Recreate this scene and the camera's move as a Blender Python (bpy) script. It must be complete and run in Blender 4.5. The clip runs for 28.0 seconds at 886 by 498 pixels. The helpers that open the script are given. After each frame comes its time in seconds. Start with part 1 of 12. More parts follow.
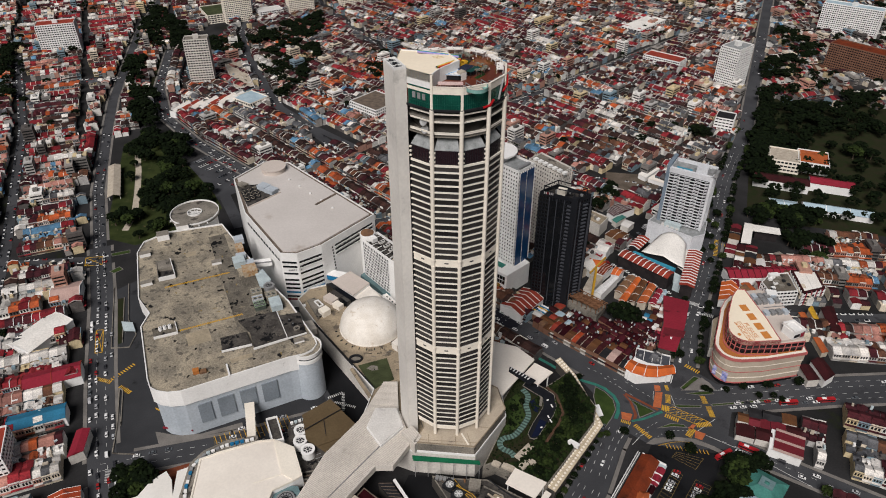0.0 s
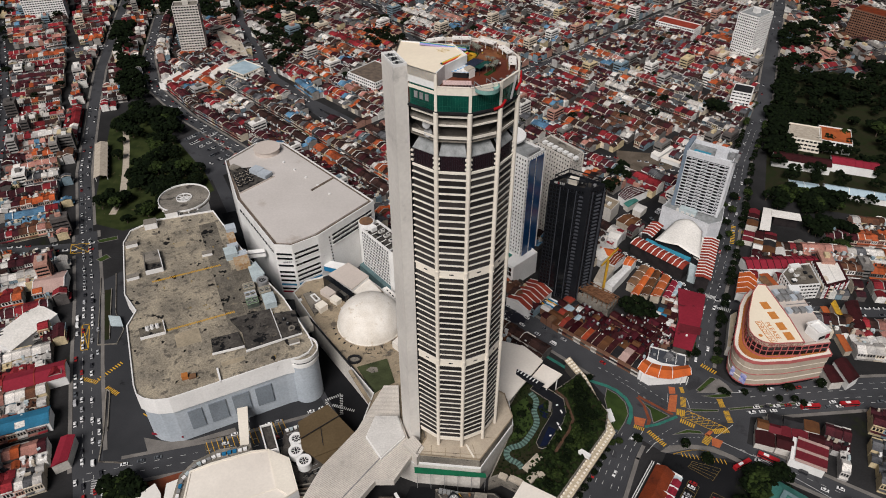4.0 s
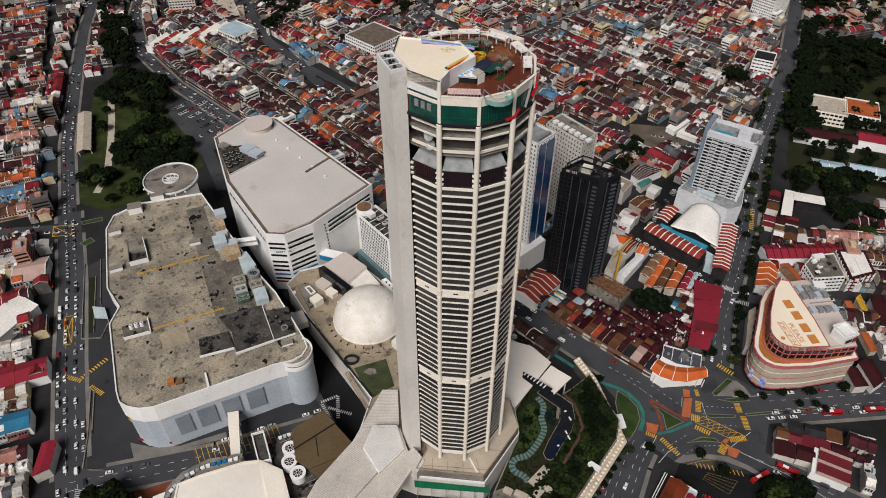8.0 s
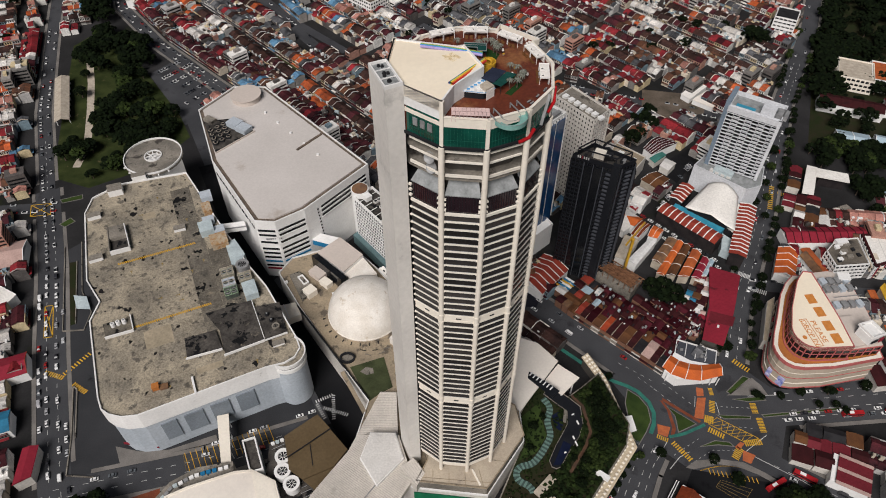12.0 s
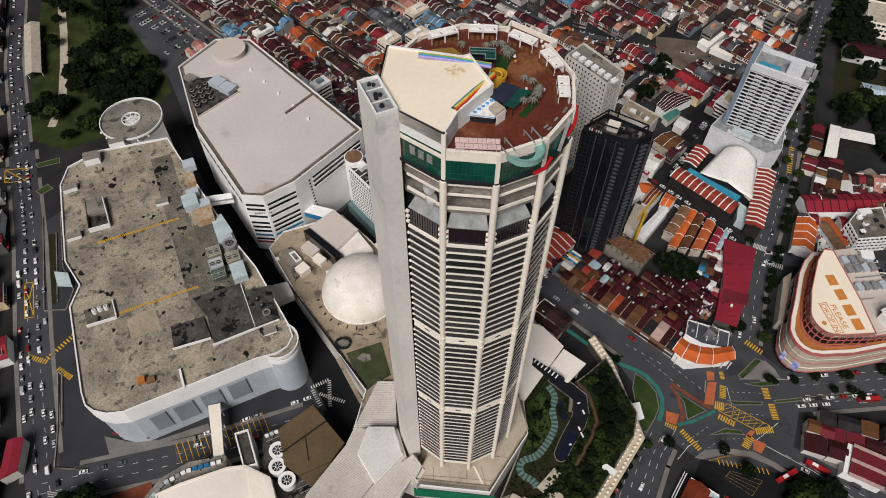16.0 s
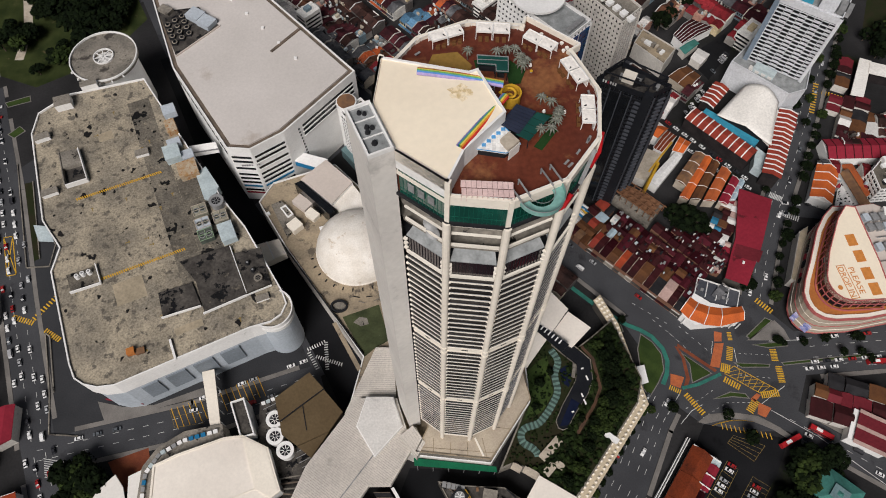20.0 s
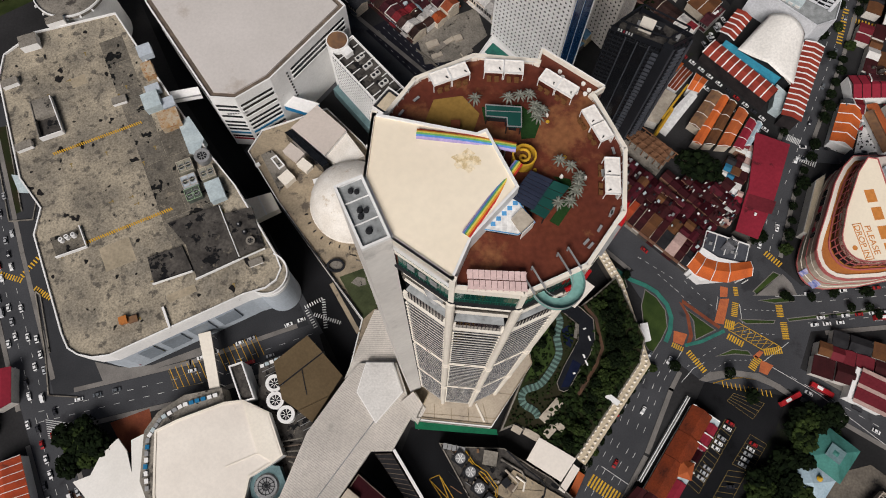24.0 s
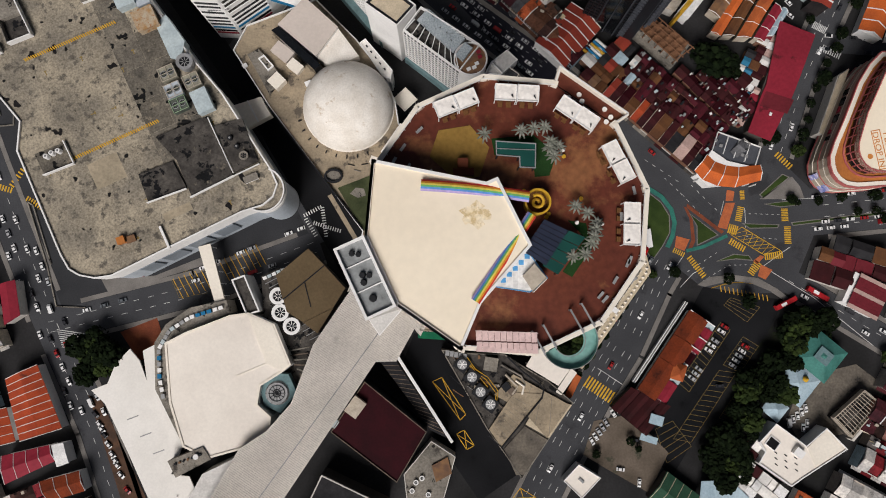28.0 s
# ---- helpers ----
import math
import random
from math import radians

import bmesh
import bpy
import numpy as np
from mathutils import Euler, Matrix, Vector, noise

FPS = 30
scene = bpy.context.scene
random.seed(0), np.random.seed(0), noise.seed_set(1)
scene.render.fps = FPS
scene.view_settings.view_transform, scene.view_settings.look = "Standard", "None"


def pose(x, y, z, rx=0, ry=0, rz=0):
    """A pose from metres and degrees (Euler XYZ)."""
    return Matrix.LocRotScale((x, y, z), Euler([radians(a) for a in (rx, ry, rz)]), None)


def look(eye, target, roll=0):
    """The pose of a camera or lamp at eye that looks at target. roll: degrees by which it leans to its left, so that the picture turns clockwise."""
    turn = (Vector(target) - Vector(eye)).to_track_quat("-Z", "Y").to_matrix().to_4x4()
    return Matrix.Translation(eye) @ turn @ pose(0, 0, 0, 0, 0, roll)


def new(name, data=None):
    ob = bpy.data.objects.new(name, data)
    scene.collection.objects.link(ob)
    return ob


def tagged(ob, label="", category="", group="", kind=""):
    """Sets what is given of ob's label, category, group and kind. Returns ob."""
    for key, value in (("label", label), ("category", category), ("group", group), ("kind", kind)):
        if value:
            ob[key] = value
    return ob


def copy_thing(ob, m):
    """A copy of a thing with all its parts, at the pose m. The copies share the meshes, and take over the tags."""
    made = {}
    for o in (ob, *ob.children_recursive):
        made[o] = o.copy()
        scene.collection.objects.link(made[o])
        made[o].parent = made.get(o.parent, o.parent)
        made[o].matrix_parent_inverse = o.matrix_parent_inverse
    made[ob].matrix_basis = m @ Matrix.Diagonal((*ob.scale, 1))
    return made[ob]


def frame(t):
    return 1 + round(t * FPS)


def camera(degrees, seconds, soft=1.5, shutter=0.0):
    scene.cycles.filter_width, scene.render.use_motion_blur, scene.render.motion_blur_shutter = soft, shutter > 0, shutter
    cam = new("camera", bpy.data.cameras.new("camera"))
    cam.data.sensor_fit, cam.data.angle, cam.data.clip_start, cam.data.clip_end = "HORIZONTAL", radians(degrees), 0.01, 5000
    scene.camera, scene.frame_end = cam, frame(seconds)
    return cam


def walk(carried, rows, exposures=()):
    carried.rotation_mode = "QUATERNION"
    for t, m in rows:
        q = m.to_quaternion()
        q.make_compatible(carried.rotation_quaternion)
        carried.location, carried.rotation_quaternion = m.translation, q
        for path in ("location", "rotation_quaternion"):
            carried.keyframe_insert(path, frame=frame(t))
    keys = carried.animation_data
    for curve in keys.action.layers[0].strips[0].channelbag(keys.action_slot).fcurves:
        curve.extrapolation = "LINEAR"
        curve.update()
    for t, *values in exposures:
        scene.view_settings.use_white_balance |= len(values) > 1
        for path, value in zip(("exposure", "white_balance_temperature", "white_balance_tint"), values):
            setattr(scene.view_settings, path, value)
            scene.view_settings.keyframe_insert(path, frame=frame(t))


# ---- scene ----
import collections

cam = camera(65.5, 28.0, 1.0)
PATH = [
    (0, (2.191, -271.485, 349.708), (2.207, -269.846, 348.562), -0.1),
    (0.5, (1.9, -267.14, 349.863), (1.916, -265.502, 348.715), -0.2),
    (1, (1.684, -262.761, 350.023), (1.699, -261.125, 348.873), -0.1),
    (1.5, (1.518, -258.317, 350.186), (1.533, -256.695, 349.016), -0.1),
    (2, (1.385, -253.779, 350.354), (1.398, -252.171, 349.165), -0.1),
    (2.5, (1.266, -249.116, 350.52), (1.278, -247.517, 349.318), -0.2),
    (3, (1.154, -244.327, 350.696), (1.166, -242.737, 349.482), -0.1),
    (3.5, (1.055, -239.407, 350.901), (1.067, -237.827, 349.675), -0.1),
    (5.5, (0.858, -219.174, 352.592), (0.867, -217.64, 351.309), 0.0),
    (6, (0.81, -214.089, 352.793), (0.818, -212.566, 351.497), 0.1),
    (6.5, (0.746, -208.999, 352.963), (0.755, -207.489, 351.652), 0.1),
    (7, (0.686, -203.884, 353.127), (0.694, -202.385, 351.803), 0.0),
    (7.5, (0.596, -198.761, 353.297), (0.604, -197.274, 351.959), 0.1),
    (8, (0.494, -193.645, 353.471), (0.501, -192.17, 352.12), 0.1),
    (8.5, (0.377, -188.539, 353.647), (0.385, -187.076, 352.283), 0.1),
    (9, (0.247, -183.496, 353.831), (0.254, -182.046, 352.454), 0.1),
    (9.5, (0.129, -178.499, 354.014), (0.137, -177.061, 352.624), 0.1),
    (10, (0.011, -173.479, 354.194), (0.018, -172.054, 352.791), 0.1),
    (10.5, (-0.065, -168.324, 354.388), (-0.057, -166.913, 352.97), 0.1),
    (11, (-0.104, -163.119, 354.566), (-0.097, -161.726, 353.131), 0.1),
    (11.5, (-0.163, -157.938, 354.731), (-0.155, -156.563, 353.279), 0.2),
    (12, (-0.262, -152.775, 354.866), (-0.254, -151.419, 353.396), 0.2),
    (12.5, (-0.388, -147.652, 355.004), (-0.38, -146.315, 353.516), 0.2),
    (14.5, (-0.827, -127.41, 356.054), (-0.817, -126.155, 354.497), 0.3),
    (15, (-0.907, -122.304, 356.189), (-0.896, -121.071, 354.614), 0.3),
    (15.5, (-0.957, -117.173, 356.311), (-0.946, -115.964, 354.718), 0.3),
    (16, (-1.048, -112.07, 356.47), (-1.036, -110.887, 354.858), 0.3),
    (16.5, (-1.149, -106.981, 356.645), (-1.137, -105.826, 355.013), 0.4),
    (17, (-1.253, -101.921, 356.813), (-1.24, -100.795, 355.159), 0.4),
    (17.5, (-1.357, -96.9, 356.989), (-1.343, -95.806, 355.315), 0.4),
    (18, (-1.47, -91.879, 357.169), (-1.456, -90.818, 355.474), 0.5),
    (18.5, (-1.633, -86.878, 357.347), (-1.619, -85.85, 355.631), 0.5),
    (19, (-1.742, -81.844, 357.523), (-1.727, -80.848, 355.788), 0.5),
    (19.5, (-1.876, -76.87, 357.681), (-1.86, -75.908, 355.928), 0.6),
    (20, (-2.044, -71.913, 357.818), (-2.026, -70.986, 356.045), 0.7),
    (20.5, (-2.132, -66.859, 357.93), (-2.114, -65.968, 356.139), 0.8),
    (21, (-2.228, -61.759, 358.026), (-2.209, -60.904, 356.218), 0.8),
    (21.5, (-2.345, -56.554, 358.151), (-2.325, -55.736, 356.326), 0.8),
    (23.5, (-2.719, -35.082, 359.456), (-2.698, -34.426, 357.566), 1.2),
    (24, (-2.758, -29.861, 359.606), (-2.736, -29.249, 357.701), 1.4),
    (24.5, (-2.731, -24.863, 359.677), (-2.71, -24.305, 357.756), 1.4),
    (25, (-2.701, -19.974, 359.744), (-2.681, -19.469, 357.809), 1.5),
    (25.5, (-2.709, -15.123, 359.826), (-2.69, -14.671, 357.878), 1.7),
    (26, (-2.784, -10.253, 359.929), (-2.764, -9.856, 357.969), 2.1),
    (26.5, (-2.934, -5.324, 360.051), (-2.913, -4.981, 358.081), 2.5),
    (27, (-3.151, -0.316, 360.179), (-3.131, -0.035, 358.199), 3.3),
    (27.5, (-3.43, 4.774, 360.307), (-3.411, 4.988, 358.319), 4.3),
    (28, (-3.747, 9.92, 360.432), (-3.726, 10.057, 358.437), 7.5),
]
walk(cam, [(t, look(eye, target, roll)) for t, eye, target, roll in PATH])

# ---- light: bright overcast sky, soft high sun ----
world = bpy.data.worlds.new("sky")
scene.world = world
world.use_nodes = True
wn = world.node_tree.nodes
sky = wn.new("ShaderNodeTexSky")
sky.sky_type = "NISHITA"
sky.sun_disc = False
sky.sun_elevation = radians(47)
sky.sun_rotation = radians(200)
sky.air_density, sky.dust_density, sky.ozone_density = 1.0, 4.0, 1.0
wn["Background"].inputs["Strength"].default_value = 0.022
world.node_tree.links.new(sky.outputs["Color"], wn["Background"].inputs["Color"])
sun_data = bpy.data.lights.new("sun", "SUN")
sun_data.energy, sun_data.angle, sun_data.color = 3.9, radians(30), (1.0, 0.96, 0.945)
sun = new("sun", sun_data)
sun.matrix_world = look((-75, -215, 245), (0, 0, 0))
scene.view_settings.exposure = -0.10

# ---- tools ----
class Geo:
    """Collects corners and faces of one mesh."""

    def __init__(self):
        self.v, self.f, self.m = [], [], []
        self.slot = 0

    def add(self, vs, fs):
        n = len(self.v)
        self.v.extend(vs)
        self.f.extend([tuple(i + n for i in f) for f in fs])
        self.m.extend([self.slot] * len(fs))
        return self

    def box(self, x0, y0, z0, x1, y1, z1):
        return self.add([(x0, y0, z0), (x1, y0, z0), (x1, y1, z0), (x0, y1, z0), (x0, y0, z1), (x1, y0, z1), (x1, y1, z1), (x0, y1, z1)],
                        [(0, 3, 2, 1), (4, 5, 6, 7), (0, 1, 5, 4), (1, 2, 6, 5), (2, 3, 7, 6), (3, 0, 4, 7)])

    def obox(self, cx, cy, z0, z1, lx, ly, deg=0.0):
        c, s = math.cos(radians(deg)), math.sin(radians(deg))
        pts = [(cx + c * a * lx / 2 - s * b * ly / 2, cy + s * a * lx / 2 + c * b * ly / 2) for a, b in ((-1, -1), (1, -1), (1, 1), (-1, 1))]
        return self.prism(pts, z0, z1)

    def prism(self, poly, z0, z1):
        poly = ccw(poly)
        n = len(poly)
        vs = [(x, y, z0) for x, y in poly] + [(x, y, z1) for x, y in poly]
        fs = [tuple(range(n, 2 * n)), tuple(reversed(range(n)))]
        fs += [(i, (i + 1) % n, n + (i + 1) % n, n + i) for i in range(n)]
        return self.add(vs, fs)

    def ring(self, poly, inner, z0, z1):
        """A wall that follows poly outside and inner inside, both with the same number of corners."""
        n = len(poly)
        vs = [(x, y, z0) for x, y in poly] + [(x, y, z1) for x, y in poly] + [(x, y, z0) for x, y in inner] + [(x, y, z1) for x, y in inner]
        fs = []
        for i in range(n):
            j = (i + 1) % n
            fs += [(i, j, n + j, n + i), (n + i, n + j, 3 * n + j, 3 * n + i), (3 * n + i, 3 * n + j, 2 * n + j, 2 * n + i), (2 * n + i, 2 * n + j, j, i)]
        return self.add(vs, fs)

    def rim(self, poly, thick, z0, z1):
        poly = ccw(poly)
        return self.ring(poly, inset(poly, thick), z0, z1)

    def cyl(self, cx, cy, r, z0, z1, n=16, top=None):
        top = r if top is None else top
        a = [2 * math.pi * i / n for i in range(n)]
        vs = [(cx + r * math.cos(t), cy + r * math.sin(t), z0) for t in a] + [(cx + top * math.cos(t), cy + top * math.sin(t), z1) for t in a]
        fs = [tuple(range(n, 2 * n)), tuple(reversed(range(n)))] + [(i, (i + 1) % n, n + (i + 1) % n, n + i) for i in range(n)]
        return self.add(vs, fs)

    def beam(self, p, q, w, h=None):
        """A square bar from p to q."""
        h = w if h is None else h
        p, q = Vector(p), Vector(q)
        d = (q - p).normalized()
        up = Vector((0, 0, 1)) if abs(d.z) < 0.95 else Vector((0, 1, 0))
        s = d.cross(up).normalized() * w / 2
        u = s.cross(d).normalized() * h / 2
        vs = [tuple(a + i * s + j * u) for a in (p, q) for i, j in ((-1, -1), (1, -1), (1, 1), (-1, 1))]
        return self.add(vs, [(0, 1, 2, 3), (7, 6, 5, 4), (0, 4, 5, 1), (1, 5, 6, 2), (2, 6, 7, 3), (3, 7, 4, 0)])

    def gable(self, cx, cy, lx, ly, deg, z0, h, over=0.4, thick=0.25):
        """A double-pitched roof, its ridge along lx."""
        c, s = math.cos(radians(deg)), math.sin(radians(deg))
        a, b = lx / 2, ly / 2 + over
        drop = h * over / (ly / 2)
        sec = [(-b, z0 - drop), (0, z0 + h), (b, z0 - drop), (b, z0 - drop + thick), (0, z0 + h + thick), (-b, z0 - drop + thick)]
        vs = [(cx + c * e * a - s * y, cy + s * e * a + c * y, z) for e in (-1, 1) for y, z in sec]
        fs = [(5, 4, 10, 11), (4, 3, 9, 10), (0, 6, 7, 1), (1, 7, 8, 2), (3, 2, 8, 9), (0, 5, 11, 6), (0, 1, 4, 5), (1, 2, 3, 4), (11, 10, 7, 6), (10, 9, 8, 7)]
        return self.add(vs, fs)

    def hip(self, cx, cy, lx, ly, deg, z0, h, over=0.5):
        c, s = math.cos(radians(deg)), math.sin(radians(deg))
        a, b = lx / 2 + over, ly / 2 + over
        r = max(lx / 2 - ly / 2, 0.02)
        pts = [(-a, -b, z0), (a, -b, z0), (a, b, z0), (-a, b, z0), (-r, 0, z0 + h), (r, 0, z0 + h)]
        return self.add([(cx + c * x - s * y, cy + s * x + c * y, z) for x, y, z in pts], [(0, 1, 5, 4), (1, 2, 5), (2, 3, 4, 5), (3, 0, 4), (3, 2, 1, 0)])

    def tube(self, pts, r, n=8):
        pts = [Vector(p) for p in pts]
        rings = []
        for i, p in enumerate(pts):
            d = (pts[min(i + 1, len(pts) - 1)] - pts[max(i - 1, 0)]).normalized()
            up = Vector((0, 0, 1)) if abs(d.z) < 0.9 else Vector((0, 1, 0))
            s = d.cross(up).normalized()
            u = s.cross(d)
            rr = r[i] if isinstance(r, (list, tuple)) else r
            rings.append([tuple(p + rr * (math.cos(2 * math.pi * k / n) * s + math.sin(2 * math.pi * k / n) * u)) for k in range(n)])
        vs = [v for ring in rings for v in ring]
        fs = [(i * n + k, i * n + (k + 1) % n, (i + 1) * n + (k + 1) % n, (i + 1) * n + k) for i in range(len(pts) - 1) for k in range(n)]
        fs += [tuple(reversed(range(n))), tuple(range(len(vs) - n, len(vs)))]
        return self.add(vs, fs)

    def blob(self, cx, cy, cz, rx, ry, rz, rnd, rough=0.25):
        """An uneven clump."""
        k = 0.5257, 0.8507
        base = [(-k[0], k[1], 0), (k[0], k[1], 0), (-k[0], -k[1], 0), (k[0], -k[1], 0), (0, -k[0], k[1]), (0, k[0], k[1]), (0, -k[0], -k[1]), (0, k[0], -k[1]), (k[1], 0, -k[0]), (k[1], 0, k[0]), (-k[1], 0, -k[0]), (-k[1], 0, k[0])]
        fs = [(0, 11, 5), (0, 5, 1), (0, 1, 7), (0, 7, 10), (0, 10, 11), (1, 5, 9), (5, 11, 4), (11, 10, 2), (10, 7, 6), (7, 1, 8), (3, 9, 4), (3, 4, 2), (3, 2, 6), (3, 6, 8), (3, 8, 9), (4, 9, 5), (2, 4, 11), (6, 2, 10), (8, 6, 7), (9, 8, 1)]
        vs = []
        for x, y, z in base:
            q = 1 + rnd.uniform(-rough, rough)
            vs.append((cx + x * rx * q, cy + y * ry * q, cz + z * rz * q))
        return self.add(vs, fs)

    def mesh(self, name):
        me = bpy.data.meshes.new(name)
        me.from_pydata(self.v, [], self.f)
        if any(self.m):
            me.polygons.foreach_set("material_index", self.m)
        return me


def ccw(poly):
    area = sum(poly[i - 1][0] * poly[i][1] - poly[i][0] * poly[i - 1][1] for i in range(len(poly)))
    return list(poly) if area > 0 else list(reversed(poly))


def inset(poly, d):
    """The polygon (counter-clockwise) moved inwards by d."""
    out, n = [], len(poly)
    for i in range(n):
        a, b, c = Vector(poly[i - 1]), Vector(poly[i]), Vector(poly[(i + 1) % n])
        d1, d2 = (b - a).normalized(), (c - b).normalized()
        n1, n2 = Vector((-d1.y, d1.x)), Vector((-d2.y, d2.x))
        m = (n1 + n2)
        m = m.normalized() if m.length > 1e-6 else n1
        k = max(m.dot(n1), 0.35)
        out.append(tuple(b + m * d / k))
    return out


def inside(x, y, poly):
    hit = False
    for i in range(len(poly)):
        (x1, y1), (x2, y2) = poly[i - 1], poly[i]
        if (y1 > y) != (y2 > y) and x < (x2 - x1) * (y - y1) / (y2 - y1) + x1:
            hit = not hit
    return hit


def off_line(x, y, line):
    """Distance from a polyline."""
    best, p = 1e9, Vector((x, y))
    for i in range(len(line) - 1):
        a, b = Vector(line[i]), Vector(line[i + 1])
        t = max(0.0, min(1.0, (p - a).dot(b - a) / (b - a).length_squared))
        best = min(best, (p - a - (b - a) * t).length)
    return best


def strip(line, w):
    """The outline of a road of width w along a line."""
    left, right = [], []
    for i, p in enumerate(line):
        a, b = Vector(line[max(i - 1, 0)]), Vector(line[min(i + 1, len(line) - 1)])
        d = (b - a).normalized()
        s = Vector((-d.y, d.x)) * w / 2
        left.append(tuple(Vector(p) + s)), right.append(tuple(Vector(p) - s))
    return left, right


def road_geo(g, line, w, z):
    left, right = strip(line, w)
    n = len(line)
    return g.add([(x, y, z) for x, y in left] + [(x, y, z) for x, y in right], [(i, n + i, n + i + 1, i + 1) for i in range(n - 1)])


def base_of(ob):
    at = Vector((0, 0, 0))
    while ob:
        at += ob.location
        ob = ob.parent
    return at


def thing(name, at, label, category, group="", kind=""):
    ob = new(name)
    ob.location = at
    ob.empty_display_size = 0.5
    return tagged(ob, label, category, group, kind)


def part(name, g, material, parent, label=""):
    """Links geometry given in world coordinates as one mesh under parent."""
    me = g.mesh(name)
    for m in (material if isinstance(material, (list, tuple)) else [material]):
        me.materials.append(m)
    at = base_of(parent)
    me.transform(Matrix.Translation(-at))
    ob = new(name, me)
    ob.parent = parent
    return tagged(ob, label)


def lone(name, g, material, label, category="", group="", kind="", at=None):
    """One mesh that is a thing or a piece of the setting by itself."""
    me = g.mesh(name)
    for m in (material if isinstance(material, (list, tuple)) else [material]):
        me.materials.append(m)
    ob = new(name, me)
    if at is not None:
        me.transform(Matrix.Translation(-Vector(at)))
        ob.location = at
    return tagged(ob, label, category, group, kind)


def mesh_of(g, name, *materials):
    me = g.mesh(name)
    for m in materials:
        me.materials.append(m)
    return me


def piece(name, me, parent, m):
    """A further object on shared mesh data, placed in its parent's space."""
    ob = new(name, me)
    ob.parent = parent
    ob.matrix_basis = m
    return ob


# ---- materials ----
def surface(name, a, b=None, rough=0.8, large=0.05, fine=1.5, bump=0.15, metal=0.0, vary=0.0, island=0.0, stain=None, stain_at=0.62, stain_scale=0.12, spec=0.08, grain=0.12, blot=None, blot_detail=8):
    """A weathered surface: two colours blended at a large scale, fine grain, optional stains, and a shift of brightness per object or per piece."""
    m = bpy.data.materials.new(name)
    m.use_nodes = True
    t = m.node_tree
    n, l = t.nodes, t.links
    bs = n["Principled BSDF"]
    b = b or tuple(c * 0.8 for c in a)
    co = n.new("ShaderNodeTexCoord")
    n1 = n.new("ShaderNodeTexNoise")
    n1.inputs["Scale"].default_value, n1.inputs["Detail"].default_value = large, 6
    l.new(co.outputs["Object"], n1.inputs["Vector"])
    r1 = n.new("ShaderNodeMapRange")
    r1.inputs[1].default_value, r1.inputs[2].default_value = 0.35, 0.65
    l.new(n1.outputs["Fac"], r1.inputs[0])
    mix = n.new("ShaderNodeMix")
    mix.data_type = "RGBA"
    mix.inputs[6].default_value, mix.inputs[7].default_value = (*a, 1), (*b, 1)
    l.new(r1.outputs[0], mix.inputs[0])
    col = mix.outputs[2]
    for stain, stain_at, stain_scale, soft_edge, ragged in ([(stain, stain_at, stain_scale, 0.07, 8)] if stain else []) + ([(*blot, 0.025, blot_detail)] if blot else []):
        n3 = n.new("ShaderNodeTexNoise")
        n3.inputs["Scale"].default_value, n3.inputs["Detail"].default_value, n3.inputs["Roughness"].default_value = stain_scale, ragged, 0.65
        l.new(co.outputs["Object"], n3.inputs["Vector"])
        r3 = n.new("ShaderNodeMapRange")
        r3.inputs[1].default_value, r3.inputs[2].default_value = stain_at, stain_at + soft_edge
        l.new(n3.outputs["Fac"], r3.inputs[0])
        mx = n.new("ShaderNodeMix")
        mx.data_type = "RGBA"
        mx.inputs[7].default_value = (*stain, 1)
        l.new(r3.outputs[0], mx.inputs[0])
        l.new(col, mx.inputs[6])
        col = mx.outputs[2]
    n2 = n.new("ShaderNodeTexNoise")
    n2.inputs["Scale"].default_value, n2.inputs["Detail"].default_value = fine, 4
    l.new(co.outputs["Object"], n2.inputs["Vector"])
    val = n.new("ShaderNodeMapRange")
    val.inputs[1].default_value, val.inputs[2].default_value = 0.3, 0.7
    val.inputs[3].default_value, val.inputs[4].default_value = 1 - grain, 1 + grain
    l.new(n2.outputs["Fac"], val.inputs[0])
    hsv = n.new("ShaderNodeHueSaturation")
    l.new(col, hsv.inputs["Color"])
    out = val.outputs[0]
    if vary or island:
        src = n.new("ShaderNodeObjectInfo").outputs["Random"] if vary else n.new("ShaderNodeNewGeometry").outputs["Random Per Island"]
        k = vary or island
        rr = n.new("ShaderNodeMapRange")
        rr.inputs[3].default_value, rr.inputs[4].default_value = 1 - k, 1 + k
        l.new(src, rr.inputs[0])
        mu = n.new("ShaderNodeMath")
        mu.operation = "MULTIPLY"
        l.new(out, mu.inputs[0]), l.new(rr.outputs[0], mu.inputs[1])
        out = mu.outputs[0]
    l.new(out, hsv.inputs["Value"])
    l.new(hsv.outputs["Color"], bs.inputs["Base Color"])
    bs.inputs["Roughness"].default_value, bs.inputs["Metallic"].default_value = rough, metal
    bs.inputs["Specular IOR Level"].default_value = spec
    if bump:
        bp = n.new("ShaderNodeBump")
        bp.inputs["Strength"].default_value, bp.inputs["Distance"].default_value = bump, 0.2
        l.new(n2.outputs["Fac"], bp.inputs["Height"])
        l.new(bp.outputs["Normal"], bs.inputs["Normal"])
    return m


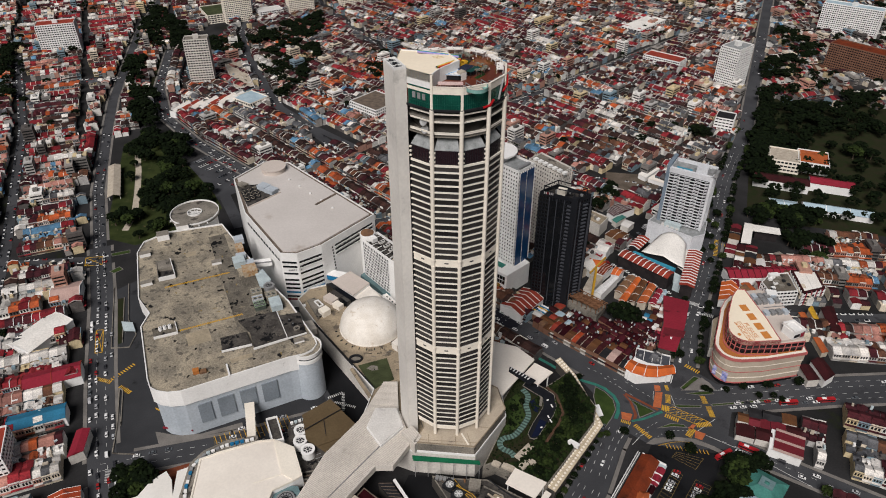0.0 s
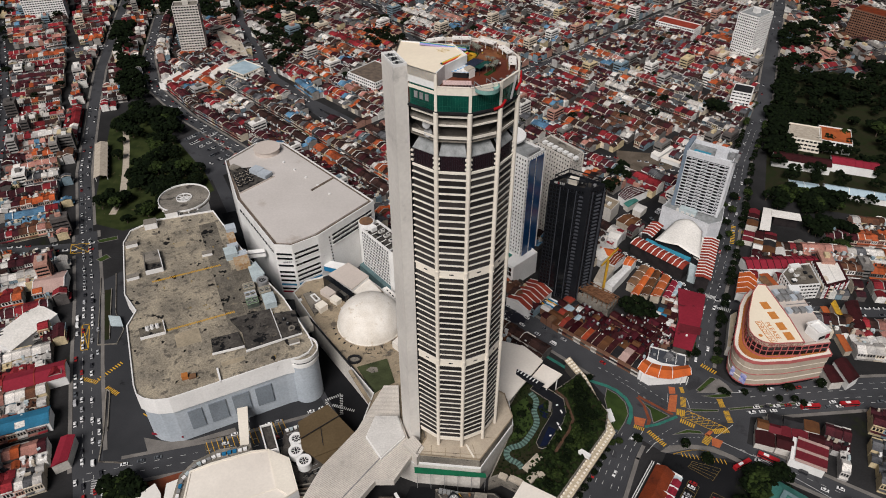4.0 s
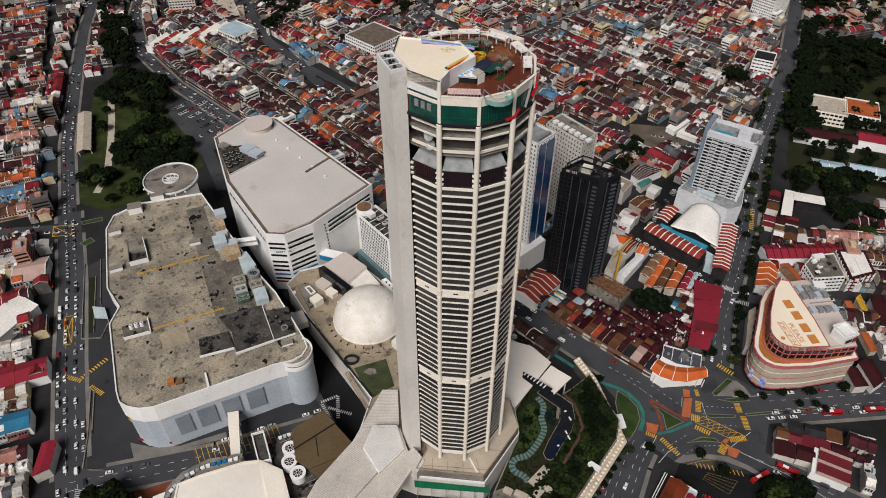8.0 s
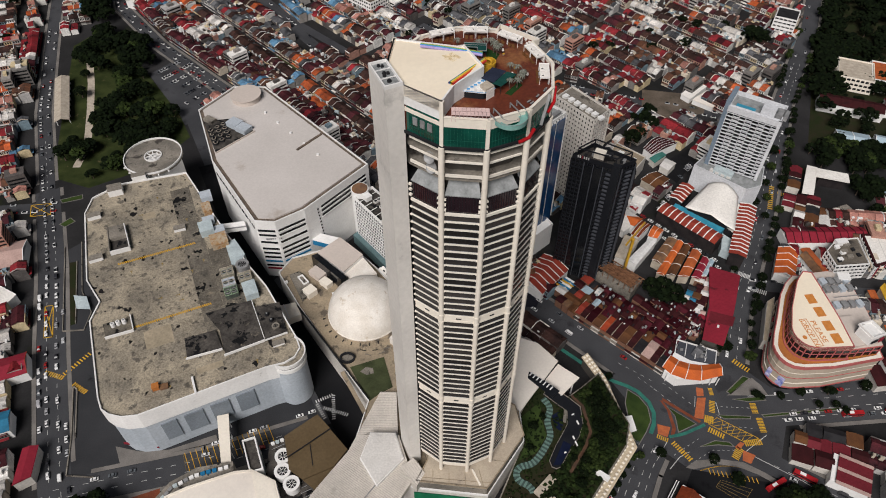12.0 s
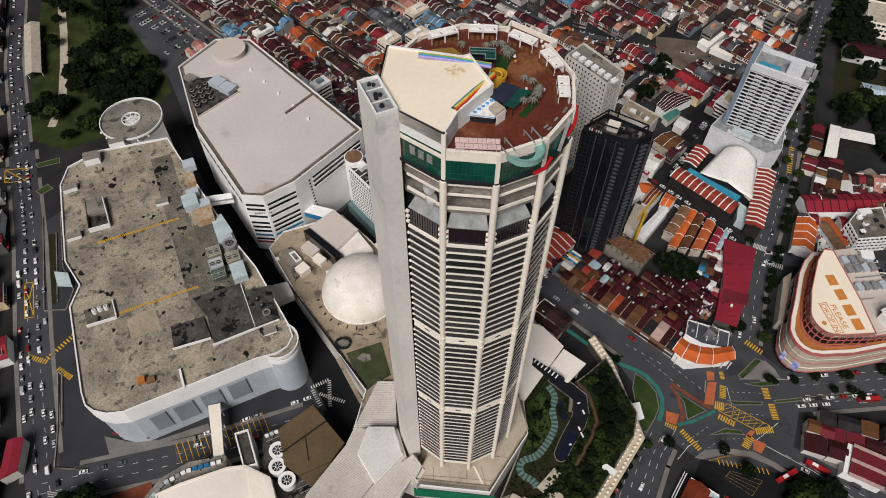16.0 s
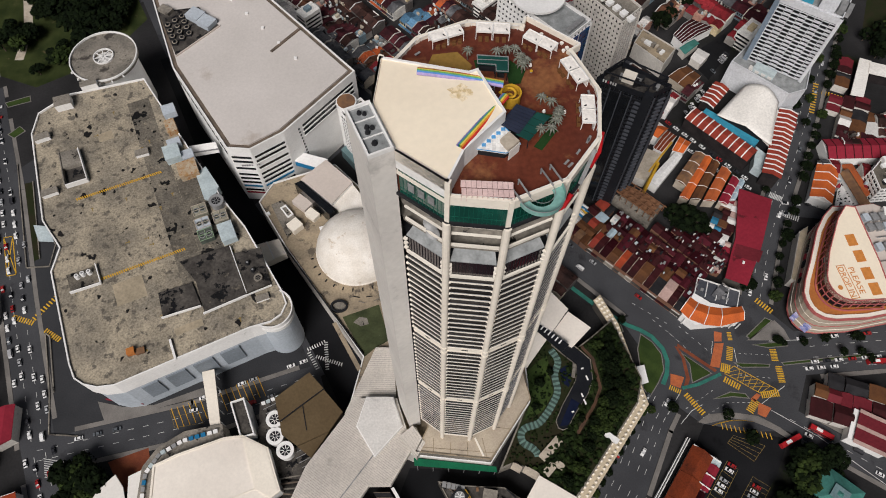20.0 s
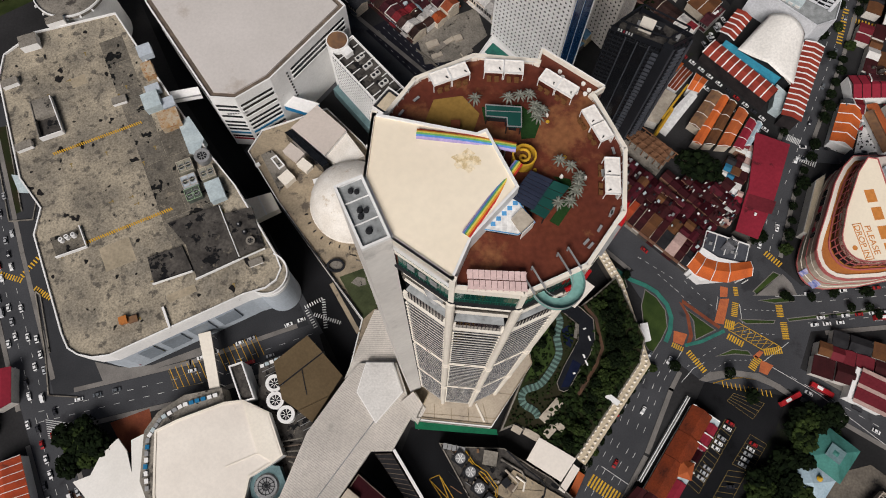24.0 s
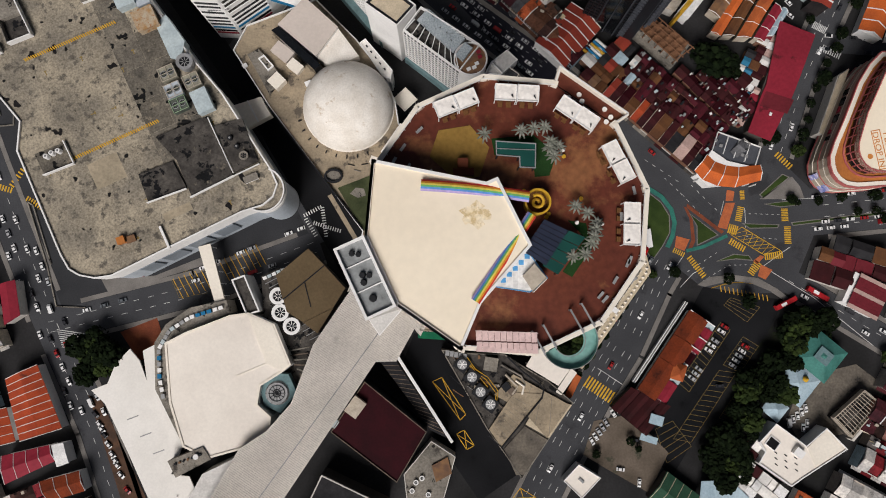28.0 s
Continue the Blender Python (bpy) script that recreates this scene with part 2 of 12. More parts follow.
def palette(name, colours, rough=0.85, by_object=False, fine=1.2, streak=0.0, metal=0.0, dirt=0.25):
    """Each piece takes one colour of a palette, with weathering on it."""
    m = bpy.data.materials.new(name)
    m.use_nodes = True
    t = m.node_tree
    n, l = t.nodes, t.links
    bs = n["Principled BSDF"]
    src = n.new("ShaderNodeObjectInfo").outputs["Random"] if by_object else n.new("ShaderNodeNewGeometry").outputs["Random Per Island"]
    ramp = n.new("ShaderNodeValToRGB")
    ramp.color_ramp.interpolation = "CONSTANT"
    el = ramp.color_ramp.elements
    el[0].color = (*colours[0], 1)
    el[1].position, el[1].color = 1 / len(colours), (*colours[1], 1)
    for i, c in enumerate(colours[2:], 2):
        e = el.new(i / len(colours))
        e.color = (*c, 1)
    l.new(src, ramp.inputs[0])
    co = n.new("ShaderNodeTexCoord")
    n1 = n.new("ShaderNodeTexNoise")
    n1.inputs["Scale"].default_value, n1.inputs["Detail"].default_value, n1.inputs["Roughness"].default_value = 0.25, 8, 0.7
    l.new(co.outputs["Object"], n1.inputs["Vector"])
    r1 = n.new("ShaderNodeMapRange")
    r1.inputs[1].default_value, r1.inputs[2].default_value = 0.3, 0.75
    r1.inputs[3].default_value, r1.inputs[4].default_value = 1 + dirt * 0.6, 1 - dirt
    l.new(n1.outputs["Fac"], r1.inputs[0])
    n2 = n.new("ShaderNodeTexNoise")
    n2.inputs["Scale"].default_value, n2.inputs["Detail"].default_value = fine, 3
    l.new(co.outputs["Object"], n2.inputs["Vector"])
    r2 = n.new("ShaderNodeMapRange")
    r2.inputs[1].default_value, r2.inputs[2].default_value, r2.inputs[3].default_value, r2.inputs[4].default_value = 0.3, 0.7, 0.82, 1.18
    l.new(n2.outputs["Fac"], r2.inputs[0])
    mu = n.new("ShaderNodeMath")
    mu.operation = "MULTIPLY"
    l.new(r1.outputs[0], mu.inputs[0]), l.new(r2.outputs[0], mu.inputs[1])
    hsv = n.new("ShaderNodeHueSaturation")
    l.new(ramp.outputs["Color"], hsv.inputs["Color"]), l.new(mu.outputs[0], hsv.inputs["Value"])
    l.new(hsv.outputs["Color"], bs.inputs["Base Color"])
    bs.inputs["Roughness"].default_value, bs.inputs["Metallic"].default_value = rough, metal
    bs.inputs["Specular IOR Level"].default_value = 0.5 if rough < 0.5 else 0.08
    bp = n.new("ShaderNodeBump")
    bp.inputs["Strength"].default_value, bp.inputs["Distance"].default_value = 0.25, 0.2
    l.new(n2.outputs["Fac"], bp.inputs["Height"])
    l.new(bp.outputs["Normal"], bs.inputs["Normal"])
    return m


def shiny(name, col, rough=0.08, metal=0.0, vary=0.0):
    """Dark or tinted window glass seen from outside, with slight waviness."""
    return surface(name, col, tuple(c * 0.7 for c in col), rough=rough, metal=metal, large=0.3, fine=0.6, bump=0.03, spec=0.35, vary=vary)


M = {}
M["asphalt"] = surface("asphalt", (0.063, 0.064, 0.069), (0.045, 0.046, 0.050), 0.9, 0.03, 1.5, 0.1, stain=(0.036, 0.036, 0.039), stain_at=0.58, stain_scale=0.05)
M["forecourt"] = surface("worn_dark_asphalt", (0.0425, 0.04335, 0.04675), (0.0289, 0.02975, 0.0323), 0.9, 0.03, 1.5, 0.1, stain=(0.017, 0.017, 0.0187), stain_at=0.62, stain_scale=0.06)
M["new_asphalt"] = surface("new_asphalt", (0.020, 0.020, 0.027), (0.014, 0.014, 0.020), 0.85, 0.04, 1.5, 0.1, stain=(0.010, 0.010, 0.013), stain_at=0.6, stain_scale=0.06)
# asphalt lowered to near black, with the shade between buildings in the colour
M["asphalt_dark"] = surface("dark_shaded_asphalt", (0.0132, 0.01348, 0.01485), (0.00715, 0.007425, 0.00825), 0.9, 0.03, 1.5, 0.1, stain=(0.00495, 0.00495, 0.0055), stain_at=0.6, stain_scale=0.06)
M["earth"] = surface("yard_ground", (0.034, 0.033, 0.034), (0.014, 0.014, 0.014), 0.95, 0.02, 0.8, 0.2, stain=(0.018, 0.022, 0.010), stain_at=0.6, stain_scale=0.02)
M["paving"] = surface("paving", (0.20, 0.185, 0.17), (0.14, 0.13, 0.12), 0.9, 0.1, 2.0, 0.1)
M["plaza"] = surface("plaza_stone", (0.47, 0.40, 0.31), (0.38, 0.32, 0.25), 0.8, 0.12, 1.5, 0.1, stain=(0.24, 0.20, 0.16), stain_at=0.64)
M["park_grass"] = surface("rough_grass", (0.040, 0.050, 0.016), (0.018, 0.026, 0.008), 0.95, 0.08, 2.5, 0.5, stain=(0.085, 0.072, 0.035), stain_at=0.60)
M["grass"] = surface("grass", (0.042, 0.066, 0.017), (0.022, 0.038, 0.011), 0.95, 0.08, 2.5, 0.5, stain=(0.085, 0.075, 0.035), stain_at=0.66)
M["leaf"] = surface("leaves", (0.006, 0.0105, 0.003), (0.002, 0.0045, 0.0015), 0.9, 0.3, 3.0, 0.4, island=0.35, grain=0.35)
M["leaf_light"] = surface("light_leaves", (0.0256, 0.0376, 0.0096), (0.012, 0.0208, 0.0056), 0.9, 0.3, 3.0, 0.4, island=0.35, grain=0.3)
M["bark"] = surface("bark", (0.12, 0.09, 0.07), None, 0.9, 0.5, 4.0, 0.5)
M["cream"] = surface("cream_paint", (0.80, 0.74, 0.64), (0.70, 0.64, 0.55), 0.6, 0.04, 0.8, 0.05, stain=(0.55, 0.50, 0.43), stain_at=0.66, grain=0.05)
M["cream_part"] = surface("cream_spandrel", (0.80, 0.75, 0.66), (0.70, 0.65, 0.57), 0.6, 0.1, 0.8, 0.05, vary=0.06, grain=0.06)
M["white"] = surface("white_paint", (0.80, 0.79, 0.77), (0.70, 0.69, 0.67), 0.6, 0.06, 0.9, 0.05, stain=(0.52, 0.51, 0.48), stain_at=0.66, grain=0.06)
M["shaft"] = surface("shaft_paint", (0.74, 0.71, 0.66), (0.62, 0.59, 0.55), 0.65, 0.03, 0.6, 0.05, stain=(0.48, 0.46, 0.43), stain_at=0.64, stain_scale=0.06, grain=0.05)
M["ivory"] = surface("ivory_membrane", (0.86, 0.76, 0.60), (0.80, 0.70, 0.55), 0.6, 0.05, 0.8, 0.03, stain=(0.62, 0.50, 0.32), stain_at=0.70, stain_scale=0.10, grain=0.03)
M["beige_roof"] = surface("beige_roofing", (0.56, 0.49, 0.44), (0.50, 0.44, 0.39), 0.75, 0.03, 0.8, 0.05, stain=(0.42, 0.37, 0.33), stain_at=0.64, grain=0.05)
M["hall_roof"] = surface("hall_roofing", (0.80, 0.74, 0.66), (0.70, 0.64, 0.57), 0.6, 0.03, 0.7, 0.05, stain=(0.55, 0.50, 0.44), stain_at=0.66, stain_scale=0.03, grain=0.04)
M["carpark"] = surface("carpark_roof", (0.325, 0.28, 0.21), (0.19, 0.168, 0.134), 0.95, 0.07, 1.1, 0.15, vary=0.10, stain=(0.115, 0.102, 0.084), stain_at=0.54, stain_scale=0.2, grain=0.34, blot=((0.014, 0.013, 0.013), 0.652, 0.13), blot_detail=2)
M["carpark_dark"] = surface("mouldy_carpark", (0.17, 0.15, 0.12), (0.088, 0.08, 0.068), 0.95, 0.09, 1.1, 0.15, vary=0.14, stain=(0.24, 0.205, 0.155), stain_at=0.59, stain_scale=0.2, grain=0.34, blot=((0.010, 0.010, 0.010), 0.60, 0.14), blot_detail=2)
M["frame_green"] = surface("pale_green_paint", (0.30, 0.42, 0.26), None, 0.6, 0.2, 1.0, 0.03)
M["chiller_tan"] = surface("weathered_chiller", (0.30, 0.285, 0.22), (0.20, 0.19, 0.15), 0.7, 0.3, 1.5, 0.1)
M["rust_patchy"] = surface("rust_streaked_sheet", (0.42, 0.36, 0.27), (0.34, 0.20, 0.09), 0.85, 0.35, 1.5, 0.1, stain=(0.30, 0.13, 0.05), stain_at=0.55, stain_scale=0.5)
M["sill_grey"] = surface("weathered_sill", (0.24, 0.24, 0.25), (0.16, 0.16, 0.17), 0.9, 0.2, 1.5, 0.05)
M["gable_blue"] = surface("blue_grey_render", (0.17, 0.215, 0.265), (0.135, 0.175, 0.22), 0.85, 0.1, 1.0, 0.05)
M["mall_tan"] = surface("warm_cream_panels", (0.44, 0.37, 0.295), (0.38, 0.32, 0.255), 0.8, 0.1, 1.0, 0.05, grain=0.1)
M["maroon_deep"] = surface("deep_maroon_sheet", (0.075, 0.011, 0.018), (0.048, 0.009, 0.013), 0.8, 0.1, 1.2, 0.1, stain=(0.022, 0.008, 0.009), stain_at=0.56, stain_scale=0.3)
M["patch_tan"] = surface("patched_concrete", (0.36, 0.30, 0.215), (0.29, 0.245, 0.175), 0.95, 0.1, 0.8, 0.1, grain=0.18)
M["dark_slab"] = surface("mouldy_concrete", (0.085, 0.0765, 0.068), (0.03825, 0.03485, 0.0323), 0.95, 0.12, 0.8, 0.3, stain=(0.1615, 0.1403, 0.1105), stain_at=0.60, stain_scale=0.15, grain=0.3, blot=((0.0102, 0.0102, 0.01105), 0.56, 0.16))
M["concrete"] = surface("old_concrete", (0.25, 0.225, 0.19), (0.14, 0.128, 0.11), 0.95, 0.08, 1.0, 0.3, stain=(0.06, 0.053, 0.047), stain_at=0.57, stain_scale=0.1, grain=0.25, blot=((0.02, 0.019, 0.018), 0.62, 0.25))
M["deck"] = surface("red_deck", (0.130, 0.034, 0.018), (0.085, 0.021, 0.014), 0.45, 0.06, 0.9, 0.05, spec=0.25, stain=(0.215, 0.088, 0.038), stain_at=0.53, stain_scale=0.05, grain=0.2)
M["dome"] = surface("dome_render", (0.78, 0.74, 0.68), (0.66, 0.61, 0.54), 0.8, 0.12, 1.2, 0.1, stain=(0.52, 0.43, 0.33), stain_at=0.60, stain_scale=0.16, grain=0.08)
M["green_glass"] = surface("green_glass", (0.007, 0.080, 0.056), (0.004, 0.045, 0.033), 0.05, 0.12, 0.5, 0.04, spec=0.8)
M["window"] = shiny("window_glass", (0.044, 0.039, 0.036), 0.12, vary=0.6)
M["window_row"] = shiny("dark_glass", (0.01, 0.011, 0.013), 0.12)
M["blue_glass"] = shiny("blue_cladding", (0.012, 0.055, 0.15), 0.12)
M["gold_leaf"] = surface("golden_screen", (0.30, 0.17, 0.030), (0.17, 0.095, 0.025), 0.6, 0.25, 1.2, 0.2, stain=(0.55, 0.48, 0.36), stain_at=0.62, stain_scale=0.5, grain=0.4)
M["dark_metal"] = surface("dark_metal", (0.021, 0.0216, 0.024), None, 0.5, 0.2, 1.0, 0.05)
M["black_clad"] = surface("charcoal_cladding", (0.011, 0.012, 0.015), (0.016, 0.017, 0.02), 0.35, 0.1, 1.0, 0.03)
M["grey_metal"] = surface("grey_metal", (0.33, 0.33, 0.33), (0.24, 0.24, 0.24), 0.55, 0.3, 1.5, 0.05, metal=0.3)
M["pale_sheet"] = surface("pale_sheeting", (0.638, 0.592, 0.534), (0.510, 0.476, 0.429), 0.6, 0.05, 1.0, 0.05, stain=(0.34, 0.31, 0.28), stain_at=0.64, stain_scale=0.05)
M["brown_roof"] = surface("brown_roofing", (0.115, 0.082, 0.045), (0.095, 0.066, 0.036), 0.5, 0.06, 0.9, 0.05, stain=(0.05, 0.038, 0.026), stain_at=0.63)
M["maroon"] = surface("maroon_roof", (0.030, 0.0034, 0.0060), (0.019, 0.0028, 0.0046), 0.7, 0.1, 1.0, 0.1)
M["crimson"] = surface("crimson_sheet", (0.25, 0.022, 0.038), (0.19, 0.018, 0.030), 0.6, 0.04, 0.6, 0.05, stain=(0.10, 0.015, 0.02), stain_at=0.6)
M["orange_tile"] = surface("orange_tile", (0.42, 0.11, 0.035), (0.30, 0.075, 0.028), 0.85, 0.15, 2.0, 0.2, stain=(0.13, 0.05, 0.03), stain_at=0.63)
M["red_tile"] = surface("red_tile", (0.30, 0.050, 0.030), (0.21, 0.035, 0.025), 0.85, 0.1, 2.0, 0.2, stain=(0.10, 0.03, 0.025), stain_at=0.62)
M["yellow"] = surface("yellow_paint", (0.62, 0.36, 0.035), (0.48, 0.27, 0.03), 0.7, 0.3, 2.0, 0.05)
M["mark"] = surface("white_marking", (0.62, 0.62, 0.60), (0.40, 0.40, 0.39), 0.8, 0.3, 2.0, 0.05)
M["orange_road"] = surface("orange_road_paint", (0.45, 0.13, 0.05), (0.35, 0.10, 0.045), 0.8, 0.3, 1.5, 0.05)
M["teal_path"] = surface("teal_path", (0.035, 0.17, 0.13), (0.03, 0.12, 0.10), 0.8, 0.2, 1.0, 0.05)
M["teal_roof"] = surface("teal_roof", (0.06, 0.20, 0.17), (0.04, 0.13, 0.11), 0.6, 0.1, 1.0, 0.05)
M["blue_roof"] = surface("pale_blue_roof", (0.40, 0.50, 0.55), (0.30, 0.40, 0.46), 0.6, 0.1, 1.0, 0.05)
M["blue"] = surface("blue_paint", (0.02, 0.16, 0.32), None, 0.6, 0.1, 1.0, 0.05)
M["store_roof"] = surface("pale_store_roofing", (0.57, 0.53, 0.50), (0.50, 0.465, 0.435), 0.75, 0.02, 0.8, 0.05, stain=(0.43, 0.38, 0.34), stain_at=0.60, stain_scale=0.03, grain=0.05)
M["steel_blue"] = surface("grey_blue_cladding", (0.44, 0.48, 0.52), (0.37, 0.41, 0.45), 0.5, 0.05, 0.8, 0.03)
M["green_net"] = surface("green_hoarding", (0.010, 0.13, 0.060), (0.008, 0.09, 0.045), 0.7, 0.2, 1.5, 0.1)
M["rubber"] = surface("tyre_rubber", (0.02, 0.02, 0.02), None, 0.9, 1.0, 3.0, 0.0)
M["car_glass"] = shiny("car_glass", (0.015, 0.017, 0.02), 0.08)
M["car_paint"] = palette("car_paint", [(0.75, 0.75, 0.74), (0.70, 0.70, 0.69), (0.42, 0.43, 0.44), (0.03, 0.03, 0.035), (0.72, 0.72, 0.71), (0.30, 0.02, 0.02), (0.10, 0.11, 0.12), (0.72, 0.71, 0.70), (0.74, 0.74, 0.73), (0.35, 0.35, 0.36)], 0.25, True, dirt=0.08)
M["car_far"] = palette("far_car_paint", [(0.75, 0.75, 0.74), (0.70, 0.70, 0.69), (0.42, 0.43, 0.44), (0.03, 0.03, 0.035), (0.72, 0.72, 0.71), (0.30, 0.02, 0.02), (0.10, 0.11, 0.12), (0.72, 0.71, 0.70)], 0.3, False, dirt=0.08)
ROOFS = [(0.17, 0.030, 0.024), (0.095, 0.026, 0.022), (0.26, 0.070, 0.030), (0.12, 0.036, 0.030), (0.060, 0.045, 0.042), (0.075, 0.026, 0.028), (0.36, 0.105, 0.040), (0.115, 0.060, 0.045), (0.22, 0.030, 0.035), (0.30, 0.27, 0.25), (0.085, 0.038, 0.036), (0.15, 0.024, 0.030), (0.42, 0.40, 0.38), (0.30, 0.085, 0.035), (0.10, 0.075, 0.065), (0.13, 0.05, 0.04)]
ROOFS_MORE = ROOFS + [(0.16, 0.25, 0.33), (0.28, 0.15, 0.12), (0.16, 0.15, 0.15), (0.50, 0.47, 0.44)]
WALLS = [(0.62, 0.60, 0.56), (0.28, 0.26, 0.24), (0.76, 0.74, 0.70), (0.17, 0.16, 0.15), (0.55, 0.45, 0.28), (0.40, 0.385, 0.37), (0.19, 0.26, 0.30), (0.62, 0.54, 0.43), (0.10, 0.09, 0.085), (0.40, 0.22, 0.17)]
FINS = [(0.78, 0.76, 0.72), (0.62, 0.59, 0.54), (0.74, 0.70, 0.62), (0.36, 0.34, 0.32), (0.70, 0.70, 0.69), (0.50, 0.42, 0.34)]
M["fin_far"] = palette("party_walls", FINS, 0.9, False, dirt=0.3)
M["wall_far"] = palette("far_house_walls", WALLS, 0.9, False, dirt=0.35)
M["wall_near"] = palette("house_walls", WALLS, 0.9, True, dirt=0.35)
M["screen"] = surface("smoked_glass", (0.014, 0.010, 0.013), (0.024, 0.011, 0.015), 0.08, 0.2, 0.6, 0.03, spec=0.6)
M["hotel_wall"] = surface("hotel_wall", (0.62, 0.63, 0.65), (0.52, 0.53, 0.55), 0.7, 0.06, 0.8, 0.05, stain=(0.40, 0.40, 0.40), stain_at=0.64, vary=0.06)
# wall colour that carries the shade beneath overhanging roofs
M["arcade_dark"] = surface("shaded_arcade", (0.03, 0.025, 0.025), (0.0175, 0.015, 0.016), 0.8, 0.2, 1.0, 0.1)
M["rib_grey"] = surface("rib_grey", (0.075, 0.07875, 0.09), (0.0525, 0.05625, 0.0675), 0.5, 0.1, 1.0, 0.03)
# wall tone darkened to hold the shade of recessed and low walls
M["shade_wall"] = surface("shade_dark_wall", (0.0825, 0.07425, 0.066), None, 0.9, 0.1, 1.0, 0.05)
M["green_frame"] = surface("green_frame", (0.012, 0.10, 0.07), None, 0.4, 0.3, 1.0, 0.0)
M["grey_slab"] = surface("grey_roof_slab", (0.30, 0.31, 0.31), (0.20, 0.21, 0.21), 0.8, 0.3, 1.5, 0.1, stain=(0.12, 0.12, 0.12), stain_at=0.62, stain_scale=0.3)
M["orange_paint"] = surface("orange_panel", (0.45, 0.17, 0.045), (0.36, 0.13, 0.04), 0.5, 0.1, 1.0, 0.03)
M["sandy_roof"] = surface("sandy_roof", (0.36, 0.29, 0.20), (0.22, 0.18, 0.13), 0.9, 0.08, 0.9, 0.2, stain=(0.11, 0.092, 0.073), stain_at=0.55, stain_scale=0.12, grain=0.15)
M["moss"] = surface("mossy_roof", (0.062, 0.072, 0.034), (0.034, 0.042, 0.020), 0.9, 0.1, 1.0, 0.2, stain=(0.22, 0.21, 0.17), stain_at=0.64, stain_scale=0.12)
# darker than the pale sheeting, so ribs read as shadow gaps
M["rib_sheet"] = surface("shade_line_ribs", (0.480, 0.438, 0.390), (0.396, 0.360, 0.324), 0.6, 0.1, 1.0, 0.02)
M["grey_sheet"] = surface("greyish_sheet", (0.62, 0.60, 0.57), (0.55, 0.53, 0.50), 0.5, 0.08, 1.0, 0.03, stain=(0.46, 0.44, 0.42), stain_at=0.62)
M["panel_grey"] = surface("panel_grey", (0.22, 0.25, 0.28), None, 0.5, 0.1, 1.0, 0.02)
M["brown_gutter"] = surface("brown_gutter", (0.17, 0.13, 0.10), (0.10, 0.08, 0.065), 0.8, 0.2, 1.0, 0.1)
M["rust"] = surface("rusty_metal", (0.22, 0.12, 0.06), (0.13, 0.075, 0.05), 0.8, 0.3, 1.2, 0.1)
M["pale_blue"] = surface("pale_blue_metal", (0.46, 0.53, 0.54), (0.36, 0.42, 0.44), 0.6, 0.2, 1.0, 0.03)
M["green_grey"] = surface("grey_green_metal", (0.10, 0.115, 0.095), (0.06, 0.07, 0.06), 0.7, 0.4, 1.2, 0.05)
M["teal_grey"] = surface("teal_grey_wall", (0.14, 0.22, 0.23), None, 0.7, 0.2, 1.0, 0.03)
M["helipad_red"] = surface("helipad_red", (0.62, 0.11, 0.06), None, 0.7, 0.3, 1.0, 0.02)
M["pale_wall"] = surface("pale_grey_wall", (0.60, 0.57, 0.52), (0.50, 0.47, 0.43), 0.8, 0.06, 0.8, 0.05, stain=(0.40, 0.38, 0.35), stain_at=0.64)
M["pool_blue"] = surface("pool_blue", (0.05, 0.30, 0.42), (0.04, 0.22, 0.33), 0.3, 0.2, 1.0, 0.02)
M["tent"] = surface("tent_fabric", (0.80, 0.77, 0.72), (0.70, 0.67, 0.62), 0.5, 0.05, 0.8, 0.03, stain=(0.55, 0.52, 0.47), stain_at=0.64)
M["pink_trim"] = surface("pink_trim", (0.45, 0.13, 0.12), (0.36, 0.10, 0.10), 0.6, 0.2, 1.0, 0.02)
M["sign_orange"] = surface("orange_lettering", (0.62, 0.24, 0.06), None, 0.6, 0.5, 1.0, 0.0)
M["led"] = surface("advert_screen", (0.10, 0.16, 0.50), (0.60, 0.55, 0.70), 0.3, 0.35, 1.0, 0.0)
M["dark_open"] = surface("dark_openings", (0.01, 0.01, 0.011), None, 0.6, 0.5, 1.0, 0.0)
M["tan_pad"] = surface("tan_pad", (0.26, 0.155, 0.040), (0.22, 0.13, 0.034), 0.9, 0.3, 1.5, 0.05)
M["mat_green"] = surface("artificial_turf", (0.018, 0.050, 0.014), None, 0.95, 0.5, 3.0, 0.2)
M["pink_slat"] = surface("pale_pink_slats", (0.68, 0.50, 0.47), (0.60, 0.43, 0.41), 0.7, 0.3, 1.5, 0.02)
M["canvas"] = surface("white_canvas", (0.82, 0.78, 0.73), (0.74, 0.70, 0.65), 0.8, 0.3, 1.5, 0.05)
M["rattan"] = surface("brown_rattan", (0.16, 0.075, 0.03), None, 0.8, 0.5, 3.0, 0.1)
M["gold"] = surface("yellow_gold", (0.55, 0.32, 0.03), (0.42, 0.24, 0.03), 0.4, 0.5, 1.5, 0.02)
M["frond"] = surface("grey_green_fronds", (0.20, 0.20, 0.17), (0.12, 0.13, 0.10), 0.8, 0.6, 2.0, 0.1, island=0.3)
M["solar"] = shiny("dark_blue_panels", (0.030, 0.036, 0.06), 0.2)
M["clear_teal"] = surface("teal_glass", (0.22, 0.40, 0.36), (0.16, 0.32, 0.29), 0.1, 0.3, 1.0, 0.0)
M["tile_white"] = surface("white_tile", (0.74, 0.73, 0.71), None, 0.5, 0.5, 1.5, 0.0, vary=0.08)
M["tile_blue"] = surface("blue_tile", (0.10, 0.33, 0.62), None, 0.5, 0.5, 1.5, 0.0)
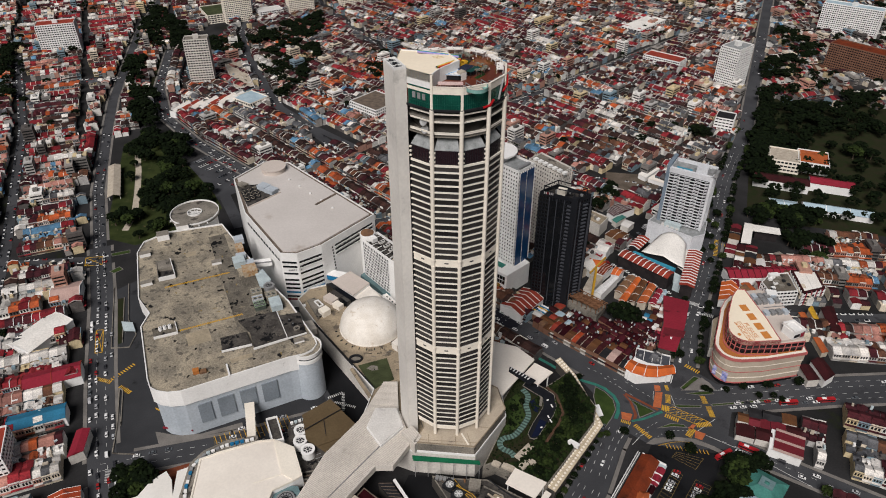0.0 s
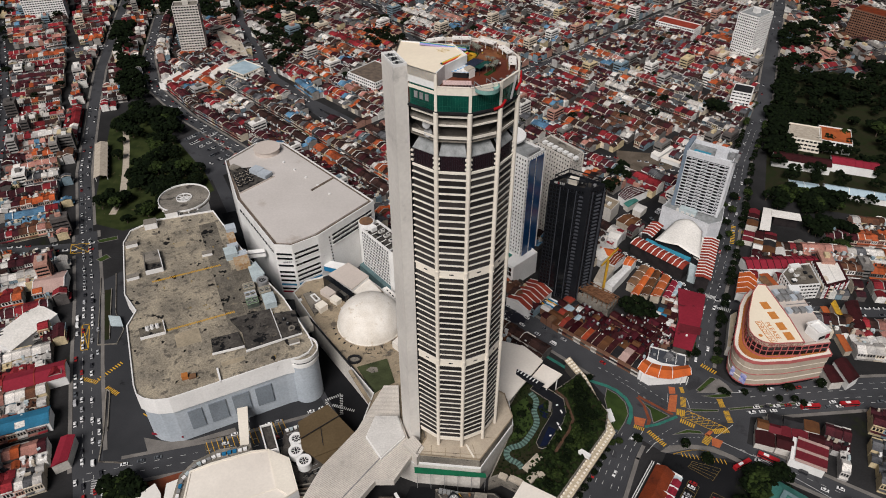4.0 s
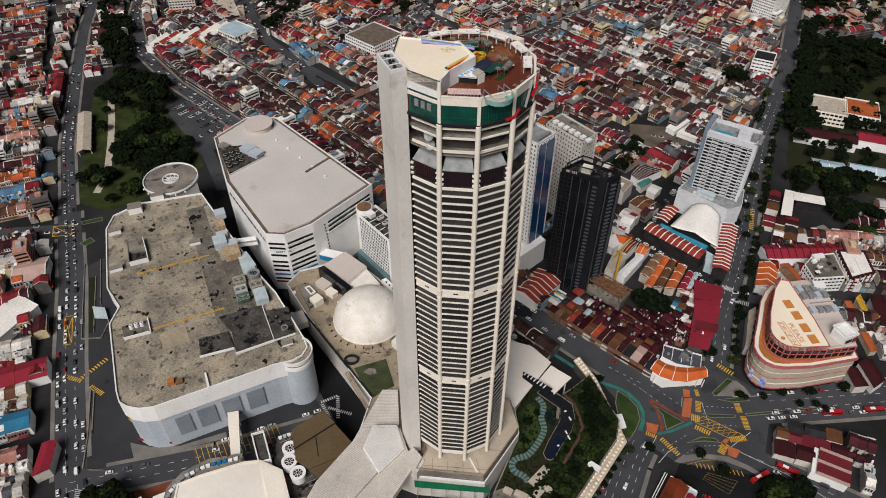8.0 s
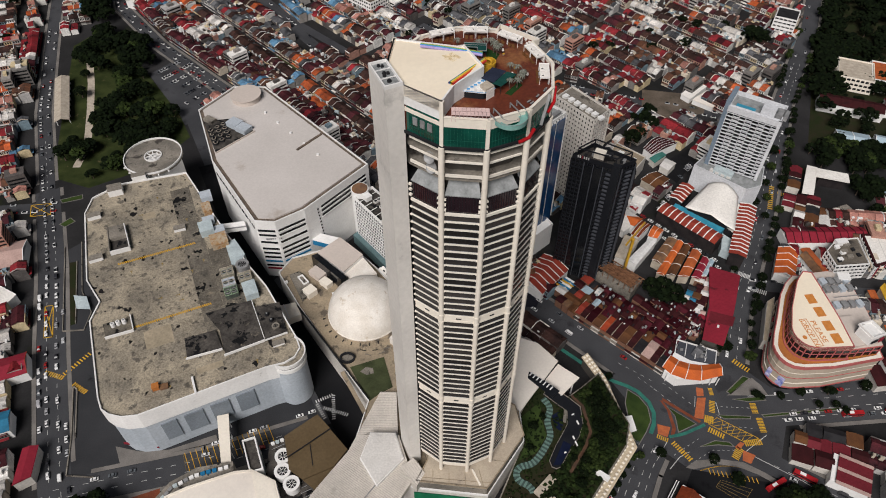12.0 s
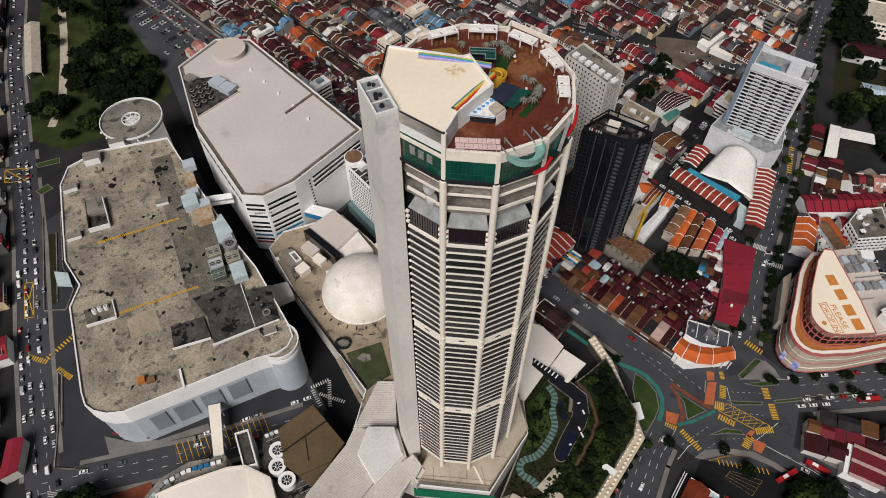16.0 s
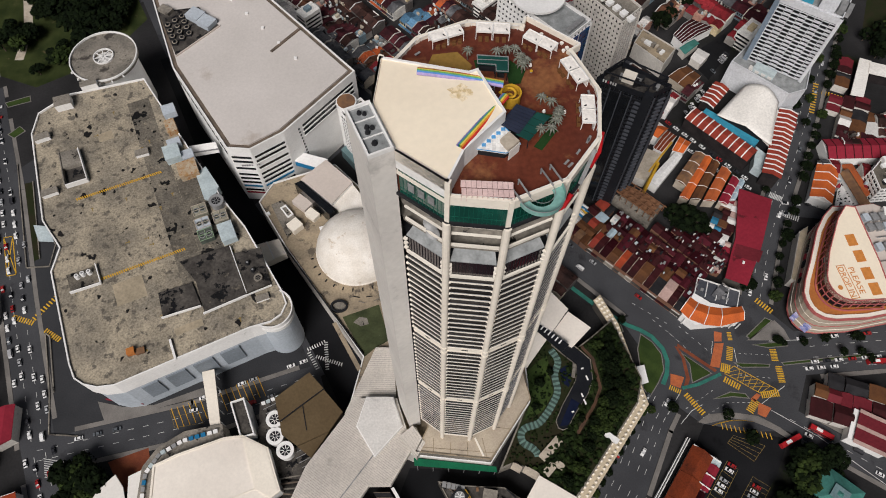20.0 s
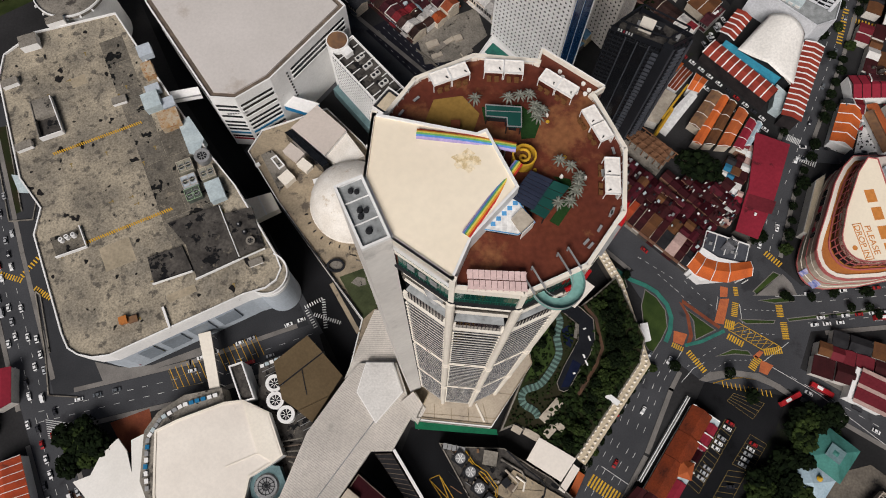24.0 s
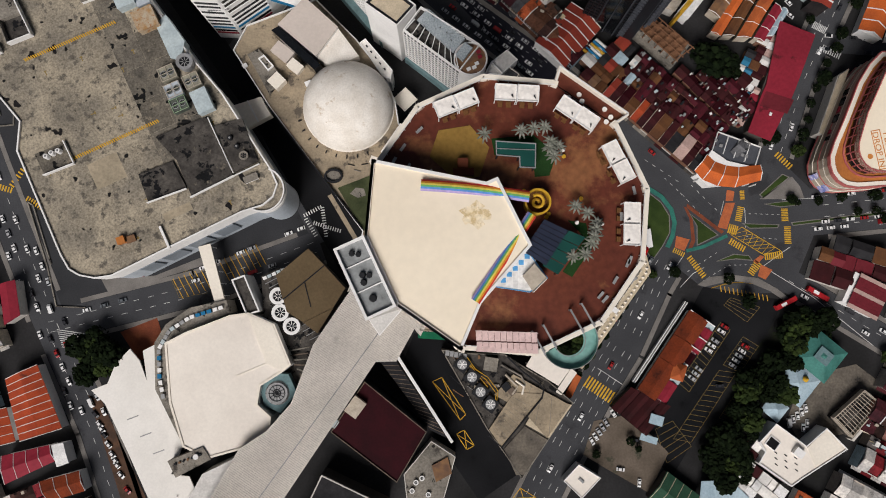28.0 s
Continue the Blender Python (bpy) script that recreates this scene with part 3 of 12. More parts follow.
RAINBOW = [surface(n + "_band", c, None, 0.6, 0.4, 1.5, 0.0) for n, c in (("red", (0.62, 0.05, 0.04)), ("orange", (0.78, 0.30, 0.04)), ("yellow", (0.80, 0.66, 0.12)), ("green", (0.14, 0.40, 0.14)), ("blue", (0.10, 0.26, 0.58)), ("violet", (0.42, 0.34, 0.60)))]
M["red_pipe"] = surface("red_plastic", (0.42, 0.012, 0.016), None, 0.4, 0.5, 1.5, 0.0)
M["tile_dark"] = surface("dark_roof_tiles", (0.028, 0.027, 0.029), (0.016, 0.0155, 0.017), 0.8, 0.2, 1.2, 0.15)
M["brick_walk"] = surface("brown_brick_walk", (0.10, 0.055, 0.035), (0.06, 0.038, 0.028), 0.9, 0.2, 1.5, 0.1)
M["brick_red"] = surface("red_paving", (0.20, 0.060, 0.030), (0.15, 0.045, 0.026), 0.9, 0.2, 1.5, 0.1)
M["sack"] = surface("weathered_beige", (0.48, 0.42, 0.34), (0.36, 0.31, 0.25), 0.8, 0.3, 1.5, 0.1)
M["shrub"] = surface("garden_shrubs", (0.0156, 0.0252, 0.0066), (0.006, 0.0114, 0.0036), 0.95, 0.2, 2.5, 0.5, island=0.5, grain=0.35)
M["timber"] = surface("raw_timber", (0.22, 0.11, 0.06), (0.14, 0.07, 0.04), 0.9, 0.4, 2.0, 0.1)
M["bus_red"] = surface("bus_red", (0.38, 0.02, 0.025), None, 0.35, 0.3, 1.0, 0.0)
M["dirt"] = surface("bare_earth", (0.140, 0.112, 0.088), (0.085, 0.068, 0.052), 0.95, 0.08, 1.0, 0.3, stain=(0.05, 0.05, 0.035), stain_at=0.58, stain_scale=0.09)
M["teal_dark"] = shiny("dark_teal_glass", (0.016, 0.075, 0.062), 0.15)
M["sandy_dark"] = surface("stained_yard_roof", (0.15, 0.13, 0.105), (0.08, 0.07, 0.06), 0.95, 0.12, 0.9, 0.2, stain=(0.035, 0.032, 0.03), stain_at=0.58, stain_scale=0.12, grain=0.2)
# dim version of the grass, shade under trees and shrubs is in the colour
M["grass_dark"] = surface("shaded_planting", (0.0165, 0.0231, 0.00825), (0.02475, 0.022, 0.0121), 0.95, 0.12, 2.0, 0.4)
M["canvas_roof"] = surface("taut_fabric", (0.80, 0.77, 0.72), (0.72, 0.69, 0.64), 0.6, 0.06, 1.0, 0.03, grain=0.04)
M["paver_teal"] = surface("teal_pavers", (0.13, 0.21, 0.18), None, 0.8, 0.4, 1.5, 0.05)
M["paver_dark"] = surface("dark_pavers", (0.055, 0.085, 0.075), None, 0.8, 0.4, 1.5, 0.05)
M["pond"] = shiny("pond_water", (0.010, 0.014, 0.035), 0.08)
M["arcade_roof"] = surface("arcade_roof", (0.55, 0.46, 0.33), (0.44, 0.37, 0.27), 0.8, 0.2, 1.5, 0.05, stain=(0.30, 0.25, 0.18), stain_at=0.62)
M["rust_tile"] = surface("rust_orange_tiles", (0.18, 0.036, 0.0135), (0.1125, 0.0255, 0.012), 0.85, 0.15, 1.5, 0.2, stain=(0.045, 0.015, 0.0105), stain_at=0.6, stain_scale=0.15, grain=0.2)
M["maroon_tile"] = surface("dark_maroon_tiles", (0.048, 0.0112, 0.0128), (0.028, 0.0088, 0.0096), 0.85, 0.15, 1.5, 0.2, stain=(0.016, 0.008, 0.008), stain_at=0.6)
M["bay_yellow"] = surface("thin_bay_paint", (0.24, 0.17, 0.06), None, 0.8, 0.5, 2.0, 0.0)
M["crimson_dark"] = surface("dark_crimson_sheet", (0.15, 0.020, 0.028), (0.11, 0.016, 0.022), 0.65, 0.04, 0.6, 0.05, stain=(0.07, 0.014, 0.018), stain_at=0.6)
M["orange_bright"] = surface("bright_orange_tiles", (0.56, 0.125, 0.030), (0.42, 0.095, 0.028), 0.85, 0.15, 2.0, 0.2, stain=(0.20, 0.06, 0.03), stain_at=0.66)
M["brown_tile"] = surface("brown_roof_tiles", (0.1275, 0.05525, 0.0238), (0.085, 0.03825, 0.0204), 0.85, 0.15, 1.5, 0.2, stain=(0.034, 0.017, 0.01275), stain_at=0.6)
M["slab_blue"] = surface("blue_grey_slab", (0.36, 0.40, 0.42), (0.27, 0.31, 0.33), 0.9, 0.1, 1.4, 0.2, stain=(0.20, 0.22, 0.23), stain_at=0.6, stain_scale=0.2, grain=0.3, blot=((0.06, 0.06, 0.06), 0.62, 0.4))
M["orange_deep"] = surface("orange_red_tiles", (0.36, 0.060, 0.022), (0.27, 0.045, 0.020), 0.85, 0.15, 1.5, 0.2, stain=(0.11, 0.03, 0.02), stain_at=0.62)
M["clutter"] = palette("roof_bits", [(0.55, 0.55, 0.52), (0.10, 0.015, 0.02), (0.20, 0.19, 0.18), (0.03, 0.02, 0.02), (0.30, 0.36, 0.40), (0.05, 0.015, 0.018), (0.70, 0.69, 0.65), (0.02, 0.015, 0.015)], 0.8)
M["green_dark"] = surface("dark_green_sheet", (0.030, 0.075, 0.045), (0.020, 0.055, 0.034), 0.7, 0.2, 1.5, 0.1)
M["brown_wall"] = surface("brown_brick_wall", (0.20, 0.105, 0.07), None, 0.9, 0.1, 1.5, 0.1)
M["pink_roof"] = surface("pale_pink_sheet", (0.46, 0.32, 0.28), (0.38, 0.26, 0.23), 0.7, 0.1, 1.0, 0.05)
M["blue_sheet"] = surface("bright_blue_sheet", (0.03, 0.16, 0.27), (0.025, 0.12, 0.20), 0.6, 0.1, 1.0, 0.05)

M["stain_patch"] = surface("worn_membrane", (0.84, 0.73, 0.55), (0.72, 0.58, 0.36), 0.7, 0.7, 2.0, 0.05, stain=(0.60, 0.46, 0.26), stain_at=0.52, stain_scale=0.8)

# ---- ground, roads ----
g = Geo()
g.add([(-2600, -900, 0), (2600, -900, 0), (2600, 4200, 0), (-2600, 4200, 0)], [(0, 1, 2, 3)])
lone("ground", g, M["earth"], "dark grey town ground of yards and back lanes", "ground", kind="structure")
ROADS = [
    ([(-150, -140), (-180, -53), (-206, 5), (-237, 82), (-264, 154), (-298, 235)], 17),
    ([(-206, -2), (-128, 16), (-64, 38)], 16),
    ([(-60, 232), (10, 165), (60, 127), (110, 80), (140, 58)], 18),
    ([(160, 60), (178, 82), (193, 122), (238, 211), (298, 346), (366, 469), (525, 824), (640, 1080), (800, 1440)], 15),
    ([(140, 52), (193, 50), (268, 56), (420, 62), (700, 60)], 25),
    ([(132, 52), (108, 14), (92, -18), (77.5, -40), (55, -78), (16, -150)], 20.5),
    ([(150, 36), (180, 15), (232, -18), (320, -74)], 13),
    ([(-345, 1100), (-308, 835), (-275, 729), (-191, 533), (-120, 440)], 11),
    ([(-217, 1031), (-66, 726), (20, 560)], 10),
    ([(100, 550), (181, 623), (329, 753), (440, 850)], 11),
    ([(60, 640), (154, 546), (236, 456), (290, 400)], 10),
    ([(-20, 480), (94, 380), (150, 357), (222, 335), (280, 310)], 10),
    ([(-700, 180), (-373, 209), (-285, 217)], 11),
    ([(-800, 600), (-586, 622), (-430, 640)], 11),
    ([(-620, 740), (-486, 480), (-381, 234), (-330, 100), (-300, 20)], 9),
    ([(204, 142), (300, 132), (460, 128)], 10),
    ([(-62, 40), (-96, 112), (-128, 160), (-215, 335)], 11),
    ([(-108, 140), (-48, 214), (-60, 232)], 14),
    ([(-298, 235), (-339, 334), (-383, 470), (-413, 568), (-475, 837), (-505, 1035), (-560, 1500)], 11),
    ([(-400, 760), (-368, 611), (-328, 513), (-271, 443), (-188, 363), (-60, 232)], 12),
    ([(-280, 730), (-207, 558), (-147, 486), (-90, 430)], 9),
]
g = Geo()
for i, (line, w) in enumerate(ROADS):
    road_geo(g, line, w, 0.03 + 0.004 * i)
lone("road", g, M["asphalt"], "grey asphalt streets with worn patches", "road", kind="structure")
JUNCTION = [(100, 70), (130, 84), (175, 84), (196, 62), (196, 38), (182, 8), (140, 8), (116, 28), (112, 48)]
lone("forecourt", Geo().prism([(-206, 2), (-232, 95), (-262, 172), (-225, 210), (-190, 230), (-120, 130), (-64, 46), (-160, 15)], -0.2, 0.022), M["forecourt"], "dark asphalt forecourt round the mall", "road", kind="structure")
lone("junction", Geo().prism(JUNCTION, -0.2, 0.016), M["asphalt"], "broad grey asphalt of the road junction", "road", kind="structure")
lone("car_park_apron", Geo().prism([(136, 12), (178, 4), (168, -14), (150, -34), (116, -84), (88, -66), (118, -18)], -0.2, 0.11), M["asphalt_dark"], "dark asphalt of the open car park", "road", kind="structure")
# dark sheet for the shade between the tall blocks
lone("alley", Geo().prism([(-190, 262), (-176, 268), (-112, 146), (-88, 112), (-40, 44), (-47, 10), (-60, 36), (-100, 106), (-150, 180)], -0.2, 0.13), M["asphalt_dark"], "side street between mall and podium, shade put into its colour", "road", kind="structure")
g = Geo()
for line, w in ROADS[:7] + ROADS[9:11] + ROADS[18:20]:
    pts = [Vector(p) for p in line]
    for a, b in zip(pts, pts[1:]):
        d = (b - a).normalized()
        s_ = Vector((-d.y, d.x))
        n = max(1, int((b - a).length / 9))
        for k in range(n):
            p, q = a.lerp(b, k / n), a.lerp(b, (k + 1) / n)
            for sd in (-1, 1):
                quad = [p + s_ * sd * (w / 2 + 0.2), q + s_ * sd * (w / 2 + 0.2), q + s_ * sd * (w / 2 + 2.6), p + s_ * sd * (w / 2 + 2.6)]
                if any(off_line(v.x, v.y, o) < ow / 2 + 0.5 for o, ow in ROADS if o is not line for v in quad) or any(inside(v.x, v.y, JUNCTION) for v in quad):
                    continue
                g.prism([tuple(v) for v in quad], 0, 0.15)
tagged(lone("pavement", g, M["paving"], "worn grey pavement slabs along the streets", "pavement", kind="structure"))

lone("new_road", Geo().prism([(-44, 226), (10, 168.5), (46, 125.6), (62, 122), (66, 131.6), (36, 167.6), (-28, 236)], -0.2, 0.092), M["new_asphalt"], "fresh blue-black asphalt of the widened street", "road", kind="structure")

# dark sheet for the shade below the plaza edge
lone("service_lane", Geo().prism([(-16, -9), (2, -10), (27, -11), (28, -19), (10, -18.5), (-2, -16.5), (20, -57), (36, -82), (16, -95), (-14, -50), (-22, -24)], -0.2, 0.098), M["asphalt_dark"], "service lane below the plaza, shade put into its colour", "road", kind="structure")

# lane dashes and edge lines
g = Geo()
for off in (-7.2, -3.6, 0.0, 3.6, 7.2):
    a, b = Vector((-34, 229)), Vector((57, 129))
    d = (b - a).normalized()
    for k in range(26):
        c = a + d * (k * 5.2 + 1.5) + Vector((-d.y, d.x)) * off
        g.obox(c.x, c.y, 0.1, 0.12, 1.7, 0.18, math.degrees(math.atan2(d.y, d.x)))
for line, w in ROADS[:2] + ROADS[3:7] + ROADS[18:20]:
    lanes = [0] if w < 14 else ([-w / 6, w / 6] if w < 20 else [-w / 3.2, -w / 8, w / 8, w / 3.2])
    for off in lanes:
        pts = [Vector(p) for p in line]
        for a, b in zip(pts, pts[1:]):
            d = (b - a).normalized()
            s = Vector((-d.y, d.x)) * off
            k = 3.0
            while k < (b - a).length - 4:
                c = a + d * k + s
                if math.hypot(c.x - 50, c.y - 100) < 420 and not inside(c.x, c.y, [(112, 28), (108, 74), (178, 86), (198, 62), (196, 38), (172, 10)]):
                    g.obox(c.x, c.y, 0.1, 0.125, 3.0, 0.22, math.degrees(math.atan2(d.y, d.x)))
                k += 7.5
for a, b in (((118, 17), (126, 28)), ((124, 12), (131, 19)), ((131, 19), (137, 22)), ((171, 20), (194, 5)), ((194, 5), (224, -21)), ((183, 32), (168, 22)), ((160, 42.6), (160, 53)), ((147, 50), (149, 57)), ((180, 57), (196, 57.6)), ((92, -38), (79, -29))):
    g.beam((a[0], a[1], 0.12), (b[0], b[1], 0.12), 0.3, 0.03)
for a, b, n in (((126, 62), (142, 44), 5), ((132, 66), (150, 47), 6), ((118, 70), (130, 58), 4), ((108, 80), (128, 66), 5), ((128, 20), (146, 31), 6), ((136, 15), (150, 23), 5), ((150, 23), (164, 23), 5), ((160, 38), (178, 36), 6), ((162, 50), (180, 49), 6)):
    a, b = Vector(a), Vector(b)
    for k in range(n):
        p, q = a.lerp(b, k / n), a.lerp(b, (k + 0.4) / n)
        g.beam((p.x, p.y, 0.12), (q.x, q.y, 0.12), 0.2, 0.03)
lone("lane_marking", g, M["mark"], "white dashed lane lines", "road marking", kind="stuff")

# ---- the junction ----
def patch(name, poly, z, material, label, h=0.02, category="road marking"):
    q = Geo().prism(poly, z - h, z)
    return lone(name, q, material, label, category, kind="structure")


for q in ([(123, 39), (130, 37), (127, 31), (122, 33)], [(150, 56), (155, 56), (150, 42), (145, 43)], [(151, 63), (155, 62), (154, 57), (150, 57)], [(167, 23), (173, 20), (169, 15), (165, 17)]):
    patch("crossing_patch", q, 0.14, M["orange_road"], "orange painted crossing patch on asphalt")
patch("brick_edge", [(129, 54), (132, 49), (133, 36), (130, 30), (128.6, 31), (131, 37), (130.4, 48), (127.6, 54.5)], 0.142, M["brick_red"], "narrow red brick edge of the island")
patch("brick_edge", [(129, 54), (147, 39.6), (148.4, 40.8), (129.6, 56)], 0.142, M["brick_red"], "narrow red brick edge of the island")
patch("brick_edge", [(163, 25), (167, 28), (169, 27), (165, 23)], 0.142, M["orange_road"], "small red paved corner of the crossing")
g = Geo()


def stripes(a, b, n, w, length):
    a, b = Vector(a), Vector(b)
    d = (b - a).normalized()
    for i in range(n):
        c = a + (b - a) * (i + 0.5) / n
        g.obox(c.x, c.y, 0.12, 0.142, w, length, math.degrees(math.atan2(d.y, d.x)))


stripes((121, 31.8), (127, 28.8), 6, 0.6, 2.6)
stripes((129, 28), (137, 17), 10, 0.75, 3)
stripes((158, 54), (156, 46), 8, 0.6, 3.4)
stripes((151, 36), (159, 31), 7, 0.8, 3.4)
stripes((150.6, 42.6), (155.6, 41), 5, 0.7, 5)
stripes((181, 52.5), (181, 45.5), 8, 0.5, 3.6)
stripes((182, 43), (182, 33.5), 10, 0.55, 3.6)
stripes((169, 27), (179, 28), 9, 0.7, 3.6)
stripes((161, 18), (166, 24.4), 7, 0.7, 4)
stripes((159, 62.5), (159, 57.5), 6, 0.5, 2.4)
stripes((178, 82), (186, 74), 7, 0.8, 3.4)
stripes((72.5, -35), (87.5, -45.6), 11, 0.85, 6.5)
stripes((-238, 74), (-225, 70), 9, 0.8, 3)
stripes((-226, 72), (-215, 88), 10, 0.8, 3)
stripes((-218, 66), (-208, 60), 8, 0.8, 3)
stripes((244, 214), (254, 240), 12, 1.0, 3.5)
stripes((255, 232), (270, 226), 8, 1.0, 3.5)
BOX = [Vector(p) for p in ((152, 39), (158, 43), (178, 30), (169, 28))]
for a, b in zip(BOX, BOX[1:] + BOX[:1]):
    g.beam((a.x, a.y, 0.13), (b.x, b.y, 0.13), 0.35, 0.03)
for k in range(1, 7):
    u = k / 7
    a, b = BOX[1].lerp(BOX[2], u), BOX[0].lerp(BOX[3], max(0.0, u - 0.16))
    g.beam((a.x, a.y, 0.13), (b.x, b.y, 0.13), 0.22, 0.03)
    a, b = BOX[1].lerp(BOX[2], u), BOX[0].lerp(BOX[3], min(1.0, u + 0.22))
    g.beam((a.x, a.y, 0.132), (b.x, b.y, 0.132), 0.22, 0.03)
for k in range(26):
    u = k / 25
    c = Vector((141, 11.4)).lerp(Vector((166, 12.2)), u) + Vector((0, 2.0 * math.sin(math.pi * u)))
    g.obox(c.x, c.y, 0.15, 0.17, 0.35, 1.6, 90 - 30 * (u - 0.5))
for a, b in (((-257, 124), (-252, 125)), ((-243, 100), (-248, 99)), ((-257, 124), (-248, 99)), ((-252, 125), (-243, 100)), ((-257, 124), (-243, 100)), ((-252, 125), (-248, 99)),
             ((-304, 219), (-290, 221)), ((-290, 221), (-286, 209)), ((-286, 209), (-300, 207)), ((-300, 207), (-304, 219)), ((-304, 219), (-286, 209)), ((-290, 221), (-300, 207))):
    g.beam((a[0], a[1], 0.13), (b[0], b[1], 0.13), 0.5, 0.03)
lone("yellow_marking", g, M["yellow"], "yellow striped crossings and box junction lines", "road marking", kind="stuff")


def island(poly, label, kerb=0.16):
    t = thing("traffic_island", (poly[0][0], poly[0][1], 0), label, "traffic island", "islands at the junction", "structure")
    part("kerb", Geo().rim(poly, 0.5, 0, kerb), M["paving"], t)
    part("lawn", Geo().prism(inset(ccw(poly), 0.5), 0, kerb + 0.02), M["grass"], t)
    return t


island([(130.4, 51), (145.6, 39), (133.6, 33.5), (134, 44)], "grassed triangular island with a red brick edge")
island([(143, 25), (154, 26), (163, 25), (161, 28), (153, 29)], "narrow curved grass island with a pale kerb")
island([(158, 45), (162, 42), (177, 42), (178, 44)], "narrow grass median with a pale kerb")
island([(168, 60), (170, 58), (185, 69), (181, 71)], "planted hedge strip on a kerbed island")
island([(170, 55), (179, 53), (190, 54), (188, 57)], "planted strip on a kerbed island")
island([(110, 62), (116, 57), (120, 50), (120, 41), (116, 34), (110, 26), (107, 31), (107, 53)], "planted lawn island behind a teal path")
island([(96, 74), (94, 66), (99, 62), (101, 63), (99, 71)], "small grass island with a pale kerb")
island([(184, 45), (185, 43), (235, 48), (235, 50)], "long narrow planted road median")
island([(-285, 225), (-282, 221), (-268, 226), (-270, 231)], "small grass island with a pale kerb")
island([(-276, 199), (-271, 196), (-265, 202), (-270, 206)], "small shaded grass island with a pale kerb")
fw = thing("forecourt_wall", (-210, 35, 0), "low concrete kerb walls beside the forecourt", "wall", "", "structure")
for a, b in (((-217, 64), (-206, 30)), ((-206, 30), (-201, 9)), ((-201, 9), (-186, 8)), ((-214, 62), (-204, 31)), ((-217, 64), (-214, 62))):
    part("wall_run", Geo().beam((a[0], a[1], 0.4), (b[0], b[1], 0.4), 0.6, 0.8), M["concrete"], fw)
lone("paved_island", Geo().prism([(133, 13), (137, 12), (151, 15), (162, 13), (171, 9), (178, 4), (181, 5), (175, 10), (165, 16), (151, 18), (139, 17)], 0, 0.2), M["paving"], "curved grey paved island beside the car park", "traffic island", kind="structure")
lone("paved_corner", Geo().prism([(168, 57.6), (186, 69.4), (190, 64), (192, 57.6), (188, 57.3)], 0, 0.16), M["paving"], "dark grey paved corner before the mall", "pavement", kind="structure")
# sunken ramp beside the mall
tw = thing("ramp_wall", (-245, 140, 0), "low concrete walls of a sunken ramp", "wall", "", "structure")
for a, b in (((-263, 176), (-238, 104)), ((-253, 181), (-237, 136)), ((-237, 136), (-225, 119)), ((-225, 119), (-225, 105)), ((-225, 105), (-238, 104)), ((-250, 163), (-232, 110))):
    part("wall_run", Geo().beam((a[0], a[1], 0.45), (b[0], b[1], 0.45), 0.5, 0.9), M["concrete"], tw)
part("ramp_floor", Geo().prism([(-255, 162), (-236, 108), (-232.6, 110), (-250.4, 163)], 0.02, 0.06), M["grass_dark"], tw, "dark green-brown floor of the ramp")
tp = thing("tarpaulin_shelter", (-231, 125, 0), "torn blue-grey tarpaulin shelter by the ramp", "shelter")
part("sheet", Geo().prism([(-240, 131), (-231, 130), (-225, 119.6), (-234, 120)], 2.8, 3.0), M["pale_blue"], tp)
for x, y in ((-238.6, 130.2), (-231.4, 129), (-226.4, 120.4), (-233.8, 121)):
    part("pole", Geo().beam((x, y, 0), (x, y, 2.8), 0.15), M["grey_metal"], tp)
g = Geo()
road_geo(g, [(69, 95), (89, 77), (103, 67), (110, 64), (116, 60), (121, 53), (122.4, 46), (121, 39), (118, 33)], 2.4, 0.32)
road_geo(g, [(128, 31), (137, 33), (150, 38.6)], 1.8, 0.19)
lone("teal_path", g, M["teal_path"], "teal painted path round the garden", "path", kind="structure")

# ---- the tower ----
TX, TY, TR = 9.1, 24.15, 25.03
APO = TR * math.cos(radians(15))
SIDE = 2 * TR * math.sin(radians(15))


def tv(k, r=TR):
    a = radians(248.9 + 30 * k)
    return (TX + r * math.cos(a), TY + r * math.sin(a))


tower = thing("office_tower", (TX, TY, 20), "cream twelve-sided office tower with white ribs and a green glass crown", "tower")


def on_face(i):
    """Turns geometry made for a face that looks along -y, so that it sits on face i."""
    return Matrix.Translation((0, 0, 0)) @ Matrix.Rotation(radians(263.9 + 30 * i + 90), 4, "Z")


def tpart(name, g, material, label=""):
    me = g.mesh(name)
    for m in (material if isinstance(material, (list, tuple)) else [material]):
        me.materials.append(m)
    ob = new(name, me)
    ob.parent = tower
    return tagged(ob, label)


FACES = [0, 1, 2, 3, 4, 5, 6, 7, 8, 9, 11]
half = SIDE / 2 - 0.95
# one storey: spandrel with sill and end brackets; windows with mullions behind
sp = Geo().box(-half, -APO + 0.02, 0, half, -APO + 0.10, 0.98)
for s in (-1, 1):
    sp.box(s * half - 0.35, -APO - 0.3, 0.1, s * half + 0.35, -APO + 0.3, 0.6)
sp.slot = 1
sp.box(-half, -APO - 0.02, 0.98, half, -APO + 0.12, 1.04)
spandrel = mesh_of(sp, "spandrel", M["cream_part"], M["sill_grey"])
wd = Geo().box(-half, -APO + 0.42, -0.1, half, -APO + 0.5, 3.6)
wd.slot = 1
for k in range(-4, 5):
    wd.box(k * 1.28 - 0.06, -APO + 0.36, 0.8, k * 1.28 + 0.06, -APO + 0.42, 3.6)
wd.box(-half, -APO + 0.37, 2.35, half, -APO + 0.41, 2.43)
window = mesh_of(wd, "window", M["window"], M["dark_metal"])
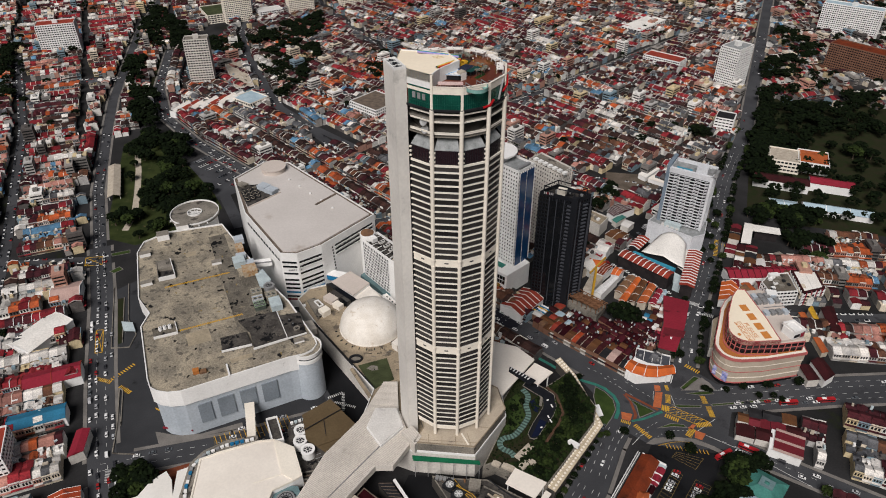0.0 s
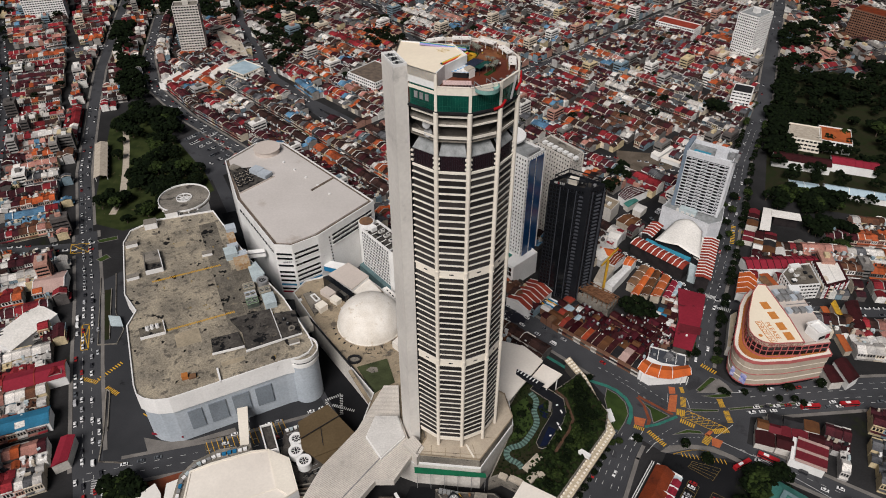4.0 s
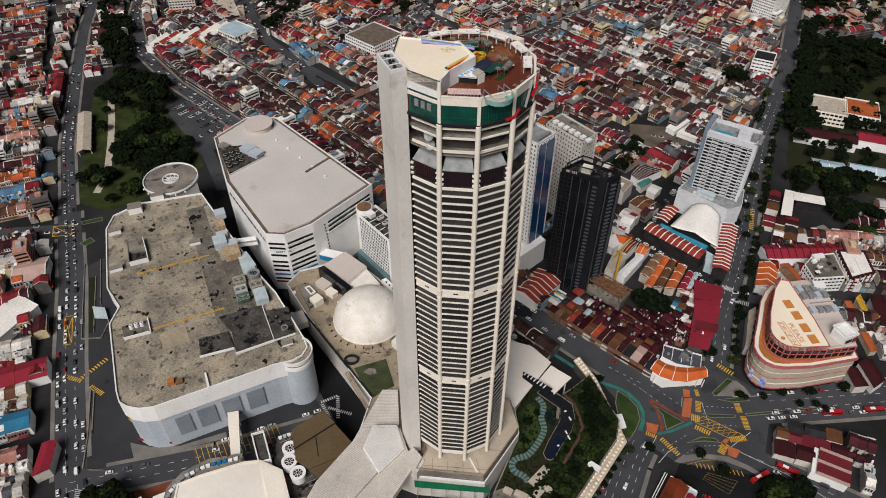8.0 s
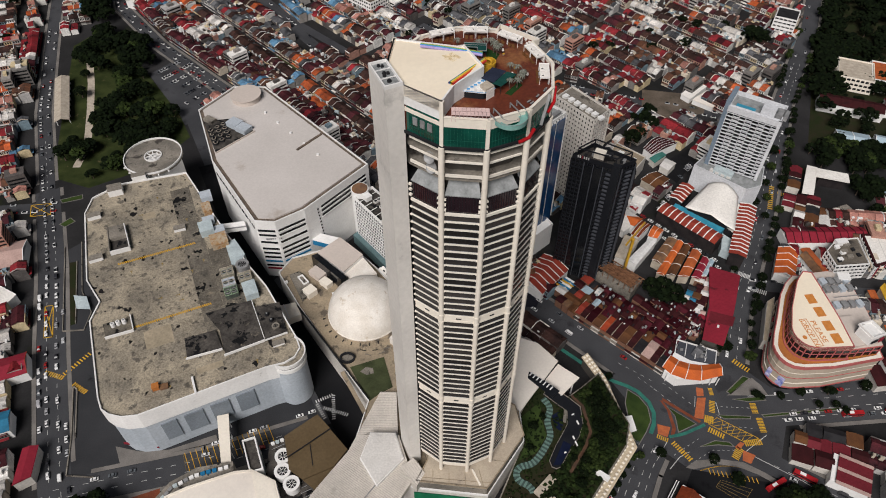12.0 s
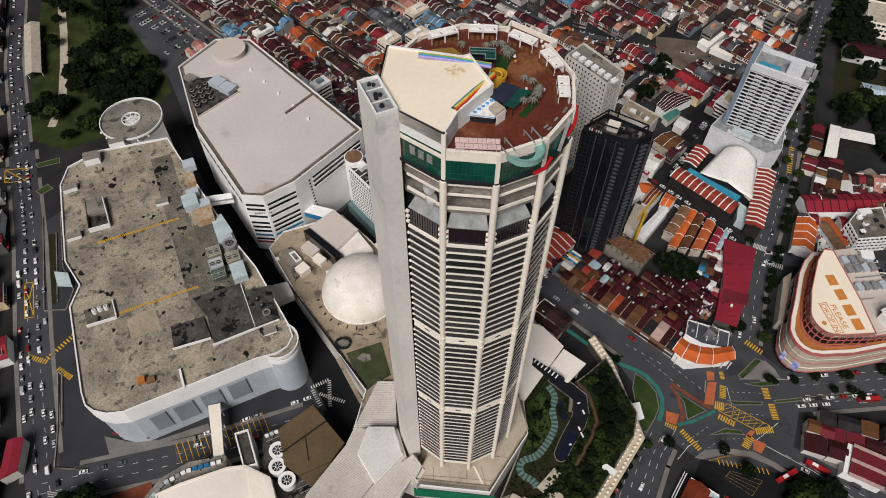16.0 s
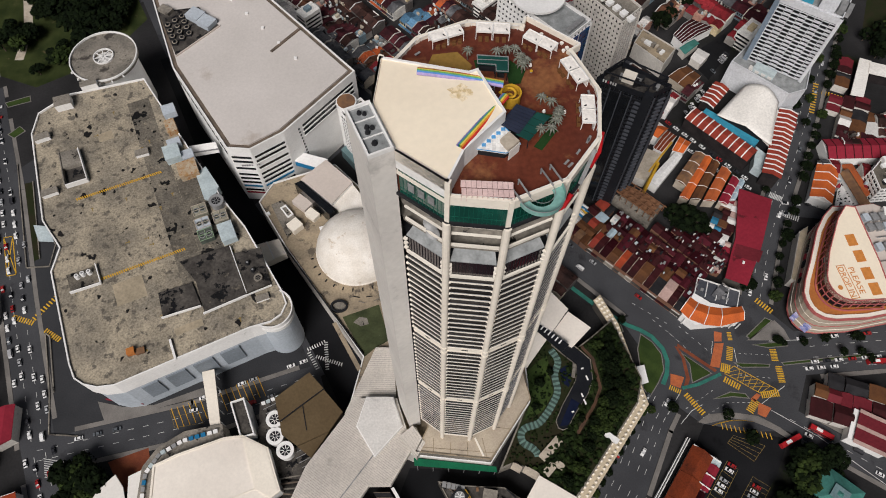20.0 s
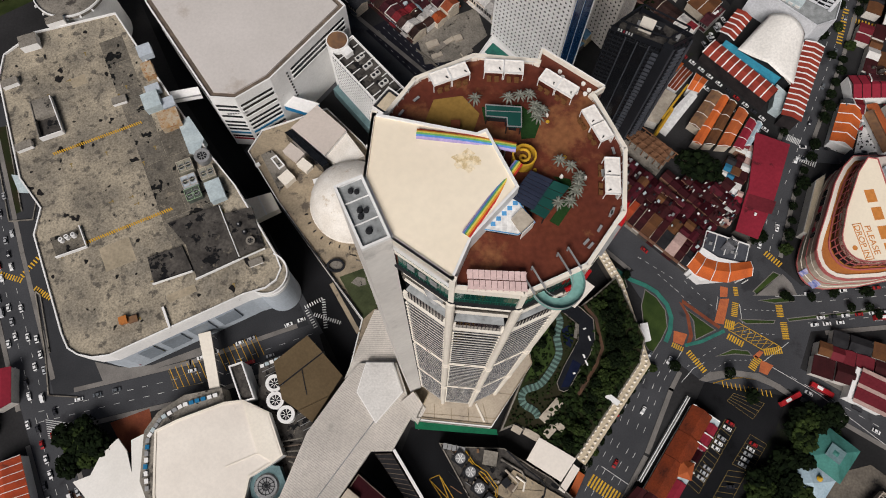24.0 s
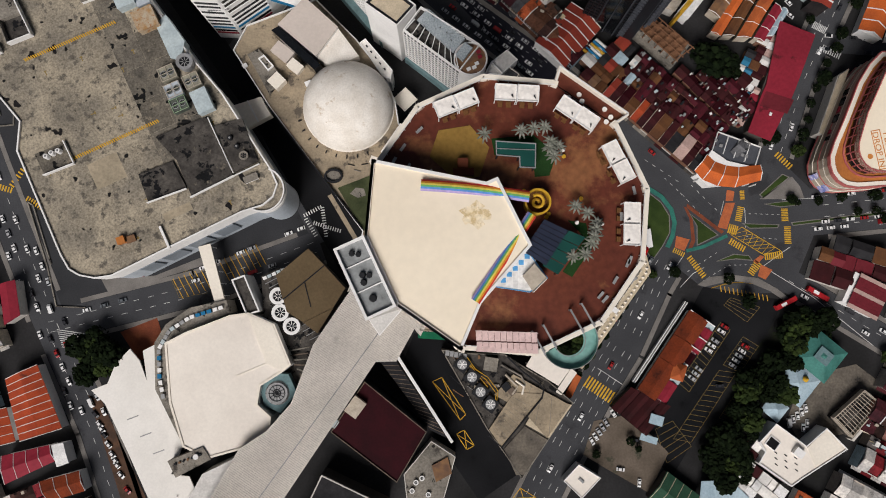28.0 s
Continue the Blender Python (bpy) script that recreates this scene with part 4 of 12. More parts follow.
LEVELS = [33.0 + 3.6 * k for k in range(16)] + [95.0 + 3.6 * k for k in range(15)] + [152.4 + 3.45 * k for k in range(15)]
rest_s, rest_w = Geo(), Geo()
for i in FACES:
    for z in LEVELS:
        m = Matrix.Translation((0, 0, z - 20)) @ on_face(i)
        if i in (11, 0, 1, 2, 3):
            piece("spandrel", spandrel, tower, m)
            piece("window", window, tower, m)
        else:
            k = len(rest_s.m)
            rest_s.add([tuple(m @ Vector(v)) for v in sp.v], sp.f)
            rest_s.m[k:] = sp.m
            k = len(rest_w.m)
            rest_w.add([tuple(m @ Vector(v)) for v in wd.v], wd.f)
            rest_w.m[k:] = wd.m
tagged(tpart("rear_spandrels", rest_s, [M["cream_part"], M["sill_grey"]]), kind="stuff")
tagged(tpart("rear_glazing", rest_w, [M["window_row"], M["dark_metal"]]), kind="stuff")

# columns with a slight taper of collars
for k in range(12):
    if k in (10, 11):
        continue
    g = Geo()
    g.cyl(tv(k)[0] - TX, tv(k)[1] - TY, 0.95, 0, 211, 14)
    for z in (70.6, 74.6, 128.6, 132.4):
        g.cyl(tv(k)[0] - TX, tv(k)[1] - TY, 1.15, z, z + 1.0, 14)
    tpart("column", g, M["cream"], "round cream column")
for i in FACES:
    for z in (90.8, 148.8):
        g = Geo().box(-half, -APO - 0.04, z - 20, half, -APO + 0.6, z - 20 + 1.0)
        g.box(-half, -APO + 0.05, z - 20 + 1.0, half, -APO + 0.6, z - 20 + 3.6)
        g.box(-half, -APO - 0.08, z - 20 + 3.6, half, -APO + 0.45, z - 20 + 4.0)
        g.slot = 1
        g.box(-1.0, -APO - 0.01, z - 20 + 1.8, 1.0, -APO + 0.1, z - 20 + 2.5)
        ob = tpart("plant_band", g, [M["cream"], M["dark_metal"]], "plain cream band of a plant floor")
        ob.matrix_basis = on_face(i)
    # foot of the facade
    g = Geo().box(-half, -APO + 0.1, 10.6, half, -APO + 0.8, 13.0)
    ob = tpart("foot_band", g, M["cream"])
    ob.matrix_basis = on_face(i)
    # double-height screens and the open floors above
    g = Geo().box(-half + 0.4, -APO + 0.5, 185.2, half - 0.4, -APO + 0.7, 192.0)
    ob = tpart("screen", g, M["screen"], "dark double-height glazed screen")
    ob.matrix_basis = on_face(i)
    for k in range(-6, 7):
        ob = tpart("screen_bar", Geo().box(k * 0.85 - 0.05, -APO + 0.35, 185.2, k * 0.85 + 0.05, -APO + 0.49, 192.0), M["dark_metal"])
        ob.matrix_basis = on_face(i)
    ob = tpart("ledge", Geo().box(-half, -APO - 0.1, 183.9, half, -APO + 0.5, 184.9), M["cream_part"])
    ob.matrix_basis = on_face(i)
    for k in range(3):
        for s in (-1, 1):
            ob = tpart("bracket", Geo().box(s * half - 0.5, -APO - 0.35, 186.0 + k * 2.2, s * half + 0.5, -APO + 0.4, 186.7 + k * 2.2), M["cream_part"])
            ob.matrix_basis = on_face(i)
    g = Geo()
    g.add([(-half, -APO + 0.4, 192.2), (half, -APO + 0.4, 192.2), (half - 1.2, -APO + 4.4, 196.6), (-half + 1.2, -APO + 4.4, 196.6), (-half, -APO + 0.4, 191.8), (half, -APO + 0.4, 191.8)], [(0, 1, 2, 3), (4, 5, 1, 0)])
    ob = tpart("skirt_roof", g, M["grey_slab"], "sloping grey sheet roof")
    ob.matrix_basis = on_face(i)
    for z, hh in ((199.4, 0.9), (204.9, 0.5), (208.6, 0.5)):
        g = Geo().box(-half, -APO + 0.5, z, half, -APO + 0.8, z + hh)
        g.box(-half, -APO + 0.4, z + hh, half, -APO + 0.9, z + hh + 0.15)
        ob = tpart("rail", g, M["cream_part"], "cream balustrade of an open floor")
        ob.matrix_basis = on_face(i)
poly = [tv(k, TR - 1.6) for k in range(12)]
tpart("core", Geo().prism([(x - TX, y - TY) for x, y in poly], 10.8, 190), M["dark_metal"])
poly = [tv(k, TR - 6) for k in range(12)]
# upper core in the shade tone, for the dim depth of the open floors
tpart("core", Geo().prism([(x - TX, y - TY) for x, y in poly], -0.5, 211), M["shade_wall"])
for z in (198.2, 205.5):
    poly = [(x - TX, y - TY) for x, y in (tv(k, TR - 0.9) for k in range(12))]
    tpart("floor_slab", Geo().prism(poly, z - 0.3, z), M["concrete"])
# satellite dishes on the open floor
for s, z in ((-1.5, 200.5), (-0.8, 204.0)):
    a = radians(235.6)
    cx, cy = (APO - 1.2) * math.cos(a), (APO - 1.2) * math.sin(a)
    g = Geo()
    n = 18
    vs = [(0, 0, 0)] + [(r * math.cos(2 * math.pi * k / n), r * math.sin(2 * math.pi * k / n), h) for r, h in ((1.0, 0.15), (1.9, 0.6)) for k in range(n)]
    fs = [(0, 1 + k, 1 + (k + 1) % n) for k in range(n)] + [(1 + k, 1 + n + k, 1 + n + (k + 1) % n, 1 + (k + 1) % n) for k in range(n)]
    g.add(vs, fs)
    ob = tpart("satellite_dish", g, M["grey_metal"], "grey satellite dish")
    ob.matrix_basis = Matrix.Translation((cx + s * math.sin(a), cy - s * math.cos(a), z)) @ Matrix.Rotation(a, 4, "Z") @ Matrix.Rotation(radians(65), 4, "Y")

# crown
RO = TR - 0.05
ao, ho = RO * math.cos(radians(15)), RO * math.sin(radians(15))
tpart("crown_ledge", Geo().prism([(x - TX, y - TY) for x, y in (tv(k, RO + 0.5) for k in range(12))], 210.4, 211.3), M["dark_metal"], "dark ledge under the glass crown")
DECK = 240.0
for i in FACES:
    high = i in (9, 11)
    gl = Geo().box(-ho + 0.5, -ao + 0.1, 211.3, ho - 0.5, -ao + 0.3, 218.0)
    gl.slot = 1
    for k in range(-6, 7):
        gl.box(k * 0.98 - 0.04, -ao + 0.04, 211.3, k * 0.98 + 0.04, -ao + 0.1, 218.0)
    gl.box(-ho + 0.5, -ao + 0.04, 213.4, ho - 0.5, -ao + 0.1, 213.5)
    ob = tpart("crown_glazing", gl, [M["green_glass"], M["green_frame"]], "green reflective glazing")
    ob.matrix_basis = on_face(i)
    g = Geo().box(-ho, -ao, 218.0, ho, -ao + 0.6, 219.4)
    if high:
        g.box(-ho, -ao, 222.9, ho, -ao + 0.6, 226.3)
    elif i != 5:
        g.box(-ho, -ao, 219.4, ho, -ao + 0.45, 221.1)
        g.box(-ho, -ao - 0.15, 221.1, ho, -ao + 0.6, 221.3)
    ob = tpart("parapet", g, M["cream"], "cream parapet band")
    ob.matrix_basis = on_face(i)
    if high:
        gl = Geo().box(-ho + 0.5, -ao + 0.1, 219.4, ho - 0.5, -ao + 0.3, 222.9)
        gl.slot = 1
        for k in range(-6, 7):
            gl.box(k * 0.98 - 0.04, -ao + 0.04, 219.4, k * 0.98 + 0.04, -ao + 0.1, 222.9)
        ob = tpart("crown_glazing", gl, [M["green_glass"], M["green_frame"]], "green reflective glazing")
        ob.matrix_basis = on_face(i)
for k in range(12):
    if k in (10, 11):
        continue
    x, y = tv(k, RO - 0.35)
    tpart("corner_post", Geo().obox(x - TX, y - TY, 211.3, 221.0 if k not in (0, 9) else 226.3, 1.1, 1.1, 248.9 + 30 * k), M["cream"])
# illegible raised sign on the crown glass, plain bars
for c in (-2.6, 0, 2.6):
    ob = tpart("sign_bar", Geo().box(c - 0.9, -ao - 0.25, 214.6, c + 0.7, -ao, 217.2), M["grey_metal"], "pale raised sign bar on green glass")
    ob.matrix_basis = on_face(11)

deck_poly = [tv(k, RO - 0.3) for k in range(12)]
tpart("deck", Geo().prism([(x - TX, y - TY) for x, y in deck_poly], 211.4, DECK - 20), M["deck"], "red-brown rooftop deck")
bay = [tuple(Vector(p) - Vector((TX, TY))) for p in (tv(5, RO), (30.7, 41.3), (19.0, 50.0), tv(6, RO))]
tpart("bay_deck", Geo().prism(ccw(bay), 217.6, DECK - 20 - 0.004), M["deck"], "projecting bay of the red-brown deck")
for p, q in zip(bay, bay[1:]):
    tpart("bay_parapet", Geo().beam((*p, 220.3), (*q, 220.3), 0.5, 2.0), M["cream"], "cream parapet round the projecting bay")
    tpart("bay_rail", Geo().beam((*p, 221.5), (*q, 221.5), 0.14, 0.12), M["white"])
# high roof over the western third
high_roof = [tv(9, RO), tv(10, RO), tv(11, RO), tv(0, RO), (3.6, 8.6), (12.3, 18.1), (6.9, 29.7), (4.9, 28.9)]
hp = ccw([(x - TX, y - TY) for x, y in high_roof])
tpart("high_roof", Geo().prism(inset(hp, 0.5), 220.2, 225.9), M["ivory"], "smooth ivory roof membrane")
ring = [(3 + (2.3 + 0.7 * math.sin(k * 2.6) + 0.4 * math.cos(k * 4.1)) * math.cos(k * 0.35) - TX, 23.4 + (2.0 + 0.6 * math.sin(k * 1.9)) * math.sin(k * 0.35) - TY) for k in range(18)]
tpart("roof_patch", Geo().prism(ring, 225.9, 225.912), M["stain_patch"], "yellowish worn patch on the membrane")
tpart("roof_edge", Geo().rim(hp, 0.5, 220.2, 226.3), M["white"], "white raised roof edge")

# lift shaft on the western face
n205 = Vector((math.cos(radians(203.9)), math.sin(radians(203.9))))
p10, p11 = Vector(tv(10)), Vector(tv(11))
q = [p10, p11, p11 + n205 * 5.5, p10 + n205 * 5.5]
q = [(v.x - TX, v.y - TY) for v in q]
tpart("lift_shaft", Geo().prism(q, -0.5, 226.3), M["shaft"], "tall plain off-white lift shaft")
qc = ccw(q)
tpart("shaft_rim", Geo().rim(qc, 0.45, 226.3, 227.4), M["white"])
tpart("shaft_roof", Geo().prism(inset(qc, 0.46), 226.3, 226.6), M["grey_slab"], "grey stained shaft roof")
mid = (Vector(qc[0]) + Vector(qc[2])) / 2
along = (p11 - p10).normalized()
for d in (-2.6, 1.8):
    c = mid + along * d
    tpart("shaft_divider", Geo().obox(c.x, c.y, 226.6, 226.85, 0.2, 5.0, math.degrees(math.atan2(along.y, along.x))), M["white"])
for d, e, r in ((-4.6, 0.3, 0.55), (-4.0, -0.6, 0.5), (-0.6, 0.2, 0.6), (-0.1, -0.8, 0.55), (0.6, 0.5, 0.6), (3.6, 0.2, 0.7)):
    c = mid + along * d + n205 * e
    tpart("vent_cowl", Geo().cyl(c.x, c.y, r, 226.6, 227.3, 8, r * 0.7), M["dark_metal"])

# ---- building helpers ----
def edge_box(g, a, b, s0, s1, o0, o1, z0, z1):
    """A box on the wall from a to b: s along the wall in metres, o outwards."""
    a, b = Vector(a), Vector(b)
    d = (b - a).normalized()
    n = Vector((d.y, -d.x))
    return g.prism([tuple(a + d * s + n * o) for s, o in ((s0, o0), (s1, o0), (s1, o1), (s0, o1))], z0, z1)


def gridded(parent, poly, z0, z1, floors, step, core, wall, band=0.35, pier=0.5, depth=0.6, front=None, sill=True):
    """Floors of recessed glass behind spandrels and piers. front: the walls whose pieces are parts of their own."""
    poly = ccw(poly)
    part("glazed_core", Geo().prism(poly, z0, z1 - 0.05), core, parent)
    rest = Geo()
    fh = (z1 - z0) / floors
    for i in range(len(poly)):
        a, b = poly[i], poly[(i + 1) % len(poly)]
        ln = (Vector(b) - Vector(a)).length
        own = front is None or i in front
        for k in range(floors):
            g = Geo() if own else rest
            edge_box(g, a, b, -depth, ln + depth, 0.02, depth, z0 + k * fh, z0 + k * fh + fh * band)
            if own:
                part("spandrel", g, wall, parent)
        n = max(1, round(ln / step))
        for k in range(n + 1):
            g = Geo() if own else rest
            edge_box(g, a, b, k * ln / n - pier / 2, k * ln / n + pier / 2, 0.01, depth + 0.08, z0, z1)
            if own:
                part("pier", g, wall, parent)
    if rest.v:
        tagged(part("rear_wall", rest, wall, parent), kind="stuff")


def pitched(q, z, rise, along=True, t=0.2):
    """A ridged roof over four corners; the ridge runs along the first edge, or across it."""
    if not along:
        q = q[1:] + q[:1]
    a, b, c, d = (Vector(p) for p in q)
    m0, m1 = (a + d) / 2, (b + c) / 2
    g = Geo()
    v = [(*a, z), (*b, z), (*c, z), (*d, z), (*m0, z + rise), (*m1, z + rise)]
    low = [(x, y, w - t) for x, y, w in v[:4]]
    g.add(v + low, [(0, 1, 5, 4), (4, 5, 2, 3), (1, 2, 5), (3, 0, 4), (9, 8, 7, 6), (0, 6, 7, 1), (1, 7, 8, 2), (2, 8, 9, 3), (3, 9, 6, 0)])
    return g


def centre(q):
    return sum(p[0] for p in q) / len(q), sum(p[1] for p in q) / len(q)


def between(a, b, c, d, u0, u1, v0, v1):
    """Part of the four-cornered plot a b (front) d c (back)."""
    def at(u, v):
        return tuple(Vector(a).lerp(Vector(b), u).lerp(Vector(d).lerp(Vector(c), u), v))
    return [at(u0, v0), at(u1, v0), at(u1, v1), at(u0, v1)]


def rect(cx, cy, lx, ly, deg):
    c, s = math.cos(radians(deg)), math.sin(radians(deg))
    return [(cx + c * a * lx / 2 - s * b * ly / 2, cy + s * a * lx / 2 + c * b * ly / 2) for a, b in ((-1, -1), (1, -1), (1, 1), (-1, 1))]


def plain_roof(parent, poly, z, wall, roof, h=1.0, thick=0.5):
    poly = ccw(poly)
    part("roof_slab", Geo().prism(inset(poly, thick + 0.003), z, z + 0.3), roof, parent)
    part("parapet", Geo().rim(poly, thick, z - 0.02, z + h), wall, parent)


def unit(x, y, z, lx, ly, h, deg=0.0, material=None, name="plant_box", label="grey rooftop plant box", category="plant unit", lid=None):
    """A rooftop box with a slightly larger lid."""
    t = thing(name, (x, y, z), label if len(label.split()) > 3 else label + " on the roof", category, "rooftop plant")
    body = part("casing", Geo().obox(x, y, z, z + h, lx, ly, deg), material or M["grey_metal"], t)
    part("lid", Geo().obox(x, y, z + h, z + h + 0.18, lx + 0.3, ly + 0.3, deg), lid or material or M["grey_metal"], body)
    return t


def fan(x, y, z, r, h, material, label="round white cooling tower with a fan", blades=8):
    t = thing("cooling_tower", (x, y, z), label, "cooling tower", "rooftop plant")
    n = 28
    outer = [(x + r * math.cos(2 * math.pi * k / n), y + r * math.sin(2 * math.pi * k / n)) for k in range(n)]
    inner = [(x + r * 0.62 * math.cos(2 * math.pi * k / n), y + r * 0.62 * math.sin(2 * math.pi * k / n)) for k in range(n)]
    body = part("drum", Geo().cyl(x, y, r * 0.94, z, z + h * 0.8, n), material, t)
    part("collar", Geo().ring(outer, inner, z + h * 0.8, z + h), material, t)
    part("throat", Geo().cyl(x, y, r * 0.61, z + h * 0.8, z + h * 0.82, n), M["dark_metal"], t)
    hub = part("hub", Geo().cyl(x, y, r * 0.14, z + h * 0.86, z + h * 0.98, 10), M["dark_metal"], t)
    for k in range(blades):
        a = math.pi * k / blades * 2
        part("blade", Geo().beam((x, y, z + h * 0.9), (x + r * 0.58 * math.cos(a), y + r * 0.58 * math.sin(a), z + h * 0.9), r * 0.07, 0.1), material, hub)
    return t


def words(body, size, material, m, parent, name="lettering", label="orange roof letter", squeeze=1.0):
    cu = bpy.data.curves.new("letters", "FONT")
    cu.body, cu.size, cu.extrude, cu.align_x = body, size, 0.06, "CENTER"
    tmp = bpy.data.objects.new("letters", cu)
    scene.collection.objects.link(tmp)
    me = bpy.data.meshes.new_from_object(tmp.evaluated_get(bpy.context.evaluated_depsgraph_get()))
    bpy.data.objects.remove(tmp)
    me.transform(Matrix.Diagonal((squeeze, 1, 1, 1)))
    me.materials.clear()
    me.materials.append(material)
    bm = bmesh.new()
    bm.from_mesh(me)
    left = set(bm.verts)
    while left:
        todo, letter = [left.pop()], set()
        while todo:
            v = todo.pop()
            letter.add(v)
            for e in v.link_edges:
                o = e.other_vert(v)
                if o in left:
                    left.discard(o)
                    todo.append(o)
        ids = {v: i for i, v in enumerate(sorted(letter, key=lambda v: v.index))}
        one = bpy.data.meshes.new("letter")
        one.from_pydata([tuple(v.co) for v in ids], [], [[ids[v] for v in f.verts] for f in bm.faces if f.verts[0] in ids])
        one.materials.append(material)
        ob = new("letter", one)
        ob.parent = parent
        ob.matrix_basis = Matrix.Translation(-base_of(parent)) @ m
        tagged(ob, label)
    bm.free()


# ---- podium, dome, walkway ----
podium = thing("podium", (-20, 60, 0), "large flat podium block under the tower and the dome", "building")
POD = [(-104, 136), (-97, 149), (-62, 162), (-42, 141), (-27, 121), (-22.5, 108), (-21, 97), (24, 80), (56, 82), (43, 37), (44, 19), (29.6, -1.5), (23.4, -10.6), (-13, -6.6), (-24, -2), (-47, 12), (-40, 43), (-86, 107)]
# greyer than white paint, to put street shade into the wall
part("wall", Geo().prism(POD, 0, 18.4), M["pale_wall"], podium, "pale podium wall greyed for the shade of the street")
part("roof_slab", Geo().prism(inset(ccw(POD), 0.52), 18.4, 18.8), M["sandy_roof"], podium, "sandy stained podium roof")
part("parapet", Geo().rim(POD, 0.5, 18.4, 19.9), M["white"], podium)
PLZ = [(-7, 5), (-12.6, -6.2), (22.8, -10.2), (29.2, -1.4), (43.4, 18.6), (40, 36), (20, 50), (-10, 20)]
part("plaza", Geo().prism(PLZ, 26.0, 26.4), M["plaza"], podium, "pale stone plaza round the tower's foot")
# concrete colour darkens the skirt where the street lies in shadow
part("plaza_skirt", Geo().prism(inset(ccw(PLZ), 0.3), 18.8, 26.0), M["concrete"], podium, "stained concrete skirt of the plaza, darkened for street shade")
part("plaza_edge", Geo().rim(PLZ, 0.5, 26.4, 27.0), M["sandy_roof"], podium)
g = Geo()
for a, b in (((-4, 0), (-4, -7)), ((4, -2), (4, -8)), ((12, -2), (12, -9)), ((19, 0), (21, -9)), ((26, 5), (33, 4)), ((-10, -4), (25, -7))):
    g.beam((a[0], a[1], 26.41), (b[0], b[1], 26.41), 0.35, 0.05)
part("paving_line", g, M["sandy_roof"], podium)
part("plaza_kerb", Geo().beam((19.4, -8.4, 26.6), (15.6, 0, 26.6), 0.9, 0.4), M["cream"], podium)
RIB = [(-47.6, 13), (-33.5, 47), (-24.5, 47), (-22.6, 21), (-36, 21)]
part("side_roof", Geo().prism(ccw(RIB), 18.8, 22.0), M["pale_sheet"], podium, "pale ribbed sheet roof beside the shaft")
for k in range(26):
    y = 21.5 + k * 1.0
    xs = [x * 0.4 for x in range(-125, -50) if inside(x * 0.4, y, RIB)]
    if len(xs) > 4:
        part("rib", Geo().beam((min(xs), y, 22.06), (max(xs), y, 22.06), 0.2, 0.2), M["rib_sheet"], podium)
n = 20
part("well_ring", Geo().ring([(-54 + 4.6 * math.cos(k * 6.2832 / n), 71 + 3.6 * math.sin(k * 6.2832 / n)) for k in range(n)], [(-54 + 3.6 * math.cos(k * 6.2832 / n), 71 + 2.7 * math.sin(k * 6.2832 / n)) for k in range(n)], 18.8, 20.4), M["dark_metal"], podium, "dark round well")
part("well_floor", Geo().cyl(-54, 71, 3.2, 18.8, 18.95, 18), M["concrete"], podium)
for k, (x, y) in enumerate(((-44, 74), (-40, 76.5), (-36, 74), (-47, 77), (-33, 78))):
    part("debris", Geo().beam((x, y, 19.1), (x + 3.5, y + (k % 3) * 1.4 - 1, 19.2), 0.35, 0.3), M["dark_metal"] if k % 2 else M["concrete"], podium)
part("court_stain", Geo().prism([(-46, 62), (-43, 65), (-39, 64.4), (-38, 61), (-42, 59.8)], 19.1, 19.14), M["concrete"], podium, "pale worn patch in the court")
lawn = [(-52, 65), (-39.5, 43), (-34.5, 47.5), (-27, 52), (-33, 72)]
part("green_court", Geo().prism(lawn, 18.8, 19.1), M["moss"], podium, "mossy green roof court")
g = Geo().beam((-56, 61.5, 19.4), (-41.5, 36, 19.4), 2.2, 1.2)
part("court_wall", g, M["sandy_roof"], podium)
g = Geo().beam((-88, 109, 19.5), (-40, 44, 19.5), 0.5, 2.4)
part("roof_rail", g, M["dark_metal"], podium)

dome = thing("dome", (-46, 106, 18.8), "large weathered white rendered dome", "dome")
part("base_ring", Geo().cyl(-46, 106, 23.0, 18.8, 19.6, 48), M["dome"], dome)
g = Geo()
n, rr = 64, 22.6
rows_ = [(rr * math.cos(radians(a)), 19.4 + 19.5 * math.sin(radians(a))) for a in (0, 6, 13, 20, 28, 36, 44, 52, 60, 68, 76, 84)]
vs = [(-46 + r * math.cos(2 * math.pi * k / n), 106 + r * math.sin(2 * math.pi * k / n), z) for r, z in rows_ for k in range(n)] + [(-46, 106, 38.9)]
fs = [(i * n + k, i * n + (k + 1) % n, (i + 1) * n + (k + 1) % n, (i + 1) * n + k) for i in range(len(rows_) - 1) for k in range(n)]
fs += [((len(rows_) - 1) * n + k, (len(rows_) - 1) * n + (k + 1) % n, len(vs) - 1) for k in range(n)]
g.add(vs, fs)
shell = part("shell", g, M["dome"], dome)
shell.data.polygons.foreach_set("use_smooth", [True] * len(shell.data.polygons))
part("annex", Geo().prism([(-30, 82), (-20, 96), (-14, 92), (-26, 78)], 18.8, 24), M["dome"], dome, "pale wedge beside the dome")

bei = thing("beige_hall", (-65, 143, 18.8), "beige flat-roofed hall on the podium", "building")
BEI = [(-65.9, 159.1), (-49.8, 143.8), (-60.6, 129.2), (-79.4, 145.6)]
part("wall", Geo().prism(BEI, 18.8, 27.6), M["white"], bei)
part("roof", Geo().prism(BEI, 27.6, 28.4), M["beige_roof"], bei, "flat beige roof")
part("skylight", Geo().prism([(-82.6, 142.6), (-78.9, 144.6), (-58.5, 124.8), (-61.7, 122.4)], 18.8, 28.6), M["window_row"], bei, "dark glazed roof strip")
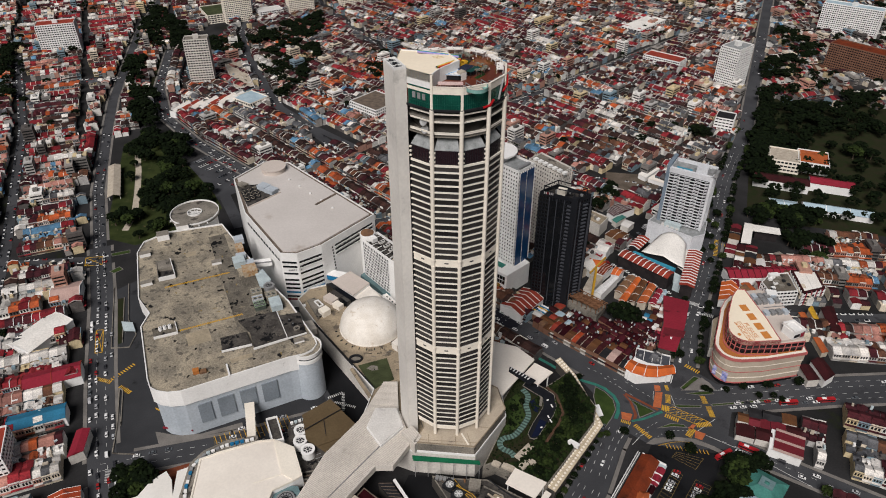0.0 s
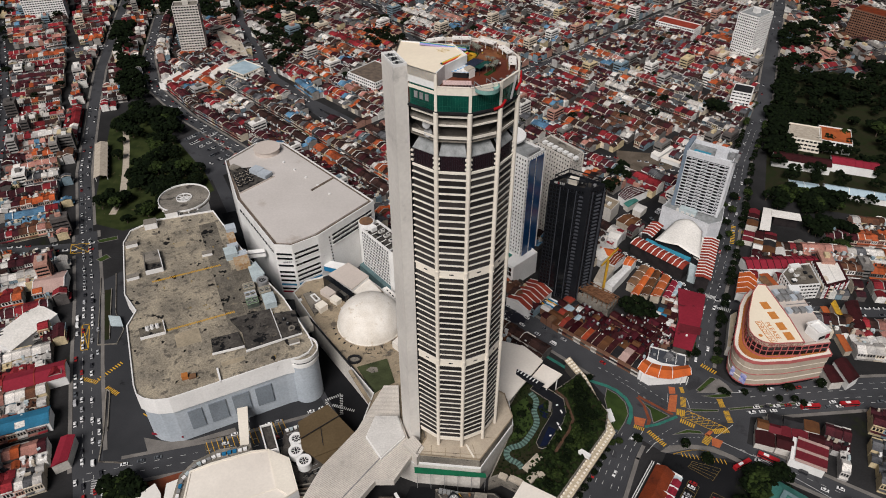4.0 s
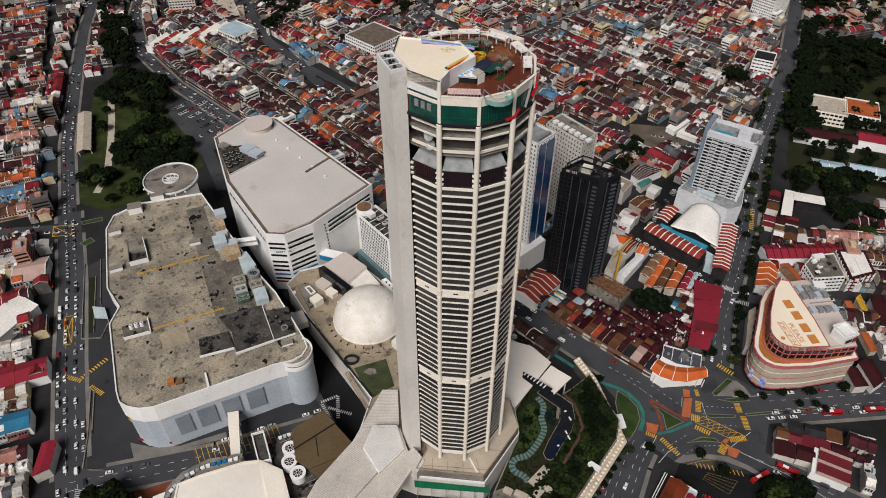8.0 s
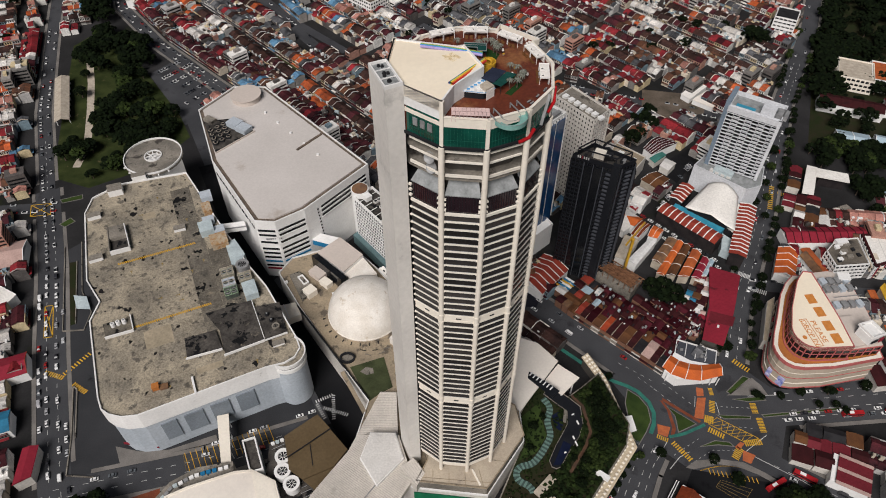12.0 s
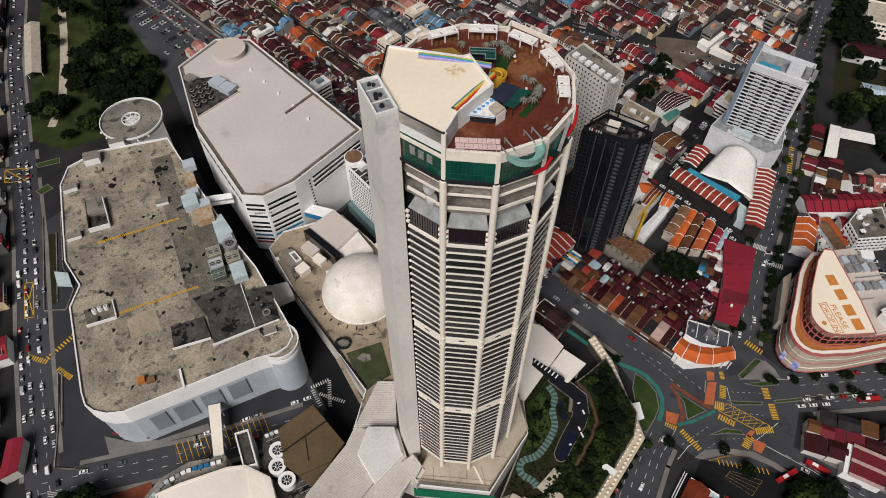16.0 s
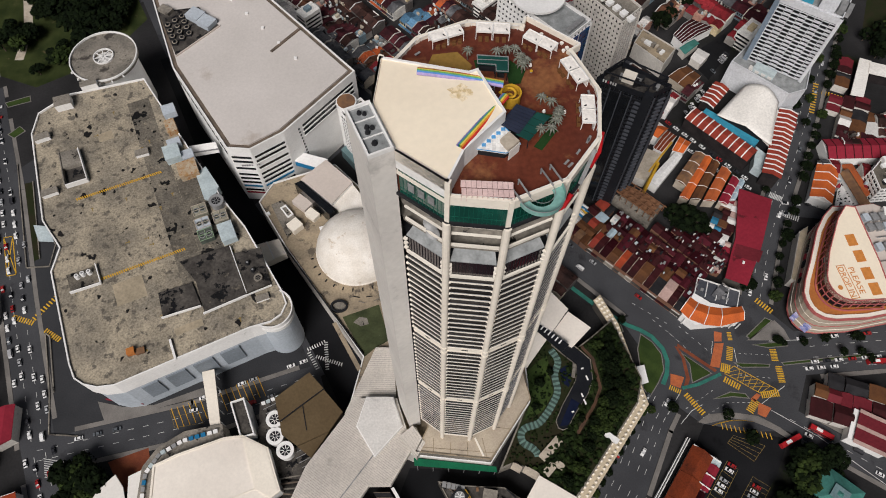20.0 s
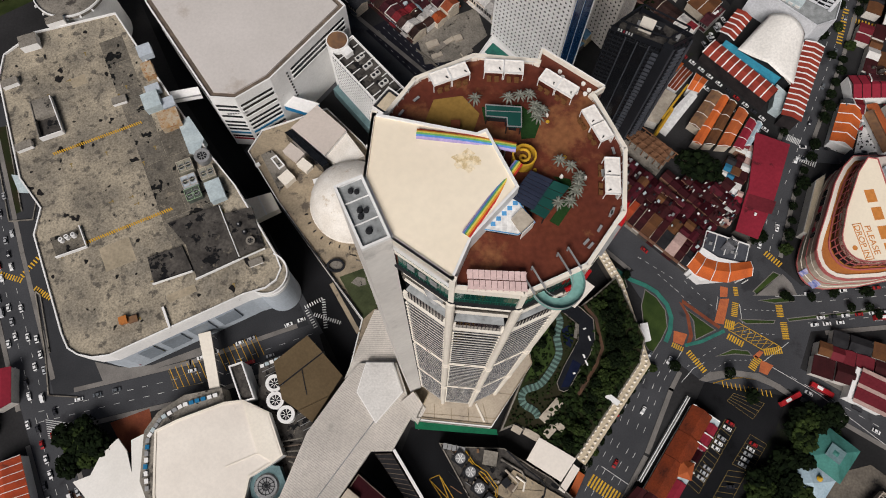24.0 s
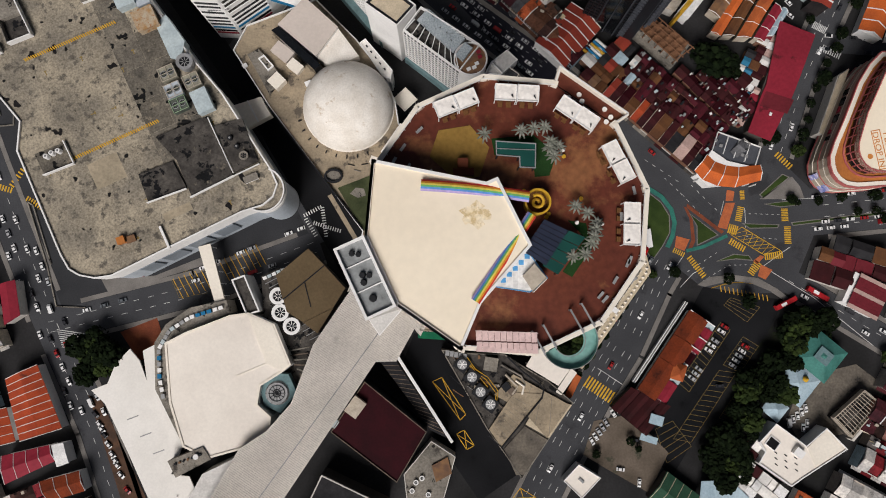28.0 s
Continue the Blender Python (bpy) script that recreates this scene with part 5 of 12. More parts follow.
part("vault", Geo().prism([(-49.8, 143.8), (-40, 130), (-52, 124), (-60.6, 129.2)], 18.8, 25.5), M["dome"], bei, "curved pale roof")
blk = thing("plant_block", (-88, 125, 18.8), "low grey plant block with an open well", "building")
BLK = [(-96.5, 133.4), (-91, 136.4), (-78.7, 121.4), (-85.5, 112.7)]
part("casing", Geo().prism(BLK, 18.8, 20.6), M["concrete"], blk)
part("well_kerb", Geo().rim([(-91, 131), (-88, 133), (-83, 127), (-86, 124.5)], 0.7, 20.6, 21.5), M["white"], blk)
unit(-81.3, 118.9, 18.8, 6.6, 6.2, 4.6, 45, M["cream"], "plant_room", "cream rooftop plant room", "plant room")
unit(-78.5, 133.9, 18.8, 10, 6.4, 3.6, -40, M["beige_roof"], "plant_room", "beige rooftop plant room", "plant room")
unit(-72.3, 126.5, 18.8, 7, 5, 3.4, -40, M["cream"], "plant_room", "pale rooftop plant room", "plant room")
unit(-98, 128, 18.8, 2.2, 1.8, 1.0, 30, M["white"])
unit(-66, 118, 18.8, 3.0, 2.4, 1.6, 20, M["white"])
unit(-62.6, 116.8, 18.8, 4.4, 3.4, 1.0, -40, M["dark_metal"])
sp = thing("street_canopy", (-18, 112, 0), "square cream canopy over the street beside the dome", "canopy")
part("roof", Geo().obox(-18, 112, 9.6, 10.2, 9.2, 9.0, 43), M["cream"], sp)
for x, y in ((-23, 112), (-18, 117.2), (-12.8, 112), (-18, 106.8)):
    part("post", Geo().beam((x, y, 0), (x, y, 9.6), 0.4), M["grey_metal"], sp)
wr = thing("podium_stair", (-31, 128, 0), "long white roofed stair on the podium's street edge", "stair")
SR = [(-40, 138.5), (-37, 140.5), (-23.6, 124), (-24.6, 119.5), (-28.6, 120.8)]
part("wall", Geo().prism(SR, 0, 19.6), M["white"], wr)
part("roof", Geo().prism(inset(ccw(SR), 0.5), 19.6, 20.2), M["tent"], wr)
part("rim", Geo().rim(SR, 0.45, 19.6, 20.9), M["white"], wr)
for k in range(5):
    a = Vector((-36.4, 136.6)).lerp(Vector((-27.6, 124.6)), k / 4)
    part("roof_vent", Geo().obox(a.x, a.y, 20.2, 20.9, 1.2, 0.6, -52), M["dark_metal"], wr)
g = Geo()
for k in range(9):
    a = radians(195 + k * 12)
    g.obox(-46 + 25.5 * math.cos(a), 106 + 25.5 * math.sin(a), 18.8, 19.6, 1.6, 0.5, math.degrees(a))
tagged(part("roof_vent_strip", g, M["dark_metal"], dome), kind="stuff")

hexp = thing("hexagon_roof", (-30, 5, 19), "pale many-sided roof over the walkway crossing", "roof")
HEX = [(-41, 6), (-31.7, -8.4), (-18.8, 6), (-23.5, 20.2), (-36.7, 20.4)]
part("fascia", Geo().prism(HEX, 19, 26.4), M["white"], hexp)
part("top_sheet", Geo().prism(inset(ccw(HEX), 0.4), 26.4, 27.0), M["grey_sheet"], hexp, "greyish flat roof sheet")
walkr = thing("walkway_roof", (-60, -30, 19), "long ribbed pale sheet roof of the walkway", "roof")
WALKS = [[(-64, -12), (-47, 12), (-40, 20), (-22, 20), (-14, -4), (-24, -21), (-34, -21), (-79, -85), (-112, -132), (-134, -117), (-100, -61), (-87, -53), (-75, -40)]]
WALK = WALKS[0]
part("sheet", Geo().prism(WALK, 20.0, 24.4), M["pale_sheet"], walkr, "pale ribbed sheeting")
ax = Vector((-0.575, -0.818))
nx = Vector((-ax.y, ax.x))
for k in range(-22, 150):
    s = k * 1.0
    c = Vector((-34, 4)) + ax * s
    lo = hi = None
    for j in range(-36, 37):
        p = c + nx * j * 0.8
        if inside(p.x, p.y, WALK) and not inside(p.x, p.y, HEX):
            lo = j * 0.8 if lo is None else lo
            hi = j * 0.8
    if lo is None or hi - lo < 2:
        continue
    a, b = c + nx * lo, c + nx * hi
    part("rib", Geo().beam((a.x, a.y, 24.45), (b.x, b.y, 24.45), 0.22, 0.30), M["rib_sheet"], walkr)
a, b = Vector((-30, -4)), Vector((-116, -118))
part("ridge", Geo().beam((a.x, a.y, 24.7), (b.x, b.y, 24.7), 0.5, 0.4), M["grey_metal"], walkr)
part("link_roof", Geo().prism([(-20, 1), (-12, -9), (-8, -2), (-14, 6)], 20.05, 27.0), M["pale_sheet"], walkr, "small ribbed link roof")
for k in range(7):
    a, b = Vector((-19, 0.4)).lerp(Vector((-13, 5.6)), k / 6), Vector((-12, -8.4)).lerp(Vector((-8.4, -2)), k / 6)
    part("rib", Geo().beam((a.x, a.y, 27.05), (b.x, b.y, 27.05), 0.18, 0.2), M["rib_sheet"], walkr)

# ---- the mall with the rooftop car park ----
mall = thing("carpark_mall", (-150, 110, 0), "white shopping mall with a stained rooftop car park", "building")
MALL = [(-178, 33), (-174, 26), (-169, 23), (-162, 21.5), (-154, 22.5), (-94, 51), (-84, 54), (-79, 58), (-77, 64), (-80, 71), (-103, 108), (-117, 125), (-148, 169), (-176, 210), (-218, 198), (-232, 184), (-232, 169), (-221, 139), (-211, 112), (-198, 96), (-199, 82)]
MC = ccw(MALL)
part("lower_wall", Geo().prism(inset(MC, 1.2), 0, 28), M["steel_blue"], mall, "grey-blue panelled lower wall")
part("upper_wall", Geo().prism(MC, 28, 38.8), M["white"], mall, "white upper wall")
part("roof_slab", Geo().prism(inset(MC, 0.72), 38.8, 39.4), M["carpark"], mall, "sandy stained concrete deck")
part("parapet", Geo().rim(MC, 0.7, 38.8, 40.5), M["white"], mall)
for i, (s0, s1) in enumerate(((4, 12), (16, 26), (30, 40), (44, 54))):
    g = Geo()
    edge_box(g, (-152, 25), (-96, 51.5), s0, s1, 0.2, 0.9, 8, 24)
    part("wall_panel", g, M["panel_grey"], mall, "darker wall panel")
g = Geo()
edge_box(g, (-176, 27), (-152, 24), 2, 22, 0.4, 0.9, 3, 4.6)
part("sign_band", g, M["crimson"], mall, "red sign band")
g = Geo()
edge_box(g, (-175, 29), (-160, 22), 1, 12, 0.4, 0.8, 30, 32.4)
part("strip_window", g, M["window_row"], mall)
g = Geo()
for k in range(5):
    edge_box(g, (-180, 34), (-166, 23), 3 + k * 2.2, 4.6 + k * 2.2, 0.35, 0.6, 15 + k * 0.8, 16.2 + k * 0.8)
part("swoosh", g, M["yellow"], mall, "yellow and blue curved wall logo shapes")
# round stair drum at the corner
cx, cy = -84.5, 61.5
drum = Geo().cyl(cx, cy, 9.6, 0, 33, 40)
part("stair_drum", drum, M["steel_blue"], mall, "round grey-blue stair drum")
a0 = [2 * math.pi * k / 40 for k in range(40)]
o = [(cx + 10.2 * math.cos(t), cy + 10.2 * math.sin(t)) for t in a0]
i_ = [(cx + 9.0 * math.cos(t), cy + 9.0 * math.sin(t)) for t in a0]
part("drum_band", Geo().ring(o, i_, 33, 35.6), M["white"], mall)
part("drum_glass", Geo().cyl(cx, cy, 9.3, 33, 37.6, 40), M["window_row"], mall)
part("drum_band", Geo().ring(o, i_, 37.4, 39.3), M["white"], mall)
for k in range(40):
    if not inside(*o[k], inset(MC, 0.6)):
        part("drum_parapet", Geo().beam((*o[k], 39.9), (*o[(k + 1) % 40], 39.9), 0.6, 1.3), M["white"], mall)
part("drum_roof", Geo().cyl(cx, cy, 9.6, 39.0, 39.39, 40), M["carpark"], mall)
# ramp disc
cx, cy = -203, 226
o = [(cx + 20 * math.cos(t), cy + 20 * math.sin(t)) for t in a0]
i_ = [(cx + 5.5 * math.cos(t), cy + 5.5 * math.sin(t)) for t in a0]
part("ramp_disc", Geo().ring(o, i_, 39.5, 41.2), M["concrete"], mall, "round concrete ramp top with a hole")
part("ramp_wall", Geo().cyl(cx, cy, 17.5, 0, 39.5, 40), M["white"], mall)
i2 = [(cx + 19.4 * math.cos(t), cy + 19.4 * math.sin(t)) for t in a0]
part("ramp_rim", Geo().ring(o, i2, 41.2, 42.4), M["white"], mall)
i3 = [(cx + 6.1 * math.cos(t), cy + 6.1 * math.sin(t)) for t in a0]
part("hole_rim", Geo().ring(i3, i_, 41.2, 42.2), M["white"], mall)
for k in range(4):
    a = radians(20 + 45 * k)
    part("hole_rib", Geo().beam((cx - 5.4 * math.cos(a), cy - 5.4 * math.sin(a), 41.6), (cx + 5.4 * math.cos(a), cy + 5.4 * math.sin(a), 41.6), 0.5, 0.5), M["white"], mall)
for k in range(6):
    a = radians(215 + 20 * k)
    part("corbel", Geo().beam((cx + 16 * math.cos(a), cy + 16 * math.sin(a), 38.6), (cx + 21 * math.cos(a), cy + 21 * math.sin(a), 40.5), 0.8, 1.2), M["white"], mall)
# raised dark slabs and rooms on the deck
for k, poly in enumerate(([(-142, 69.8), (-126, 75.7), (-119.5, 63.3), (-137.2, 56.8)], [(-134.2, 87.3), (-110.1, 96.8), (-98, 69), (-117.2, 59.3), (-124, 76)], [(-107, 92), (-93.5, 95.5), (-86, 75), (-97, 70)])):
    part("raised_slab", Geo().prism(poly, 39.4, 40.7), M["dark_slab"], mall, "raised slab black with mould")
    a, b = poly[-2], poly[-1]
part("slab_wall", Geo().beam((-137.5, 56.2, 41.0), (-119.2, 62.6, 41.0), 0.5, 1.6), M["white"], mall)
part("slab_wall", Geo().beam((-117.4, 58.4, 41.0), (-97.2, 68.2, 41.0), 0.6, 1.6), M["white"], mall)
part("slab_wall", Geo().beam((-97.2, 68.2, 41.0), (-85.4, 73.6, 41.0), 0.4, 1.2), M["white"], mall)
part("slab_wall", Geo().beam((-109.5, 96, 41.0), (-97.6, 69.6, 41.0), 0.4, 1.0), M["white"], mall)
g = Geo()
for p, q in (((-196.8, 125.6), (-153.9, 143.6)), ((-173.9, 77.7), (-133, 95.5))):
    p, q = Vector(p), Vector(q)
    n = int((q - p).length / 1.1)
    for k in range(n):
        c = p.lerp(q, (k + 0.5) / n)
        g.obox(c.x, c.y, 39.4, 39.55, 0.6, 1.7, math.degrees(math.atan2((q - p).y, (q - p).x)) + 20)
tagged(part("hump_stripes", g, M["yellow"], mall, "yellow striped speed humps"), kind="stuff")
g = Geo()
r2 = random.Random(3)
for k in range(44):
    x, y = r2.uniform(-215, -95), r2.uniform(35, 190)
    if inside(x, y, inset(MC, 6)):
        a = r2.choice((24, 114))
        g.obox(x, y, 39.41, 39.43, 2.6, 0.45, a)
        g.obox(x + 0.8 * math.cos(radians(a)), y + 0.8 * math.sin(radians(a)), 39.4, 39.435, 0.5, 1.5, a)
pu, pv = Vector((math.cos(radians(24)), math.sin(radians(24)))), Vector((-math.sin(radians(24)), math.cos(radians(24))))
keep = inset(MC, 3.0)
for i in range(-5, 4):
    for j in range(0, 18):
        u0, v0, du, dv = -89 + i * 12.6, 25 + j * 16.0, 12.5, 15.9
        q = [tuple(pu * a + pv * b) for a, b in ((u0, v0), (u0 + du, v0), (u0 + du, v0 + dv), (u0, v0 + dv))]
        if all(inside(x, y, keep) for x, y in q):
            part("deck_panel", Geo().prism(ccw(q), 39.39, 39.408), M["carpark_dark"] if u0 > -90 and v0 > 116 else M["carpark"], mall)
for x, y, lx, ly in ((-157, 72, 15, 13), (-190, 168, 8, 6), (-124, 52, 14, 4)):
    part("repair_patch", Geo().obox(x, y, 39.38, 39.416, lx, ly, 24), M["patch_tan"], mall, "paler patched concrete")
tagged(part("arrow_paint", g, M["bay_yellow"], mall, "faded yellow arrows"), kind="stuff")
for x, y, lx, ly, h, dg, mt, lb in (                                    (-166.5, 155.5, 7, 4, 2.2, 20, "white", "small white shed on the deck"), (-152.8, 172.4, 5.4, 9, 4.0, 24, "rust_patchy", "rust-streaked plant box"),
                                    (-156, 184, 7, 7, 4.2, 24, "steel_blue", "grey-blue plant box"), (-149.0, 161, 7, 4, 4.5, 24, "steel_blue", "grey-blue plant box"), (-148.7, 153.7, 8.4, 9.4, 5.0, 24, "pale_blue", "pale blue plant box"),
                                    (-140.5, 153.5, 6, 6, 3.0, 24, "steel_blue", "grey-blue plant box"), (-138.4, 143.4, 10, 10, 4.4, 24, "rust_patchy", "grey plant room with rust stains"), (-111.5, 103.5, 7.5, 11, 4.5, 24, "pale_blue", "white plant room with a pale roof"),
                                    (-211, 129.5, 8, 4, 2.6, 24, "white", "white stair head"), (-224.5, 166, 8, 4, 3, 24, "white", "white stair head"), 
                                    (-218, 190, 9, 7, 5, 20, "white", "white stair head"), (-206, 203, 9, 4, 5, 20, "white", "white stair head"), (-89.5, 67, 6.5, 3, 1.5, 22, "white", "open pale well"), (-129.5, 40, 0.8, 11, 1.4, 24, "white", "white low wall"), (-203, 153, 3, 2.4, 1.8, 24, "white", "white tank")):
    unit(x, y, 39.4, lx, ly, h, dg, M[mt], "plant_room", lb, "plant room", lid=M["concrete"] if mt in ("white",) and lx > 5 else None)
for x, y, mt in ((-128, 117.2, "chiller_tan"), (-125.2, 109.1, "steel_blue"), (-116.6, 113.4, "chiller_tan"), (-122.4, 102.2, "green_grey")):
    t = unit(x, y, 39.4, 7.4, 6.4, 3.0, 24, M[mt], "chiller", "large rooftop chiller with two round fans and a pale frame", "chiller")
    for sgn in (-1, 1):
        p = Vector((x, y)) + pu * (1.75 * sgn)
        part("fan_ring", Geo().ring([(p.x + 1.55 * math.cos(k * 0.3927), p.y + 1.55 * math.sin(k * 0.3927)) for k in range(16)], [(p.x + 1.3 * math.cos(k * 0.3927), p.y + 1.3 * math.sin(k * 0.3927)) for k in range(16)], 42.58, 43.0), M["grey_metal"], t)
        part("fan_well", Geo().cyl(p.x, p.y, 1.3, 42.58, 42.66, 16), M["dark_metal"], t)
        for k in range(4):
            a = Vector((math.cos(k * 0.785), math.sin(k * 0.785))) * 1.25
            part("fan_blade", Geo().beam((p.x - a.x, p.y - a.y, 42.8), (p.x + a.x, p.y + a.y, 42.8), 0.3, 0.06), M["green_grey"], t)
    for a, b, c, d in ((-3.7, 0, 3.7, 0), (0, -3.2, 0, 3.2), (-3.7, -3.2, 3.7, -3.2), (-3.7, 3.2, 3.7, 3.2), (-3.7, -3.2, -3.7, 3.2), (3.7, -3.2, 3.7, 3.2)):
        p, q = Vector((x, y)) + pu * a + pv * b, Vector((x, y)) + pu * c + pv * d
        part("frame_bar", Geo().beam((p.x, p.y, 43.1), (q.x, q.y, 43.1), 0.22, 0.2), M["frame_green"] if mt == "green_grey" else M["sack"], t)
fan(-119.6, 122.2, 39.4, 4.0, 4.6, M["grey_metal"], "round metal cooling tower with a fan")
for x, y in ((-99, 86), (-95.8, 82), (-182, 80.5), (-179, 81.5), (-184.5, 79)):
    t = thing("tank", (x, y, 39.4), "small round tank on the roof", "tank", "rooftop plant")
    part("barrel", Geo().cyl(x, y, 1.3, 39.4, 42.2, 14, 1.1), M["white"] if x < -150 else M["dark_metal"], t)
    part("cap", Geo().cyl(x, y, 0.5, 42.2, 42.5, 10), M["grey_metal"], t)
fan(-92.5, 77.5, 40.7, 2.2, 1.6, M["concrete"], "round stone-coloured vent on the mall roof", 6)
t = unit(-149.3, 39, 39.4, 3.4, 3.2, 2.6, 20, M["orange_paint"], "kiosk", "orange and white kiosk on the deck", "kiosk")
unit(-145.2, 39.6, 39.4, 4, 3, 1.2, 20, M["rust"])
FIN = [(-134.5, 141.5), (-129.7, 146.2), (-120.6, 133.2), (-122.4, 124), (-127.3, 125.2)]
part("glazed_apron", Geo().prism(ccw(FIN), 34, 40.7), M["pale_blue"], mall, "pale grey-blue glazed apron on the street side")
opr = thing("open_plant_room", (-202, 146, 39.4), "roofless plant enclosure with pale walls and a stained floor", "plant room")
OR = [(-211.6, 154.4), (-202.1, 157.7), (-192.2, 137.3), (-203.1, 133)]
part("floor", Geo().prism(ccw(OR), 39.41, 39.9), M["dark_slab"], opr)
part("cover", Geo().prism(ccw([OR[0], OR[1], (-197.4, 147.8), (-207.6, 143.9)]), 39.9, 42.4), M["concrete"], opr, "stained concrete cover slab")
for a, b, m_ in ((OR[1], OR[2], "white"), (OR[2], OR[3], "white"), (OR[3], OR[0], "concrete")):
    part("side_wall", Geo().beam((*a, 41.2), (*b, 41.2), 0.5, 3.4), M[m_], opr)
lot_ = thing("fenced_lot", (-182, 78, 39.4), "walled corner of the deck with tanks", "enclosure")
part("floor", Geo().prism(ccw([(-191, 80.4), (-177, 86), (-172, 75.9), (-186, 70.5)]), 39.41, 39.6), M["carpark_dark"], lot_)
part("side_wall", Geo().beam((-177, 86.4, 40.4), (-171.8, 75.6, 40.4), 0.5, 2.0), M["white"], lot_)
part("side_wall", Geo().beam((-171.8, 75.6, 40.4), (-186, 70.2, 40.4), 0.5, 2.0), M["white"], lot_)
# covered ways over the side street
br = thing("covered_bridge", (-95, 101, 14), "pale covered bridge between mall and podium", "bridge")
part("deck_box", Geo().prism([(-103.5, 107.9), (-90, 112), (-85, 102.6), (-97.6, 96)], 14, 19.4), M["cream"], br)
part("roof_rib", Geo().beam((-96.7, 110, 19.6), (-91.3, 99.2, 19.6), 0.6, 0.5), M["white"], br)
sb = thing("link_bridge", (-132, 160, 33), "white link bridge between the two malls", "bridge")
part("deck_box", Geo().prism([(-143, 163), (-128.4, 166), (-126, 161), (-141, 158)], 33, 36.5), M["white"], sb)
part("railing", Geo().beam((-142, 157.6, 37), (-126, 160.6, 37), 0.2, 1.0), M["grey_metal"], sb)
fb = thing("footbridge", (-117, 20, 8), "white covered footbridge over the road", "bridge")
part("roof", Geo().prism([(-123.5, 37.5), (-117.4, 39.0), (-109, 5.6), (-113.6, 4.2)], 12.2, 13.0), M["cream"], fb, "cream roof")
part("deck", Geo().prism([(-123.0, 37), (-118, 38.2), (-109.6, 6), (-113, 5)], 8.2, 9.0), M["concrete"], fb)
for k in range(6):
    for q in ((-122.6, 36.6, -113.2, 5.4), (-118.2, 37.6, -109.7, 6.4)):
        x, y = q[0] + (q[2] - q[0]) * k / 5, q[1] + (q[3] - q[1]) * k / 5
        part("post", Geo().beam((x, y, 0), (x, y, 12.2), 0.35), M["white"], fb)

g = Geo()
for a, b in (((-73, 53.5), (-63, 58.5)), ((-63, 58.5), (-61, 42)), ((-72, 52.5), (-66, 42.5)), ((-68, 50), (-53, 45))):
    a, b = Vector(a), Vector(b)
    n = int((b - a).length / 1.3)
    for k in range(n):
        c = a.lerp(b, (k + 0.5) / n)
        g.obox(c.x, c.y, 0.13, 0.152, 0.55, 2.0, math.degrees(math.atan2((b - a).y, (b - a).x)))
lone("zebra_marking", g, M["mark"], "white zebra stripes on the side street", "road marking", kind="stuff")

# ---- the department store ----
par = thing("department_store", (-110, 210, 0), "white department store with a broad beige roof", "building")
PAR = [(-178, 266), (-158, 296), (-134, 296), (-49, 205), (-86, 161), (-103, 149.5), (-116, 150.5), (-155, 208)]
PC = ccw(PAR)
part("wall", Geo().prism(PC, 0, 50.4), M["white"], par)
part("gutter_slab", Geo().prism(inset(PC, 0.8), 50.4, 51.0), M["brown_gutter"], par, "brown gutter round the roof")
part("roof", Geo().prism(inset(PC, 3.2), 50.9, 52.0), M["store_roof"], par, "smooth pale roof")
part("parapet", Geo().rim(PC, 0.78, 50.4, 51.9), M["white"], par)
part("roof_drum", Geo().cyl(-145, 280, 10.6, 52, 56.0, 40), M["beige_roof"], par, "round beige drum")
part("drum_lip", Geo().cyl(-145, 280, 11.4, 56.0, 56.6, 40), M["beige_roof"], par)
part("roof_step", Geo().prism([(-99.4, 219.6), (-98.2, 218.8), (-83.4, 236.6), (-84.6, 237.4)], 52, 52.9), M["brown_gutter"], par)
for a, b, L in (((-86, 161), (-49, 205), 57), ((-103, 149.5), (-86, 161), 20.5), ((-116, 150.5), (-103, 149.5), 13)):
    for z in ((45.5, 41.8, 38.0) if L > 50 else (44.5, 40.5, 34.0, 28, 24, 20)):
        s0, s1 = (13, L - 3) if L > 50 else (1.0, L - 1.0)
        g = Geo()
        edge_box(g, a, b, s0, s1, 0.03, 0.3, z - 1.7, z)
        part("strip_window", g, M["window_row"], par, "long dark strip window")
        g = Geo()
        edge_box(g, a, b, s0 - 0.5, s1 + 0.5, 0.02, 0.7, z - 2.1, z - 1.75)
        part("window_ledge", g, M["white"], par)
for k in range(9):
    g = Geo()
    edge_box(g, (-86, 161), (-49, 205), 9.5 + 0.2 * k, 10.6 + 0.2 * k, 0.03, 0.25, 44 - k * 3.0, 45.2 - k * 3.0)
    part("square_window", g, M["window_row"], par)
for k in range(8):
    g = Geo()
    edge_box(g, (-112, 150.2), (-100, 151.2), 1 + k * 1.3, 1.9 + k * 1.3, 0.9, 1.2, 36.2, 37.3)
    part("sign_bar", g, M["grey_metal"], par, "plain bar of an unreadable sign")
for k, (z, mt) in enumerate(((16, "blue"), (12, "teal_roof"), (9, "crimson"))):
    for a, b, L in (((-103, 149.5), (-86, 161), 20.5), ((-116, 150.5), (-103, 149.5), 13)):
        g = Geo()
        edge_box(g, a, b, 1, L - 1, 0.03, 0.4, z - 1.4, z)
        part("shopfront_band", g, M[mt] if k != 1 else M["window_row"], par, "coloured shopfront band")
for k in range(12):
    g = Geo()
    edge_box(g, (-155, 208), (-116, 150.5), 4 + k * 5.4, 7.5 + k * 5.4, 0.03, 0.3, 43, 45)
    part("square_window", g, M["window_row"], par)
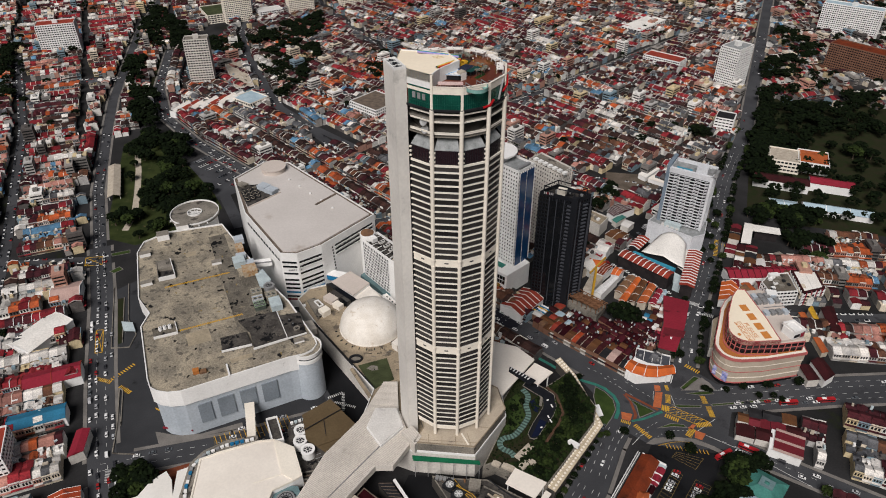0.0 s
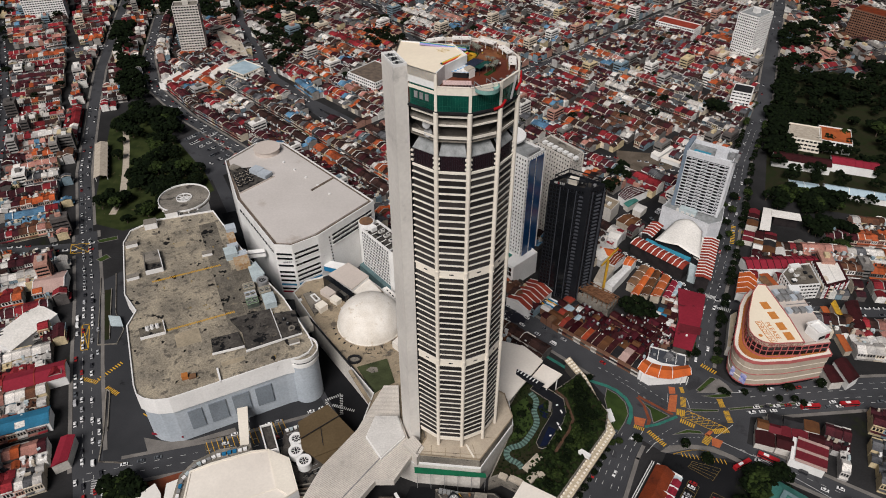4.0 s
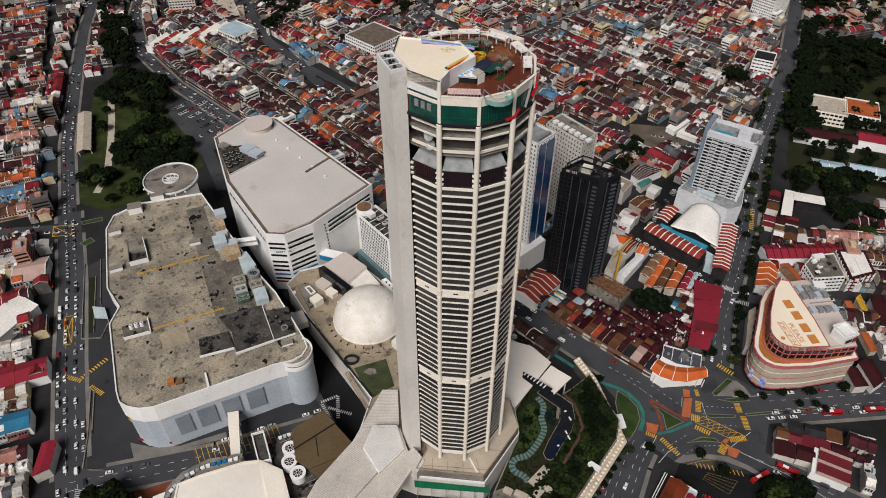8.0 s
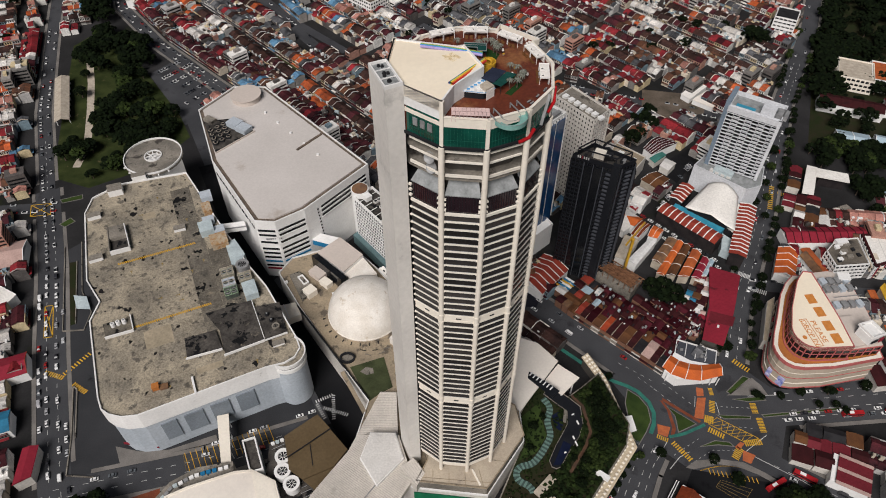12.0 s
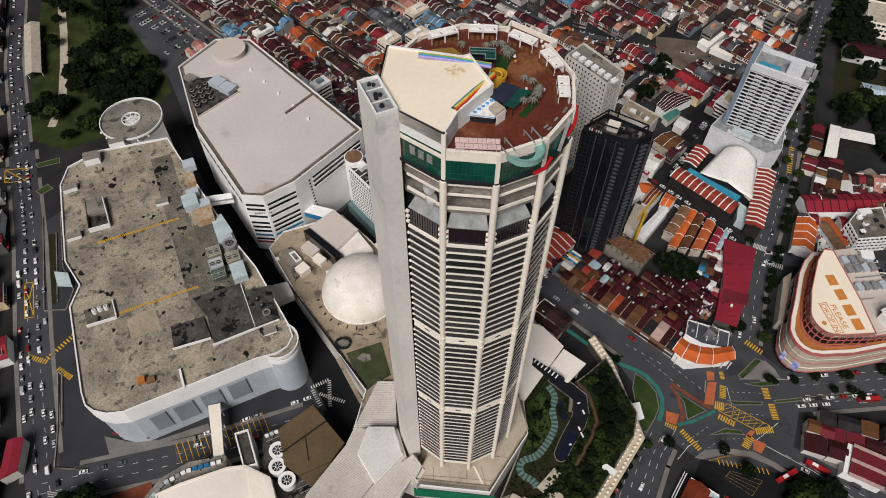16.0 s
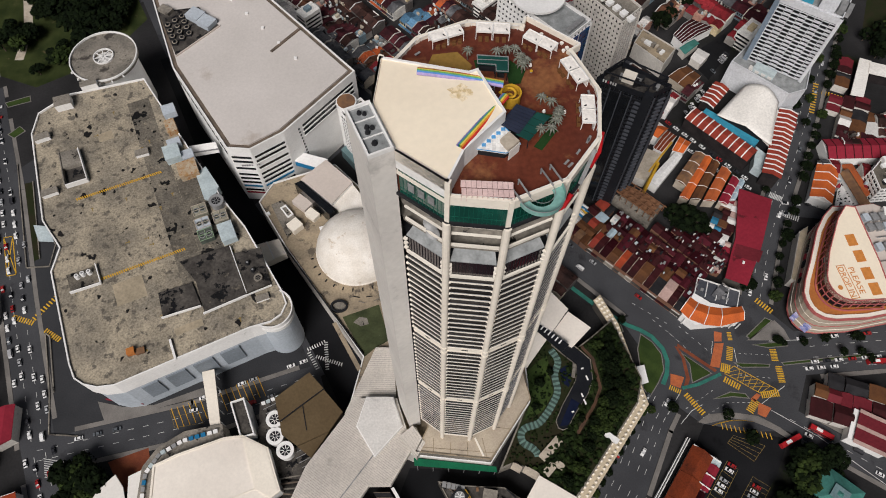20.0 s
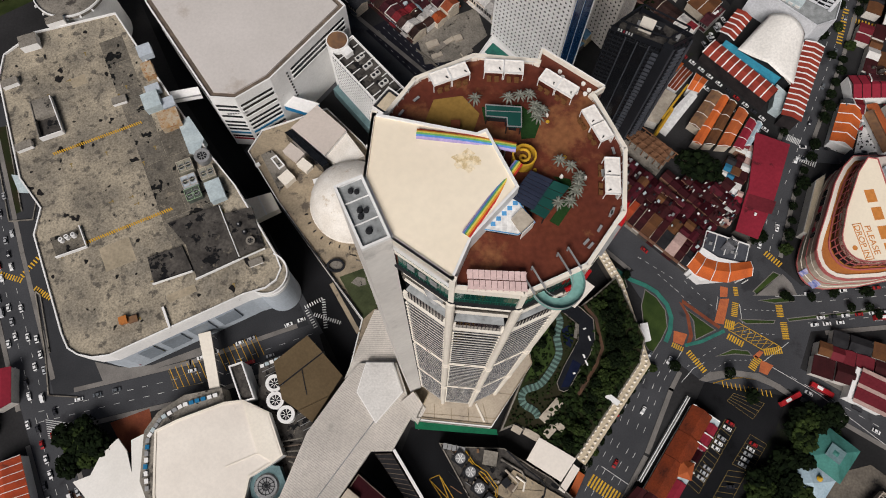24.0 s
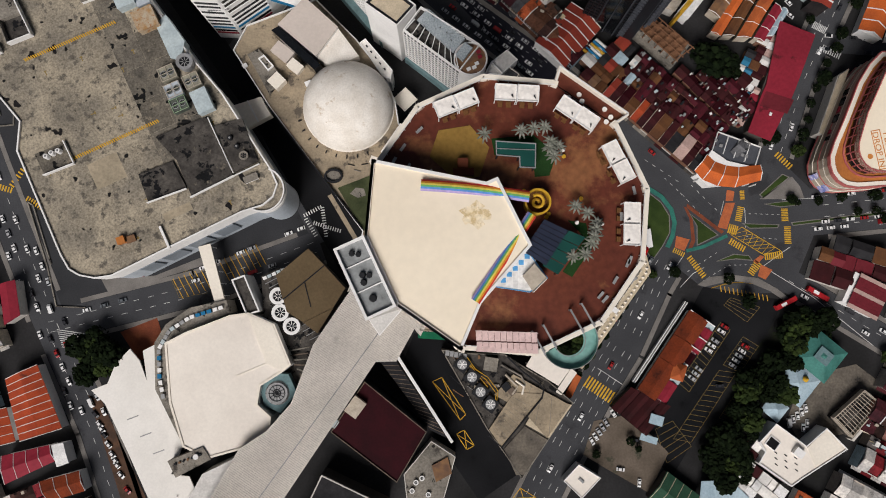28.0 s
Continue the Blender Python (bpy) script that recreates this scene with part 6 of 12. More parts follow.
part("plant_pad", Geo().prism([(-171, 252), (-154, 216), (-132, 240), (-147, 256)], 51.9, 52.06), M["dark_slab"], par, "dark stained plant terrace")
part("pad_kerb", Geo().beam((-154, 215.6, 52.5), (-131.6, 240, 52.5), 0.5, 1.0), M["beige_roof"], par)
roof_fan = thing("roof_fan", (-156, 226, 52.06), "black round condenser fan on the plant terrace", "fan", "fans on the store roof")
part("casing", Geo().box(-157.6, 224.4, 52.06, -154.4, 227.6, 53.5), M["dark_metal"], roof_fan)
part("rim", Geo().cyl(-156, 226, 1.45, 53.5, 53.75, 18), M["sack"], roof_fan)
part("rotor", Geo().cyl(-156, 226, 1.2, 53.75, 53.79, 18), M["window_row"], roof_fan)
for i in range(3):
    for j in range(4):
        if i + j:
            copy_thing(roof_fan, Matrix.Translation((-156 + i * 3.6 - j * 2.2, 226 + i * 3.6 + j * 4.6, 52.06)))
for x, y, lx, ly, h, mt in ((-166, 252, 8, 5, 2.4, "concrete"), (-147, 247, 9, 8, 3.6, "steel_blue"), (-139.5, 241.5, 9, 8, 3.2, "steel_blue")):
    unit(x, y, 51.9, lx, ly, h, -32, M[mt])
for k in range(5):
    unit(-128 + k * 11, 262 - k * 12, 52, 1.4, 1.4, 0.8, 0, M["white"], "roof_vent", "small white roof vent", "vent")
bb = thing("sky_bridge", (-78, 162, 18), "white and blue enclosed bridge", "bridge")
part("tube", Geo().prism([(-88, 163), (-84, 168.5), (-66, 163), (-71, 157.5)], 18, 22.5), M["blue"], bb, "blue side of the bridge")
part("roof", Geo().prism([(-88.4, 163), (-84, 169), (-65.6, 163), (-71, 157)], 22.5, 23.1), M["white"], bb)

# ---- slab hotel with the gridded front ----
sh = thing("slab_hotel", (-32, 170, 0), "white slab block with a gridded concrete front", "building")
S1 = [(-57, 182), (-27.6, 146.6), (-15, 157), (-46, 193)]
gridded(sh, S1, 8, 40, 11, 2.1, M["window_row"], M["white"], 0.16, 0.55, 0.3, front=[0, 3])
part("base", Geo().prism([(-61, 181), (-30, 143), (-11, 156), (-46, 198)], 0, 8), M["teal_grey"], sh)
plain_roof(sh, S1, 40, M["white"], M["dark_slab"], 2.6, 0.4)
for k in range(9):
    a = Vector((-57, 182)).lerp(Vector((-27.6, 146.6)), k / 8)
    part("roof_frame", Geo().beam((a.x, a.y, 42.4), (a.x + 4.5, a.y + 4.0, 42.4), 0.4, 0.4), M["white"], sh)
    a = Vector((-46, 193)).lerp(Vector((-15, 157)), k / 8)
    part("roof_frame", Geo().beam((a.x, a.y, 42.4), (a.x - 3.4, a.y - 3.0, 42.4), 0.35, 0.35), M["white"], sh)
part("stair_drum", Geo().cyl(-54, 188.5, 6.0, 0, 44.5, 28), M["white"], sh)
part("drum_top", Geo().cyl(-54, 188.5, 5.3, 44.5, 44.9, 28), M["rust"], sh, "brown drum top")
LH = [(-19.6, 135.8), (-10.6, 145.6), (-26, 158), (-34.6, 147)]
part("lift_head", Geo().prism(LH, 0, 47.4), M["white"], sh, "tall white lift block")
part("lift_roof", Geo().prism(inset(ccw(LH), 1.9), 47.4, 47.8), M["arcade_roof"], sh, "pale gravelled top of the lift block")
part("lift_rim", Geo().rim(LH, 0.4, 47.4, 48.6), M["white"], sh)
part("lift_gutter", Geo().rim(inset(ccw(LH), 0.5), 1.3, 47.4, 47.6), M["dark_metal"], sh)
unit(-49, 183, 40.3, 5.6, 4.6, 3.4, -49, M["white"], "plant_room", "white plant room on the slab roof", "plant room")
for k in range(8):
    x, y = -43 + (k // 2) * 4.3 + (k % 2) * 1.9, 179.4 - (k // 2) * 5.2 + (k % 2) * 1.7
    t = unit(x, y, 40.3, 2.4, 2.4, 1.4, -49, M["grey_sheet"], "condenser", "round-fan condenser unit on the slab roof", "condenser")
    part("fan_disc", Geo().cyl(x, y, 0.95, 41.88, 41.96, 14), M["dark_metal"], t)
S2 = [(-17, 136.2), (-8.4, 147.4), (19.4, 128.4), (9.2, 115.8)]
sh2 = thing("slab_hotel", (4, 133, 0), "white slab wing with ribbed windows and a pale blue-grey roof", "building")
gridded(sh2, S2, 6, 40, 11, 2.05, M["window_row"], M["white"], 0.16, 0.55, 0.3, front=[0, 3])
part("base", Geo().prism([(-18, 135), (-8, 149), (21, 129), (8, 113.6)], 0, 6), M["teal_grey"], sh2)
part("roof_gutter", Geo().prism(inset(ccw(S2), 0.3), 40.0, 40.3), M["dark_slab"], sh2, "dark sunken roof gutter")
part("roof_rim", Geo().rim(S2, 0.5, 40.0, 42.6), M["white"], sh2)
part("roof_slab", Geo().prism(ccw([(-10.2, 141), (-5, 146.4), (12.2, 131.4), (6.4, 125)]), 40.3, 42.2), M["slab_blue"], sh2, "stained blue-grey roof slab")
part("plant_box", Geo().prism(ccw([(7.6, 123.4), (12, 129.2), (15.6, 126.4), (10.9, 120.4)]), 40.3, 43.6), M["slab_blue"], sh2, "blue-grey rooftop plant box")
for k in range(9):
    a, b = Vector((-16, 136)).lerp(Vector((8.6, 117.2)), k / 8), Vector((-11.4, 141.2)).lerp(Vector((7.4, 124.2)), k / 8)
    part("roof_frame", Geo().beam((a.x, a.y, 42.4), (b.x, b.y, 42.4), 0.4, 0.4), M["white"], sh2)
    part("roof_post", Geo().beam((a.x, a.y, 42.4), (a.x, a.y, 44.4), 0.35), M["white"], sh2)
    a, b = Vector((-7.6, 146.6)).lerp(Vector((18.6, 128.6)), k / 8), Vector((-5.4, 145.4)).lerp(Vector((12.6, 131.2)), k / 8)
    part("roof_frame", Geo().beam((a.x, a.y, 42.4), (b.x, b.y, 42.4), 0.35, 0.35), M["white"], sh2)
part("end_drum", Geo().cyl(14.6, 121.8, 8.0, 0, 40.6, 36), M["white"], sh2, "plain white rounded end wall")
part("drum_floor", Geo().cyl(14.6, 121.8, 7.3, 40.6, 41.0, 36), M["rust"], sh2, "brown terrace floor of the rounded end")
ring = [(14.6 + 8 * math.cos(6.2832 * k / 36), 121.8 + 8 * math.sin(6.2832 * k / 36)) for k in range(36)]
part("drum_rim", Geo().rim(ring, 0.45, 40.6, 42.2), M["white"], sh2)
for x, y, m_ in ((17.5, 119.4, "white"), (16.2, 117.6, "white"), (19, 122.6, "crimson"), (18.4, 125, "crimson"), (13.6, 116.8, "white")):
    unit(x, y, 41.0, 1.7, 1.3, 0.9, 25, M[m_], "terrace_seat", "small covered seat on the round roof terrace", "seat")
an = thing("street_annex", (30, 129, 0), "low annex under a grey flat roof with white parapets", "building")
AN = [(23.4, 124.6), (27, 131), (35.6, 137.4), (41, 132), (32, 124)]
part("wall", Geo().prism(ccw(AN), 0, 9), M["white"], an)
plain_roof(an, ccw(AN), 9, M["white"], M["grey_sheet"], 1.3, 0.5)
part("cross_wall", Geo().beam((27.4, 130.6, 9.9), (33, 124.8, 9.9), 0.4, 1.4), M["white"], an)


# ---- blue hotel, grey hotel, dark tower ----
bh = thing("blue_hotel", (53, 198, 0), "white hotel tower with a blue glass strip and helipad", "building")
BH = [(31, 209), (62.5, 176), (76, 189), (44.5, 222)]
BP = [(21, 193), (57, 162), (77, 180), (47, 226), (40, 222)]
part("podium", Geo().prism(BP, 0, 19), M["white"], bh)
part("pool_deck", Geo().prism([(26.6, 197.6), (54, 174), (57.6, 178), (31.4, 203.6)], 19, 19.4), M["teal_path"], bh, "teal pool deck")
part("deck_rim", Geo().rim(ccw(BP), 0.5, 19, 20.2), M["white"], bh)
g = Geo()
edge_box(g, (21, 193), (57, 162), 0.6, 41.6, 0.05, 1.2, 1.5, 9.4)
part("gold_screen", g, M["gold_leaf"], bh, "mottled golden screen on the podium front")
for k in range(14):
    for z in (10.4, 14.6):
        g = Geo()
        edge_box(g, (21, 193), (57, 162), 9.6 + k * 2.6, 11.8 + k * 2.6, 0.04, 0.3, z, z + 3.3)
        part("podium_window", g, M["window_row"], bh)
gridded(bh, BH, 19.4, 104, 26, 2.6, M["window_row"], M["white"], 0.52, 1.3, 0.35, front=[i for i in range(4) if ccw(BH)[i] == (31, 209)])
plain_roof(bh, BH, 104, M["white"], M["grey_slab"], 2.0, 0.5)
for s0, s1 in ((2.0, 8.6), (10.0, 17.4)):
    g = Geo()
    edge_box(g, (62.5, 176), (76, 189), s0, s1, 0.4, 0.85, 16, 103)
    part("blue_strip", g, M["blue_glass"], bh, "tall blue glass strip")
part("helipad", Geo().cyl(50, 203, 14, 109, 110.2, 48), M["white"], bh, "round white helipad")
part("helipad_drum", Geo().cyl(50, 203, 9, 104, 109, 32), M["white"], bh)
part("helipad_disc", Geo().cyl(48.6, 204.4, 4.6, 110.2, 110.23, 40), M["helipad_red"], bh, "red disc")
words("H", 6.0, M["mark"], Matrix.Translation((48.6, 202.4, 110.25)), bh, "helipad_letter", "white letter on the helipad")
for k in range(5):
    unit(64 + k * 1.8, 182 + k * 1.8, 104.3, 2.2, 2.4, 1.8, -45, M["grey_metal"])
for k, (a, b) in enumerate((((-13, 212), (9, 190)), ((9, 190), (20, 194)))):
    lone("lot_wall", Geo().beam((*a, 1.0), (*b, 1.0), 0.4, 2.0), M["concrete"], "low concrete wall round the vacant lot", "wall", kind="structure")
gh = thing("grey_hotel", (96, 233, 0), "pale grey hotel slab with small windows", "building")
GH = [(78, 235), (99, 208), (111, 220), (90, 247)]
gridded(gh, GH, 4, 84, 23, 2.7, M["window_row"], M["pale_wall"], 0.55, 1.5, 0.3, front=[0])
plain_roof(gh, GH, 84, M["pale_wall"], M["concrete"], 1.6, 0.5)
for k in range(7):
    unit(84 + k * 3.3, 235 - k * 4.0, 84.3, 3.2, 3.6, 1.6, -52, M["white"], "condenser", "white condenser unit", "condenser")
dk = thing("dark_tower", (98, 157, 0), "charcoal high-rise with narrow window bays", "building")
DK = [(76, 156), (100, 144.5), (112, 151), (90, 166)]
gridded(dk, DK, 2, 98, 31, 2.4, M["window_row"], M["black_clad"], 0.30, 0.5, 0.5, front=[0, 1])
plain_roof(dk, DK, 98, M["black_clad"], M["dark_slab"], 3.0, 0.4)
DK2 = [(95.5, 151), (106.6, 148.4), (113.6, 152.4), (94, 169), (86, 164)]
gridded(dk, DK2, 2, 91, 28, 3.2, M["window_row"], M["black_clad"], 0.30, 0.5, 0.5, front=[1])
plain_roof(dk, DK2, 91, M["black_clad"], M["grey_slab"], 2.0, 0.4)
for p, q in (((79, 156), (99, 146.5)), ((99, 146.5), (109, 152)), ((109, 152), (90, 164)), ((90, 164), (79, 156))):
    part("roof_frame", Geo().beam((*p, 105), (*q, 105), 0.6, 0.6), M["black_clad"], dk)
    part("roof_post", Geo().beam((*p, 98), (*p, 105), 0.6, 0.6), M["black_clad"], dk)
part("bay_shaft", Geo().obox(99.6, 144.4, 2, 102, 4.6, 3.0, -26), M["black_clad"], dk)
# stacked bay balconies and pilasters up the two seen fronts
for p, q, s0, s1 in (((76, 156), (100, 144.5), 21.0, 24.6), ((100, 144.5), (112, 151), 6.5, 10.5)):
    for k in range(30):
        g = Geo()
        edge_box(g, p, q, s0, s1, 0.62, 1.7, 4 + k * 3.1, 4.9 + k * 3.1)
        part("balcony", g, M["rib_grey"], dk)
for p, q, s in (((76, 156), (100, 144.5), 7.5), ((76, 156), (100, 144.5), 13.0), ((76, 156), (100, 144.5), 18.5), ((100, 144.5), (112, 151), 3.0), ((100, 144.5), (112, 151), 12.8), ((106.6, 148.4), (113.6, 152.4), 6.4)):
    g = Geo()
    edge_box(g, p, q, s, s + 0.5, 0.6, 1.3, 2, 98 if p[1] > 149 or p[0] < 101 else 91)
    part("pilaster", g, M["rib_grey"], dk)
for p, q, s0, s1, top in (((76, 156), (100, 144.5), 8.2, 12.8, 96), ((76, 156), (100, 144.5), 13.7, 18.3, 96)):
    g = Geo()
    edge_box(g, p, q, s0, s1, 0.6, 0.75, 6, top)
    part("glass_strip", g, M["window_row"], dk, "tall strip of black glass")
for k in range(9):
    unit(84 + (k * 7) % 22, 156.5 - (k * 7) % 22 * 0.28 + (k % 3) * 2.2, 98.3, 1.6 + k % 3, 2.2, 1.2 + 0.4 * (k % 4), -26, M["grey_metal"] if k % 2 else M["dark_metal"])
unit(92, 156.6, 98.3, 6, 5, 3.5, -26, M["cream"])
unit(106, 155, 91.3, 5, 4, 2.4, 30, M["pale_blue"])
unit(100.4, 158, 91.3, 5, 4, 2.4, 30, M["pale_blue"])
for k in range(6):
    part("sign_bar", Geo().obox(79 + k * 1.1, 154.0 - k * 0.53, 100, 101.6, 0.7, 0.3, -26), M["mark"] if k != 2 else M["crimson"], dk, "plain bar of a lit sign")

# ---- white hotel and the market with the tent roof ----
hotel = thing("hotel_tower", (219, 240, 0), "white hotel slab with rows of dark balconies", "building")
HF, HG = (199.5, 241), (228.5, 222.5)
HT = [HF, HG, (239, 239), (210, 257.5)]
HTC = ccw(HT)
gridded(hotel, HT, 22, 71, 17, 4.3, M["window_row"], M["hotel_wall"], 0.12, 0.35, 0.5, front=[i for i in range(4) if HTC[i] in (HF, HG)])
for k in range(16):
    for j in range(8):
        g = Geo()
        lift = 0.7 if j % 2 else 0
        edge_box(g, HF, HG, 0.4 + j * 4.3, 4.3 + j * 4.3, 0.56, 0.86, 22.4 + k * 2.88 + lift, 23.2 + k * 2.88 + lift)
        part("balcony", g, M["hotel_wall"], hotel)
g = Geo()
edge_box(g, HF, HG, -0.6, 35, 0.05, 1.2, 69.6, 74)
part("head_band", g, M["hotel_wall"], hotel, "plain pale band under the roof")
g = Geo()
edge_box(g, HF, HG, 33.2, 35.2, 0.05, 1.5, 22, 74)
part("end_pier", g, M["hotel_wall"], hotel)
part("gable_wall", Geo().prism([(196.6, 242.4), (199.2, 240.6), (210.6, 258.4), (208, 260)], 0, 77), M["gable_blue"], hotel, "grey-blue end wall")
plain_roof(hotel, HT, 71, M["hotel_wall"], M["grey_slab"], 3.6, 0.5)
part("roof_pool", Geo().obox(210.5, 240, 71.3, 72.4, 13, 5, -32.5), M["pool_blue"], hotel, "pale blue roof pool")
part("lift_head", Geo().obox(224, 234, 71.3, 78, 9, 8, -32.5), M["hotel_wall"], hotel)
part("roof_plant", Geo().obox(233, 231, 71.3, 74.6, 7, 9, -32.5), M["grey_metal"], hotel, "grey roof plant in a louvred frame")
POW = [(188.4, 239.4), (219, 212), (231, 216), (240, 237), (212, 264)]
part("podium", Geo().prism(POW, 0, 20.5), M["hotel_wall"], hotel)
part("podium_rim", Geo().rim(ccw(POW), 0.5, 20.5, 22), M["hotel_wall"], hotel)
part("podium_roof", Geo().prism(inset(ccw(POW), 0.52), 20.5, 20.7), M["grey_slab"], hotel, "grey podium terrace")
part("terrace_room", Geo().obox(207.5, 230.4, 20.7, 24.4, 14, 5.6, -36), M["pale_blue"], hotel, "grey-blue terrace room")
part("strip_window", Geo().beam((204, 226.4, 18.0), (214.6, 216.6, 18.0), 0.4, 1.4), M["window_row"], hotel)
for k in range(4):
    unit(200 + k * 3.4, 233.6 - k * 2.6, 20.7, 2.6, 2.2, 1.6, -36, M["grey_sheet"])
gym = thing("market_hall", (192, 195, 0), "market hall with a white tent roof and red striped wings", "building")


def wing(a, b, w, z, n, slope=1.4):
    """A pitched wing of red panels between white ribs."""
    a, b = Vector(a), Vector(b)
    d = (b - a).normalized()
    s = Vector((-d.y, d.x)) * w / 2
    L = (b - a).length
    c = (a + b) / 2
    deg = math.degrees(math.atan2(d.y, d.x))
    # dark wall fills in for shade below the roof edge
    part("wing_wall", Geo().obox(c.x, c.y, 0, z, L, w - 1.6, deg), M["arcade_dark"], gym, "arcade wall coloured dark for the shade under the roof")
    for k in range(n):
        q = a + d * L * (k + 0.5) / n
        part("roof_panel", Geo().gable(q.x, q.y, L / n - 0.7, w, deg, z, slope, 0.4, 0.3), M["red_tile"], gym, "red roof panel")
        q = a + d * L * k / n
        part("rib", Geo().gable(q.x, q.y, 0.7, w + 0.2, deg, z + 0.15, slope, 0.4, 0.5), M["white"], gym)


wing((159.5, 206), (192, 172.5), 11, 11, 10)
wing((222.5, 207), (200, 158), 11, 11, 14)
wing((171, 213), (184.5, 229), 9.5, 11, 5)
part("pool_strip", Geo().prism([(171.5, 212), (201, 187), (196, 182), (168, 208)], 0, 8.5), M["pool_blue"], gym, "bright blue roof strip")
part("inner_block", Geo().prism([(178, 205), (198, 224), (214, 214), (205, 182)], 0, 13), M["dark_metal"], gym)
# tent roof: curved sheet
g = Geo()
A_, B_, C_, D_ = Vector((174, 201)), Vector((196, 224)), Vector((215, 211)), Vector((203, 178))
n = 12
for i in range(n + 1):
    for j in range(n + 1):
        u, v = i / n, j / n
        p = (A_.lerp(D_, u)).lerp(B_.lerp(C_, u), v)
        g.v.append((p.x, p.y, 13.5 + 9.5 * math.sin(math.pi * min(0.95, 0.12 + u * 0.80)) * (0.55 + 0.45 * v) - 2.2 * abs(math.sin(2 * math.pi * u)) * (1 - v) * 0.6))
for i in range(n):
    for j in range(n):
        k = i * (n + 1) + j
        g.f.append((k, k + n + 1, k + n + 2, k + 1)), g.m.append(0)
tent = part("tent_roof", g, M["tent"], gym, "white stretched tent roof")
tent.data.polygons.foreach_set("use_smooth", [True] * len(tent.data.polygons))
so = tent.modifiers.new("thickness", "SOLIDIFY")
so.thickness = 0.3
part("glass_strip", Geo().prism([(198, 183), (203, 177), (199, 163), (193, 168)], 0, 7), M["pale_blue"], gym)
part("side_canopy", Geo().prism([(205, 205), (214, 214), (218, 205), (204, 180), (201, 185)], 10, 10.6), M["dome"], gym)

# ---- the corner mall ----
corner = thing("corner_mall", (215, 80, 0), "white and orange corner mall with a curved front", "building")
GO = [(220, 127), (213.4, 120.6), (207.4, 111.6), (199.2, 93.4), (193.6, 82), (190.8, 74.6), (190.7, 70), (191.8, 65.6), (194.2, 62), (198.2, 59.4), (204, 58.4), (220.8, 59.2), (250.6, 65), (252, 92), (250.4, 121), (238, 127.4)]
GC = ccw(GO)
GS = [(220.4, 121), (214, 113), (204, 93), (199, 79), (198.6, 75.4), (199.4, 71.6), (201.2, 68.4), (204, 66), (207.4, 64.8), (211, 64.4), (229.6, 65.4), (229, 87), (225.6, 120)]
# set-back base coloured near black for the shade under the overhang
part("shopfront", Geo().prism(inset(GC, 3.0), 0, 4.6), M["dark_open"], corner)
for z0, z1, ins, mt in ((4.6, 5.6, 0.9, "pink_trim"), (5.6, 9.4, 1.2, "mall_tan"), (9.4, 9.9, 0.9, "cream"), (9.9, 14.6, 1.2, "mall_tan"), (14.6, 15.0, 0.9, "pink_trim"), (15.0, 19.6, 1.2, "mall_tan"), (19.6, 20.1, 0.8, "cream"), (20.1, 25.2, 0.9, "mall_tan"), (25.2, 26.2, 0.1, "pink_trim")):
    part("storey_band", Geo().prism(inset(GC, ins), z0, z1), M[mt], corner)
part("parapet", Geo().rim(inset(GC, 0.3), 2.5, 26.2, 27.2), M["cream"], corner, "broad cream parapet of the terrace")
part("parapet_trim", Geo().rim(inset(GC, 0.12), 0.5, 26.22, 27.5), M["pink_trim"], corner)
part("orange_terrace", Geo().prism(inset(GC, 2.6), 26.2, 26.5), M["orange_paint"], corner, "orange-brown terrace floor")
part("terrace_trim", Geo().rim(inset(ccw(GS), -0.9), 0.6, 26.5, 27.3), M["pink_trim"], corner)
body = [(220.6, 121), (214.2, 112.6), (204.4, 92.8), (199.6, 79), (199.4, 75.4), (200.2, 72), (202, 69.2), (204.6, 66.8), (208, 65.6), (229.6, 66), (248, 68.6), (249, 92), (247.4, 118.6), (238, 123.6)]
part("window_drum", Geo().prism(ccw(body), 26.5, 34.6), M["window_row"], corner, "dark glazed upper storey")
BW = ccw(body)
for i in range(len(BW)):
    a, b = Vector(BW[i]), Vector(BW[(i + 1) % len(BW)])
    nn = max(1, round((b - a).length / 4.4))
    for k in range(nn):
        p = a.lerp(b, k / nn)
        part("mullion", Geo().obox(p.x, p.y, 26.5, 34.6, 0.55, 0.55), M["pink_trim"], corner)
part("pink_band", Geo().rim(inset(BW, -0.25), 0.7, 30.2, 30.7), M["pink_trim"], corner)
part("pink_band", Geo().rim(inset(BW, -0.3), 0.8, 33.8, 34.8), M["pink_trim"], corner)
# posters and windows in the white street front
F0, F1 = Vector((207.4, 111.6)), Vector((193.6, 82.0))
fn = Vector((-(F1 - F0).y, (F1 - F0).x)).normalized()
fn = fn if fn.x < 0 else -fn
fd = math.degrees(math.atan2((F1 - F0).y, (F1 - F0).x))
for u, z0, z1, ln, mt in ((0.06, 15.4, 19, 3.0, "window_row"), (0.22, 15.4, 19, 4.2, "window_row"), (0.36, 15.6, 17.4, 3.0, "crimson"), (0.52, 15.4, 19.2, 4.0, "window_row"), (0.74, 15.4, 17, 2.0, "crimson"), (0.86, 15.4, 19, 2.0, "window_row")):
    p = F0.lerp(F1, u) - fn * 1.2
    part("poster" if mt in ("crimson", "pink_trim") else "street_window", Geo().obox(p.x, p.y, z0, z1, ln, 1.4, fd), M[mt], corner)
ledge = [(215, 124.6), (209, 121), (196.6, 90.6), (201.4, 88.4)]
part("side_annex", Geo().prism(ccw(ledge), 0, 8.6), M["pale_wall"], corner)
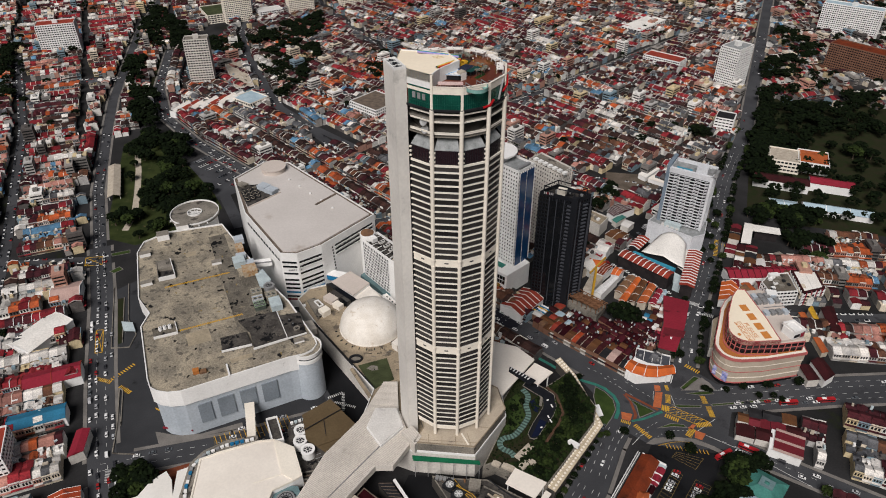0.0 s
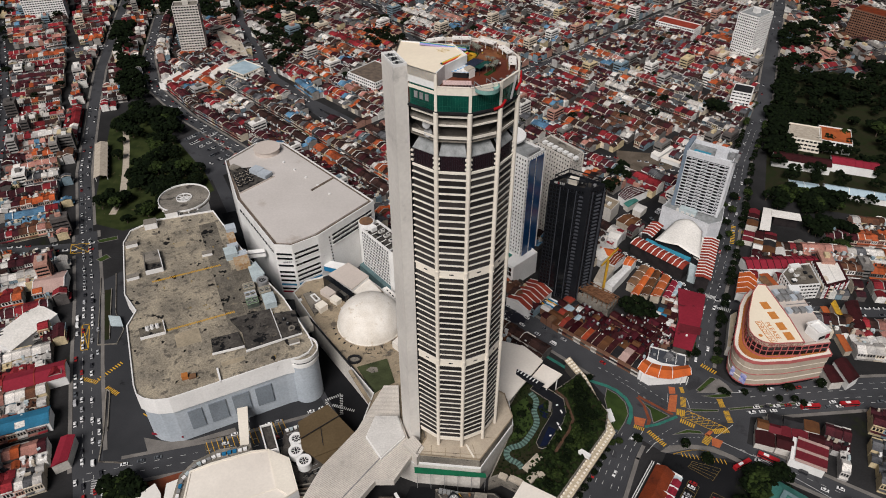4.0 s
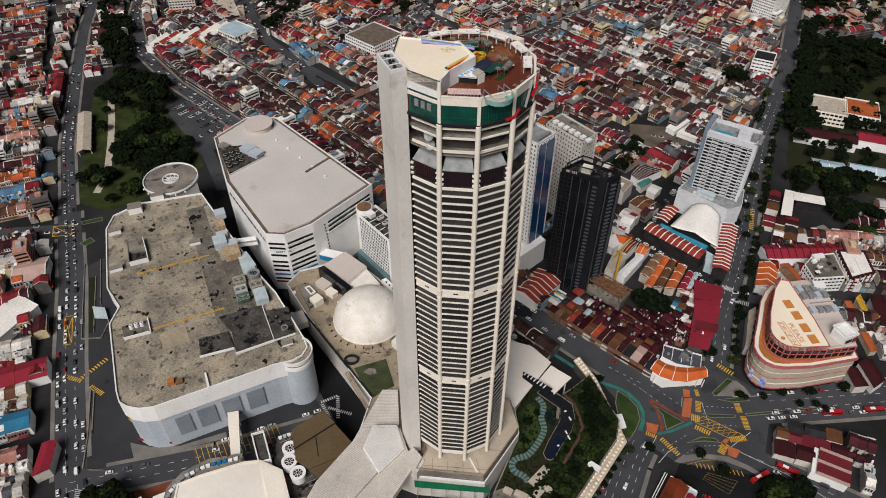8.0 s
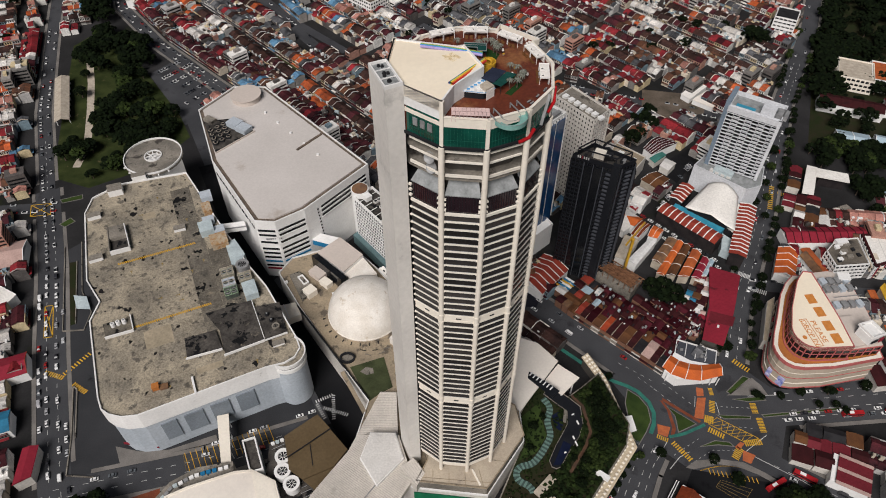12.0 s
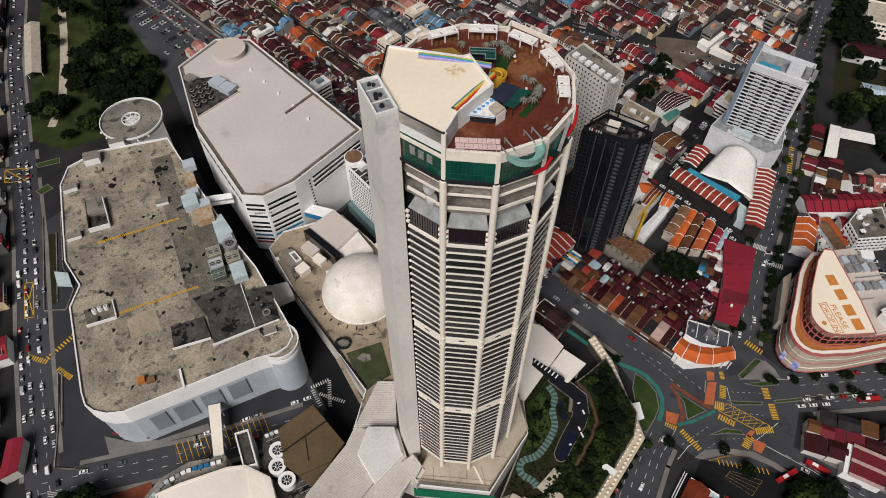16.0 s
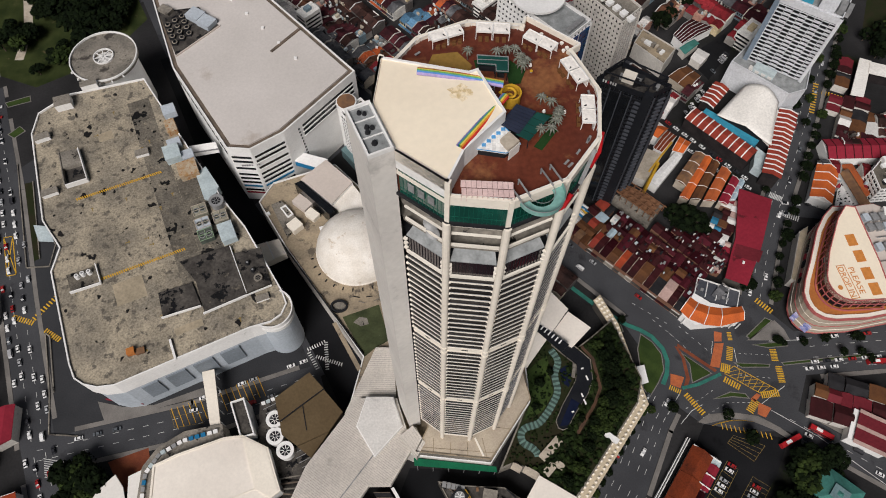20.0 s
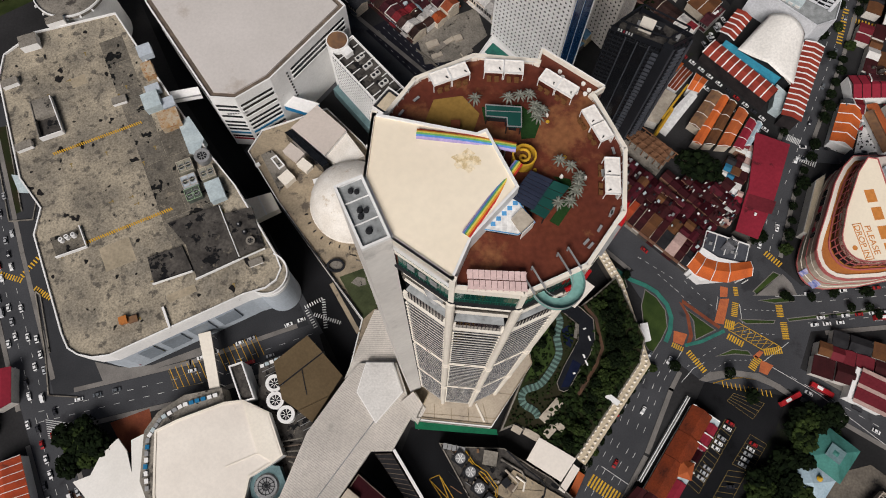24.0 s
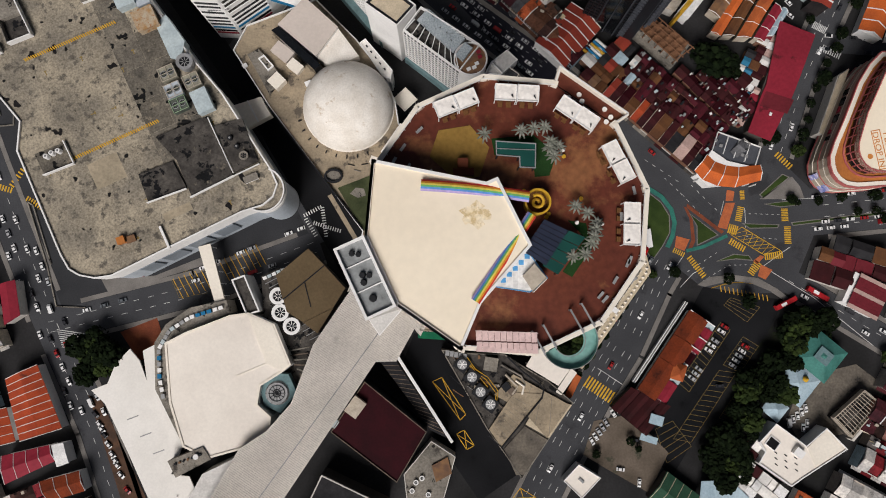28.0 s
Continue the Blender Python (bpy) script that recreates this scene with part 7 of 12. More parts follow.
part("side_annex_roof", Geo().prism(inset(ccw(ledge), 0.3), 8.6, 9.2), M["arcade_roof"], corner, "pale grey roof of the side annex")
part("upper_roof", Geo().prism(BW, 34.6, 35.0), M["beige_roof"], corner)
part("sign_slab", Geo().prism(GS, 35.0, 37.9), M["ivory"], corner, "cream roof slab with orange lettering")
part("sign_rim", Geo().rim(GS, 0.5, 35.0, 38.3), M["pink_trim"], corner)
ang = math.degrees(math.atan2(70.0 - 98.0, 220.6 - 217.4))
for k, (x, y) in enumerate(((217.6, 99.5), (219.2, 90.0), (220.4, 80.0), (221.8, 71.2))):
    m = Matrix.Translation((x, y, 37.9)) @ Matrix.Rotation(radians(ang), 4, "Z")
    o = new("sign_bar", mesh_of(Geo().box(-3.4, -2.6, 0, 3.4, 2.6, 0.06), "sign_bar", M["sign_orange"]))
    o.parent = corner
    o.matrix_basis = Matrix.Translation(-base_of(corner)) @ m
words("PLEASE", 4.4, M["sign_orange"], Matrix.Translation((212.2, 75.8, 37.95)) @ Matrix.Rotation(radians(ang + 3), 4, "Z"), corner, squeeze=1.12)
words("DROP IN", 4.0, M["sign_orange"], Matrix.Translation((207.2, 75.0, 37.95)) @ Matrix.Rotation(radians(ang + 3), 4, "Z"), corner, squeeze=1.1)
m = Matrix.Translation((208.6, 75.2, 37.9)) @ Matrix.Rotation(radians(ang + 3), 4, "Z")
g = Geo()
for q in ((-9.6, -2.0, 9.6, -1.6), (-9.6, 2.2, 9.6, 2.6), (-9.6, -2.0, -9.2, 2.6), (9.2, -2.0, 9.6, 2.6)):
    g.box(q[0], q[1], 0, q[2], q[3], 0.06)
o = new("sign_frame", mesh_of(g, "sign_frame", M["sign_orange"]))
o.parent = corner
o.matrix_basis = Matrix.Translation(-base_of(corner)) @ m
part("sign_pin", Geo().cyl(204.2, 72.0, 1.3, 37.9, 37.97, 20), M["sign_orange"], corner)
part("beige_roof", Geo().prism([(229.8, 87), (230.6, 66.4), (247, 70), (238, 88)], 35, 37), M["beige_roof"], corner)
part("corner_box", Geo().obox(240, 73, 37, 43, 9.4, 9.4, -66), M["white"], corner, "white box tower with a sign")
part("box_rim", Geo().rim(ccw([(233.6, 76.8), (237.8, 66.8), (246.2, 69.6), (242.2, 79.2)]), 0.6, 43, 44.6), M["white"], corner)
part("box_logo", Geo().obox(244.4, 68.6, 38.6, 42, 2.6, 0.5, 24), M["crimson"], corner, "red square logo shape")
part("box_logo", Geo().obox(240.2, 67.2, 39.4, 41.2, 4.4, 0.5, 24), M["dark_metal"], corner, "dark sign bar")
part("screen", Geo().obox(194.8, 64.2, 6, 13, 11, 0.9, -55), M["led"], corner, "lit advertising screen")
for x in range(4):
    for y in (0, 1, 3):
        unit(230.5 + x * 4.6 + y * 0.6, 114 - y * 6.0 + x * 0.4, 35, 3.2, 4.2, 2.2, 12, M["grey_metal"] if (x + y) % 3 else M["steel_blue"], "condenser", "grey rooftop condenser with pipes", "condenser")
unit(244, 117, 35, 7, 5, 3.0, -8, M["white"], "plant_room", "white rooftop plant room", "plant room")
for k in range(4):
    part("pipe", Geo().tube([(231 + k, 112 - k * 5, 36), (248 + k, 114 - k * 5, 36)], 0.25, 6), M["grey_metal"], corner)

# ---- the old town: terraces of shophouses ----

ROOF_KINDS = [
    ("maroon_tiles", (0.070, 0.017, 0.021), (0.030, 0.011, 0.014), 26),
    ("brown_tiles", (0.055, 0.027, 0.022), (0.024, 0.015, 0.014), 21),
    ("orange_tiles", (0.43, 0.090, 0.028), (0.21, 0.055, 0.026), 8),
    ("red_tiles", (0.25, 0.024, 0.030), (0.12, 0.017, 0.021), 12),
    ("rusty_sheets", (0.14, 0.060, 0.034), (0.062, 0.034, 0.025), 9),
    ("grey_sheets", (0.115, 0.115, 0.12), (0.040, 0.041, 0.046), 14),
    ("pale_sheets", (0.62, 0.58, 0.53), (0.40, 0.385, 0.37), 12),
    ("blue_sheets", (0.10, 0.22, 0.34), (0.07, 0.14, 0.22), 3),
    ("pinkish_sheets", (0.40, 0.19, 0.15), (0.25, 0.12, 0.10), 4),
]
ROOF_FAR = [surface("far_" + n, a, b, 0.9, 0.12, 0.9, 0.25, island=0.35, stain=tuple(c * 0.35 for c in b), stain_at=0.60, stain_scale=0.2, grain=0.25) for n, a, b, w in ROOF_KINDS]
ROOF_NEAR = [surface(n, a, b, 0.9, 0.12, 1.2, 0.3, vary=0.30, stain=tuple(c * 0.35 for c in b), stain_at=0.60, stain_scale=0.2, grain=0.25) for n, a, b, w in ROOF_KINDS]
ROOF_W = [w for n, a, b, w in ROOF_KINDS]
rnd = random.Random(7)

KEEP_OUT = [
    [(70, 132), (88, 148), (108, 136), (106, 120), (98, 100), (94, 106)],
    [(-228, 26), (-212, 26), (-190, -16), (-180, -74), (-178, -90), (-228, -84)],
    [(97, 98), (134, 64), (150, 94), (170, 82), (204, 144), (186, 162), (158, 188), (146, 200), (128, 206), (112, 160), (100, 140), (104, 122)],
    [(128, 262), (139, 280), (160, 294), (206, 288), (207, 268), (172, 234), (150, 236)],
    [(182, 34), (214, 38), (234, 24), (232, 4), (204, 5), (186, 14)],
    [(232, 138), (256, 138), (258, 164), (244, 166)],
    [(-110, 135), (-97, 155), (-62, 166), (-36, 142), (-20, 118), (66, 88), (110, 74), (128, 40), (70, -40), (20, -60), (-60, -20), (-92, 100)],
    [(-186, 20), (-85, 45), (-70, 62), (-110, 130), (-140, 180), (-170, 250), (-240, 240), (-245, 165), (-215, 95)],
    [(-186, 270), (-160, 304), (-130, 304), (-40, 205), (-84, 155), (-105, 142), (-120, 146)],
    [(182, 66), (192, 52), (250, 50), (264, 64), (262, 124), (232, 134), (214, 124)],
    [(-66, 190), (-40, 150), (-12, 112), (30, 124), (-40, 204)],
    [(-16, 213), (10, 186), (20, 190), (57, 158), (80, 178), (80, 196), (48, 230), (14, 242)],
    [(70, 160), (100, 138), (124, 156), (96, 176), (112, 200), (98, 208), (72, 186)],
    [(72, 236), (90, 256), (120, 222), (100, 200)],
    [(142, 206), (200, 146), (240, 212), (262, 250), (222, 284), (176, 236)],
    [(166, 318), (228, 330), (236, 360), (176, 372)],
    [(156, 88), (172, 80), (206, 148), (190, 152)],
    [(112, 62), (148, 66), (152, 90), (124, 96)],
    [(-212, 6), (-190, -60), (-150, -140), (60, -140), (68, -30), (110, 30), (60, 40), (-210, 40)],
    [(60, -100), (110, -100), (165, -90), (210, -80), (215, -20), (180, 10), (140, 20), (112, 10)],
    [(-296, 250), (-262, 210), (-228, 235), (-200, 300), (-196, 360), (-270, 440), (-335, 520), (-372, 440)],
    [(262, 262), (300, 240), (330, 230), (300, 200), (256, 206)],
]


def free(x, y, margin=0.0):
    for line, w in ROADS:
        if off_line(x, y, line) < w / 2 + 3.5 + margin:
            return False
    return not any(inside(x, y, p) for p in KEEP_OUT)


FAR_W, FAR_R = Geo(), Geo()
plots = []


def rows(zone, deg, pitch, block, seed, gap=9.0, fill=0.96):
    """Back-to-back terraces on a turned grid inside a zone."""
    r = random.Random(seed)
    c, s = math.cos(radians(deg)), math.sin(radians(deg))
    us = [c * x + s * y for x, y in zone]
    vs = [-s * x + c * y for x, y in zone]
    v = min(vs)
    while v < max(vs):
        depth = pitch / 2 - gap / 2 + r.uniform(-1.5, 1.5)
        for side in (0, 1):
            u, run, kind, wdt, hgt = min(us) + r.uniform(0, 20), 0, 0, 5.5, 7.0
            while u < max(us):
                if run <= 0:
                    run = r.choice((2, 3, 3, 4, 5, 6, 8, 10))
                    kind = r.choices(range(len(ROOF_W)), ROOF_W)[0]
                    wdt, hgt = r.uniform(4.6, 7.2), r.uniform(6.2, 8.6)
                run -= 1
                uc = u + wdt / 2
                vc = v + gap / 2 + depth / 2 if side == 0 else v + gap / 2 + depth * 1.5
                x, y = c * uc - s * vc, s * uc + c * vc
                u += wdt
                if block and (uc % block) < gap + 2:
                    run = 0
                    continue
                if not inside(x, y, zone) or r.random() > fill or not free(x, y, depth * 0.16):
                    continue
                k = kind if r.random() < 0.72 else r.choices(range(len(ROOF_W)), ROOF_W)[0]
                plots.append((x, y, deg if side == 0 else deg + 180, wdt, depth, hgt + r.uniform(-0.5, 0.5), k, r.random(), r.random()))
        v += pitch


ZC = [(-330, 560), (-180, 385), (-50, 248), (20, 176), (75, 136), (150, 76), (168, 88), (188, 128), (230, 218), (290, 352), (356, 472), (515, 828), (700, 1240), (-250, 1240), (-330, 900)]
ZW = [(-180, -140), (-195, -52), (-222, 5), (-252, 85), (-280, 155), (-314, 240), (-396, 450), (-490, 838), (-560, 1240), (-1150, 1240), (-950, 500), (-640, 0), (-460, -140)]
ZN = [(-470, 840), (-400, 560), (-365, 560), (-400, 700), (-345, 1100), (-250, 1240), (-540, 1240)]
ZE = [(206, 136), (280, 108), (290, 80), (760, 82), (860, 236), (330, 236), (262, 196)]
ZF = [(420, 560), (560, 520), (1000, 560), (1350, 1240), (720, 1240), (540, 826)]
ZS = [(198, 34), (240, -6), (330, -56), (620, -56), (560, 38)]
ZB = [(220, -28), (330, -100), (150, -150), (170, -95), (215, -70)]
rows(ZC, -46, 44, 118, 3, 6.5)
rows([(-445, 660), (-421, 660), (-374, 544), (-338, 462), (-352, 440), (-385, 500)], 20, 36, 80, 23, 5.0)
W_MAIN = ROOF_W
ROOF_W = [22, 8, 8, 34, 5, 7, 20, 4, 14]
rows(ZW, 22, 44, 105, 4)
ROOF_W = W_MAIN
rows(ZN, 20, 46, 110, 5)
rows(ZE, -8, 44, 120, 6)
rows(ZF, 18, 50, 110, 8, fill=0.7)
rows(ZS, -24, 42, 110, 9)
rows(ZB, -30, 42, 90, 10)


def frontage(line, w, seed, sides=(-1, 1), depth=15.0, fill=0.93):
    """Houses whose fronts line a street, wherever the ground is still free."""
    r = random.Random(seed)
    taken = collections.defaultdict(list)
    for p in plots:
        taken[int(p[0] // 20), int(p[1] // 20)].append(p)
    for a, b in zip(line, line[1:]):
        a, b = Vector(a), Vector(b)
        d = (b - a).normalized()
        for side in sides:
            s = Vector((-d.y, d.x)) * side
            deg = math.degrees(math.atan2(d.y, d.x)) + (0 if side > 0 else 180)
            k, run = r.uniform(0, 4), 0
            while k < (b - a).length:
                if run <= 0:
                    run, kind, wd, hg = r.choice((2, 3, 4, 6, 8)), r.choices(range(len(ROOF_W)), ROOF_W)[0], r.uniform(5.0, 7.5), r.uniform(6.6, 9.6)
                run -= 1
                c = a + d * (k + wd / 2) + s * (w / 2 + 4.2 + depth / 2)
                k += wd
                near = [q for i in (-1, 0, 1) for j in (-1, 0, 1) for q in taken[int(c.x // 20) + i, int(c.y // 20) + j]]
                if r.random() > fill or not free(c.x, c.y, 2.0) or any(math.hypot(c.x - q[0], c.y - q[1]) < 10.5 for q in near):
                    continue
                plots.append((c.x, c.y, deg, wd, depth, hg, kind, r.random(), r.random()))


ROOF_W = [22, 8, 8, 34, 5, 7, 20, 4, 14]
frontage(ROADS[0][0], 17, 61, (1,))
frontage(ROADS[18][0], 11, 62)
ROOF_W = W_MAIN
for i, sd in ((2, 63), (7, 65), (8, 66), (9, 67), (10, 68), (11, 69), (12, 70), (14, 71), (19, 72), (20, 73)):
    frontage(ROADS[i][0], ROADS[i][1], sd)


def house_geo(w, d, h, style, deg=0.0, x=0.0, y=0.0):
    """Walls, roofs and openings of one terrace house; its street front looks along -y before turning."""
    q, wl, rf, op = radians(deg), Geo(), Geo(), Geo()
    c, s = math.cos(q), math.sin(q)

    def at(px, py):
        return x + c * px - s * py, y + s * px + c * py
    dm = d * (0.50 + 0.12 * style)
    dr = d - dm - 1.2
    a = at(0, -d / 2 + dm / 2)
    wl.obox(a[0], a[1], 0, h, w - 0.02, dm, deg)
    rf.gable(a[0], a[1], w - 0.05, dm, deg, h, dm * 0.20, 0.5, 0.22)
    b = at(0, d / 2 - dr / 2)
    hr = h * (0.62 + 0.3 * style)
    wl.obox(b[0], b[1], 0, hr, w - 0.3, dr, deg)
    if style < 0.4:
        rf.gable(b[0], b[1], w - 0.3, dr, deg, hr, dr * 0.16, 0.3, 0.2)
    elif style < 0.86:
        rf.gable(b[0], b[1], dr, w - 0.4, deg + 90, hr, w * 0.18, 0.2, 0.2)
    else:
        wl.obox(b[0], b[1], hr, hr + 0.7, w - 0.3, 0.2, deg)
        e = at(0.8, d / 2 - dr / 2)
        wl.obox(e[0], e[1], hr, hr + 2.2, 2.2, 2.4, deg)
    fn = Geo()
    if (style * 7.3) % 1 < 0.36:
        e = at(-w / 2 + 0.2, -d / 2 + dm / 2)
        fn.gable(e[0], e[1], 0.42, dm, deg, h + 0.2, dm * 0.20, 0.3, 0.5)
    if (style * 5.1) % 1 < 0.2:
        e = at(0, -d / 2 - 0.1)
        fn.obox(e[0], e[1], h - 0.4, h + 0.9, w - 0.1, 0.4, deg)
    e = at(0, -d / 2 - 0.9)
    rf.obox(e[0], e[1], h * 0.45, h * 0.45 + 0.15, w - 0.1, 1.8, deg)
    for k in (-1, 0, 1):
        e = at(k * w * 0.29, -d / 2 - 0.02)
        op.obox(e[0], e[1], h * 0.58, h * 0.86, w * 0.18, 0.12, deg)
    return wl, rf, op, fn


# the terraces beside the tower are houses of their own, the rest is joined
def is_near(x, y):
    return inside(x, y, [(66, 136), (112, 92), (152, 76), (172, 96), (208, 170), (150, 210), (125, 205), (110, 175)]) or inside(x, y, [(196, 36), (300, 40), (300, -50), (225, -20)]) or inside(x, y, [(-190, -60), (-216, 5), (-262, 125), (-300, 118), (-270, 20), (-235, -70)])


NEAR_TPL = {}


def near_house(k, style):
    key = (k, style)
    if key not in NEAR_TPL:
        wl, rf, op, fn = house_geo(5.8, 18.5, 7.4, (0.2, 0.62, 0.9)[style])
        wl.add(fn.v, fn.f)
        t = thing("shophouse", (0, 0, -200), "", "shophouse", "terraces of shophouses")
        t.location = (0, 0, 0)
        for nm, gg, mt in (("wall", wl, M["wall_near"]), ("tiled_roof", rf, ROOF_NEAR[k]), ("shutter", op, M["dark_open"])):
            o = new(nm, mesh_of(gg, nm, mt))
            o.parent = t
        desc = ROOF_KINDS[k][0].replace("_", " ")
        tagged(t, "two-storey terrace shophouse under weathered " + desc)
        NEAR_TPL[key] = [t, False]
    return NEAR_TPL[key]


near_count = 0
far_walls, far_roofs, far_open, far_fins = Geo(), Geo(), Geo(), Geo()
for x, y, deg, w, d, h, k, st, q in plots:
    if is_near(x, y) and near_count < 290:
        near_count += 1
        tpl = near_house(k, 0 if st < 0.5 else (1 if st < 0.86 else 2))
        m = Matrix.Translation((x, y, 0)) @ Matrix.Rotation(radians(deg), 4, "Z") @ Matrix.Diagonal((w / 5.8, d / 18.5, h / 7.4, 1))
        if not tpl[1]:
            tpl[1], t = True, tpl[0]
            t.matrix_basis = m
        else:
            t = copy_thing(tpl[0], Matrix.Identity(4))
            t.matrix_basis = m
        continue
    wl, rf, op, fn = house_geo(w, d, h, st, deg, x, y)
    if q < 0.035 and math.hypot(x, y) > 250:
        hh = h * rnd.uniform(1.5, 2.6)
        far_walls.obox(x, y, 0, hh, w * 1.6, d * 0.9, deg)
        far_walls.obox(x, y, hh, hh + 2.4, w * 0.6, d * 0.3, deg)
        for lv in range(int(hh / 3.2)):
            far_open.obox(x, y, 1.2 + lv * 3.2, 2.6 + lv * 3.2, w * 1.61, d * 0.8, deg)
            far_open.obox(x, y, 1.2 + lv * 3.2, 2.6 + lv * 3.2, w * 1.4, d * 0.91, deg)
        continue
    far_walls.add(wl.v, wl.f)
    far_fins.add(fn.v, fn.f)
    far_open.add(op.v, op.f)
    far_roofs.slot = k
    far_roofs.add(rf.v, rf.f)
lone("terrace_walls", far_walls, M["wall_far"], "walls of the terraces across the old town", "houses", kind="stuff")
lone("terrace_roofs", far_roofs, ROOF_FAR, "patchwork of red, brown and grey terrace roofs", "roofs", kind="stuff")
lone("party_walls", far_fins, M["fin_far"], "pale party walls and parapets of the terraces", "walls", kind="stuff")
lone("terrace_openings", far_open, M["dark_open"], "dark shuttered windows of the terraces", "windows", kind="stuff")
print("houses", len(plots), "near", near_count)

# ---- trees ----
def tree_meshes(seed, spread=4.5, height=9.0, clumps=46):
    r = random.Random(seed)
    tr = Geo()
    tr.tube([(0, 0, 0), (0.1, 0.1, height * 0.25), (0.2, -0.1, height * 0.5)], [0.42, 0.32, 0.24], 7)
    cr = Geo()
    for i in range(6):
        a = i * 1.05 + r.uniform(-0.3, 0.3)
        e = (math.cos(a) * spread * 0.62, math.sin(a) * spread * 0.62, height * r.uniform(0.6, 0.8))
        tr.tube([(0.15, 0, height * 0.38), (e[0] * 0.5, e[1] * 0.5, height * 0.58), e], [0.2, 0.14, 0.06], 5)
    for i in range(clumps):
        a, q = r.uniform(0, 2 * math.pi), math.sqrt(r.random())
        px, py = math.cos(a) * spread * q, math.sin(a) * spread * q
        top = height * (0.70 + 0.30 * math.sqrt(max(0, 1 - q * q)))
        pz = top - r.random() ** 2 * height * 0.3
        k = r.uniform(0.75, 1.5) * spread / 4.5
        cr.blob(px, py, pz, k, k, k * 0.75, r, 0.35)
    for i in range(clumps * 5):
        a, q = r.uniform(0, 2 * math.pi), math.sqrt(r.random()) * 1.1
        px, py = math.cos(a) * spread * q, math.sin(a) * spread * q
        pz = height * (0.72 + 0.30 * math.sqrt(max(0, 1 - min(q, 1) ** 2))) - r.random() ** 2 * height * 0.25
        k = r.uniform(0.22, 0.5)
        b = Vector((r.uniform(-1, 1), r.uniform(-1, 1), r.uniform(-0.4, 0.4))).normalized() * k
        e = Vector((r.uniform(-1, 1), r.uniform(-1, 1), r.uniform(-0.4, 0.4))).normalized() * k
        p = Vector((px, py, pz))
        cr.add([tuple(p - b - e), tuple(p + b - e), tuple(p + b + e), tuple(p - b + e)], [(0, 1, 2, 3)])
    return tr, cr


TREES = []
for i in range(5):
    tr, cr = tree_meshes(20 + i, clumps=40 + 4 * i)
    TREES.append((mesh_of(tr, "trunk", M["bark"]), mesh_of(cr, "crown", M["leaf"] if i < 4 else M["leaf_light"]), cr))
tree_rnd = random.Random(5)
tree_count = 0


def tree(x, y, size=1.0, z=0.0, v=None, label="broad dark green street tree"):
    global tree_count
    tree_count += 1
    v = tree_rnd.randrange(5) if v is None else v
    t = thing("tree", (x, y, z), label, "tree", "trees of the town")
    for nm, me in (("trunk", TREES[v][0]), ("crown", TREES[v][1])):
        o = new(nm, me)
        o.parent = t
    t.rotation_euler = (0, 0, tree_rnd.uniform(0, 6.28))
    t.scale = (size * tree_rnd.uniform(0.85, 1.15), size * tree_rnd.uniform(0.85, 1.15), size * tree_rnd.uniform(0.85, 1.1))
    return t


woods = Geo()


def wood(zone, count, size=1.0, seed=1, lone_ones=0):
    """Trees scattered over a zone: some as things, the rest joined."""
    r = random.Random(seed)
    xs, ys = [p[0] for p in zone], [p[1] for p in zone]
    n = tries = 0
    while n < count and tries < count * 20:
        tries += 1
        x, y = r.uniform(min(xs), max(xs)), r.uniform(min(ys), max(ys))
        if not inside(x, y, zone) or any(off_line(x, y, l) < w / 2 for l, w in ROADS):
            continue
        n += 1
        s = size * r.uniform(0.7, 1.3)
        if n <= lone_ones:
            tree(x, y, s)
            continue
        m = Matrix.Translation((x, y, 0)) @ Matrix.Rotation(r.uniform(0, 6.28), 4, "Z") @ Matrix.Scale(s, 4)
        src = TREES[r.randrange(5)][2]
        woods.add([tuple(m @ Vector(q)) for q in src.v[:12 * 34]], [f for f in src.f if max(f) < 12 * 34])


wood([(-292, 262), (-268, 235), (-236, 250), (-205, 300), (-214, 326), (-250, 386), (-318, 470), (-338, 440)], 22, 1.1, 11, 22)
wood([(-346, 420), (-335, 464), (-274, 444), (-261, 397), (-288, 375), (-317, 397)], 60, 1.35, 12, 20)
wood([(-294, 344), (-262, 365), (-219, 306), (-247, 280), (-274, 288)], 48, 1.35, 42, 20)
wood([(-262, 250), (-240, 262), (-214, 300), (-222, 318), (-250, 284)], 26, 1.15, 47, 0)
wood([(-300, 262), (-284, 262), (-280, 276), (-294, 280)], 6, 1.3, 43, 6)
wood([(-398, 588), (-363, 588), (-329, 483), (-349, 470)], 55, 1.3, 31)
wood([(-450, 713), (-420, 713), (-385, 600), (-400, 600)], 40, 1.3, 44)
wood([(-504, 989), (-410, 869), (-366, 785), (-316, 785), (-273, 824), (-191, 911), (-177, 803), (-261, 765), (-302, 729), (-384, 739), (-452, 777)], 260, 1.35, 32)
wood([(-266, 729), (-205, 803), (-169, 745), (-168, 565), (-214, 565)], 120, 1.2, 33)
wood([(-651, 752), (-635, 770), (-580, 681), (-526, 550), (-554, 563)], 70, 1.2, 34)
wood([(405, 564), (464, 591), (493, 537), (570, 576), (516, 442), (449, 443), (390, 393), (327, 357), (355, 444)], 150, 1.35, 13, 10)
wood([(319, 348), (306, 289), (341, 289), (364, 273), (357, 259), (420, 240), (560, 250), (600, 420), (516, 442), (449, 443), (395, 385)], 120, 1.2, 35, 12)
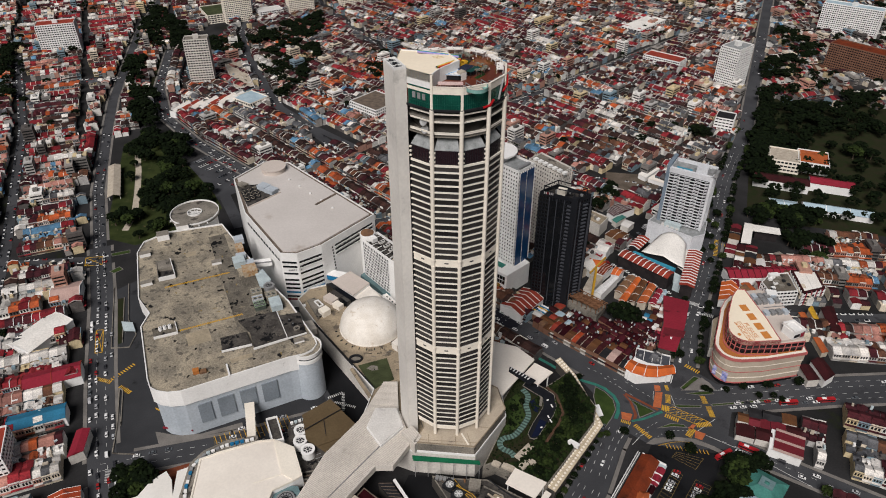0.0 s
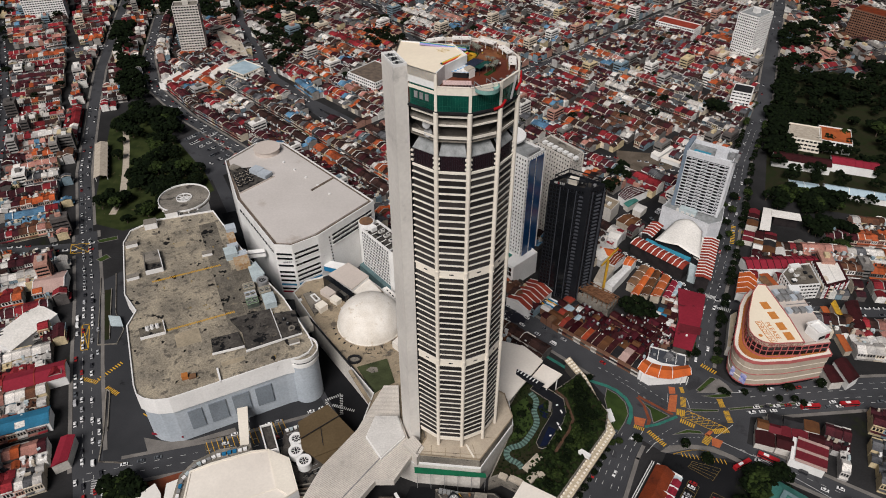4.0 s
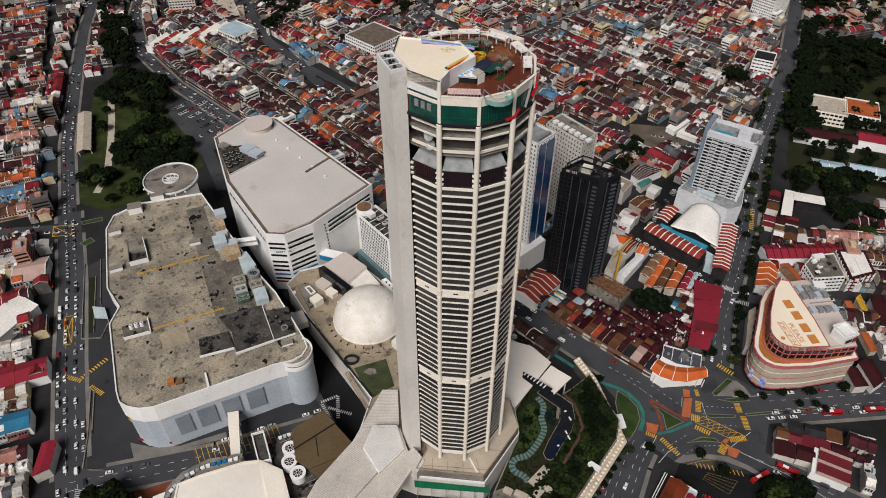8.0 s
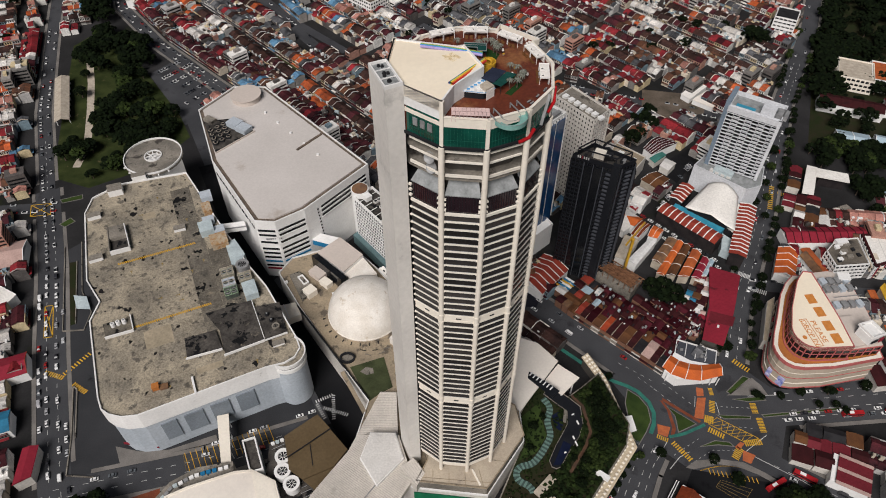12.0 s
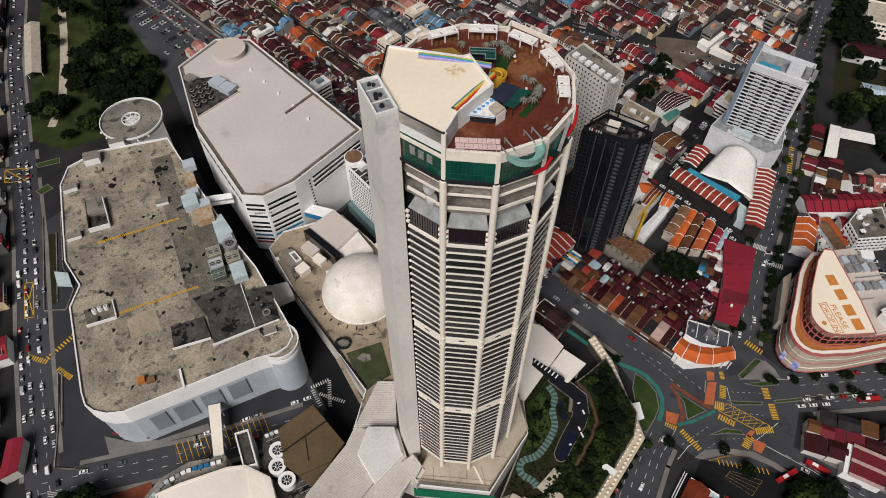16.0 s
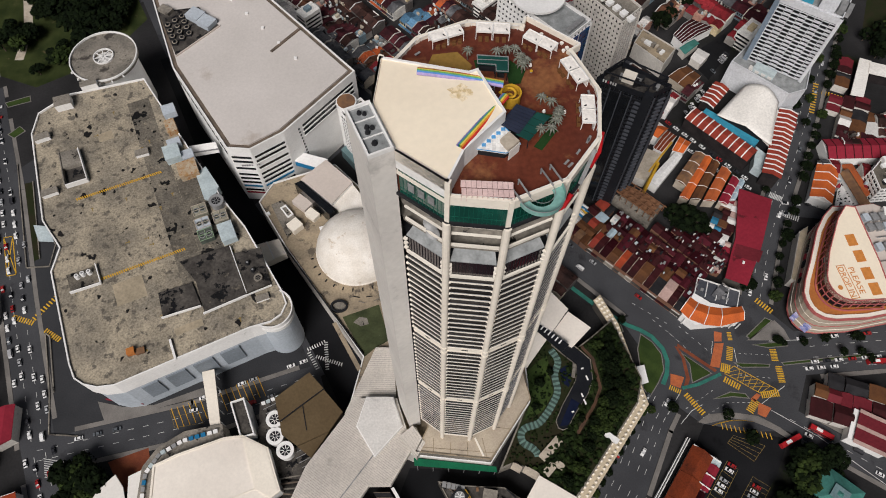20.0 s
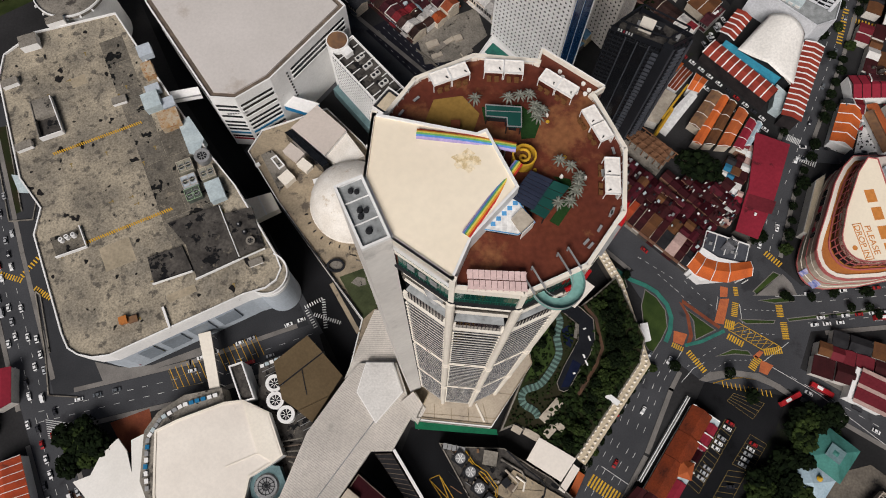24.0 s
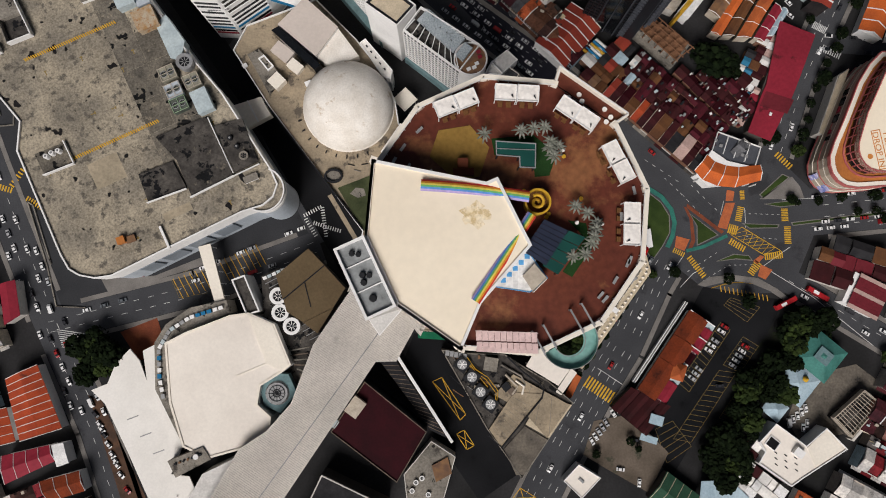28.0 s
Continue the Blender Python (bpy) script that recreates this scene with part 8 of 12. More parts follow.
wood([(306, 289), (341, 289), (364, 273), (357, 259), (331, 245), (346, 223), (327, 196), (311, 212), (316, 250), (299, 262)], 46, 1.25, 45, 30)
wood([(369, 444), (401, 477), (345, 348), (319, 348)], 50, 1.25, 36)
wood([(542, 856), (570, 813), (586, 735), (546, 700), (474, 684), (430, 600), (450, 590), (520, 660)], 110, 1.2, 37)
wood([(-110, 640), (-30, 600), (-20, 720), (-90, 740)], 40, 1.1, 15)
wood([(440, 560), (700, 540), (1000, 700), (1200, 1240), (760, 1240)], 330, 1.1, 16)
wood([(-900, 500), (-500, 500), (-600, 1200), (-1100, 1200)], 160, 1.1, 17)
wood([(-250, 950), (500, 950), (700, 1240), (-300, 1240)], 260, 1.1, 18)
wood([(-150, 420), (290, 420), (400, 900), (-250, 900)], 130, 0.9, 38)
wood([(-620, 100), (-300, 100), (-420, 600), (-800, 600)], 90, 0.9, 39)
wood([(296, 440), (306, 440), (306, 452), (296, 452)], 7, 1.6, 40)
wood([(150, 340), (172, 300), (190, 300), (190, 330)], 7, 1.0, 19, 7)
wood([(300, -60), (420, 30), (600, 30), (600, -60)], 60, 1.0, 41)
wood([(182, -2), (194, 0), (202, -7), (202, -15), (190, -18), (184, -29), (174, -45), (162, -50), (160, -63), (153, -74), (152, -84), (140, -91), (132, -82), (130, -64), (136, -60), (145, -57), (148, -43), (156, -30), (167, -22)], 62, 1.0, 22, 62)
wood([(-196, -10), (-176, -6), (-165, -18), (-180, -31), (-192, -26)], 14, 1.2, 23, 14)
for x, y, s in ((148, 16, 0.65), (157, 4, 0.95), (109, 19, 0.5), (210, 58, 0.6), (227, 58, 0.7), (198, 56, 0.45), (184, 57, 0.5), (187, 55, 0.4), (100, 69, 0.5), (176, 90, 0.7), (-100, 9, 0.8), (120, 20, 0.6), (250, 62, 0.7), (228, 50, 0.5), (218, 50, 0.5), (232, 46, 0.5), (180, 130, 0.6), (30, 205, 0.8)):
    tree(x, y, s)
line = [Vector(p) for p in ROADS[3][0][1:6]]
for a, b in zip(line, line[1:]):
    d = (b - a).normalized()
    s = Vector((d.y, -d.x))
    k = 4.0
    while k < (b - a).length:
        for off, p in ((9.5, 0.85), (-9.0, 0.45)):
            if tree_rnd.random() < p:
                c = a + d * k + s * (off + tree_rnd.uniform(-1, 1))
                tree(c.x, c.y, tree_rnd.uniform(0.45, 0.8))
        k += 9.0
for a in range(12):
    tree(104.5 - a * 3.6, 18 - a * 5.0, tree_rnd.uniform(0.3, 0.45), label="small green tree beside the arcade")
gw = Geo()
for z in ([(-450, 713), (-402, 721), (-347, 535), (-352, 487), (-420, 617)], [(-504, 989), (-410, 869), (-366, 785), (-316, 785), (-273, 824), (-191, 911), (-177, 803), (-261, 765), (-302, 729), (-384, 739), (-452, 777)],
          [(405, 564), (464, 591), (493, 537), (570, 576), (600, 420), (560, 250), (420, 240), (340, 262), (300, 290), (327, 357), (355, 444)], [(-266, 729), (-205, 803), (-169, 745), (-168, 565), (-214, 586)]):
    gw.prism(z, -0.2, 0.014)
# tree shade is coloured into this ground
lone("park_ground", gw, M["grass_dark"], "grass below the trees with shade put into its colour", "lawn", kind="structure")
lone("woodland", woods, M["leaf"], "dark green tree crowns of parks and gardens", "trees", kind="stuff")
print("trees", tree_count)

# ---- cars ----
def car_parts(lx=4.3, w=1.75, h=1.45, van=False):
    b = Geo()
    if van:
        sec = [(-lx / 2, 0.35), (-lx / 2, 1.75), (-lx / 2 + 0.15, h), (lx / 2 - 1.0, h), (lx / 2 - 0.25, 1.1), (lx / 2, 0.95), (lx / 2, 0.35)]
    else:
        sec = [(-lx / 2, 0.35), (-lx / 2 + 0.05, 0.88), (-lx / 2 + 0.5, 0.95), (lx / 2 - 1.05, 0.95), (lx / 2 - 0.1, 0.78), (lx / 2, 0.35)]
    n = len(sec)
    b.add([(x, -w / 2, z) for x, z in sec] + [(x, w / 2, z) for x, z in sec], [tuple(range(n)), tuple(reversed(range(n, 2 * n)))] + [((i + 1) % n, i, n + i, n + (i + 1) % n) for i in range(n)])
    gl, rf = Geo(), Geo()
    if van:
        gl.box(-lx / 2 + 0.3, -w / 2 - 0.01, 1.2, lx / 2 - 1.1, w / 2 + 0.01, h - 0.2)
        rf.box(-lx / 2 + 0.3, -w / 2 + 0.1, h, lx / 2 - 1.1, w / 2 - 0.1, h + 0.03)
    else:
        lo, hi, k = (-lx / 2 + 0.45, lx / 2 - 1.0), (-lx / 2 + 0.95, lx / 2 - 1.75), w / 2 - 0.08
        t = k - 0.15
        vs = [(lo[0], -k, 0.94), (lo[1], -k, 0.94), (lo[1], k, 0.94), (lo[0], k, 0.94), (hi[0], -t, h), (hi[1], -t, h), (hi[1], t, h), (hi[0], t, h)]
        gl.add(vs, [(4, 5, 6, 7), (0, 1, 5, 4), (1, 2, 6, 5), (2, 3, 7, 6), (3, 0, 4, 7)])
        rf.box(hi[0] + 0.05, -t - 0.02, h - 0.02, hi[1] - 0.05, t + 0.02, h + 0.05)
    wh = []
    for sx in (-1, 1):
        for sy in (-1, 1):
            q = Geo()
            a = [2 * math.pi * i / 10 for i in range(10)]
            cx, cy = sx * lx * 0.31, sy * (w / 2 - 0.08)
            q.add([(cx + 0.32 * math.cos(t), cy - 0.1, 0.32 + 0.32 * math.sin(t)) for t in a] + [(cx + 0.32 * math.cos(t), cy + 0.1, 0.32 + 0.32 * math.sin(t)) for t in a],
                  [tuple(range(10)), tuple(reversed(range(10, 20)))] + [((i + 1) % 10, i, 10 + i, 10 + (i + 1) % 10) for i in range(10)])
            wh.append(q)
    return b, gl, rf, wh


def car_thing(van):
    b, gl, rf, wh = car_parts(4.9, 1.8, 1.95, True) if van else car_parts()
    t = thing("van" if van else "car", (0, 0, 0.1), "white delivery van standing on the asphalt" if van else "parked or queuing saloon car on the asphalt", "van" if van else "car", "vehicles in the streets")
    for nm, gg, mt in [("body", b.add(rf.v, rf.f) or b, M["car_paint"]), ("glasshouse", gl, M["car_glass"])] + [("wheel", q, M["rubber"]) for q in wh]:
        o = new(nm, mesh_of(gg, nm, mt))
        o.parent = t
    return t


CAR, VAN = car_thing(False), car_thing(True)
used = [False, False]
cars = 0
far_cars, far_car_glass = Geo(), Geo()
cb, cg, _, _ = car_parts()
car_rnd = random.Random(12)


def car(x, y, deg, near=True):
    global cars
    z = 0.1
    if near and cars < 262:
        cars += 1
        van = car_rnd.random() < 0.08
        src = VAN if van else CAR
        m = pose(x, y, z, 0, 0, deg + (180 if car_rnd.random() < 0.5 else 0))
        if not used[van]:
            used[van] = True
            src.matrix_basis = m
            return
        copy_thing(src, m)
        return
    m = pose(x, y, z, 0, 0, deg)
    far_cars.add([tuple(m @ Vector(v)) for v in cb.v], cb.f)
    far_car_glass.add([tuple(m @ Vector(v)) for v in cg.v], cg.f)


def queue(a, b, off, gap, p=1.0, near=True, jit=1.5):
    a, b = Vector(a), Vector(b)
    d = (b - a).normalized()
    s = Vector((-d.y, d.x)) * off
    k = car_rnd.uniform(0, gap)
    while k < (b - a).length:
        if car_rnd.random() < p:
            c = a + d * k + s
            car(c.x, c.y, math.degrees(math.atan2(d.y, d.x)), near)
        k += gap + car_rnd.uniform(0, jit)


def bays(a, b, across, pitch=2.7, p=0.75, near=True):
    a, b = Vector(a), Vector(b)
    d = (b - a).normalized()
    deg = math.degrees(math.atan2(d.y, d.x)) + across
    k = 0.0
    while k < (b - a).length:
        if car_rnd.random() < p:
            c = a + d * k
            car(c.x, c.y, deg + car_rnd.uniform(-2, 2), near)
        k += pitch


w = ROADS[0][0] + ROADS[18][0][1:]
for i in range(1, 5):
    for off, p in ((-3.0, 0.55), (3.0, 0.7), (7.0, 0.5), (-7.0, 0.25)) if i < 4 else ((-2.6, 0.7), (2.6, 0.7)):
        queue(w[i], w[i + 1], off, 7.5, p, i < 4)
queue(w[5], w[6], 3, 8, 0.7, False), queue(w[5], w[6], -3, 8, 0.7, False), queue(w[6], w[7], 3, 9, 0.7, False), queue(w[6], w[7], -3, 9, 0.7, False)
queue((-200, 0), (-128, 18), 3, 9, 0.4), queue((-128, 18), (-66, 39), -3, 10, 0.4), queue((-128, 20), (-70, 42), 6, 6, 0.6)
for off in (-6.5, -2.5, 2.0, 6.0):
    queue((-10, 182), (56, 130), off, 6.4, 0.75)
queue((60, 127), (112, 78), -4, 13, 0.5), queue((60, 127), (112, 78), 4, 15, 0.5), queue((75, 116), (112, 80), 7.5, 8, 0.3)
for off in (-9, -5.5):
    queue((196, 50), (262, 55), off, 6.5, 0.75)
queue((196, 52), (262, 57), 6, 18, 0.6), queue((262, 55), (420, 62), -7, 9, 0.5), queue((262, 55), (420, 62), 6, 15, 0.5)
m = ROADS[3][0]
for i in range(1, 6):
    queue(m[i], m[i + 1], 3.6, 24, 0.7, i < 4), queue(m[i], m[i + 1], -3.6, 26, 0.7, i < 4)
queue((126, 44), (40, -90), 5, 30, 0.7), queue((126, 44), (40, -90), -5, 34, 0.7)
queue((180, 14), (320, -74), -2.5, 18, 0.7), queue((180, 14), (320, -74), 3, 20, 0.5)
bays((146, -9), (134, -25), 92, 3.0, 0.7), bays((158, -17), (148, -31), 92, 3.0, 0.75), bays((146, -34), (122, -66), 125, 3.4, 0.25), bays((141, -19), (124, -40), 92, 3.0, 0.2)
bays((88, -50), (73, -68), 70, 3.0, 0.75), bays((97, -66), (88, -82), 110, 4.2, 0.6), bays((104, -74), (98, -88), 20, 5, 0.6), bays((186, -52), (176, -60), 60, 2.9, 0.9), bays((200, -24), (190, -34), 60, 2.9, 0.8), bays((182, -64), (190, -56), 40, 3.0, 0.8)
for k in range(7):
    a = Vector((-258 + k * 7.5, 394 - k * 9.5))
    bays(a, a + Vector((18, 22)), 90, 2.8, 0.7, False)
n3 = ROADS[19][0]
for i in range(5):
    queue(n3[i], n3[i + 1], 3, 9, 0.6, False), queue(n3[i], n3[i + 1], -3, 9, 0.6, False)
for k in range(6):
    a = Vector((-374 + k * 6, 640 + k * 8))
    bays(a, a + Vector((24, -34)), 90, 2.9, 0.7, False)
for line, wd in ROADS[7:16]:
    for a, b in zip(line, line[1:]):
        queue(a, b, wd / 2 - 1.2, 6.5, 0.55, False), queue(a, b, -wd / 2 + 1.2, 6.5, 0.55, False)
lone("distant_car_bodies", far_cars, M["car_far"], "small distant cars in streets and car parks", "cars", kind="stuff")
lone("distant_car_windows", far_car_glass, M["car_glass"], "dark windows of distant cars", "cars", kind="stuff")
print("cars", cars)

# ---- things on the tower's roof deck ----
Z = DECK + 0.004


def dpart_thing(name, at, label, category, group=""):
    return thing(name, (at[0], at[1], Z), label, category, group)


pad = dpart_thing("play_pad", (1, 35), "tan hexagonal play pad on the deck", "play pad")
PAD = [(-4.5, 35.9), (-2.8, 40.6), (2.8, 41.4), (6.1, 37.4), (4.3, 32.2), (0.2, 31.5)]
part("mat", Geo().prism(PAD, Z, Z + 0.12), M["tan_pad"], pad)
seat = dpart_thing("giant_chair", (1.6, 32.8), "red wooden giant chair on the tan pad", "chair")
for nm, b in (("seat", (-0.1, 32.2, 0.12, 2.9, 33.4, 0.9)), ("backrest", (0.4, 33.4, 0.12, 2.2, 35.1, 1.8)), ("armrest", (-0.4, 32.2, 0.12, -0.1, 33.4, 1.3)), ("armrest", (2.9, 32.2, 0.12, 3.2, 33.4, 1.3))):
    part(nm, Geo().box(b[0], b[1], Z + b[2], b[3], b[4], Z + b[5]), M["brick_red"], seat)
for k in range(2):
    t = dpart_thing("sun_lounger", (-4 + k * 0.9, 32.6 - k * 0.6), "white sun lounger on the deck", "lounger", "loungers")
    x, y = -4.0 + k * 0.9, 32.6 - k * 0.6
    part("bed", Geo().obox(x, y, Z + 0.3, Z + 0.45, 0.7, 1.8, 35), M["canvas"], t)
    part("base", Geo().obox(x, y, Z, Z + 0.3, 0.5, 1.5, 35), M["grey_metal"], t)
turf = Geo().prism([(6.5, 39), (14, 39.5), (18, 36), (16.6, 32.2), (14, 32), (13.8, 36.6), (7, 36)], Z, Z + 0.06)
lone("turf_mat", turf, M["mat_green"], "dark green artificial turf beside the kiosk", "turf", at=(12, 36, Z))
kiosk = dpart_thing("kiosk", (10.5, 36), "L-shaped kiosk with a dark teal glass roof", "kiosk")
KP = [(7, 38), (14, 37.4), (13.8, 33), (11, 33.2), (11, 35), (7, 35.4)]
part("roof", Geo().prism(KP, Z + 2.6, Z + 2.85), M["teal_dark"], kiosk)
part("roof_rim", Geo().rim(ccw(KP), 0.18, Z + 2.85, Z + 3.0), M["grey_metal"], kiosk)
for p in KP:
    part("post", Geo().obox(p[0] * 0.94 + 0.62, p[1] * 0.94 + 2.1, Z, Z + 2.6, 0.2, 0.2), M["dark_metal"], kiosk)
part("counter", Geo().prism([(7.6, 37.4), (13.2, 36.8), (13, 33.8), (11.6, 34), (11.6, 35.6), (7.6, 36)], Z, Z + 1.1), M["dark_metal"], kiosk)
part("roof_bar", Geo().beam((7, 36.6, Z + 2.95), (13.9, 36.2, Z + 2.95), 0.12, 0.1), M["grey_metal"], kiosk)

# palms
pr = random.Random(2)


def palm(x, y, h):
    t = dpart_thing("potted_palm", (x, y), "grey-green artificial potted palm on the deck", "palm", "palms on the deck")
    part("trunk", Geo().tube([(x, y, Z), (x + 0.05, y, Z + h * 0.5), (x, y + 0.05, Z + h)], [0.16, 0.12, 0.1], 7), M["bark"], t)
    g = Geo()
    for k in range(10):
        a = k * 0.628 + pr.uniform(-0.15, 0.15)
        d = Vector((math.cos(a), math.sin(a), 0))
        s = Vector((-d.y, d.x, 0))
        L = pr.uniform(1.25, 1.7)
        prev = None
        for j in range(5):
            u = j / 4
            c = Vector((x, y, Z + h)) + d * L * u + Vector((0, 0, 0.35 * math.sin(u * 2.2) - 0.7 * u * u))
            w = 0.19 * math.sin(0.35 + u * 2.4)
            cur = [tuple(c - s * w), tuple(c + Vector((0, 0, 0.06))), tuple(c + s * w)]
            if prev:
                g.add(prev + cur, [(0, 1, 4, 3), (1, 2, 5, 4)])
            prev = cur
    part("crown", g, M["frond"], t)


for px, py in ((360, 225), (462, 212), (497, 208), (527, 205), (540, 250), (535, 268), (548, 292), (562, 262), (603, 440), (635, 460), (660, 490), (650, 530), (655, 508), (590, 585), (625, 580), (642, 548)):
    palm(-6.9 + (px - 172) / 15.7, 44.2 - (py - 150) / 15.7, pr.uniform(2.2, 3.2))

# cabanas
def cabana(x, y, deg):
    t = dpart_thing("cabana", (x, y), "white canvas cabana with rattan seats", "cabana", "cabanas along the parapet")
    c, s = math.cos(radians(deg)), math.sin(radians(deg))

    def at(a, b):
        return x + c * a - s * b, y + s * a + c * b
    for a in (-1.82, 1.82):
        for b in (-1.36, 1.36):
            p = at(a, b)
            part("post", Geo().beam((*p, Z), (*p, Z + 2.5), 0.14), M["white"], t)
    g = Geo()
    q = [(*at(a, b), Z + 2.5) for a, b in ((-1.85, -1.4), (1.85, -1.4), (1.85, 1.4), (-1.85, 1.4))] + [(x, y, Z + 2.66)]
    g.add(q, [(0, 1, 4), (1, 2, 4), (2, 3, 4), (3, 0, 4), (3, 2, 1, 0)])
    part("canopy", g, M["canvas"], t)
    part("valance", Geo().rim(ccw([v[:2] for v in q[:4]]), 0.06, Z + 2.15, Z + 2.52), M["canvas"], t)
    for a0_, b0_, a1_, b1_ in ((-1.85, -1.4, 1.85, -1.4), (1.85, -1.4, 1.85, 1.4), (1.85, 1.4, -1.85, 1.4), (-1.85, 1.4, -1.85, -1.4)):
        part("top_bar", Geo().beam((*at(a0_, b0_), Z + 2.62), (*at(a1_, b1_), Z + 2.62), 0.14, 0.16), M["white"], t)
    p = at(0, 1.2)
    part("curtain", Geo().obox(p[0], p[1], Z + 0.2, Z + 2.2, 3.5, 0.08, deg), M["canvas"], t)
    w0, w1, w2 = at(1.35, -1.0), at(0.9, -0.5), at(1.15, -0.3)
    part("dark_vent", Geo().prism(ccw([w0, w1, w2]), Z + 2.7, Z + 2.82), M["dark_metal"], t, "small dark vent flap")
    for a in (-0.75, 0.75):
        p = at(a, -1.75)
        r = thing("rattan_chair", (p[0], p[1], Z), "round brown rattan chair under the canvas", "chair", "rattan chairs")
        part("seat", Geo().obox(p[0], p[1], Z, Z + 0.45, 0.85, 0.8, deg), M["rattan"], r)
        part("backrest", Geo().obox(p[0] - s * -0.35, p[1] - c * -0.35, Z + 0.45, Z + 0.95, 0.9, 0.2, deg), M["rattan"], r)


for cx, cy, dg in ((0.3, 45.5, 21), (11.0, 47.2, -4), (21.5, 43.1, -36), (28.3, 33.8, -65), (30.2, 22.2, -93)):
    for s in (-1.96, 1.96):
        cabana(cx + s * math.cos(radians(dg)), cy + s * math.sin(radians(dg)), dg)

# rainbow slides over the high roof
def rainbow(a, b, w, z0, z1, bend=0.0):
    a, b = Vector(a), Vector(b)
    t = thing("rainbow_chute", (a.x, a.y, 245.9), "rainbow-striped chute across the ivory roof", "chute", "rainbow chutes")
    d = (b - a).normalized()
    s = Vector((-d.y, d.x))
    for k in range(6):
        g, prev = Geo(), None
        for j in range(13):
            u = j / 12
            c = a.lerp(b, u) + s * (bend * math.sin(math.pi * u))
            o0, o1 = (k / 6 - 0.5) * w, ((k + 1) / 6 - 0.5) * w
            z = z0 + (z1 - z0) * u
            up0, up1 = 0.5 * math.cos(math.pi * (k / 6 - 0.5)), 0.5 * math.cos(math.pi * ((k + 1) / 6 - 0.5))
            p, q = c - s * o0, c - s * o1
            cur = [(p.x, p.y, z + up0), (q.x, q.y, z + up1), (p.x, p.y, z - 0.35), (q.x, q.y, z - 0.35)]
            if prev:
                g.add(prev + cur, [(1, 0, 4, 5), (2, 3, 7, 6), (0, 2, 6, 4), (3, 1, 5, 7)])
            prev = cur
        part("stripe", g, RAINBOW[k], t)
    for u in (0.1, 0.5, 0.9):
        c = a.lerp(b, u)
        low = 245.9 if inside(c.x, c.y, [(-20, 34), (-16, 10), (1, 0), (3.6, 8.6), (12.3, 18.1), (6.9, 29.7)]) else Z
        part("prop", Geo().beam((c.x, c.y, low), (c.x, c.y, z0 + (z1 - z0) * u - 0.3), 0.2), M["grey_metal"], t)


rainbow((-6.0, 28.5), (12.2, 26.4), 1.9, 246.9, 245.2, 0.25)
rainbow((12.6, 23.4), (2.6, 9.0), 1.7, 245.0, 246.7)
sp_ = dpart_thing("spiral_slide", (14, 26.6), "yellow spiral slide tower with a round rim", "slide")
a0 = [2 * math.pi * k / 30 for k in range(30)]
part("rim", Geo().ring([(14 + 2.3 * math.cos(t), 26.6 + 2.3 * math.sin(t)) for t in a0], [(14 + 1.95 * math.cos(t), 26.6 + 1.95 * math.sin(t)) for t in a0], Z + 2.6, Z + 3.1), M["gold"], sp_)
part("well", Geo().cyl(14, 26.6, 1.95, Z, Z + 1.2, 30), M["rattan"], sp_)
part("wall", Geo().ring([(14 + 2.2 * math.cos(t), 26.6 + 2.2 * math.sin(t)) for t in a0], [(14 + 2.0 * math.cos(t), 26.6 + 2.0 * math.sin(t)) for t in a0], Z, Z + 2.6), M["gold"], sp_)
part("spiral", Geo().tube([(14 + (0.4 + 0.05 * k) * math.cos(k * 0.5), 26.6 + (0.4 + 0.05 * k) * math.sin(k * 0.5), Z + 1.4 + 0.1 * k) for k in range(18)], 0.28, 8), M["gold"], sp_)
for x, y in ((12, 29), (15.8, 24), (16.2, 24.6), (19.2, 35.5), (22, 27.4), (15.2, 29.2)):
    t = dpart_thing("stool", (x, y), "small yellow stool on the deck", "stool", "yellow stools")
    part("cushion", Geo().cyl(x, y, 0.4, Z + 0.35, Z + 0.5, 12, 0.34), M["gold"], t)
    part("foot", Geo().cyl(x, y, 0.28, Z, Z + 0.35, 10), M["grey_metal"], t)
for x, y in ((19, 36.6), (21, 22.8), (25.4, 22.5)):
    t = dpart_thing("planter_lamp", (x, y), "white globe lamp on the deck", "lamp", "globe lamps")
    part("globe", Geo().cyl(x, y, 0.4, Z + 0.9, Z + 1.5, 12, 0.25), M["canvas"], t)
    part("stem", Geo().cyl(x, y, 0.1, Z, Z + 0.9, 8), M["dark_metal"], t)

# stage, panels, pergola
stage = dpart_thing("cafe_stage", (11, 14), "cafe pavilion roofed with white and blue tiles", "pavilion")
ST = [(10, 19), (12, 17.4), (15.4, 12.6), (12.2, 10.2), (5.4, 11.4)]
part("room", Geo().prism(inset(ccw(ST), 0.6), Z, Z + 2.3), M["dark_metal"], stage)
part("roof_board", Geo().prism(ST, Z + 2.3, Z + 2.5), M["tile_white"], stage)
for i in range(9):
    for j in range(9):
        u, v = 5.6 + i * 1.05, 10.4 + j * 1.0
        if inside(u, v, inset(ccw(ST), 0.35)):
            part("roof_tile", Geo().box(u - 0.44, v - 0.42, Z + 2.5, u + 0.44, v + 0.42, Z + 2.54), M["tile_blue"] if (i * 7 + j * 5) % 6 == 0 else M["tile_white"], stage)
part("blue_edge", Geo().rim(ccw(ST), 0.15, Z + 2.5, Z + 2.62), M["tile_blue"], stage)
bx = dpart_thing("stage_box", (12.8, 12.6), "beige box with a white banner on its side", "box")
